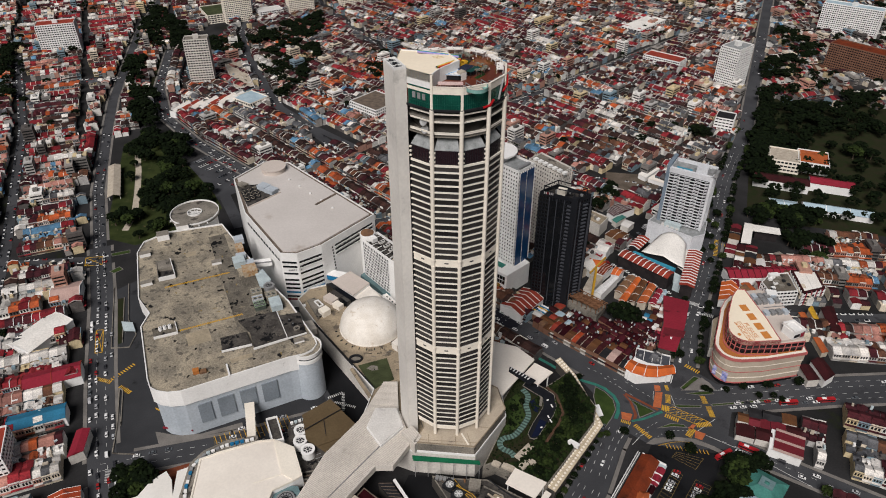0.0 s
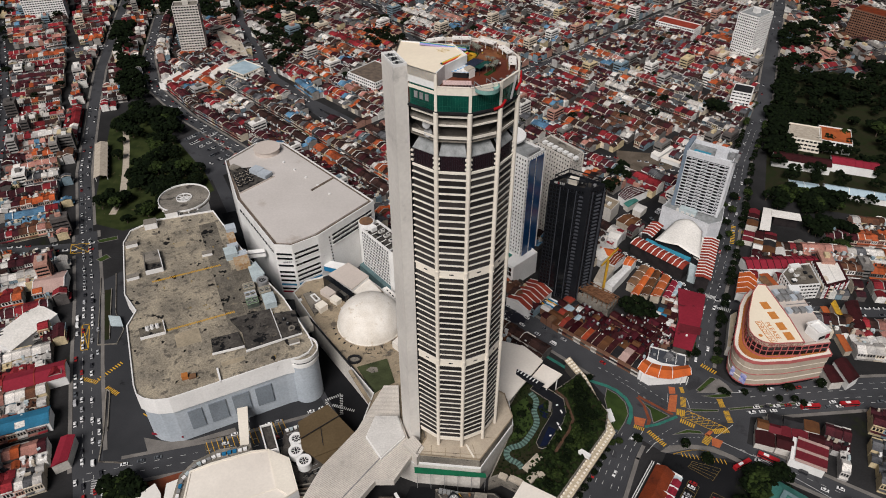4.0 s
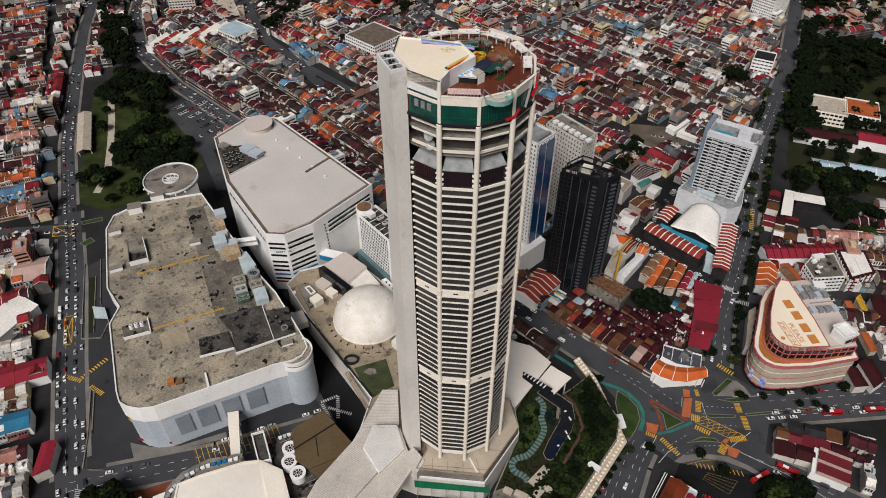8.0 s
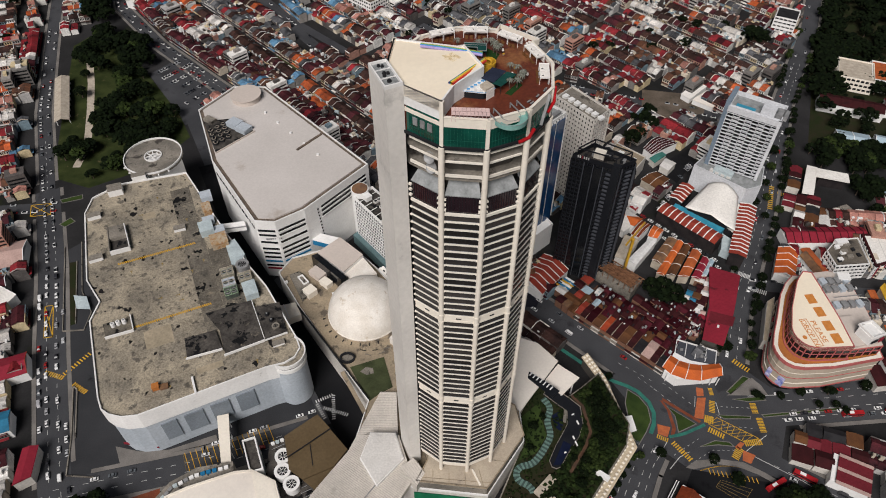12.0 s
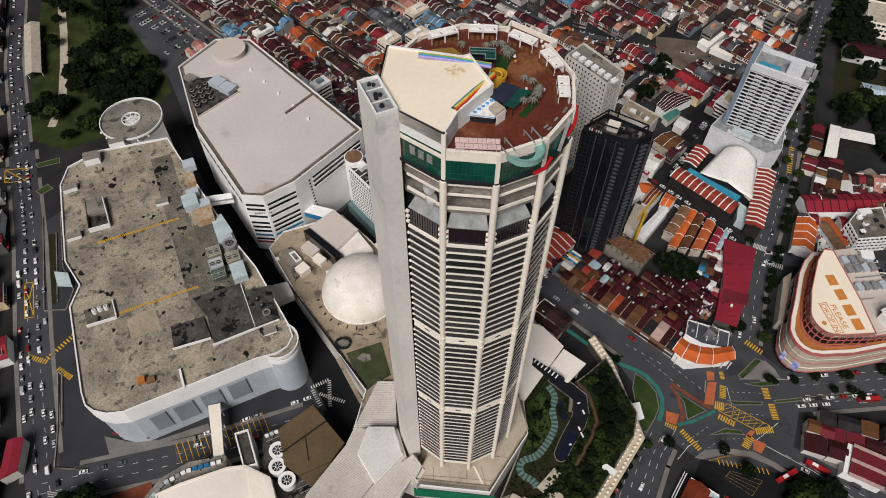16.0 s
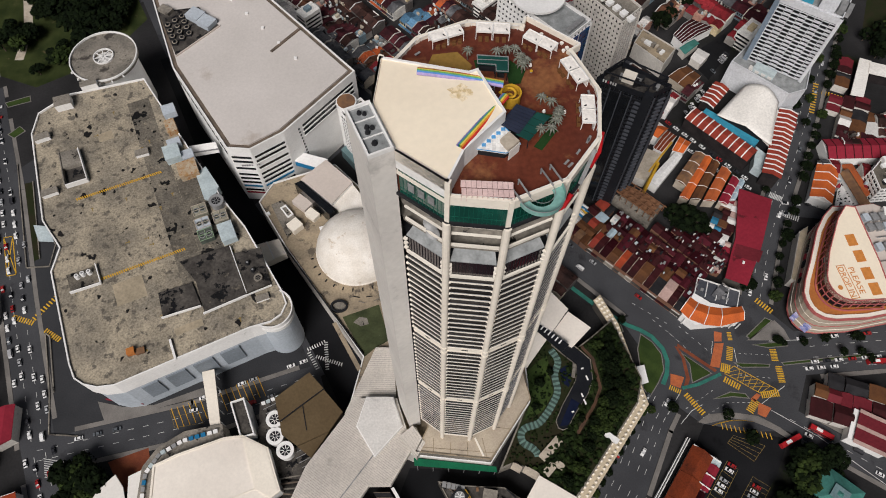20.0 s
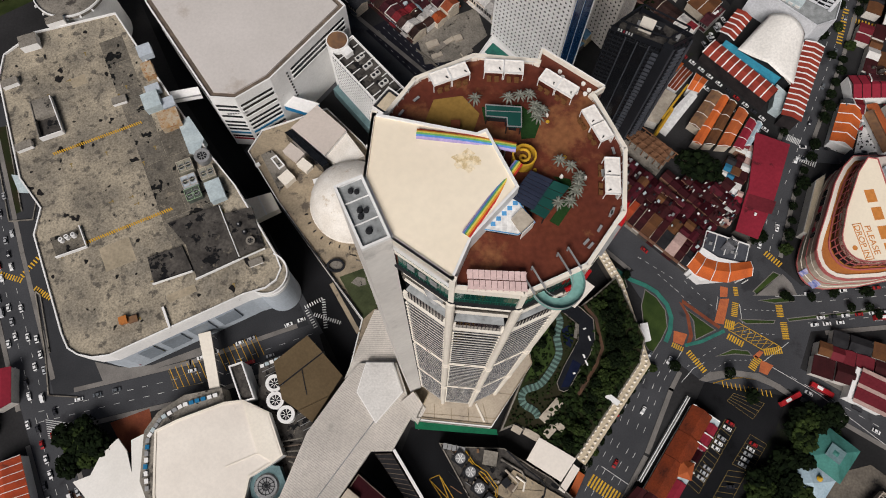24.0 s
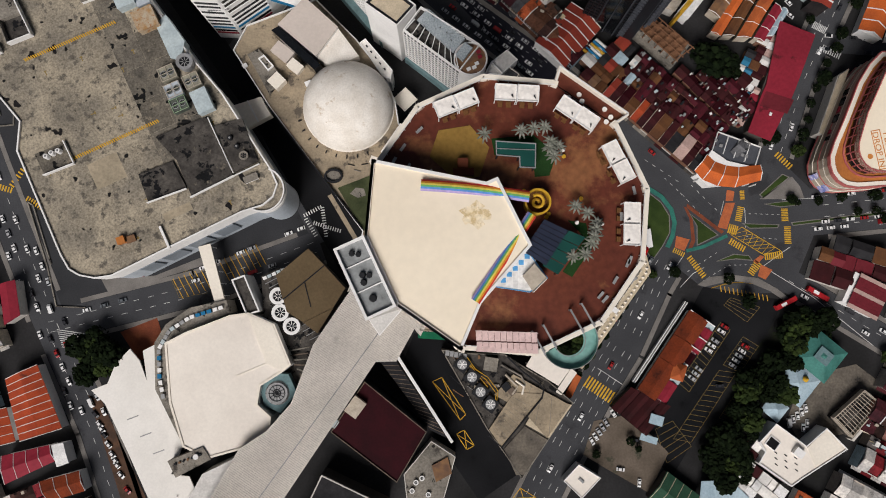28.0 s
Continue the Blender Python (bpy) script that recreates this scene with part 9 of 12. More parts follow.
part("top", Geo().prism([(11, 13), (13, 15), (15, 12.6), (12.6, 10.4)], Z + 2.55, Z + 3.5), M["sack"], bx)
part("banner", Geo().beam((12.8, 10.2, Z + 1.6), (15.1, 12.4, Z + 1.6), 0.12, 3.2), M["canvas"], bx)
part("leg", Geo().obox(12.9, 10.5, Z, Z + 2.55, 0.2, 0.2), M["dark_metal"], bx)
part("leg", Geo().obox(14.8, 12.5, Z, Z + 2.55, 0.2, 0.2), M["dark_metal"], bx)
sol = dpart_thing("solar_canopy", (15, 19), "canopy of dark panels on a steel frame", "canopy")
SO = [(15, 23), (19, 21), (15, 15), (11, 17.6)]
a_, b_, c_, d_ = (Vector(p) for p in SO)
for i in range(8):
    p, q, r, s = a_.lerp(d_, i / 8), b_.lerp(c_, i / 8), b_.lerp(c_, (i + 0.9) / 8), a_.lerp(d_, (i + 0.9) / 8)
    part("panel", Geo().prism([tuple(p), tuple(q), tuple(r), tuple(s)], Z + 2.9, Z + 3.0), M["solar"], sol)
TE = [(19.2, 21), (22, 19.8), (17, 13.4), (14.4, 15)]
a_, b_, c_, d_ = (Vector(p) for p in TE)
for i in range(4):
    p, q, r, s = a_.lerp(d_, i / 4), b_.lerp(c_, i / 4), b_.lerp(c_, (i + 0.94) / 4), a_.lerp(d_, (i + 0.94) / 4)
    part("glass_panel", Geo().prism([tuple(p), tuple(q), tuple(r), tuple(s)], Z + 2.7, Z + 2.78), M["teal_dark"], sol, "dark teal glass panel")
for p in SO + TE[1:3]:
    q = (p[0] * 0.95 + 0.75, p[1] * 0.95 + 0.9)
    part("post", Geo().obox(q[0], q[1], Z, Z + 2.75, 0.16, 0.16), M["dark_metal"], sol)
part("counter", Geo().prism([(13, 18), (16, 20), (18, 18), (15, 16)], Z, Z + 1.2), M["dark_metal"], sol)
turf = Geo().prism([(19.6, 23), (22.8, 22.4), (23.6, 18), (20, 13), (18.4, 14), (22.6, 19.8)], Z, Z + 0.06)
lone("turf_mat", turf, M["mat_green"], "dark green artificial turf under the palms", "turf", at=(21, 18, Z))
perg = dpart_thing("pergola", (8, 2.6), "long pergola of pale pink slatted panels", "pergola")
for row in range(2):
    for k in range(10):
        x0 = 2.8 + k * 1.05 + row * 0.1
        y0 = 3.2 - row * 1.9 - k * 0.06
        part("slat_panel", Geo().box(x0, y0 - 1.7, Z + 2.3, x0 + 0.98, y0, Z + 2.38), M["pink_slat"], perg)
for k in range(11):
    for y0 in (3.0, -0.3):
        part("post", Geo().box(2.8 + k * 1.05, y0 - k * 0.06, Z, 2.92 + k * 1.05, y0 + 0.12 - k * 0.06, Z + 2.3), M["pink_slat"], perg)

# glass skywalk beyond the parapet
sky_ = thing("skywalk", (19, 1.2, Z), "horseshoe glass skywalk jutting from the parapet", "skywalk")
cx, cy, ax_ = 19.0, 1.0, radians(-62)
out, inn = [], []
for k in range(19):
    a = ax_ - math.pi / 2 + math.pi * k / 18
    out.append((cx + 4.9 * math.cos(a), cy + 4.9 * math.sin(a))), inn.append((cx + 2.7 * math.cos(a), cy + 2.7 * math.sin(a)))
for k in range(18):
    part("floor_glass", Geo().prism([out[k], out[k + 1], inn[k + 1], inn[k]], Z - 0.3, Z - 0.12), M["clear_teal"], sky_)
    part("rail_glass", Geo().beam((*out[k], Z + 0.55), (*out[k + 1], Z + 0.55), 0.06, 1.3), M["clear_teal"], sky_)
part("hand_rail", Geo().tube([(*p, Z + 1.25) for p in out], 0.07, 6), M["grey_metal"], sky_)
part("hand_rail", Geo().tube([(*p, Z + 1.25) for p in inn], 0.07, 6), M["grey_metal"], sky_)
for p in (out[0], inn[0], inn[-1], out[-1]):
    d = Vector((-math.cos(ax_), -math.sin(ax_)))
    part("arm", Geo().beam((*p, Z + 1.5), (p[0] + d.x * 4.6, p[1] + d.y * 4.6, Z + 1.5), 0.3, 0.3), M["grey_metal"], sky_)
    part("arm_post", Geo().beam((p[0] + d.x * 4.4, p[1] + d.y * 4.4, Z), (p[0] + d.x * 4.4, p[1] + d.y * 4.4, Z + 1.5), 0.3), M["grey_metal"], sky_)

# parapet fittings
for i in (0, 1, 2, 3, 4, 6, 7, 8):
    p, q = Vector(tv(i, RO - 0.7)), Vector(tv(i + 1, RO - 0.7))
    for k in range(7):
        c = p.lerp(q, (k + 0.5) / 7)
        o = new("rail_post", mesh_of(Geo().obox(0, 0, 0, 1.3, 0.1, 0.1), "rail_post", M["white"]))
        o.parent = tower
        o.location = (c.x - TX, c.y - TY, DECK - 20)
    g = Geo().beam((p.x - TX, p.y - TY, DECK - 18.75), (q.x - TX, q.y - TY, DECK - 18.75), 0.1, 0.1)
    tpart("top_rail", g, M["white"])
for px, py in ((762, 602), (748, 608), (712, 657), (682, 712), (797, 388), (670, 700), (150, 310), (122, 240), (165, 180), (92, 280), (775, 545), (735, 470)):
    x, y = -6.9 + (px - 172) / 15.7, 44.2 - (py - 150) / 15.7
    d = Vector((x - TX, y - TY))
    if d.length > RO - 2.2:
        d = d.normalized() * (RO - 2.2)
    x, y = TX + d.x, TY + d.y
    t = dpart_thing("viewing_bench", (x, y), "small grey bench and binoculars by the parapet", "bench", "benches by the parapet")
    dg = math.degrees(math.atan2(d.y, d.x)) + 90
    part("seat", Geo().obox(x, y, Z + 0.4, Z + 0.5, 1.5, 0.5, dg), M["grey_metal"], t)
    part("support", Geo().obox(x, y, Z, Z + 0.4, 0.9, 0.4, dg), M["dark_metal"], t)
for px, py in ((600, 110), (630, 102), (637, 122), (700, 148), (716, 172), (703, 186)):
    x, y = -6.9 + (px - 172) / 15.7, 44.2 - (py - 150) / 15.7
    t = dpart_thing("white_stool", (x, y), "white stool near the parapet", "stool", "white stools")
    part("top", Geo().cyl(x, y, 0.45, Z + 0.4, Z + 0.55, 12), M["canvas"], t)
    part("foot", Geo().cyl(x, y, 0.3, Z, Z + 0.4, 10), M["canvas"], t)
pipe = thing("red_hose", (tv(2)[0], tv(2)[1], 231), "red inflatable tube along the crown's edge", "tube")
p2, p3, p4 = Vector(tv(2, RO + 0.6)), Vector(tv(3, RO + 0.6)), Vector(tv(2, RO + 0.6)).lerp(Vector(tv(3, RO + 0.6)), 0.5)
p1 = Vector(tv(1, RO + 0.6)).lerp(p2, 0.75)
part("tube", Geo().tube([(p1.x, p1.y, 231.0), (p2.x, p2.y, 231.6), (p2.lerp(p3, 0.2).x, p2.lerp(p3, 0.2).y, 233.2)], 0.55, 9), M["red_pipe"], pipe)
part("tube", Geo().tube([(p2.lerp(p3, 0.75).x, p2.lerp(p3, 0.75).y, 234.5), (p3.x, p3.y, 236.5), (tv(4, RO + 0.6)[0] * 0.2 + p3.x * 0.8, tv(4, RO + 0.6)[1] * 0.2 + p3.y * 0.8, 240.0)], 0.5, 9), M["red_pipe"], pipe)
lad = thing("cradle_ladder", (p4.x, p4.y, 235), "pale access ladder on the crown", "ladder")
part("ladder_frame", Geo().beam((p4.x, p4.y, 232), (p4.x + 2, p4.y + 3, 240.5), 0.9, 0.15), M["grey_metal"], lad)

# the fittings stand a little closer together from north to south than first laid out
for ob in list(scene.objects):
    if ob.parent is None and (ob.location.z == Vector((0, 0, Z)).z or ob.name.startswith("skywalk")):
        ob.location.y += 0.95 - 0.065 * ob.location.y

# ---- halls and yards south of the tower ----
hall = thing("exhibition_hall", (-110, -25, 0), "large hall under a smooth cream roof", "building")
HALL = [(-138, -10), (-128, -5), (-106, 3), (-97, 4), (-84, -2), (-76, -22), (-81, -26), (-91, -32), (-92.5, -41), (-86, -47), (-87, -60), (-101, -62.5), (-117, -66.5), (-129, -60.5), (-135.6, -39)]
HC = ccw(HALL)
part("wall", Geo().prism(HC, 0, 17.2), M["white"], hall)
part("roof", Geo().prism(inset(HC, 1.0), 17.2, 18.0), M["hall_roof"], hall, "smooth cream roof membrane")
part("roof_edge", Geo().rim(HC, 1.0, 17.2, 18.5), M["cream"], hall)
part("side_strip", Geo().prism([(-97, 3), (-85, -2), (-77, -22), (-81, -25), (-88, -21)], 18.0, 18.7), M["cream"], hall, "raised side strip")
part("roof_fold", Geo().beam((-88, -21, 18.1), (-97, 3, 18.1), 0.5, 0.3), M["cream"], hall)
part("roof_fold", Geo().beam((-88, -21, 18.1), (-103, -27, 18.1), 0.5, 0.3), M["cream"], hall)
part("south_wing", Geo().prism([(-120, -74), (-103, -66.6), (-90, -92), (-100, -116), (-140, -116), (-128, -88)], 0, 16.5), M["grey_sheet"], hall)
part("plant_deck", Geo().prism([(-136, -67), (-119, -60.6), (-115, -66.6), (-132, -75)], 0, 18.9), M["concrete"], hall, "weathered brown plant deck")
part("vent_pipe", Geo().cyl(-122, -65, 1.3, 18.9, 20.4, 14), M["white"], hall)
for k in range(7):
    part("deck_box", Geo().obox(-132 + k * 2.0, -68.4 + k * 0.7, 18.9, 19.7, 1.1, 0.9, 20 * k), M["rust"] if k % 2 else M["dark_metal"], hall)
sk = thing("round_skylight", (-83.5, -36, 10), "round latticed skylight in a dark teal court", "skylight")
part("court", Geo().prism([(-92, -34), (-86, -26), (-78, -27), (-74, -36), (-82, -46), (-90, -42)], 0, 15), M["teal_grey"], sk)
part("disc", Geo().cyl(-83.5, -36, 6.0, 15, 16.2, 28, 5.2), M["grey_metal"], sk)
for k in range(12):
    a = 2 * math.pi * k / 12
    part("rib", Geo().beam((-83.5, -36, 16.5), (-83.5 + 5.6 * math.cos(a), -36 + 5.6 * math.sin(a), 15.9), 0.3, 0.3), M["dark_metal"], sk)
for r_ in (2.0, 4.0):
    part("ring", Geo().ring([(-83.5 + r_ * math.cos(t), -36 + r_ * math.sin(t)) for t in a0], [(-83.5 + (r_ - 0.3) * math.cos(t), -36 + (r_ - 0.3) * math.sin(t)) for t in a0], 16.1, 16.5), M["dark_metal"], sk)
# condensers along the hall's edge
r3 = random.Random(8)
path = [Vector(p) for p in ((-139.4, -38), (-141.4, -28), (-142, -13), (-136.5, -4), (-127, 2), (-110, 7))]
for a, b in zip(path, path[1:]):
    n = int((b - a).length / 2.6)
    for k in range(n):
        c = a.lerp(b, (k + 0.5) / n)
        deg = math.degrees(math.atan2((b - a).y, (b - a).x))
        unit(c.x, c.y, 14.3, 1.9, 1.5, r3.uniform(1.0, 1.6), deg, M[r3.choice(("white", "white", "pale_blue", "grey_metal", "blue"))], "condenser", "small condenser unit on the ledge", "condenser")
led = thing("plant_ledge", (-140, -14, 0), "grey ledge with condenser units round the hall", "ledge")
part("slab", Geo().prism([(-129, -63), (-144, -33), (-144.6, -10), (-139, -1), (-127, 7), (-109, 10.4), (-107, 4), (-128, -4.4), (-138.4, -10), (-136, -39), (-128.6, -60)], 0, 14.3), M["concrete"], led)
tent_ = thing("tent_roof", (-155, -45, 0), "pointed white tensile canopy with a slit", "canopy")
part("sheet", Geo().prism([(-158, -13), (-165, -20), (-169, -30), (-177, -33), (-170, -40), (-158, -65), (-148, -87), (-136, -112), (-116, -112), (-123, -88), (-128, -76.4), (-137, -75), (-131.4, -61.4), (-141, -43), (-149, -30), (-153, -19)], 10.5, 11.4), M["canvas_roof"], tent_)
part("sheet", Geo().prism([(-151, -14), (-145, -11), (-144.6, -32), (-130, -62), (-132, -62), (-141.6, -44), (-148.6, -30.6)], 12.0, 12.6), M["canvas_roof"], tent_)
for p in ((-168, -36), (-158, -22), (-158, -60), (-143, -56), (-134, -86), (-144, -86)):
    part("mast", Geo().cyl(p[0], p[1], 0.3, 0, 12.4 if p[0] > -140 else 10.5, 10), M["white"], tent_)
for k in range(3):
    part("seam", Geo().beam((-159 + k * 6.5, -48 - k * 8.5, 11.42), (-153.4 + k * 6.5, -46 - k * 8.5, 11.42), 0.5, 0.1), M["grey_metal"], tent_)
st = thing("stair_tower", (-98, 14, 0), "white stair tower with a dark roof well", "building")
STW = ccw([(-105.5, 20.4), (-98.9, 22.7), (-91.3, 4.5), (-98, 2.6)])
part("wall", Geo().prism(STW, 0, 16.5), M["white"], st)
part("well_roof", Geo().prism(inset(STW, 0.8), 16.5, 16.7), M["dark_slab"], st)
part("rim", Geo().rim(STW, 0.7, 16.5, 18.0), M["white"], st)
pf = thing("plant_platform", (-78, 6, 0), "dark plant platform with pipework", "platform")
part("slab", Geo().prism([(-92, 22), (-83, 26), (-62, -8), (-66, -16), (-82, -15), (-91, 3)], 0, 12), M["dark_slab"], pf)
for k in range(14):
    part("pipe", Geo().tube([(-90 + k * 1.7, 18 - k * 2.2, 12.3), (-84 + k * 1.7, 21 - k * 2.2, 12.3)], 0.18, 6), M["grey_metal"], pf)
for x, y in ((-82.4, 11.8), (-81.4, 3.6), (-75.8, -3.2)):
    fan(x, y, 12, 4.3, 5.8, M["white"])
for k in range(6):
    unit(-90 + k * 2.3, 21.0 + k * 1.0, 12, 1.6, 1.3, 1.3, 20, M["pale_blue"] if k % 2 else M["white"], "condenser", "small condenser unit", "condenser")
bw = thing("brown_roof_block", (-65, 17, 0), "block under folded brown metal roofs", "building")
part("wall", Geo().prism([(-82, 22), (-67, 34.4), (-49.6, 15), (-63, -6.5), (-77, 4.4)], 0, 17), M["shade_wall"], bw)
part("roof_fold", Geo().prism([(-83, 22), (-67, 35), (-59, 26.4), (-79.6, 10)], 17, 19.2), M["brown_roof"], bw, "flat brown metal roof")
part("roof_fold", Geo().prism([(-79.5, 9.8), (-59, 26.2), (-49, 15), (-55, 5.6), (-70, -1.4), (-78, 4)], 17, 18.4), M["brown_roof"], bw, "flat brown metal roof")
part("roof_fold", Geo().prism([(-70, -1.6), (-55, 5.4), (-63, -7)], 17, 17.8), M["brown_roof"], bw, "flat brown metal roof")
part("roof_joint", Geo().beam((-79.6, 10, 19.3), (-59, 26.4, 19.3), 0.5, 0.4), M["dark_metal"], bw)
part("roof_joint", Geo().beam((-66, 6, 18.5), (-69, 18, 18.6), 0.4, 0.3), M["dark_metal"], bw)
pit = thing("plant_pit", (-73, -25, 0), "sunken yard of ducts and beams", "yard")
part("floor_slab", Geo().prism([(-80, -15), (-65, -12), (-74, -39), (-84, -28)], 0, 9), M["dark_slab"], pit)
for k in range(7):
    part("beam", Geo().beam((-80 + k * 1.4, -16 - k * 2.2, 12), (-68 - k * 0.8, -14 - k * 3.0, 12), 0.6, 0.8), M["brown_gutter"] if k % 2 else M["concrete"], pit)
mr = thing("maroon_roof_block", (-33, -56, 0), "block with a dark maroon flat roof", "building")
MR = [(-40, -31), (-10, -56), (-25, -80), (-57, -55)]
part("wall", Geo().prism(MR, 0, 17), M["dark_metal"], mr)
part("roof", Geo().prism(MR, 17, 18), M["maroon"], mr, "dark maroon roof")
part("roof_house", Geo().obox(-44.5, -43, 18, 21, 7, 9, -38), M["sack"], mr, "beige stair head")
part("blue_panel", Geo().obox(-55, -51, 17.5, 18.6, 3, 4, -38), M["pale_blue"], mr)
part("roof_edge", Geo().rim(ccw(MR), 0.4, 18, 18.7), M["brown_gutter"], mr)
tr_ = thing("dark_tile_roof", (-14, -38, 0), "long building with a dark tiled roof and skylight rows", "building")
TRP = [(-33, -22), (-25, -22), (0, -61), (-8, -57)]
part("wall", Geo().prism(TRP, 0, 9), M["shade_wall"], tr_)
part("roof", Geo().prism(TRP, 9, 10), M["tile_dark"], tr_)
for k in range(16):
    a, b = Vector((-33, -22)).lerp(Vector((-8, -57)), k / 16), Vector((-25, -22)).lerp(Vector((0, -61)), k / 16)
    part("ridge", Geo().beam((a.x, a.y, 10.1), (b.x, b.y, 10.1), 0.3, 0.35), M["brown_gutter"], tr_)
part("gutter_beam", Geo().beam((-24, -20, 10.4), (2.5, -63, 10.4), 1.5, 1.4), M["white"], tr_, "long white edge beam")
lb = thing("low_block", (-45, -105, 0), "flat-roofed block with grey roofing and small plant", "building")
LB = [(-62, -76), (-30, -92), (-46, -135), (-84, -120)]
part("wall", Geo().prism(LB, 0, 15), M["shade_wall"], lb)
plain_roof(lb, LB, 15, M["pale_wall"], M["tile_dark"], 1.2, 0.6)
r4 = random.Random(4)
for k in range(9):
    unit(-56 + r4.uniform(-12, 14), -100 + r4.uniform(-14, 10), 15.3, r4.uniform(1.5, 3.5), r4.uniform(1.5, 3), r4.uniform(0.8, 1.6), -30, M[r4.choice(("white", "grey_metal", "concrete"))])
sm = thing("small_block", (-12, -82, 0), "small block with a rusty roof, tanks and vents", "building")
SM = [(-22, -78), (-8, -62), (4, -70), (-4, -96), (-20, -98)]
part("wall", Geo().prism(SM, 0, 10), M["pale_wall"], sm)
plain_roof(sm, SM, 10, M["pale_wall"], M["concrete"], 0.9, 0.4)
part("rusty_sheet", Geo().prism([(-8, -74), (0, -70), (2, -78), (-6, -82)], 10.3, 11.5), M["rust"], sm)
for x, y in ((-16, -82), (-13, -80), (-18, -86), (-10, -88)):
    fan(x, y, 10.3, 1.3, 1.4, M["white"], "small round white roof fan", 5)

yard = thing("plant_yard_block", (25, -40, 0), "flat concrete block with plant and stained roof", "building")
YD = [(-2, -17), (10, -19), (30, -20), (42, -28), (52, -34), (64, -45), (37, -82), (20, -57)]
part("wall", Geo().prism(YD, 0, 9), M["shade_wall"], yard)
plain_roof(yard, YD, 9, M["concrete"], M["dark_slab"], 1.0, 0.5)
part("roof_step", Geo().prism([(24, -40), (34, -30), (62, -46), (50, -62), (38, -48)], 9.3, 10.6), M["sandy_roof"], yard, "pale stained upper roof")
for x, y in ((8.3, -24.4), (13.1, -30.8), (17.2, -38.2), (22.0, -44.5)):
    t = unit(x, y, 9.3, 6.4, 6.4, 2.4, -38, M["dark_metal"], "cooling_unit", "square cooling unit with a grey fan", "cooling unit")
    part("fan_plate", Geo().cyl(x, y, 2.5, 11.88, 12.0, 20), M["grey_metal"], t)
    for k in range(6):
        a = math.pi * k / 3
        part("blade", Geo().beam((x, y, 12.1), (x + 2.2 * math.cos(a), y + 2.2 * math.sin(a), 12.1), 0.35, 0.1), M["white"], t)
unit(22.7, -24.6, 9.3, 6.5, 6.5, 3.0, -10, M["concrete"], "plant_room", "grey square plant room", "plant room")
for k in range(5):
    part("duct", Geo().tube([(3 + k * 5.0, -20 - k * 5.4, 10), (9 + k * 4.8, -26 - k * 5.2, 10.4)], 0.35, 7), M["brown_gutter"], yard)
part("duct", Geo().tube([(30, -30, 10.4), (36, -36, 11), (33, -40, 11)], 0.6, 8), M["sack"], yard)
part("duct", Geo().tube([(28, -25, 10.4), (38, -31, 10.4), (40, -36, 10.4)], 0.5, 8), M["concrete"], yard)
for k in range(5):
    unit(1 + k * 2.2, -18.6 - k * 0.5, 9.3, 1.6, 2.4, 1.5, -8, M["grey_metal"], "condenser", "grey louvred condenser", "condenser")
for k in range(4):
    part("roof_seam", Geo().beam((38 + k * 5, -33 - k * 3, 10.65), (30 + k * 7, -46 - k * 5, 10.65), 0.2, 0.15), M["concrete"], yard)
hoard = thing("green_awning", (6, -8, 12), "long green netting awning along the plaza", "awning")
HO = [(-13.7, -7.0), (8, -9.4), (26, -11.4), (26.4, -14.0), (7.2, -12.4), (-13.3, -10.6)]
for a, b, c, d in ((0, 1, 4, 5), (1, 2, 3, 4)):
    part("net", Geo().prism([HO[a], HO[b], HO[c], HO[d]], 15.4, 15.9), M["green_net"], hoard)
for k in range(6):
    x = -12 + k * 7.6
    part("post", Geo().beam((x, -10.0 - k * 0.5, 0), (x, -10.0 - k * 0.5, 15.4), 0.3), M["grey_metal"], hoard)
wr = thing("white_canopy", (52, -25, 0), "plain white canopy roof on posts", "canopy")
WR = [(46.7, -15.2), (63.9, -25.4), (55.9, -35.8), (40, -25.7)]
part("roof", Geo().prism(WR, 13.4, 14.0), M["hall_roof"], wr)
for p in inset(ccw(WR), 1.2):
    part("post", Geo().beam((*p, 0), (*p, 13.4), 0.5), M["white"], wr)
part("entry_roof", Geo().prism([(63.3, -27.7), (66.2, -30.1), (58, -41.1), (55.1, -39.3)], 9.4, 10), M["hall_roof"], wr)
part("entry_wall", Geo().prism([(62.6, -28.4), (65, -30.4), (58, -40.4), (55.8, -39)], 0, 9.4), M["white"], wr)
part("tile_roof", Geo().prism([(66.6, -31), (69.4, -33), (63.8, -43.4), (60.4, -42.2)], 4, 5), M["orange_tile"], wr, "narrow orange tiled roof")

# ---- the garden terraces ----
gd = thing("garden_terrace", (70, 20, 0), "raised garden terrace with dense planting", "garden", kind="structure")
GD = [(44, 22), (43, 38), (56, 62), (69, 48), (80, 56), (92, 66), (104, 33), (100, 20), (64, -26), (46, -15), (36, -9), (28, -12)]
part("retaining_wall", Geo().prism(GD, 0, 11.4), M["concrete"], gd)
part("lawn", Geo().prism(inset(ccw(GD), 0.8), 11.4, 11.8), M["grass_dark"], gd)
rg = random.Random(6)
shr = Geo()
tries = 0
PATHL = [(57, 49.5), (62, 42), (58, 36), (60, 26), (54, 16), (48, 9), (41, 8.4), (38.2, 4), (40.5, -1), (46.8, -1.9), (46.6, -6.2), (48.3, -8.0)]
TERR = [(62, 57), (72, 49), (78, 43), (78, 32), (75, 25), (67, 14), (63, 7.4), (60.4, 6.4), (58, 7.4), (57, 11), (61, 19), (66, 27), (69, 32), (70, 40), (64, 45.4), (58, 51)]
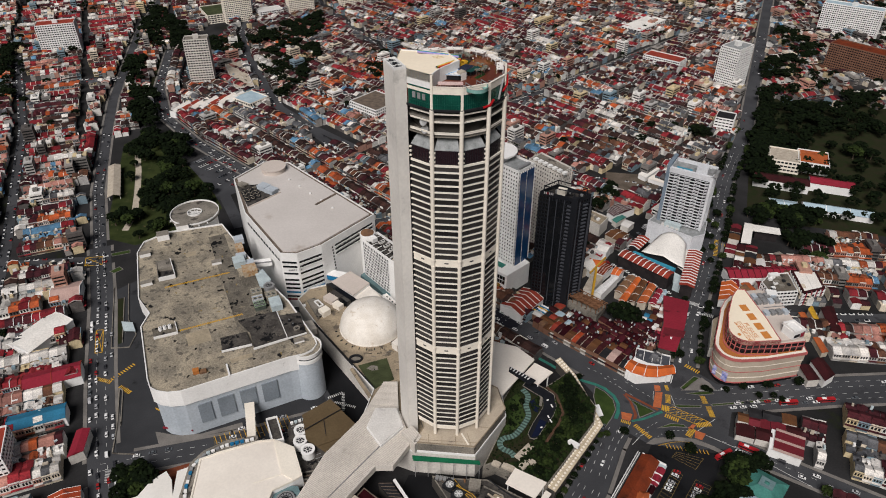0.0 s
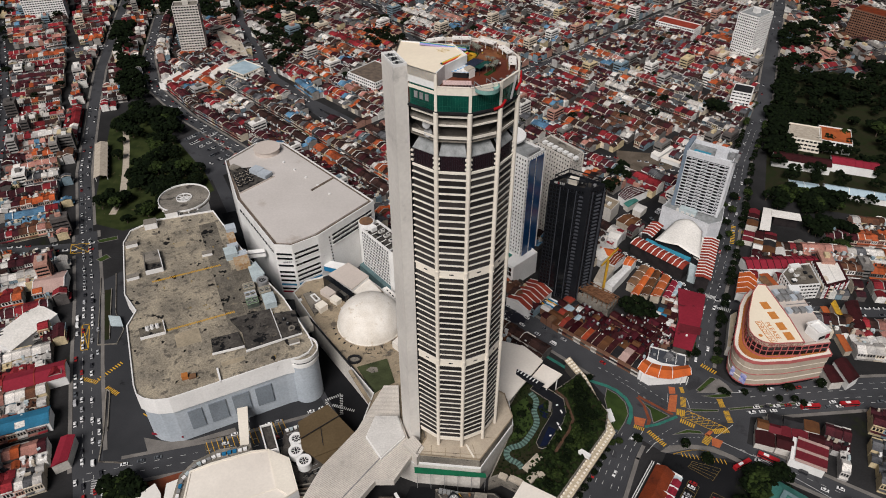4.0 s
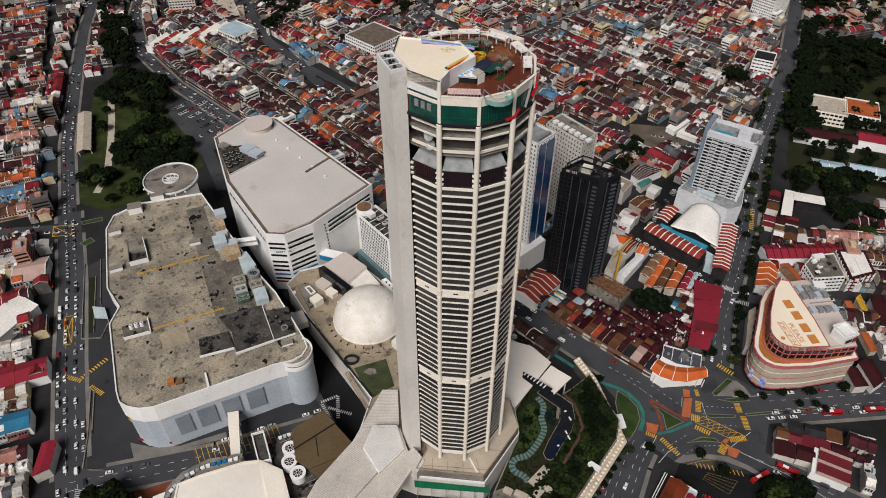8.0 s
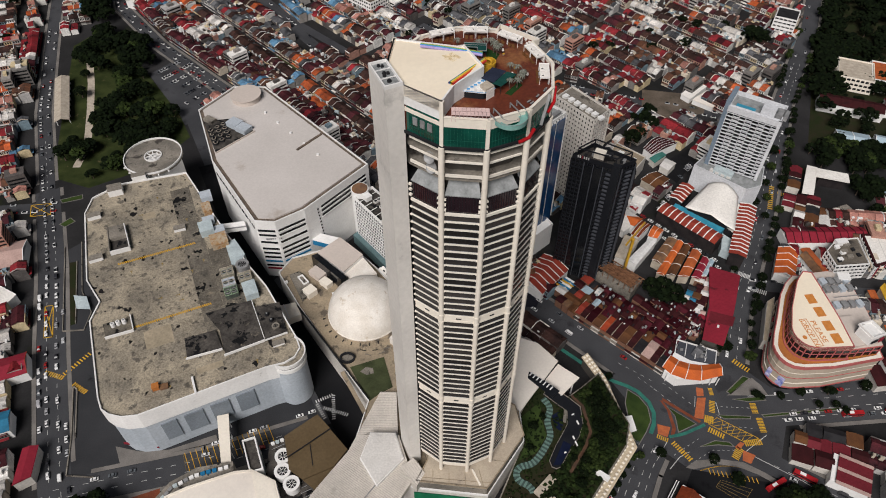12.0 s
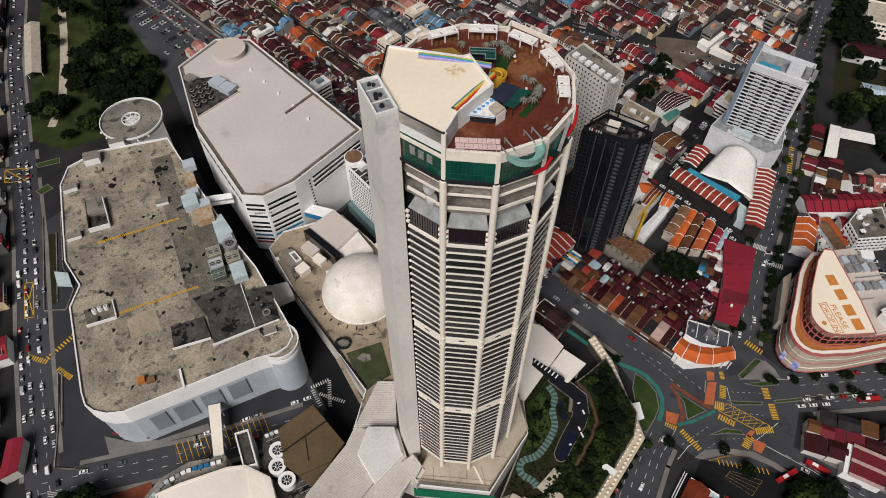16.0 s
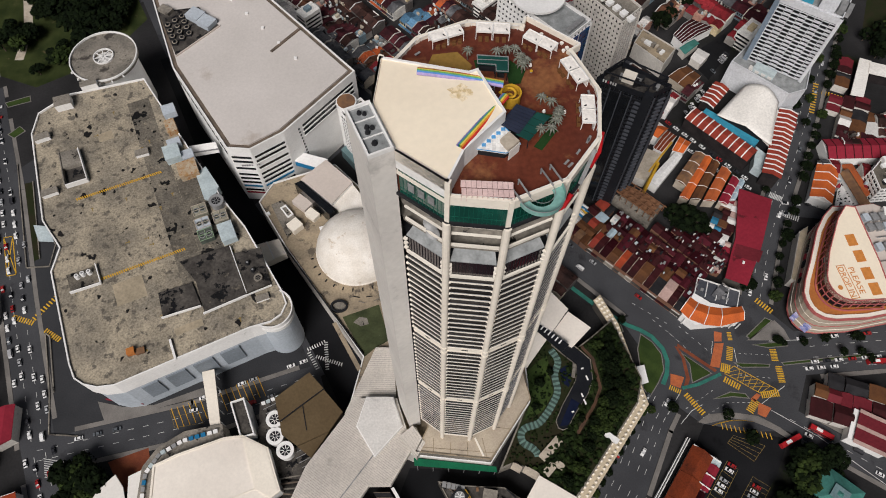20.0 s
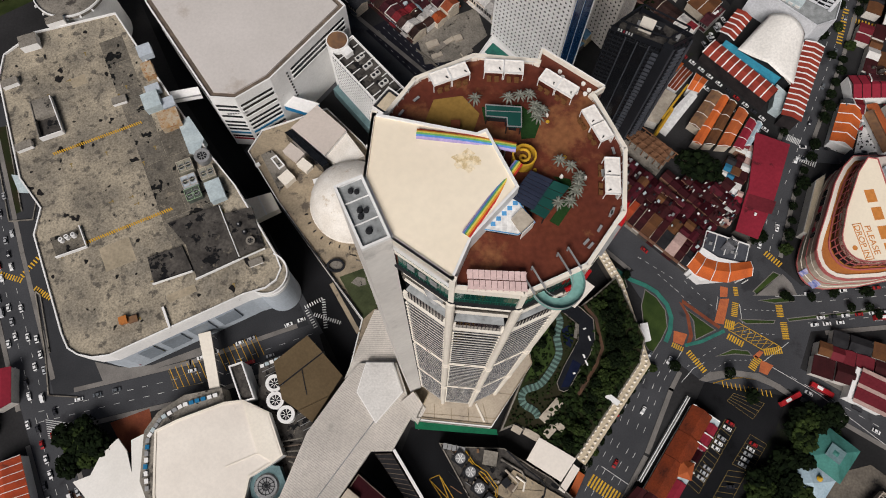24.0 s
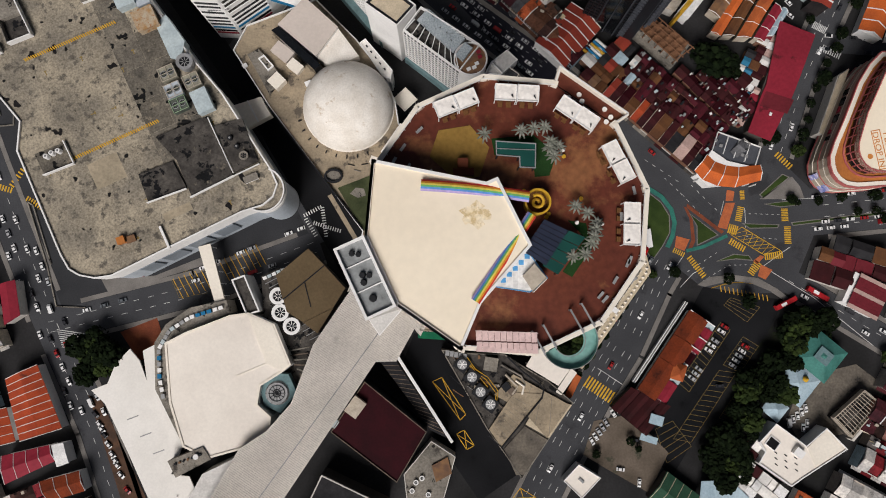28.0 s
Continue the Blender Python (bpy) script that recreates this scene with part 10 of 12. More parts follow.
WALKB = [(74, 50.6), (79.4, 43.6), (81.6, 28), (77.6, 19.4), (67.6, 5)]
while tries < 5200:
    tries += 1
    x, y = rg.uniform(28, 104), rg.uniform(-28, 66)
    if inside(x, y, inset(ccw(GD), 1.5)) and off_line(x, y, PATHL) > 2.4 and not inside(x, y, TERR) and off_line(x, y, WALKB) > 1.6:
        dense = 0.9 if x > 66 or (x - y > 55) else 0.42
        if rg.random() < dense:
            k = rg.uniform(0.5, 1.5) if dense > 0.5 else rg.uniform(0.35, 0.8)
            shr.blob(x, y, 11.8 + k * 0.5, k, k, k * 0.9, rg, 0.4)
tagged(part("shrubs", shr, M["shrub"], gd, "dense green shrubs"), kind="stuff")
for x, y, s in ((84, 44, 0.75), (88, 48, 0.7), (82, 50, 0.6), (90, 42, 0.7), (86, 38, 0.75), (91, 30, 0.65), (85, 30, 0.7), (86, 22, 0.7), (80, 14, 0.65), (76, 10, 0.6), (74, 4, 0.6), (82, 8, 0.6), (88, 55, 0.5), (90, 36, 0.6), (82, 20, 0.6), (88, 24, 0.5), (76, 6, 0.55), (72, -2, 0.6), (66, -12, 0.6), (60, -18, 0.55), (94, 28, 0.5), (50, 30, 0.5), (47, 18, 0.4), (56, 36, 0.4), (86, 12, 0.5), (70, 12, 0.4)):
    tree(x, y, s, 11.6, label="small leafy garden tree on the terrace")
sp2 = thing("serpentine_path", (50, 10, 11.8), "winding teal-striped garden path", "path")
seg = []
for a, b in zip(PATHL, PATHL[1:]):
    a, b = Vector(a), Vector(b)
    n = max(2, int((b - a).length / 1.15))
    seg += [a.lerp(b, k / n) for k in range(n)]
smooth = [sum((seg[max(0, min(len(seg) - 1, i + j))] for j in range(-3, 4)), Vector((0, 0))) / 7 for i in range(len(seg))]
for i in range(len(smooth) - 1):
    a, b = smooth[i], smooth[i + 1]
    d = (b - a).normalized()
    s = Vector((-d.y, d.x)) * 1.75
    part("paver", Geo().prism([tuple(a - s), tuple(b - s), tuple(b + s), tuple(a + s)], 11.8, 12.3 + 0.04 * (i % 2)), M["paver_teal"] if i % 2 else M["paver_dark"], sp2)
tt = thing("dark_terrace", (66, 25, 11.8), "curved charcoal terrace with benches", "terrace")
part("slab", Geo().prism(TERR, 11.8, 12.6), M["black_clad"], tt)
part("rim", Geo().rim(ccw(TERR), 0.3, 12.6, 13.1), M["concrete"], tt)
part("pool", Geo().prism([(59, 8.6), (63, 9), (70, 20), (66, 22.5)], 12.6, 12.64), M["pond"], tt, "dark blue pool")
part("stair", Geo().prism([(68.4, 41), (70, 40), (68.6, 33), (67, 33.6)], 12.6, 13.6), M["concrete"], tt)
lone("lily_pond", Geo().prism([(61.6, 38), (66.4, 41), (67.4, 33), (65.4, 28.6), (62, 31)], 11.8, 11.86), M["pond"], "dark pond beside the winding path", "pond", kind="structure")
lone("brick_walk", road_geo(Geo(), WALKB, 1.7, 11.9), M["brick_walk"], "narrow brown brick walk through the garden", "path", kind="structure")
lone("garden_lawn", Geo().prism([(42, 35), (55, 46), (56, 42), (55.6, 36), (57.4, 26), (51, 16), (41, 11.4), (46, 22)], 11.8, 11.84), M["grass"], "sunny patch of garden lawn", "lawn", kind="structure")
for k in range(7):
    a = Vector((51.0, 59.2)) + Vector((1.75, -1.55)) * k
    part("skylight", Geo().obox(a.x, a.y, 20.6, 20.9, 0.7, 2.6, -42), M["white"], tt, "white skylight fin")
for x, y, w_, l_ in ((73, 38, 1.2, 0.4), (75, 33, 0.5, 2.2), (71.6, 24, 0.5, 1.8), (66, 15.5, 1.0, 0.5), (72.6, 20.6, 0.5, 2.6)):
    unit(x, y, 12.6, w_, l_, 0.5, 20, M["white"], "bench", "white bench on the dark terrace", "bench")
for i, (x, y, lx, ly, dg) in enumerate(((55, -1, 9, 4.4, 46), (50.4, -5.4, 5, 4, 46), (56.5, -10, 6, 3, -38), (52, -12.5, 6, 4, 46), (43, -14, 8, 3.2, -30), (36, -11.5, 5, 3, -30))):
    t = thing("stone_platform", (x, y, 11.8), "pale stone stepped platform in the garden", "platform", "stone platforms")
    part("slab", Geo().obox(x, y, 11.8, 13.0 + 0.1 * i, lx, ly, dg), M["sack"], t)
    part("step", Geo().obox(x + 0.5, y + 0.5, 13.0 + 0.1 * i, 13.25 + 0.1 * i, lx * 0.7, ly * 0.7, dg), M["sack"], t)
unit(84, 2.5, 11.8, 7, 2.2, 2.6, -38, M["white"], "pavilion", "small white garden pavilion", "pavilion")
cn = thing("entrance_canopy", (52, 66, 0), "broad cream entrance canopy beside the tower", "canopy")
part("main_roof", Geo().prism([(22, 56), (38, 88), (57, 81), (67.5, 68.5), (43.5, 36.5), (34, 40)], 18.82, 19.95), M["hall_roof"], cn, "broad cream roof")
part("side_roof", Geo().prism([(67.8, 68.2), (79, 59), (68, 48), (57.6, 55.4)], 16.4, 17.2), M["hall_roof"], cn, "lower cream roof")
for p in ((66, 64), (76, 59), (68, 50.5), (60, 56)):
    part("post", Geo().beam((*p, 0), (*p, 16.4), 0.7), M["white"], cn)
part("roof_strip", Geo().prism([(50, 61), (58, 55), (66, 48.4), (61.6, 44.4), (49, 57)], 19.95, 20.6), M["black_clad"], cn, "dark glazed roof strip")
ar = thing("arcade", (95, 10, 0), "long cream arcade roof with rows of small pyramids", "arcade")
AL = [(84, 78), (92, 62), (96, 45), (99.4, 22.5), (63.6, -24)]
AR_ = [(88, 81), (96, 64), (100.4, 45), (106, 20), (69, -28.4)]
for k in range(4):
    q = [AL[k], AL[k + 1], AR_[k + 1], AR_[k]]
    part("roof", Geo().prism(q, 8.8, 9.6), M["arcade_roof"], ar)
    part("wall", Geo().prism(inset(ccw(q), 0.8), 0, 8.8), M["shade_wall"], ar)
    a, b, c, d = Vector(AL[k]), Vector(AL[k + 1]), Vector(AR_[k + 1]), Vector(AR_[k])
    n = int((b - a).length / 2.5)
    for i in range(n):
        u = (i + 0.5) / n
        for v in (0.28, 0.72):
            p = a.lerp(b, u).lerp(d.lerp(c, u), v)
            part("pyramid", Geo().cyl(p.x, p.y, 1.0, 9.6, 10.7, 4, 0.12), M["cream"], ar)
bs = thing("bus_shelter", (107, 37, 0), "white curved shelter on the planted island", "shelter")
part("roof", Geo().prism([(104.5, 42.2), (108.6, 42.9), (109.6, 33.4), (105.4, 32.1)], 2.9, 3.3), M["white"], bs)
for p in ((105, 41.6), (108, 42), (109, 34), (106, 33)):
    part("post", Geo().beam((*p, 0.18), (*p, 2.9), 0.2), M["grey_metal"], bs)

# ---- east of the avenue: tiled house, car park, small houses ----
oh = thing("tiled_house", (117, -20, 0), "long house under rust-orange tiles with white parapets", "house")
ang2 = math.degrees(math.atan2(-47 - 4, 109 - 126)) + 180
TO, TD, TN = Vector((97.8, -39.6)), Vector((0.583, 0.813)), Vector((0.813, -0.583))


def tile_quad(s0, s1, w0, w1):
    """A four-cornered plot along the tiled house, by its length and its depth from the street."""
    return [tuple(TO + TD * a + TN * b) for a, b in ((s0, w0), (s1, w0), (s1, w1), (s0, w1))]


part("wall", Geo().prism(ccw(tile_quad(0, 49, 0.5, 15)), 0, 5.2), M["white"], oh)
for s0, s1, w1, r in ((0, 20, 10.5, 2.6), (20, 34, 12.0, 3.0), (34, 49, 11.0, 2.6)):
    part("roof", pitched(tile_quad(s0 + 0.1, s1 - 0.1, -0.3, w1), 6.4, r, True, 1.2), M["rust_tile"], oh, "rust-orange tiled roof")
part("turret_roof", Geo().hip(*(TO + TD * 19 + TN * 12), 8, 6.4, ang2, 7.2, 2.4, 0.3), M["orange_tile"], oh, "orange hipped turret roof")
for s0, s1, w0, w1, m_ in ((2, 13, 10.4, 16, "crimson"), (32, 46, 11.2, 16, "crimson"), (25, 31, 12.2, 15.6, "maroon")):
    part("rear_roof", pitched(tile_quad(s0, s1, w0, w1), 5.6, 1.2, True, 0.4), M[m_], oh, "pinkish red lean-to roof")
part("sheet_roof", Geo().prism(ccw(tile_quad(13.4, 16.4, 10.6, 16)), 5.2, 5.6), M["pale_blue"], oh)
part("sheet_roof", Geo().prism(ccw(tile_quad(46, 49.4, 10, 15.6)), 5.2, 5.6), M["pale_blue"], oh)
for a, w0, w1 in ((20, 10, 16.4), (34, 10, 16.2), (40, 11, 16), (49, 0, 15)):
    p, q = TO + TD * a + TN * w0, TO + TD * a + TN * w1
    part("party_wall", Geo().beam((p.x, p.y, 6.6), (q.x, q.y, 6.2), 0.4, 1.2), M["white"], oh)
for off in (-3.4, -2.2):
    p, q = TO + TD * 2 + TN * off, TO + TD * 52 + TN * off
    part("front_wall", Geo().beam((p.x, p.y, 1.6), (q.x, q.y, 1.6), 0.4, 3.2), M["white"], oh, "white street wall")
oh2 = thing("maroon_house", (101, -42, 0), "low house under dark maroon roofs", "house")
for k in range(4):
    q = between((84, -48.6), (94.6, -38.4), (114.6, -48.6), (101.4, -63.4), 0, 1, k / 4, (k + 1) / 4 - 0.01)
    part("wall", Geo().prism(inset(ccw(q), 0.2), 0, 5.0 + 0.3 * (k % 2)), M["shade_wall"], oh2)
    part("roof", pitched(q, 5.4 + 0.3 * (k % 2), 1.2, True), M["maroon_tile"], oh2)
part("blue_sheet", Geo().obox(106.4, -55, 6.8, 7.1, 5.0, 7, ang2), M["blue_roof"], oh2)
part("blue_sheet", Geo().obox(103, -65, 3.6, 3.9, 3.4, 9, ang2), M["blue_roof"], oh2)
g = Geo()


def bay_lines(p, q, r_, s, n):
    p, q, r_, s = Vector(p), Vector(q), Vector(r_), Vector(s)
    for k in range(n + 1):
        a, b = p.lerp(s, k / n), q.lerp(r_, k / n)
        g.beam((a.x, a.y, 0.13), (b.x, b.y, 0.13), 0.16, 0.02)
    g.beam((p.x, p.y, 0.13), (s.x, s.y, 0.13), 0.16, 0.02), g.beam((q.x, q.y, 0.13), (r_.x, r_.y, 0.13), 0.16, 0.02)


bay_lines((144.3, -6.8), (149, -11), (126, -42.4), (121, -37.5), 14)
bay_lines((155.7, -14.5), (163.4, -19.6), (153.1, -33), (144.5, -28.7), 7)
bay_lines((142.2, -31.7), (151, -33), (126, -68), (117, -66), 14)
bay_lines((107.8, -61), (116.8, -56.9), (126, -70), (113, -78.3), 5)
bay_lines((150, -44), (155, -46), (146, -58), (141, -56), 5)
bay_lines((150.1, 6), (165.3, 0.7), (158.1, -7), (146.3, 2.2), 4)
bay_lines((-141.9, 21.9), (-131, 27.5), (-123.1, 14.3), (-137.5, 12.1), 2)
lone("bay_marking", g, M["bay_yellow"], "thin yellow parking bay lines", "road marking", kind="stuff")
g = Geo()
for p, q, n in (((-141, 22), (-124, 28), 7), ((-117, 31), (-98, 39), 8)):
    p, q = Vector(p), Vector(q)
    for k in range(n):
        c = p.lerp(q, k / (n - 1))
        g.beam((c.x, c.y, 0.15), (c.x + 5.5, c.y - 10.5, 0.15), 0.35, 0.02)
for k in range(12):
    g.beam((145 + k * 2.2, 12.4 - k * 0.5, 0.15), (145.4 + k * 2.2, 9.2 - k * 0.5, 0.15), 0.4, 0.02)
lone("bay_stripe", g, M["yellow"], "yellow bay stripes on the street", "road marking", kind="stuff")
g = Geo()
for k in range(9):
    a, b = Vector((-200.7, -3)).lerp(Vector((-197.5, -13)), k / 9), Vector((-185, -5.6)).lerp(Vector((-197.5, -13)), k / 9)
    g.beam((a.x, a.y, 0.15), (b.x, b.y, 0.15), 0.4, 0.02)
for p, q in (((206, 139), (216, 134)), ((202, 152), (209, 148))):
    p, q = Vector(p), Vector(q)
    deg = math.degrees(math.atan2((q - p).y, (q - p).x))
    for k in range(9):
        c = p.lerp(q, (k + 0.5) / 9)
        g.obox(c.x, c.y, 0.13, 0.15, 0.6, 4.0, deg)
lone("hatch_marking", g, M["mark"], "white hatching and zebra stripes", "road marking", kind="stuff")
lone("brick_forecourt", Geo().prism([(-168, -5), (-149, 2), (-144, -14), (-158, -20)], 0, 0.16), M["brick_red"], "red brick forecourt by the tent", "pavement", kind="structure")
lone("hall_forecourt", Geo().prism([(-180, 26), (-174, 15), (-124, 29), (-126, 33), (-150, 24), (-166, 23)], 0, 0.17), M["paving"], "pale paved forecourt of the mall", "pavement", kind="structure")


def bus(x, y, deg, label="red and white city bus"):
    t = thing("bus", (x, y, 0.1), label, "bus", "buses")
    m = pose(x, y, 0.1, 0, 0, deg)

    def q(g):
        g.v = [tuple(m @ Vector(v)) for v in g.v]
        return g
    part("body", q(Geo().box(-6, -1.25, 0.4, 6, 1.25, 3.0)), M["bus_red"], t)
    part("roof", q(Geo().box(-5.9, -1.15, 3.0, 5.9, 1.15, 3.12)), M["bus_red"], t)
    part("roof_unit", q(Geo().box(-3, -0.8, 3.12, 0, 0.8, 3.4)), M["white"], t)
    part("window_band", q(Geo().box(-5.7, -1.27, 1.4, 5.7, 1.27, 2.5)), M["car_glass"], t)
    for sx in (-3.8, 3.8):
        for sy in (-1.2, 1.2):
            part("wheel", q(Geo().box(sx - 0.5, sy - 0.12, 0, sx + 0.5, sy + 0.12, 0.95)), M["rubber"], t)


bus(178, 2.6, 26), bus(195, 7, -32), bus(236, 44.6, 3), bus(262, 46.5, 3)
tl = thing("teal_house", (192, -24, 0), "house with a teal hipped roof", "house")
part("wall", Geo().obox(192, -24.5, 0, 6.5, 17, 17, -41), M["white"], tl)
part("roof", Geo().hip(192, -24.5, 19, 18.6, -41, 6.5, 4.2, 0.8), M["teal_roof"], tl, "teal hipped roof")
part("flat_top", Geo().obox(192, -24.5, 9.6, 10.2, 8, 7, -41), M["teal_grey"], tl)
pl = thing("pale_house", (178, -38, 0), "house with a pale blue hipped roof and a gold lantern", "house")
part("wall", Geo().obox(179, -38, 0, 6, 14, 14, -41), M["white"], pl)
part("roof", Geo().hip(179, -38, 17, 16.4, -41, 6, 3.0, 0.8), M["blue_roof"], pl, "pale blue roof")
part("lantern", Geo().cyl(183, -36, 1.6, 8.2, 10.2, 12, 0.4), M["gold"], pl, "gold lantern")
part("rear_roof", Geo().hip(168, -51, 10, 9, -41, 5, 2.2, 0.5), M["blue_roof"], pl)
part("rear_wall", Geo().obox(168, -51, 0, 5, 9, 8, -41), M["white"], pl)
wc = thing("white_block", (178, -76, 0), "white flat-roofed block with a stepped plan", "building")
WC = [(157, -66.6), (166, -57.6), (180.6, -69), (191.4, -60.4), (201.4, -71.2), (178, -85), (172, -89), (156, -77), (159.6, -71.4)]
part("wall", Geo().prism(WC, 0, 9), M["white"], wc)
plain_roof(wc, WC, 9, M["white"], M["hall_roof"], 1.0, 0.5)
part("stair_head", Geo().obox(176, -72, 9.3, 12, 5, 4, -40), M["white"], wc)
part("blue_canopy", Geo().prism(ccw([(128, -86), (143, -86), (152, -95), (148, -100), (126, -100)]), 6, 6.5), M["blue_roof"], wc, "pale blue canopy sheet")
for k in range(9):
    part("roof_slot", Geo().obox(165 + (k % 3) * 5, -78 + (k // 3) * 3 - (k % 3) * 1.5, 9.3, 9.42, 1.8, 0.5, -40), M["dark_metal"], wc)
part("light_well", Geo().obox(163.6, -67.4, 9.3, 9.5, 5.4, 4.6, -40), M["dark_open"], wc)
part("well_kerb", Geo().rim(rect(163.6, -67.4, 6.2, 5.4, -40), 0.4, 9.3, 10.0), M["white"], wc)
part("roof_panel", Geo().prism(ccw([(181, -70), (191.2, -61.6), (200, -71), (184.6, -80)]), 9.3, 9.6), M["cream"], wc, "cream rear roof panel")
wb = thing("white_shop", (64, -80, 0), "small white flat-roofed shop", "building")
WB = [(58, -84), (66, -76), (77, -83), (67, -93)]
part("wall", Geo().prism(WB, 0, 7), M["white"], wb)
plain_roof(wb, WB, 7, M["white"], M["hall_roof"], 0.8, 0.4)
part("hatch", Geo().obox(67, -84, 7.3, 8, 3, 1.2, -45), M["grey_metal"], wb)
gs = thing("green_roof_shed", (114, -92, 0), "shed with a green sheet roof", "building")
part("wall", Geo().obox(114, -94, 0, 6, 20, 16, -38), M["shade_wall"], gs)
part("roof", Geo().gable(114, -94, 21, 16, -38, 6, 2.4, 0.5, 0.3), M["green_dark"], gs)
for k in range(5):
    part("roof_line", Geo().gable(114 + (k - 2) * 3.9, -94 - (k - 2) * 3.05, 0.22, 16, -38, 6.12, 2.4, 0.5, 0.3), M["arcade_roof"], gs)
fr = thing("frame_building", (212, -58, 0), "unfinished concrete frame building", "building")
FRQ = ((197.2, -56.2), (214, -42.4), (222.3, -49.7), (206.1, -66.4))
part("slab", Geo().prism(ccw(FRQ), 0, 3.0), M["dark_slab"], fr)
part("rim_wall", Geo().rim(ccw(FRQ), 0.5, 3.0, 6.4), M["sack"], fr)
for k in range(13):
    p, q = Vector(FRQ[0]).lerp(Vector(FRQ[1]), (k + 0.5) / 13), Vector(FRQ[3]).lerp(Vector(FRQ[2]), (k + 0.5) / 13)
    part("purlin", Geo().beam((p.x, p.y, 6.4), (q.x, q.y, 6.4), 0.28, 0.3), M["sack"], fr)
for k in range(3):
    p, q = Vector(FRQ[0]).lerp(Vector(FRQ[3]), (k + 0.5) / 3), Vector(FRQ[1]).lerp(Vector(FRQ[2]), (k + 0.5) / 3)
    part("beam", Geo().beam((p.x, p.y, 6.0), (q.x, q.y, 6.0), 0.35, 0.5), M["concrete"], fr)
part("side_wall", Geo().beam((207, -68, 2.5), (225, -50, 2.5), 1.4, 5), M["pale_wall"], fr)
rw = thing("striped_roof_shop", (217, 5, 0), "shop with a red and white striped roof", "house")
part("wall", Geo().obox(217, 6, 0, 7, 17, 19, 62), M["white"], rw)
for k in range(9):
    p = Vector((209.5, 0.8)) + Vector((0.883, -0.47)) * 0 + Vector((0.47, 0.883)) * (k * 2.1 - 2)
    part("roof_stripe", Geo().obox(p.x + 5.5, p.y - 1.5, 8 + 0.0 * k, 8.3, 2.05, 17, 62), M["crimson_dark"] if k % 4 else M["pink_roof"], rw)

# ---- buildings of the old town that stand out ----
cr = thing("crimson_shed", (180, 118, 0), "long shed under a plain crimson sheet roof", "building")
part("wall", Geo().prism([(182, 148), (198, 142), (172.5, 87), (161, 93)], 0, 7), M["shade_wall"], cr)
part("roof", Geo().prism([(180, 151), (198.4, 143), (187, 116), (184, 109.6), (171.6, 87), (160, 92), (168, 111), (171, 117)], 7.6, 8.4), M["crimson"], cr, "plain crimson sheet roof")
part("roof_patch", Geo().prism(ccw([(170.6, 113.4), (185, 108.4), (181, 101), (167, 105.6)]), 8.41, 8.44), M["crimson_dark"], cr, "darker weathered roof sheets")
part("roof_box", Geo().obox(172, 101, 8.3, 9.3, 1.5, 1.2, 65), M["white"], cr)
ch = thing("corner_house", (150, 76, 0), "white corner terrace with an orange roof and roofless rear bays", "house")
part("wall", Geo().prism([(132, 70), (141, 83), (149, 77), (165, 73), (163, 66), (138, 64)], 0, 7.5), M["white"], ch)
FR = ((131.4, 72.4), (135.4, 67.4), (143, 64), (152, 63), (165.6, 66.4))
RE = ((138.4, 80.6), (142.4, 76.8), (148, 74.6), (154.6, 73.6), (166, 74.6))
for k in range(4):
    part("roof", pitched([FR[k], FR[k + 1], RE[k + 1], RE[k]], 7.6, 2.0, True, 0.3), M["orange_bright"], ch, "bright orange tiled roof")
for a, b in zip(FR, RE):
    m_ = (Vector(a) + Vector(b)) / 2
    part("party_line", Geo().tube([(*a, 7.8), (m_.x, m_.y, 9.8), (*b, 7.8)], 0.22, 5), M["white"], ch)
part("rear_floor", Geo().prism([(141, 83), (145, 92.5), (167, 84), (165, 73.5), (149, 77.5)], 0, 6.3), M["rib_grey"], ch)
for k in range(5):
    a, b = Vector((141.5, 83)).lerp(Vector((163.5, 74.5)), k / 4), Vector((145, 92.5)).lerp(Vector((167, 84)), k / 4)
    part("party_wall", Geo().beam((a.x, a.y, 6.6), (b.x, b.y, 6.6), 0.4, 1.4), M["white"], ch)
part("party_wall", Geo().beam((145, 92.5, 6.6), (167, 84, 6.6), 0.4, 1.4), M["white"], ch)
for k in range(14):
    p = Vector((146, 84)) + Vector((rnd.uniform(0, 16), rnd.uniform(-6, 3)))
    if inside(p.x, p.y, [(143, 84), (146, 91), (165, 83), (164, 75.5)]):
        unit(p.x, p.y, 6.3, 1.4, 1.2, 0.9, -20, M["grey_metal"], "condenser", "grey condenser in a roofless bay", "condenser")
for k in range(9):
    a = Vector((133.5, 68.8)).lerp(Vector((163, 65.6)), k / 8)
    part("front_column", Geo().beam((a.x, a.y - 1.2, 0), (a.x, a.y - 1.2, 7.4), 0.5), M["white"], ch)


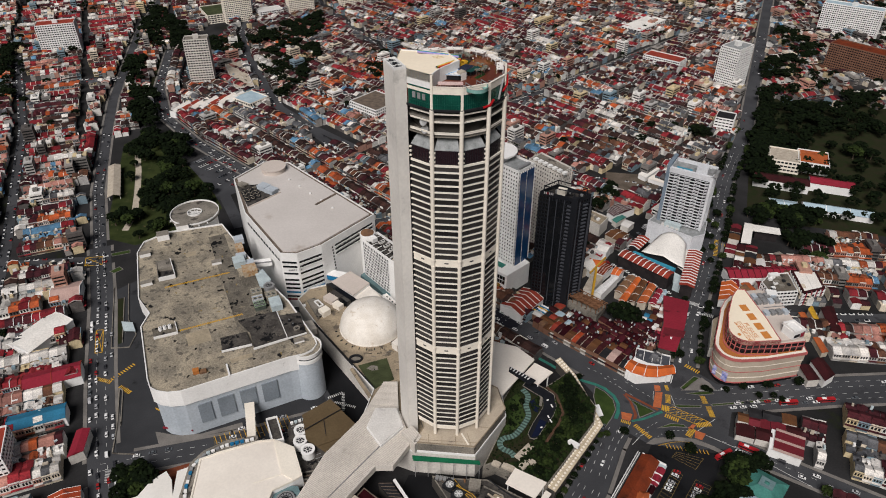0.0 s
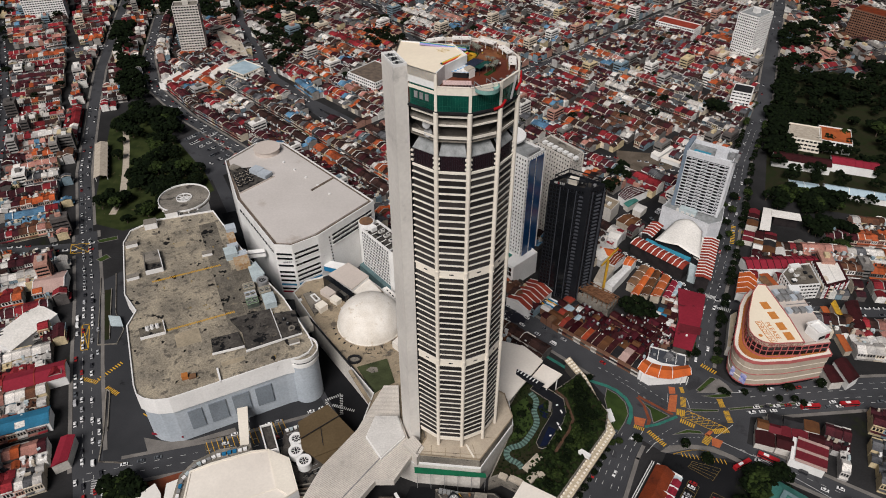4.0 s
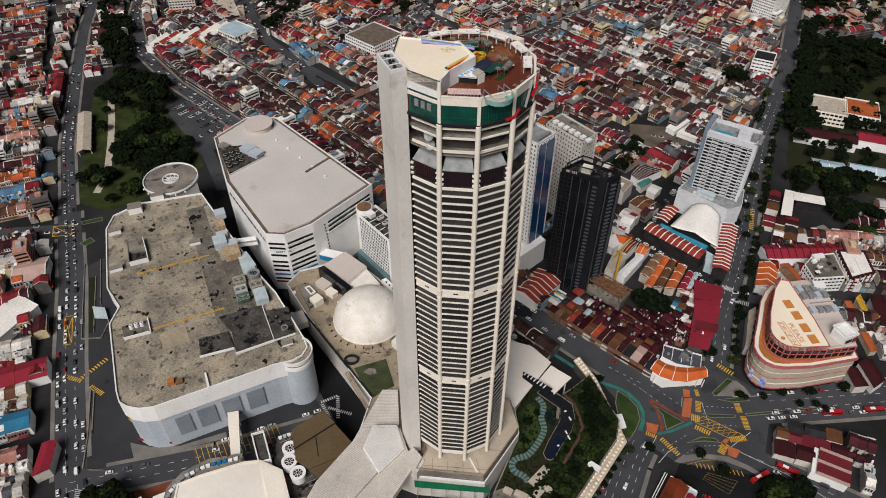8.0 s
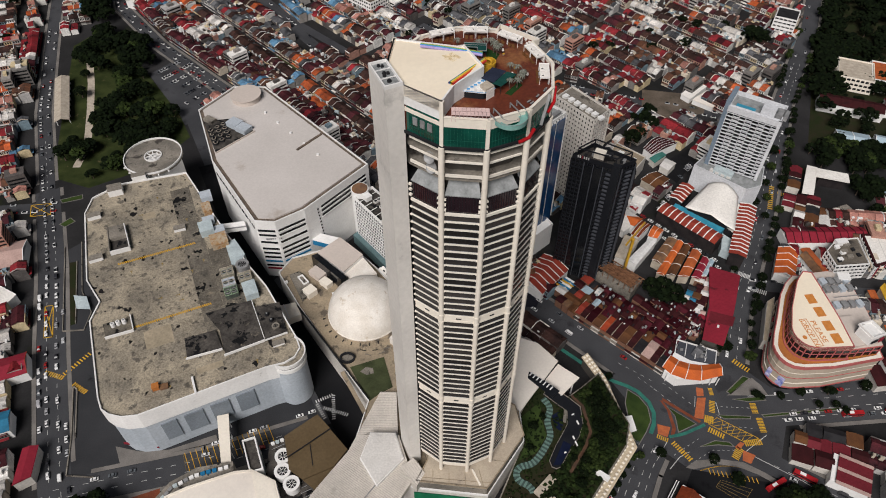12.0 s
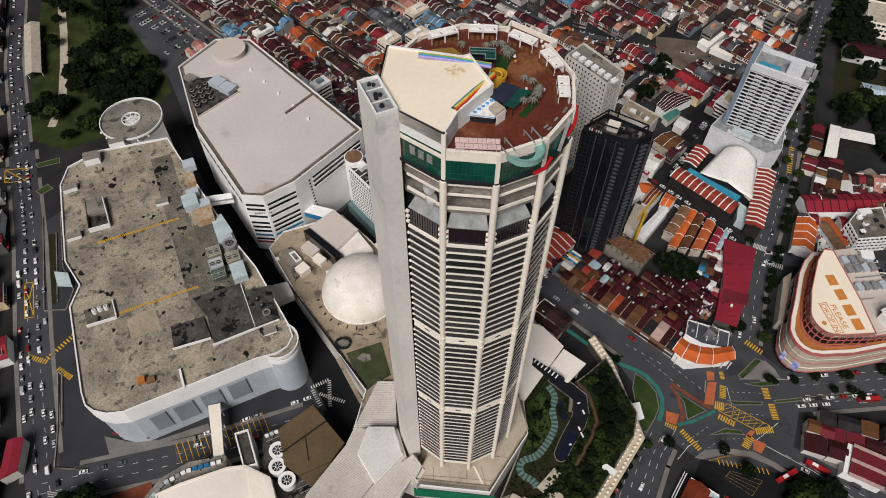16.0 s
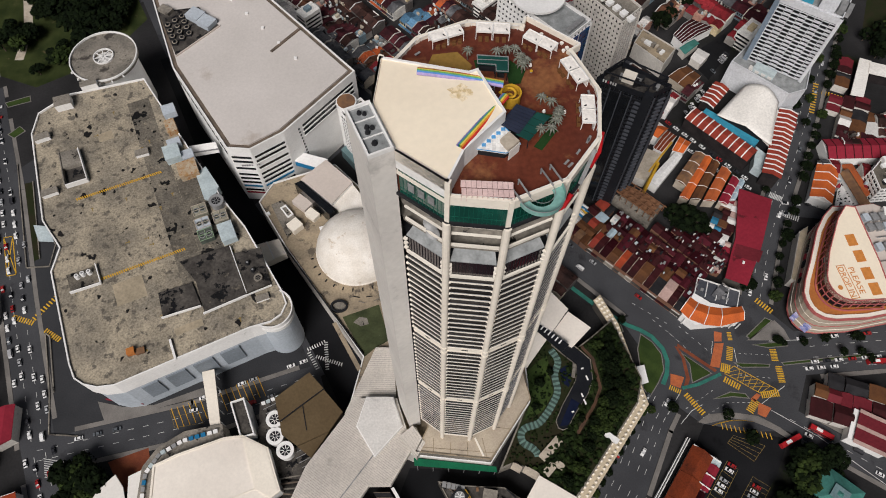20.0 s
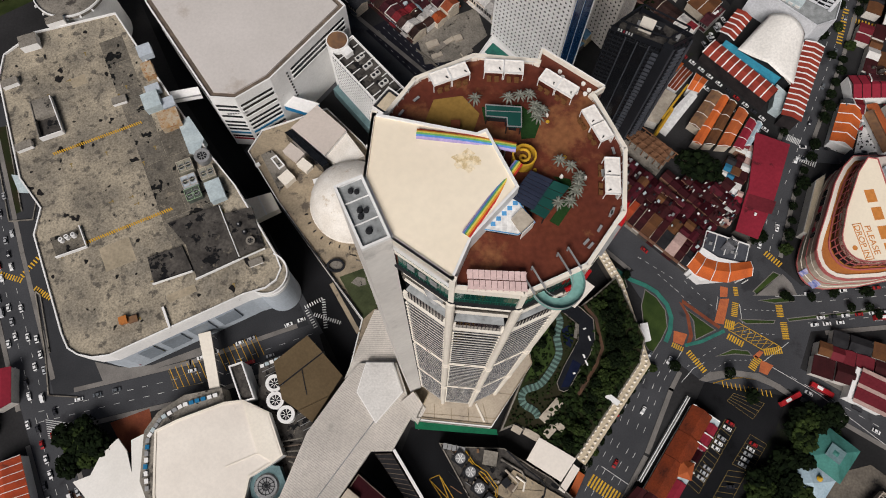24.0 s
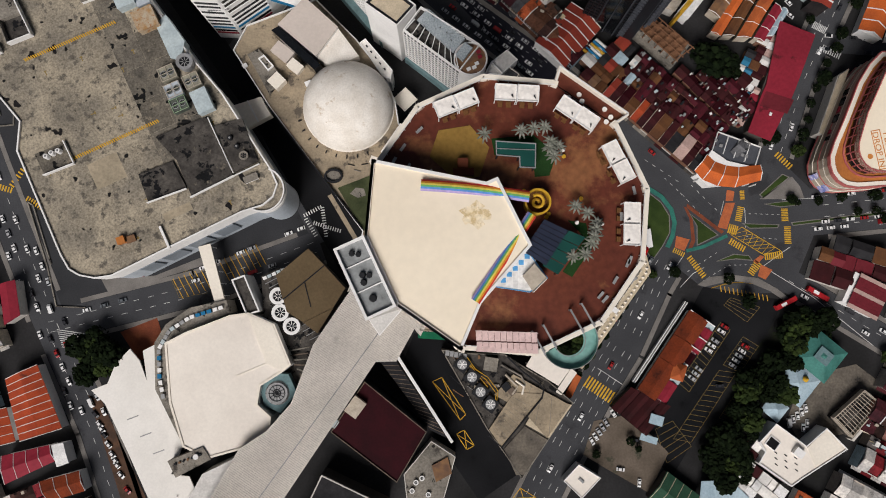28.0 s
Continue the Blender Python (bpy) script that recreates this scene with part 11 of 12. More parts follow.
def terrace(name, a, b, w, z, n, material, rib, label, group="", h=2.6):
    """A terrace roof in n bays with raised white party walls."""
    a, b = Vector(a), Vector(b)
    d = (b - a).normalized()
    L, deg, c = (b - a).length, math.degrees(math.atan2(d.y, d.x)), (a + b) / 2
    t = thing(name, (c.x, c.y, 0), label, "house", group)
    part("wall", Geo().obox(c.x, c.y, 0, z, L, w, deg), M["white"], t)
    for k in range(n):
        q = a + d * L * (k + 0.5) / n
        part("roof_bay", Geo().gable(q.x, q.y, L / n - 0.1, w, deg, z, h, 0.5, 0.25), material, t)
    for k in range(n + 1):
        q = a + d * L * k / n
        part("party_wall", Geo().gable(q.x, q.y, 0.45, w + 0.3, deg, z + 0.12, h, 0.3, 0.4), rib, t)
    return t


terrace("red_terrace", (58, 135), (78, 156), 20, 7.5, 6, M["red_tile"], M["white"], "terrace of red roofs with raised white party walls", h=3.4)
terrace("gable_house", (228, 143), (239, 167), 12.5, 7, 4, M["orange_bright"], M["white"], "white house under bright orange gabled roofs", h=3.2)
cons = thing("scaffolded_frame", (117, 141, 0), "unfinished building in rust-brown timber scaffolding", "building")
part("slab", Geo().prism([(103, 146.6), (112.2, 153.5), (132.3, 139), (123, 128)], 0, 8), M["concrete"], cons)
part("slab", Geo().prism([(105, 146.5), (112.2, 152), (130.3, 139), (123, 130)], 11.4, 11.8), M["timber"], cons)
for i in range(7):
    for j in range(4):
        p = Vector((104, 146)).lerp(Vector((122, 129)), i / 6) + Vector((9, 6.5)) * j / 3
        part("post", Geo().beam((p.x, p.y, 8), (p.x, p.y, 14.5), 0.35), M["timber"], cons)
for i in range(7):
    p = Vector((104, 146)).lerp(Vector((122, 129)), i / 6)
    part("joist", Geo().beam((p.x - 0.5, p.y - 0.5, 13.6), (p.x + 9.6, p.y + 7, 13.6), 0.35, 0.5), M["timber"], cons)
for j in range(4):
    p = Vector((9, 6.5)) * j / 3
    part("joist", Geo().beam((103 + p.x, 147 + p.y, 14.0), (123 + p.x, 128 + p.y, 14.0), 0.35, 0.5), M["timber"], cons)
mast = thing("tower_crane", (124, 152, 0), "yellow tower crane beside the unfinished frame", "crane")
part("mast", Geo().beam((124, 152, 0), (124, 152, 34), 1.6), M["gold"], mast)
part("jib", Geo().beam((118, 146, 34.5), (134, 166, 34.5), 1.0, 1.2), M["gold"], mast)
wl = thing("white_villa", (131, 196, 0), "white villa with a pale hipped roof", "house")
part("wall", Geo().obox(131, 196, 0, 8, 17, 14, 40), M["white"], wl)
part("roof", Geo().hip(131, 196, 19, 15, 40, 8, 3.0, 0.6), M["tent"], wl)
ba = thing("white_office", (273, 158, 0), "white four-storey block with a cluttered flat roof", "building")
BA = [(261, 146), (284, 148), (286, 172), (270, 170), (260, 160)]
gridded(ba, BA, 0, 13, 4, 3.0, M["window_row"], M["white"], 0.5, 0.5, 0.3, front=[0, 4])
plain_roof(ba, BA, 13, M["white"], M["sandy_dark"], 1.2, 0.5)
for k in range(9):
    unit(265 + (k * 5) % 17, 151 + (k * 7) % 16, 13.3, 2.0 + k % 3, 2.4, 1.0 + 0.4 * (k % 3), 10, M[("dark_metal", "white", "concrete")[k % 3]])
part("roof_room", Geo().obox(272, 167, 13.3, 16.4, 8, 4, 8), M["white"], ba, "white stair head")
bo = thing("sheet_roof_block", (299, 162, 0), "white block with red piers and a pale sheet roof", "building")
BO = [(288, 147), (308, 153), (311, 176), (291, 177)]
gridded(bo, BO, 0, 12, 4, 4.0, M["window_row"], M["white"], 0.55, 0.8, 0.3, front=[0])
plain_roof(bo, BO, 12, M["maroon_tile"], M["tent"], 0.8, 1.6)
for k in range(4):
    g = Geo()
    edge_box(g, (288, 147), (308, 153), 2.6 + 5 * k, 3.8 + 5 * k, 0.4, 0.6, 0, 12.4)
    part("red_pier", g, M["crimson"], bo, "red painted pier")
part("roof_seam", Geo().beam((298, 150.4, 12.35), (301, 176, 12.35), 0.4, 0.2), M["grey_sheet"], bo)
terrace("maroon_terrace", (240, 180), (300, 181), 14, 8, 11, M["crimson"], M["maroon_tile"], "long terrace under crimson and maroon roofs")
terrace("orange_shed", (250, 165), (256, 140), 6, 5, 2, M["rust"], M["rust"], "long brown sheet-roofed shed")
lw = thing("white_canopy_yard", (282, 232, 0), "L-shaped white canopy roofs round a yard", "canopy")
part("roof", Geo().prism([(282, 253), (289, 250), (275, 220), (267, 222)], 9, 10), M["tent"], lw)
part("roof", Geo().prism([(287.4, 249), (309, 242), (306.4, 232.4), (283.6, 239.6)], 9.6, 10.6), M["tent"], lw)
# walls take the dark colour for shade under the canopies
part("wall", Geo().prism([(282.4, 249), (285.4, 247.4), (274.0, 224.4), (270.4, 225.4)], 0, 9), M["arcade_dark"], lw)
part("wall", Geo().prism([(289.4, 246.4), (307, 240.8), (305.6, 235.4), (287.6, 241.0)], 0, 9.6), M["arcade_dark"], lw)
vac = Geo().prism([(170, 322), (226, 332), (234, 358), (180, 368)], 0, 0.18)
lone("vacant_lot", vac, M["dirt"], "bare brown vacant lot", "ground", kind="structure")
ruin = Geo().prism([(-14, 226), (24, 242), (30, 222), (12, 205), (-8, 202)], 0, 0.2)
lone("ruined_lot", ruin, M["concrete"], "cleared lot with broken concrete floors", "ground", kind="structure")
rr_ = random.Random(9)
for k in range(10):
    x, y = rr_.uniform(-6, 20), rr_.uniform(208, 234)
    t = thing("broken_slab", (x, y, 0.2), "broken concrete slab on the cleared lot", "slab", "broken slabs")
    part("slab", Geo().obox(x, y, 0.2, rr_.uniform(0.5, 2.0), rr_.uniform(4, 9), rr_.uniform(3, 7), rr_.uniform(20, 50)), M["concrete"] if k % 2 else M["sack"], t)
bt = thing("bus_terminal_roof", (-340, 360, 0), "long pale pitched roof beside the river park", "building")
part("roof", Geo().gable(-326, 346, 68, 11, 110, 6, 2.0, 0.6, 0.4), M["sack"], bt)
for k in range(8):
    for s in (-5, 5):
        p = Vector((-326, 346)) + Vector((-0.342, 0.940)) * (k * 8.6 - 30) + Vector((0.940, 0.342)) * s
        part("post", Geo().beam((p.x, p.y, 0), (p.x, p.y, 6), 0.5), M["white"], bt)
lone("car_park", Geo().prism([(-266, 392), (-244, 422), (-196, 366), (-190, 340), (-214, 316)], 0, 0.024), M["asphalt"], "open asphalt car park", "road", kind="structure")
lone("park_path", road_geo(Geo(), [(-286, 262), (-287, 290), (-300, 335), (-314, 378), (-330, 420)], 6, 0.05), M["sack"], "pale river-park path", "path", kind="structure")
lone("park_lawn", Geo().prism([(-300, 250), (-268, 238), (-228, 262), (-206, 300), (-222, 330), (-262, 385), (-330, 480), (-352, 440)], 0, 0.03), M["park_grass"], "shaded green lawn of the river park", "lawn", kind="structure")
lone("school_field", Geo().prism([(-190, 392), (-150, 430), (-122, 398), (-164, 362)], 0, 0.19), M["moss"], "fenced grass yard among the roofs", "lawn", kind="structure")


def block(name, poly, z, floors, label, wall="white", roof="concrete", step=3.2, band=0.5, cap=0):
    t = thing(name, (sum(p[0] for p in poly) / len(poly), sum(p[1] for p in poly) / len(poly), 0), label, "building")
    gridded(t, poly, 0, z, floors, step, M["window_row"], M[wall], band, 0.9, 0.35, front=[0, 1] if poly[0][1] < 450 else [])
    plain_roof(t, poly, z, M[wall], M[roof], 1.4, 0.5)
    if cap:
        cx, cy = sum(p[0] for p in poly) / len(poly), sum(p[1] for p in poly) / len(poly)
        part("lift_head", Geo().obox(cx, cy, z, z + cap, 7, 6, 20), M[wall], t)
    return t


block("apartment_tower", rect(-310, 622, 30, 18, 10), 62, 19, "tall grey-white apartment tower", "pale_wall", cap=5)
block("apartment_tower", rect(-556, 752, 52, 26, 18), 44, 14, "white and green apartment block with red roof caps", "white", "red_tile", cap=4)
for cx, cy, lx in ((-330, 905, 44), (-232, 948, 44), (-150, 985, 40)):
    block("cream_tower", rect(cx, cy, lx, 17, 28), 62, 20, "cream slab tower of flats", "cream", cap=4)
block("deck_car_park", rect(-372, 922, 62, 40, -62), 13, 4, "low deck car park with grey stained roof", "cream", "moss", 5.0, 0.4)
block("deck_car_park", rect(-282, 930, 40, 24, 30), 12, 4, "low white deck beside the flats", "white", "grey_sheet", 4.0, 0.4)
block("curved_tower", rect(393, 606, 34, 26, 40), 54, 17, "white tower of rounded balconies", "white", "grey_slab", 2.6, 0.5, 6)
block("white_slab", rect(652, 812, 84, 22, -38), 46, 15, "white slab of flats with a blue roof edge", "white", "blue_roof", 3.0, 0.5, 5)
block("brown_slab", rect(580, 640, 78, 26, -50), 38, 12, "brown brick slab of flats with balconies", "brown_wall", "rust_tile", 3.0, 0.45)
block("white_block", rect(327, 682, 54, 24, -40), 13, 4, "long white school block with a red roof", "white", "red_tile", 3.4, 0.5)
block("white_block", rect(338, 468, 22, 20, 62), 18, 5, "white block with a dark pitched roof", "white", "tile_dark", 4.0, 0.6)
block("white_block", rect(340, 850, 80, 34, 45), 9, 2, "wide pale shed among the terraces", "white", "tent", 6.0, 0.6)
block("dark_roof_block", rect(-72, 525, 46, 44, -42), 15, 4, "square white block under a dark brown roof", "white", "brown_gutter", 3.4, 0.5)
block("beige_shed", rect(-268, 640, 24, 112, 22), 8, 2, "long grey-beige sheet roof", "pale_wall", "sack", 6.0, 0.6)
block("blue_roof_school", rect(-232, 552, 34, 30, -38), 9, 2, "yellow school with blue roof bays", "cream", "blue_roof", 4.0, 0.5)
for k in range(7):
    terrace("striped_terrace", (-318 + k * 10, 512 + k * 5), (-306 + k * 10, 540 + k * 5), 9.4, 8, 2, (M["tent"], M["red_tile"], M["hall_roof"])[k % 3], M["white"], "terrace bay with a pale or red roof")
for a, b, mt, lb in (((326, 344), (374, 326), "maroon_tile", "long school block with a maroon roof"), ((378, 334), (416, 320), "crimson", "blue-walled school block with a red roof")):
    terrace("school_block", a, b, 15, 9, 6, M[mt], M[mt], lb, h=2.4)
block("school_hall", rect(371, 380, 30, 32, -22), 12, 3, "pale school hall with blue edges", "cream", "sack", 3.6, 0.5)
block("school_hall", rect(400, 376, 30, 32, -22), 11, 3, "white school block with an orange roof", "white", "orange_tile", 3.6, 0.5)
terrace("pale_blue_sheds", (322, 294), (346, 286), 18, 6, 2, M["blue_roof"], M["white"], "sheds under pale blue roofs")
terrace("pale_blue_sheds", (352, 290), (410, 270), 12, 6, 3, M["blue_roof"], M["white"], "sheds under pale blue roofs")
block("white_block", rect(470, 240, 20, 30, 20), 30, 9, "white block of flats", "white")
block("corner_flats", rect(-262, -2, 14, 26, 20), 22, 6, "narrow flats with a red roof terrace", "white", "red_tile", 3.0, 0.5)
terrace("pale_arch_shed", (-305, 160), (-284, 166), 23, 7, 1, M["pink_roof"], M["white"], "shed with a pale pink sheet roof", h=3.4)
terrace("blue_sheet_shed", (-272, 26), (-240, 38), 13, 8, 1, M["blue_sheet"], M["blue_sheet"], "shed with a bright blue sheet roof", h=2.0)
terrace("red_shed", (-280, 62), (-246, 76), 15, 8, 2, M["crimson"], M["red_tile"], "shed with red sheet roofs", h=2.6)
terrace("white_shed", (-300, 96), (-284, 132), 22, 8, 1, M["tent"], M["white"], "wide white sheet-roofed shed", h=2.4)

# ---- the quarter of old shops between the dark tower and the crimson shed ----
def quad_house(name, q, z, rise, material, label, along=True, wall="pale_wall", bays=0):
    """A house on a four-cornered plot under one ridged roof, with raised lines between its bays."""
    q = ccw(q)
    cx, cy = centre(q)
    t = thing(name, (cx, cy, 0), label, "house", "old shops")
    part("wall", Geo().prism(inset(q, 0.35), 0, z - 0.2), M[wall], t)
    part("roof", pitched(q, z, rise, along), M[material], t)
    a, b, c, d = (Vector(p) for p in (q if along else q[1:] + q[:1]))
    for k in range(bays + 1 if bays else 0):
        u = k / bays
        p0, p1 = a.lerp(b, u), d.lerp(c, u)
        m = (p0 + p1) / 2
        part("party_line", Geo().tube([(p0.x, p0.y, z + 0.1), (m.x, m.y, z + rise + 0.15), (p1.x, p1.y, z + 0.1)], 0.16, 4), M["white"], t)
    return t


qr = random.Random(31)
FA, FB, BA_, BB_ = (85, 113.6), (132, 71), (107, 138), (152, 95)
STRIPS = (("red_tile", "grey_sheet"), ("maroon_tile", "blue_roof"), ("maroon", "brown_tile"), ("brown_tile", "crimson_dark"), ("orange_deep", "maroon_tile"), ("maroon_tile", "maroon_tile"), ("maroon_tile", "crimson_dark"), ("brown_tile", "maroon_tile"), ("maroon_tile", "maroon"), ("tile_dark", "maroon_tile"), ("pink_roof", "maroon_tile"), ("maroon_tile", "tile_dark"), ("tile_dark", "grey_sheet"))
n = len(STRIPS)
WORD = {"red_tile": "red tiled", "maroon_tile": "dark maroon tiled", "maroon": "faded maroon", "brown_tile": "brown tiled", "orange_deep": "orange-red tiled", "tile_dark": "blackened tiled", "pink_roof": "salmon pink"}
edges = [0.0]
for k in range(n):
    edges.append(edges[-1] + qr.uniform(0.75, 1.35))
edges = [e / edges[-1] for e in edges]
for k, (m1, m2) in enumerate(STRIPS):
    u0, u1 = edges[k], edges[k + 1]
    cx, cy = centre(between(FA, FB, BB_, BA_, u0, u1, 0, 1))
    t = thing("shophouse", (cx, cy, 0), "deep terrace shophouse under patched " + WORD[m1] + " roofs", "shophouse", "terraces of shophouses")
    part("wall", Geo().prism(inset(ccw(between(FA, FB, BB_, BA_, u0, u1, 0, 1)), 0.1), 0, 4.8), M["brown_wall"] if k % 3 else M["pale_wall"], t)
    v, first = 0.0, True
    while v < 0.99:
        v1 = min(1.0, v + (qr.uniform(0.3, 0.46) if first else qr.uniform(0.12, 0.26)))
        if v1 > 0.9:
            v1 = 1.0
        z = qr.uniform(6.8, 7.8) if first else qr.uniform(5.0, 6.6)
        m = m1 if first else qr.choice((m2, m2, "maroon_tile", "maroon_tile", "maroon_deep", "brown_tile", "maroon", "maroon_deep"))
        w0, w1 = u0 + 0.0008, u1 - 0.0008
        s = ccw(between(FA, FB, BB_, BA_, w0, w1, v, v1 - 0.004))
        part("roof_wall", Geo().prism(inset(s, 0.12), 4.8, z - 0.2), M["brown_wall"], t)
        part("roof", pitched(between(FA, FB, BB_, BA_, w0, w1, v, v1 - 0.004), z, qr.uniform(0.5, 1.7), first or qr.random() < 0.6), M[m], t)
        v, first = v1, False
    for j in range(5):
        p = centre(between(FA, FB, BB_, BA_, *[u0 + (u1 - u0) * qr.uniform(0.2, 0.8)] * 2, *[qr.uniform(0.36, 0.96)] * 2))
        part("roof_clutter", Geo().obox(p[0], p[1], 4.8, 7.0 + qr.uniform(0.2, 1.0), qr.uniform(0.7, 1.9), qr.uniform(0.7, 1.5), qr.uniform(30, 60)), M[qr.choice(("white", "grey_metal", "dark_metal", "dark_metal", "maroon", "pale_blue"))], t)
    a, b = between(FA, FB, BB_, BA_, u0, u0, 0, 0.4)[0::2]
    part("party_wall", Geo().beam((*a, 7.6), (*b, 7.6), 0.25, 0.9), M["brown_wall"] if k % 2 else M["sack"], t)
    part("awning", Geo().prism(ccw(between(FA, FB, BB_, BA_, u0, u1, -0.05, -0.005)), 3.6, 3.8), M[qr.choice(("dark_slab", "maroon_tile", "tile_dark", "concrete"))], t)


def patchwork(zone, deg, w, d, mats, z, seed, name, label, fill=0.9, rise=1.0, wall="pale_wall"):
    """Small roofs packed inside a zone on a turned grid, each a lean-to of its own."""
    r = random.Random(seed)
    c, s = math.cos(radians(deg)), math.sin(radians(deg))
    us = [c * x + s * y for x, y in zone]
    vs = [-s * x + c * y for x, y in zone]
    v = min(vs)
    while v < max(vs):
        u = min(us) + r.uniform(-2, 0)
        dd = d * r.uniform(0.8, 1.2)
        while u < max(us):
            ww = w * r.uniform(0.7, 1.4)
            x, y = c * (u + ww / 2) - s * (v + dd / 2), s * (u + ww / 2) + c * (v + dd / 2)
            if inside(x, y, zone) and r.random() < fill:
                def at(p, q):
                    return c * p - s * q, s * p + c * q
                q = [at(u + 0.1, v + 0.1), at(u + ww - 0.1, v + 0.1), at(u + ww - 0.1, v + dd - 0.1), at(u + 0.1, v + dd - 0.1)]
                m = r.choice(mats)
                zz = z * r.uniform(0.75, 1.1)
                t = thing(name, (x, y, 0), label, "house", "old shops")
                part("wall", Geo().prism(inset(q, 0.2), 0, zz - 0.2), M[wall], t)
                part("roof", pitched(q, zz, rise * r.uniform(0.3, 1.2), r.random() < 0.7), M[m], t)
            u += ww
        v += dd


patchwork([(121, 128), (136, 123.6), (152, 123.4), (161, 121), (165, 112), (163, 101), (155, 93.6), (147, 102.6), (138, 113.6), (128, 124)], -46, 5.6, 6.4, ("maroon_tile", "maroon_tile", "maroon_deep", "maroon", "maroon_tile", "maroon", "maroon_deep"), 6.0, 3, "old_roof", "small old house under dark maroon tiles", 1.0, 1.1, "brown_wall")
patchwork([(158, 122), (160, 130), (168, 140), (176, 148), (180, 142), (172, 119), (165, 109), (163, 97), (152, 99), (158, 112)], -28, 4.6, 4.2, ("maroon_tile", "white", "pink_roof", "grey_sheet", "crimson_dark", "blue_sheet", "brown_tile", "tile_dark", "maroon_tile", "crimson"), 5.4, 4, "lean_to", "patched lean-to roof behind the crimson shed", 0.97, 0.7, "brown_wall")
patchwork([(144, -84), (157, -68), (159, -72), (155, -78), (171, -90), (162, -98), (150, -94)], -40, 4.6, 5.0, ("tile_white", "tent", "maroon_tile", "grey_sheet", "tile_white", "blue_roof", "crimson_dark", "tent"), 7.0, 11, "lean_to", "patched low roof beside the white block", 1.0, 0.5)
patchwork([(184, 30), (213, 33.5), (230, 24), (230, 8), (206, 9), (190, 16)], -20, 8.5, 9.5, ("maroon_tile", "crimson_dark", "brown_tile", "maroon_tile", "maroon_tile", "crimson_dark", "tile_dark"), 6.6, 5, "old_roof", "old corner house under dark maroon tiles", 0.95, 1.8)
patchwork([(74, 131), (90, 142), (104, 142), (107, 138), (96, 126), (85.6, 114.6), (78, 120)], -46, 5.4, 6.0, ("brown_tile", "grey_sheet", "maroon_tile", "blue_roof", "maroon_tile", "rust", "red_tile", "maroon_tile", "tile_dark"), 6.2, 21, "old_roof", "small old house under patched sheet roofs", 1.0, 1.0, "brown_wall")
g = Geo()
for k in range(170):
    x, y = qr.uniform(120, 168), qr.uniform(92, 126)
    if inside(x, y, [(124, 126), (152, 122), (163, 121), (167, 112), (163, 101), (155, 95), (147, 103), (138, 114)]):
        g.obox(x, y, 5.6, 6.4 + qr.uniform(0.2, 1.2), qr.uniform(0.5, 1.6), qr.uniform(0.5, 1.1), qr.uniform(20, 60))
lone("roof_clutter", g, M["clutter"], "tanks, vents and sheets scattered over the old roofs", "roof clutter", kind="stuff")
quad_house("orange_house", [(129, 193), (137, 188.6), (144.6, 196), (131.6, 203)], 8.5, 2.4, "orange_bright", "white house under a bright orange hipped roof", wall="white")
quad_house("red_house", [(138, 178), (149, 190), (144, 195), (133, 181.6)], 8, 1.8, "rust_tile", "shop under rust-red tiles with white lines", False, "white", 3)
quad_house("orange_house", [(144.4, 179.6), (151, 177), (157.4, 185), (151, 190)], 8, 1.8, "orange_bright", "shop under orange tiles with white edges", True, "white", 2)
quad_house("yellow_block", [(118, 160), (125, 157), (138, 175.6), (129, 181)], 8, 0.4, "sack", "block under a flat mustard-yellow roof", False, "pale_wall")
quad_house("white_block", [(126, 157), (131.4, 152.4), (150, 174.6), (146.6, 178.6)], 8, 0.7, "tile_white", "narrow white block with a bright flat roof", False, "white")
for q, m, lb in (([(143, 158), (149, 153), (165, 175.6), (159, 179)], "rust", "long shop under rusty brown sheets"), ([(143.4, 146), (148.6, 143.4), (168.4, 173.2), (164.6, 176)], "orange_bright", "long narrow shop under orange tiles"),
                 ([(149.6, 144), (156, 143.6), (172.4, 169.4), (168.6, 172.6)], "brown_tile", "long narrow shop under brown tiles"), ([(157, 143), (164.6, 142.4), (178, 163), (173.4, 168)], "orange_tile", "long narrow shop under orange tiles"),
                 ([(166, 142.4), (171.4, 140), (182, 156), (178.6, 161)], "crimson", "long narrow shop under crimson sheets"), ([(172.4, 143), (176.4, 143), (185, 156), (182.4, 158.6)], "blue_roof", "narrow shop under patched pale blue sheets")):
    quad_house("shop_strip", q, 7.6, 1.3, m, lb, False, "sack", 3)
quad_house("white_pavilion", [(139, 213), (147, 209), (154, 219), (146, 225)], 9, 1.6, "tent", "white pavilion under a folded pale roof", True, "white", 3)
quad_house("brown_house", [(152, 240), (163, 228), (174, 240), (166, 249)], 7, 2.0, "brown_tile", "old house under brown tiles with pale gable", True, "sack", 2)
quad_house("grey_shed", [(170, 257), (176, 251), (184, 260), (177, 266)], 6, 0.8, "grey_sheet", "shed under a plain grey sheet roof")
quad_house("teal_shed", [(164, 266), (167, 260), (178.6, 270), (176, 274)], 6, 0.8, "teal_roof", "shed under a pale teal sheet roof")
quad_house("maroon_hall", [(161, 276), (166, 268), (190, 283), (176, 291)], 8, 2.6, "maroon_tile", "hall under dark maroon tiles", True, "white", 5)
ob_ = thing("old_office", (144, 261, 0), "old block with a sandy cluttered flat roof", "building")
OB = [(131, 264), (148, 245), (158.6, 259), (139, 277)]
part("wall", Geo().prism(OB, 0, 12), M["pale_wall"], ob_)
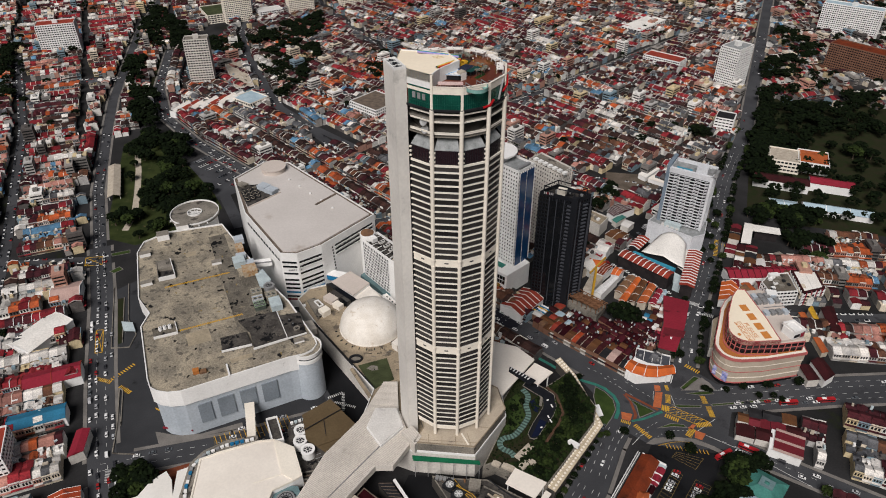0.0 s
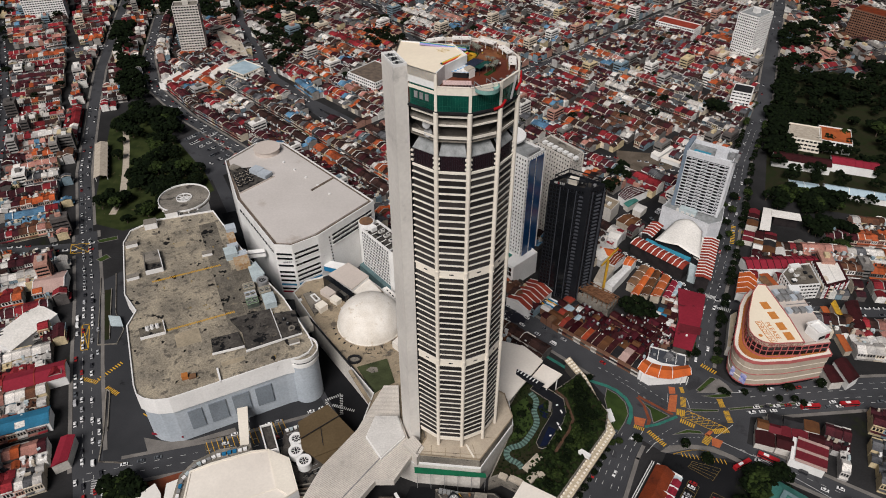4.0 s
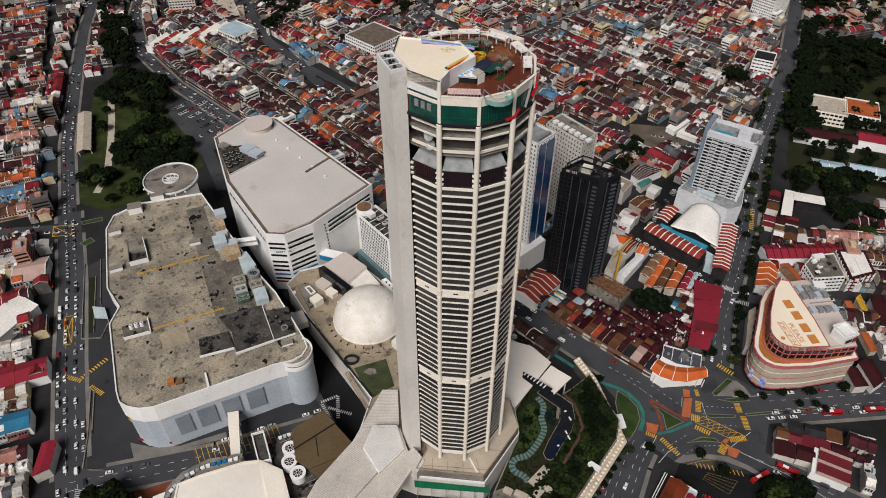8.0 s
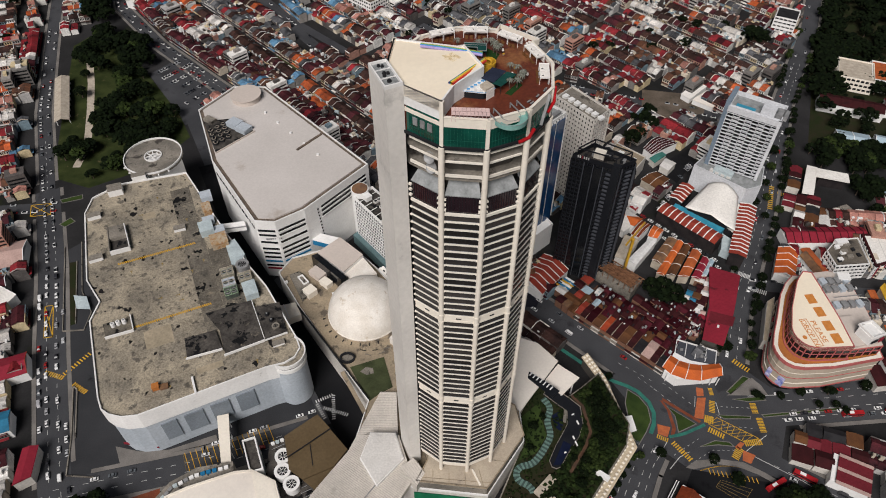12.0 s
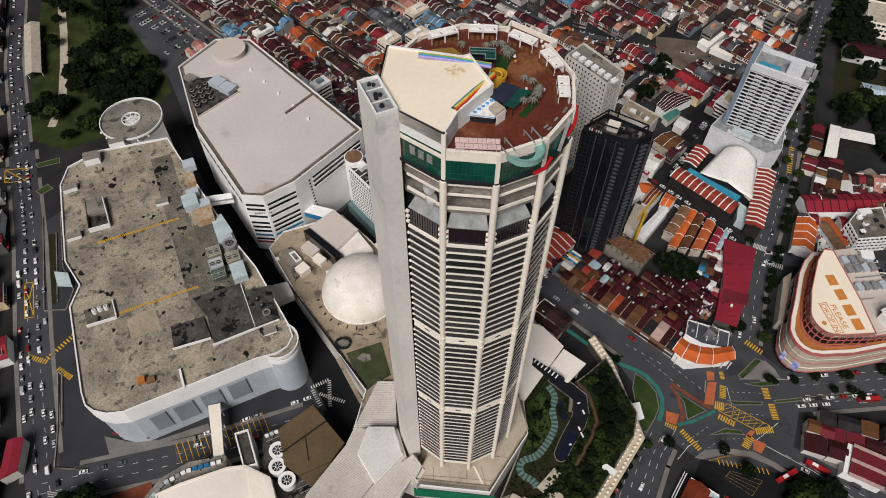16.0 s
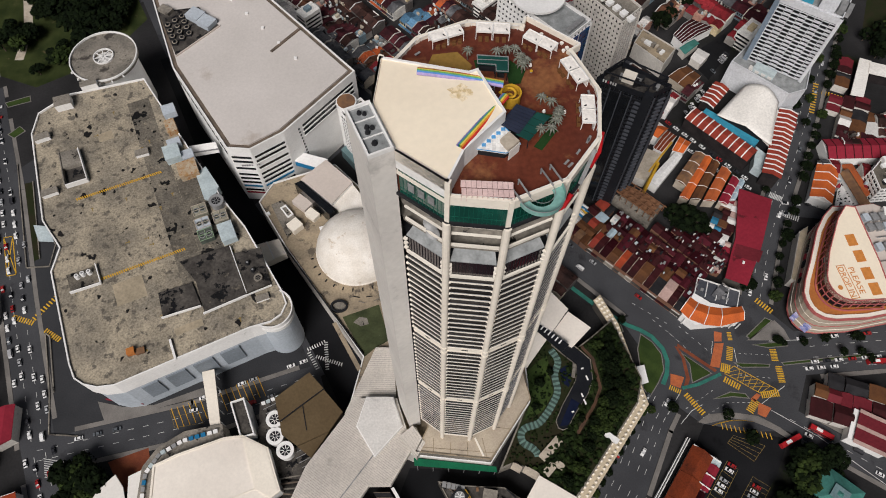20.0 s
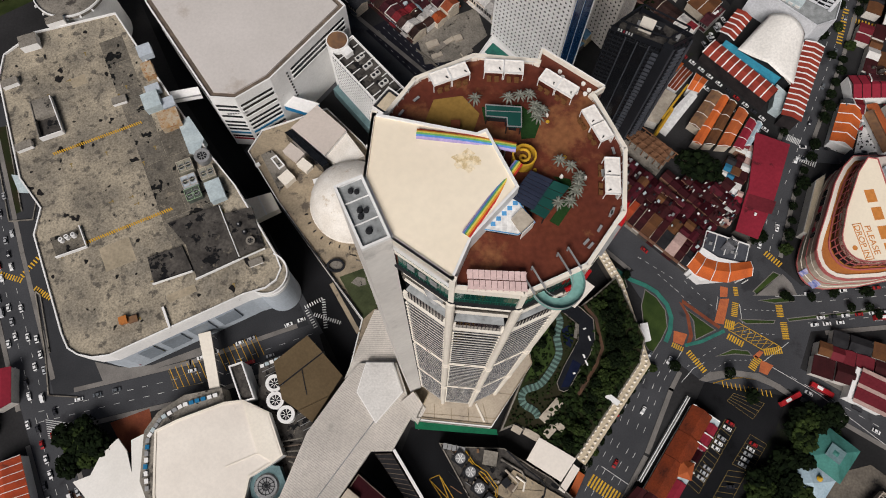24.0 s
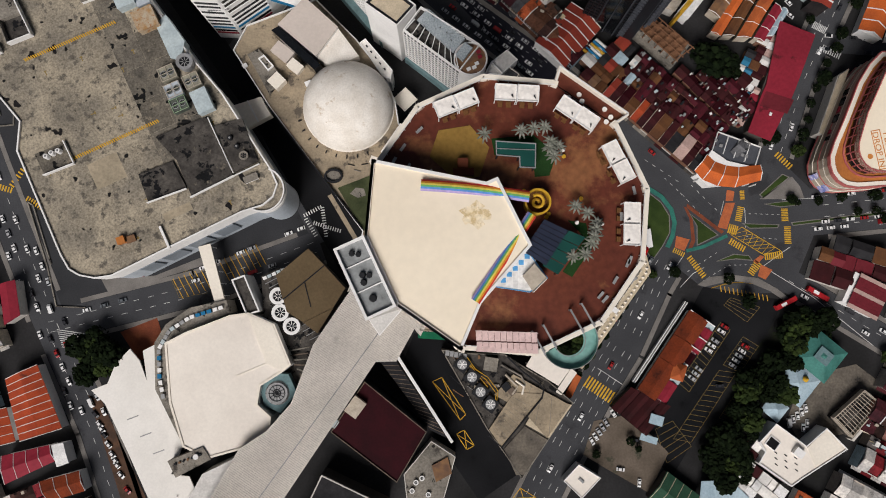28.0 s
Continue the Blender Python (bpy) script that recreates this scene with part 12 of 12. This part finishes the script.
plain_roof(ob_, OB, 12, M["pale_wall"], M["sandy_roof"], 1.2, 0.5)
for k in range(7):
    p = centre(between(*OB, 0.15 + 0.1 * k, 0.2 + 0.1 * k, 0.3 + 0.06 * (k % 5), 0.5))
    unit(p[0], p[1], 12.3, qr.uniform(1.6, 4), qr.uniform(1.4, 3), qr.uniform(0.8, 2.4), 45, M[qr.choice(("concrete", "white", "sack"))])
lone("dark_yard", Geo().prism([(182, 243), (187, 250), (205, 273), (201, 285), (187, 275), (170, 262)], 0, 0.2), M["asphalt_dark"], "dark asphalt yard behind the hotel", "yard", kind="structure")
lone("dotted_plaza", Geo().prism(ccw([(239, 141), (247, 160), (254.6, 160), (253.6, 142)]), 0, 0.5), M["tile_white"], "white paved yard dotted with dark planters", "yard", kind="structure")
g = Geo()
for k in range(70):
    x, y = qr.uniform(240, 254), qr.uniform(142, 160)
    if inside(x, y, [(240, 142), (247.6, 159), (253.6, 159), (252.8, 142.6)]):
        g.cyl(x, y, qr.uniform(0.25, 0.5), 0.5, qr.uniform(0.8, 1.4), 7)
lone("planter_pots", g, M["dark_metal"], "many small dark planters on white paving", "planters", kind="stuff")
for x, y, s in ((138, 134, 1.35), (144.5, 132, 1.6), (150.5, 128, 1.4), (142, 127, 1.3), (156, 125, 0.8), (154, 288, 1.5), (162, 296, 1.2)):
    tree(x, y, s, v=int(x) % 3, label="broad dark tree among the old roofs")

# ---- red sheds, lots and lanes at the southern edge ----
quad_house("red_shed", [(-222, -27), (-206, -20), (-193, -52), (-214, -58)], 8, 2.0, "orange_deep", "broad shed under red-orange tiles with white lines", False, "white", 9)
quad_house("red_shed", [(-236, -44), (-221, -41), (-216, -58), (-234, -62)], 8, 1.6, "orange_deep", "smaller shed under red-orange tiles with white lines", False, "white", 4)
quad_house("crimson_shed", [(-223, -65), (-199, -60), (-196, -68), (-221, -79)], 8, 1.6, "crimson", "long shed under crimson sheets", True, "white", 4)
quad_house("orange_shed", [(-204, -78), (-184, -73), (-181, -83), (-199, -88)], 8, 1.6, "rust_tile", "low shed under rust-orange tiles", True, "white", 3)
quad_house("white_flat_house", [(-198, -60), (-192, -59), (-189, -69), (-195, -71)], 8.6, 0.4, "tile_white", "white flat roofed house beside the sheds", True, "white")
quad_house("pink_house", [(-226, 21), (-218, 23), (-215, 5), (-223, 0)], 8, 1.2, "crimson", "old house under faded crimson sheets", False)
lone("sandy_lot", Geo().prism([(76, -56), (95, -53), (114, -73), (103, -93), (81, -80), (70, -73)], 0, 0.16), M["dirt"], "dusty bare lot used for parking", "ground", kind="structure")
lone("concrete_yard", Geo().prism([(186, -36), (214, -30), (230, -43), (213, -64), (183, -70), (176, -58)], 0, 0.15), M["sandy_dark"], "stained concrete yard round the unfinished frame", "yard", kind="structure")
lone("brick_lane", Geo().prism([(-184, -37), (-177, -40), (-150, -98), (-164, -98)], 0, 0.15), M["brick_walk"], "brown brick lane with parked cars", "road", kind="structure")
bays((-181, -44), (-162, -88), 20, 2.8, 0.7)
for x, y, s in ((94, -66, 0.55), (98, -70, 0.4), (76, -72, 0.45), (228, -26, 0.7), (232, -34, 0.6)):
    tree(x, y, s, label="small bushy tree on a bare lot")
cp = thing("striped_canopy", (84, 139, 0), "folded canopy in yellow, blue and white stripes", "canopy")
for k in range(6):
    a, b = Vector((76, 138)).lerp(Vector((84, 144.6)), k / 6), Vector((82.6, 131.6)).lerp(Vector((91, 138.4)), k / 6)
    d = Vector((1.34, 1.1))
    part("stripe", pitched([tuple(a), tuple(a + d), tuple(b + d), tuple(b)], 5.2, 0.9, False), M[("gold", "blue", "tile_white")[k % 3]], cp)
for x, y in ((77, 137.4), (83.2, 132.6), (84.4, 143.8), (90.2, 138)):
    part("post", Geo().beam((x, y, 0), (x, y, 5.2), 0.2), M["white"], cp)

# ---- yards and houses along the avenue ----
quad_house("orange_canopy", [(280, 133), (285, 133), (283, 89), (277.6, 88)], 5, 0.4, "orange_tile", "long flat orange canopy behind the mall", False, "sack")
quad_house("yellow_house", [(284.6, 115), (289, 118), (291, 136), (286, 132)], 9, 0.6, "gold", "narrow mustard-yellow house by the canopy", False, "sack")
quad_house("maroon_house", [(292, 108), (300, 106), (308, 136), (297, 134)], 8, 1.8, "maroon_tile", "house under dark maroon roofing", False)
quad_house("maroon_house", [(254, 74), (262, 74), (263, 60), (254, 59)], 7, 1.2, "maroon_tile", "low house under dark maroon roofing", False)
quad_house("white_gable_house", [(264, 78), (274, 80), (275, 64), (265, 58)], 7.4, 2.2, "maroon_tile", "white gabled house under maroon tiles", False, "white")
quad_house("orange_lean_to", [(249, 170), (256, 171), (261.6, 149), (254.6, 145)], 5, 0.4, "orange_tile", "narrow orange lean-to roof", False, "sack")
patchwork([(266, 237), (270, 262), (282, 258), (268, 226)], 65, 7, 8, ("maroon_tile", "brown_tile", "crimson_dark", "tile_dark"), 6, 8, "old_roof", "old roadside house under dark maroon tiles", 0.9, 1.6)
patchwork([(250, 198), (258, 221), (269, 227), (277, 221), (284, 206), (276, 186), (248, 186)], 65, 8, 9, ("maroon_tile", "brown_tile", "crimson_dark", "tile_dark", "maroon_tile", "grey_sheet"), 6.4, 9, "old_roof", "old roadside house under dark maroon tiles", 0.95, 1.8)
patchwork([(287, 214), (310, 208), (306, 192), (286, 190)], 20, 8, 8, ("sack", "dark_slab", "brown_tile", "concrete"), 5, 10, "old_roof", "low yard building with a weathered roof", 0.7, 0.8)
quad_house("white_shed", [(210, 354), (216, 346), (244, 373), (237, 381)], 5, 0.4, "tent", "long white flat roofed shed", True, "white")
quad_house("white_shed", [(218, 346), (233, 334), (240, 344), (232, 358)], 4.6, 0.4, "hall_roof", "pale flat roofed shed", True, "white")
quad_house("market_lane_roof", [(214, 262), (232, 251), (236, 256), (218, 270)], 6, 1.0, "maroon_tile", "low roof behind the hotel podium", True)
for a, b, off in (((143, 205), (188, 158), -3.0), ((146, 208), (190, 162), 0.6), ((188, 158), (198, 150), 0.0), ((240, 172), (272, 172), 3), ((256, 178), (278, 180), 0)):
    queue(a, b, off, 5.6, 0.85)
bays((160, 212), (176, 232), 60, 2.8, 0.8), bays((186, 250), (200, 268), 70, 2.8, 0.7), bays((258, 156), (266, 178), 70, 2.8, 0.7)
for x, y, s in ((248, 240, 0.6), (258, 258, 0.7), (244, 224, 0.6), (266, 278, 0.8), (262, 246, 0.5), (236, 204, 0.6), (300, 262, 1.2), (296, 278, 1.1), (310, 270, 1.3), (322, 262, 1.2), (132, 228, 0.9), (124, 234, 1.1), (130, 240, 1.0)):
    tree(x, y, s)

# ---- roof of the plant yard ----
part("slab_run", Geo().prism(ccw([(21, -57), (34, -39), (48, -40), (44, -45), (27, -66)]), 9.3, 10.9), M["sandy_roof"], yard, "pale sandy upper roof slab")
part("slab_run", Geo().prism(ccw([(39.4, -55), (49, -41), (63, -46), (51, -62)]), 9.3, 10.4), M["arcade_roof"], yard, "yellowish patched roof slab")
part("slab_run", Geo().prism(ccw([(28.4, -67), (39, -56), (50.4, -63), (39, -80), (34, -80)]), 9.3, 9.8), M["sandy_dark"], yard, "dark weathered roof slab")
part("slab_kerb", Geo().tube([(31, -21, 11.2), (39, -29, 11.2), (47, -35, 11.2), (49, -38, 11.2), (48, -42, 11.2), (27, -66, 11.2), (21, -60, 11.2)], 0.4, 6), M["dark_metal"], yard, "dark curved roof kerb")
for k in range(9):
    a, b = Vector((22.4, -57)).lerp(Vector((34, -40.4)), (k + 0.5) / 9), Vector((27.6, -65)).lerp(Vector((43.6, -45.4)), (k + 0.5) / 9)
    part("slab_seam", Geo().beam((a.x, a.y, 10.92), (b.x, b.y, 10.92), 0.14, 0.08), M["concrete"], yard)
for pts in ([(10, -22), (14, -28), (20, -32), (25, -39), (24, -45)], [(11, -21), (15, -27), (21, -31), (26, -38), (25, -44)], [(12, -24), (16, -30), (21, -36)]):
    part("yellow_pipe", Geo().tube([(x, y, 11.6) for x, y in pts], 0.2, 6), M["gold"], yard, "yellow painted pipe")
part("white_pipe", Geo().tube([(35, -33, 11.3), (39, -36, 11.6), (38, -40, 11.3)], 0.55, 8), M["cream"], yard, "thick cream pipe bend")
unit(30, -36, 9.3, 3.6, 3.6, 2.6, 40, M["dark_metal"], "plant_box", "dark square plant box", "plant unit")
unit(33, -38.5, 9.3, 3.4, 3.0, 1.8, 40, M["brown_gutter"], "plant_box", "brown square plant box", "plant unit")
for k in range(22):
    x, y = qr.uniform(2, 34), qr.uniform(-48, -20)
    if inside(x, y, [(2, -19), (28, -21), (36, -34), (22, -54)]):
        unit(x, y, 9.3, qr.uniform(0.7, 2.0), qr.uniform(0.6, 1.6), qr.uniform(0.5, 1.6), qr.uniform(-50, 40), M[qr.choice(("dark_metal", "grey_metal", "rust", "concrete", "sack"))], "plant_box", "small weathered plant box", "plant unit")
for k in range(8):
    a = Vector((qr.uniform(2, 24), qr.uniform(-46, -22)))
    part("duct", Geo().tube([(a.x, a.y, 9.7), (a.x + qr.uniform(2, 6), a.y - qr.uniform(0, 5), 9.7 + qr.uniform(0, 1))], qr.uniform(0.12, 0.3), 6), M[qr.choice(("dark_metal", "grey_metal", "rust"))], yard)
g = Geo()
for q in ([(-7, -34), (-2, -32), (10, -51), (7, -54)], [(5, -61), (9, -59), (14, -67), (10, -69)], [(33, -94), (37, -89), (45, -94), (40, -99)]):
    for a, b in ((0, 1), (1, 2), (2, 3), (3, 0), (0, 2), (1, 3)):
        g.beam((*q[a], 0.15), (*q[b], 0.15), 0.35, 0.03)
lone("box_marking", g, M["yellow"], "yellow crossed boxes on the lane", "road marking", kind="stuff")
queue((-6, -38), (36, -96), 3.5, 9, 0.7)

# ---- small things on the roofs of the town ----
RUB = [Geo() for k in range(5)]
cr_ = random.Random(77)
for x, y, deg, w, d, h, k, st, q in plots:
    if math.hypot(x - 40, y - 100) > 620:
        continue
    for j in range(cr_.choice((0, 1, 1, 2, 3))):
        a = radians(deg)
        px, py = cr_.uniform(-w / 2, w / 2) * 0.8, cr_.uniform(0.0, d / 2) * 0.95
        ux, uy = x + math.cos(a) * px - math.sin(a) * py, y + math.sin(a) * px + math.cos(a) * py
        s = cr_.uniform(0.5, 1.6)
        RUB[cr_.randrange(5)].obox(ux, uy, h * 0.6, h * cr_.uniform(1.0, 1.2), s * cr_.uniform(0.8, 2.4), s, deg + cr_.choice((0, 0, 90, 20)))
for g, m, nm in zip(RUB, ("white", "dark_metal", "pale_blue", "dark_slab", "sack"), ("white_roof_tanks", "dark_roof_vents", "pale_roof_sheets", "stained_roof_boxes", "beige_roof_boxes")):
    lone(nm, g, M[m], nm.replace("_", " ") + " scattered over the terraces", "roof clutter", kind="stuff")
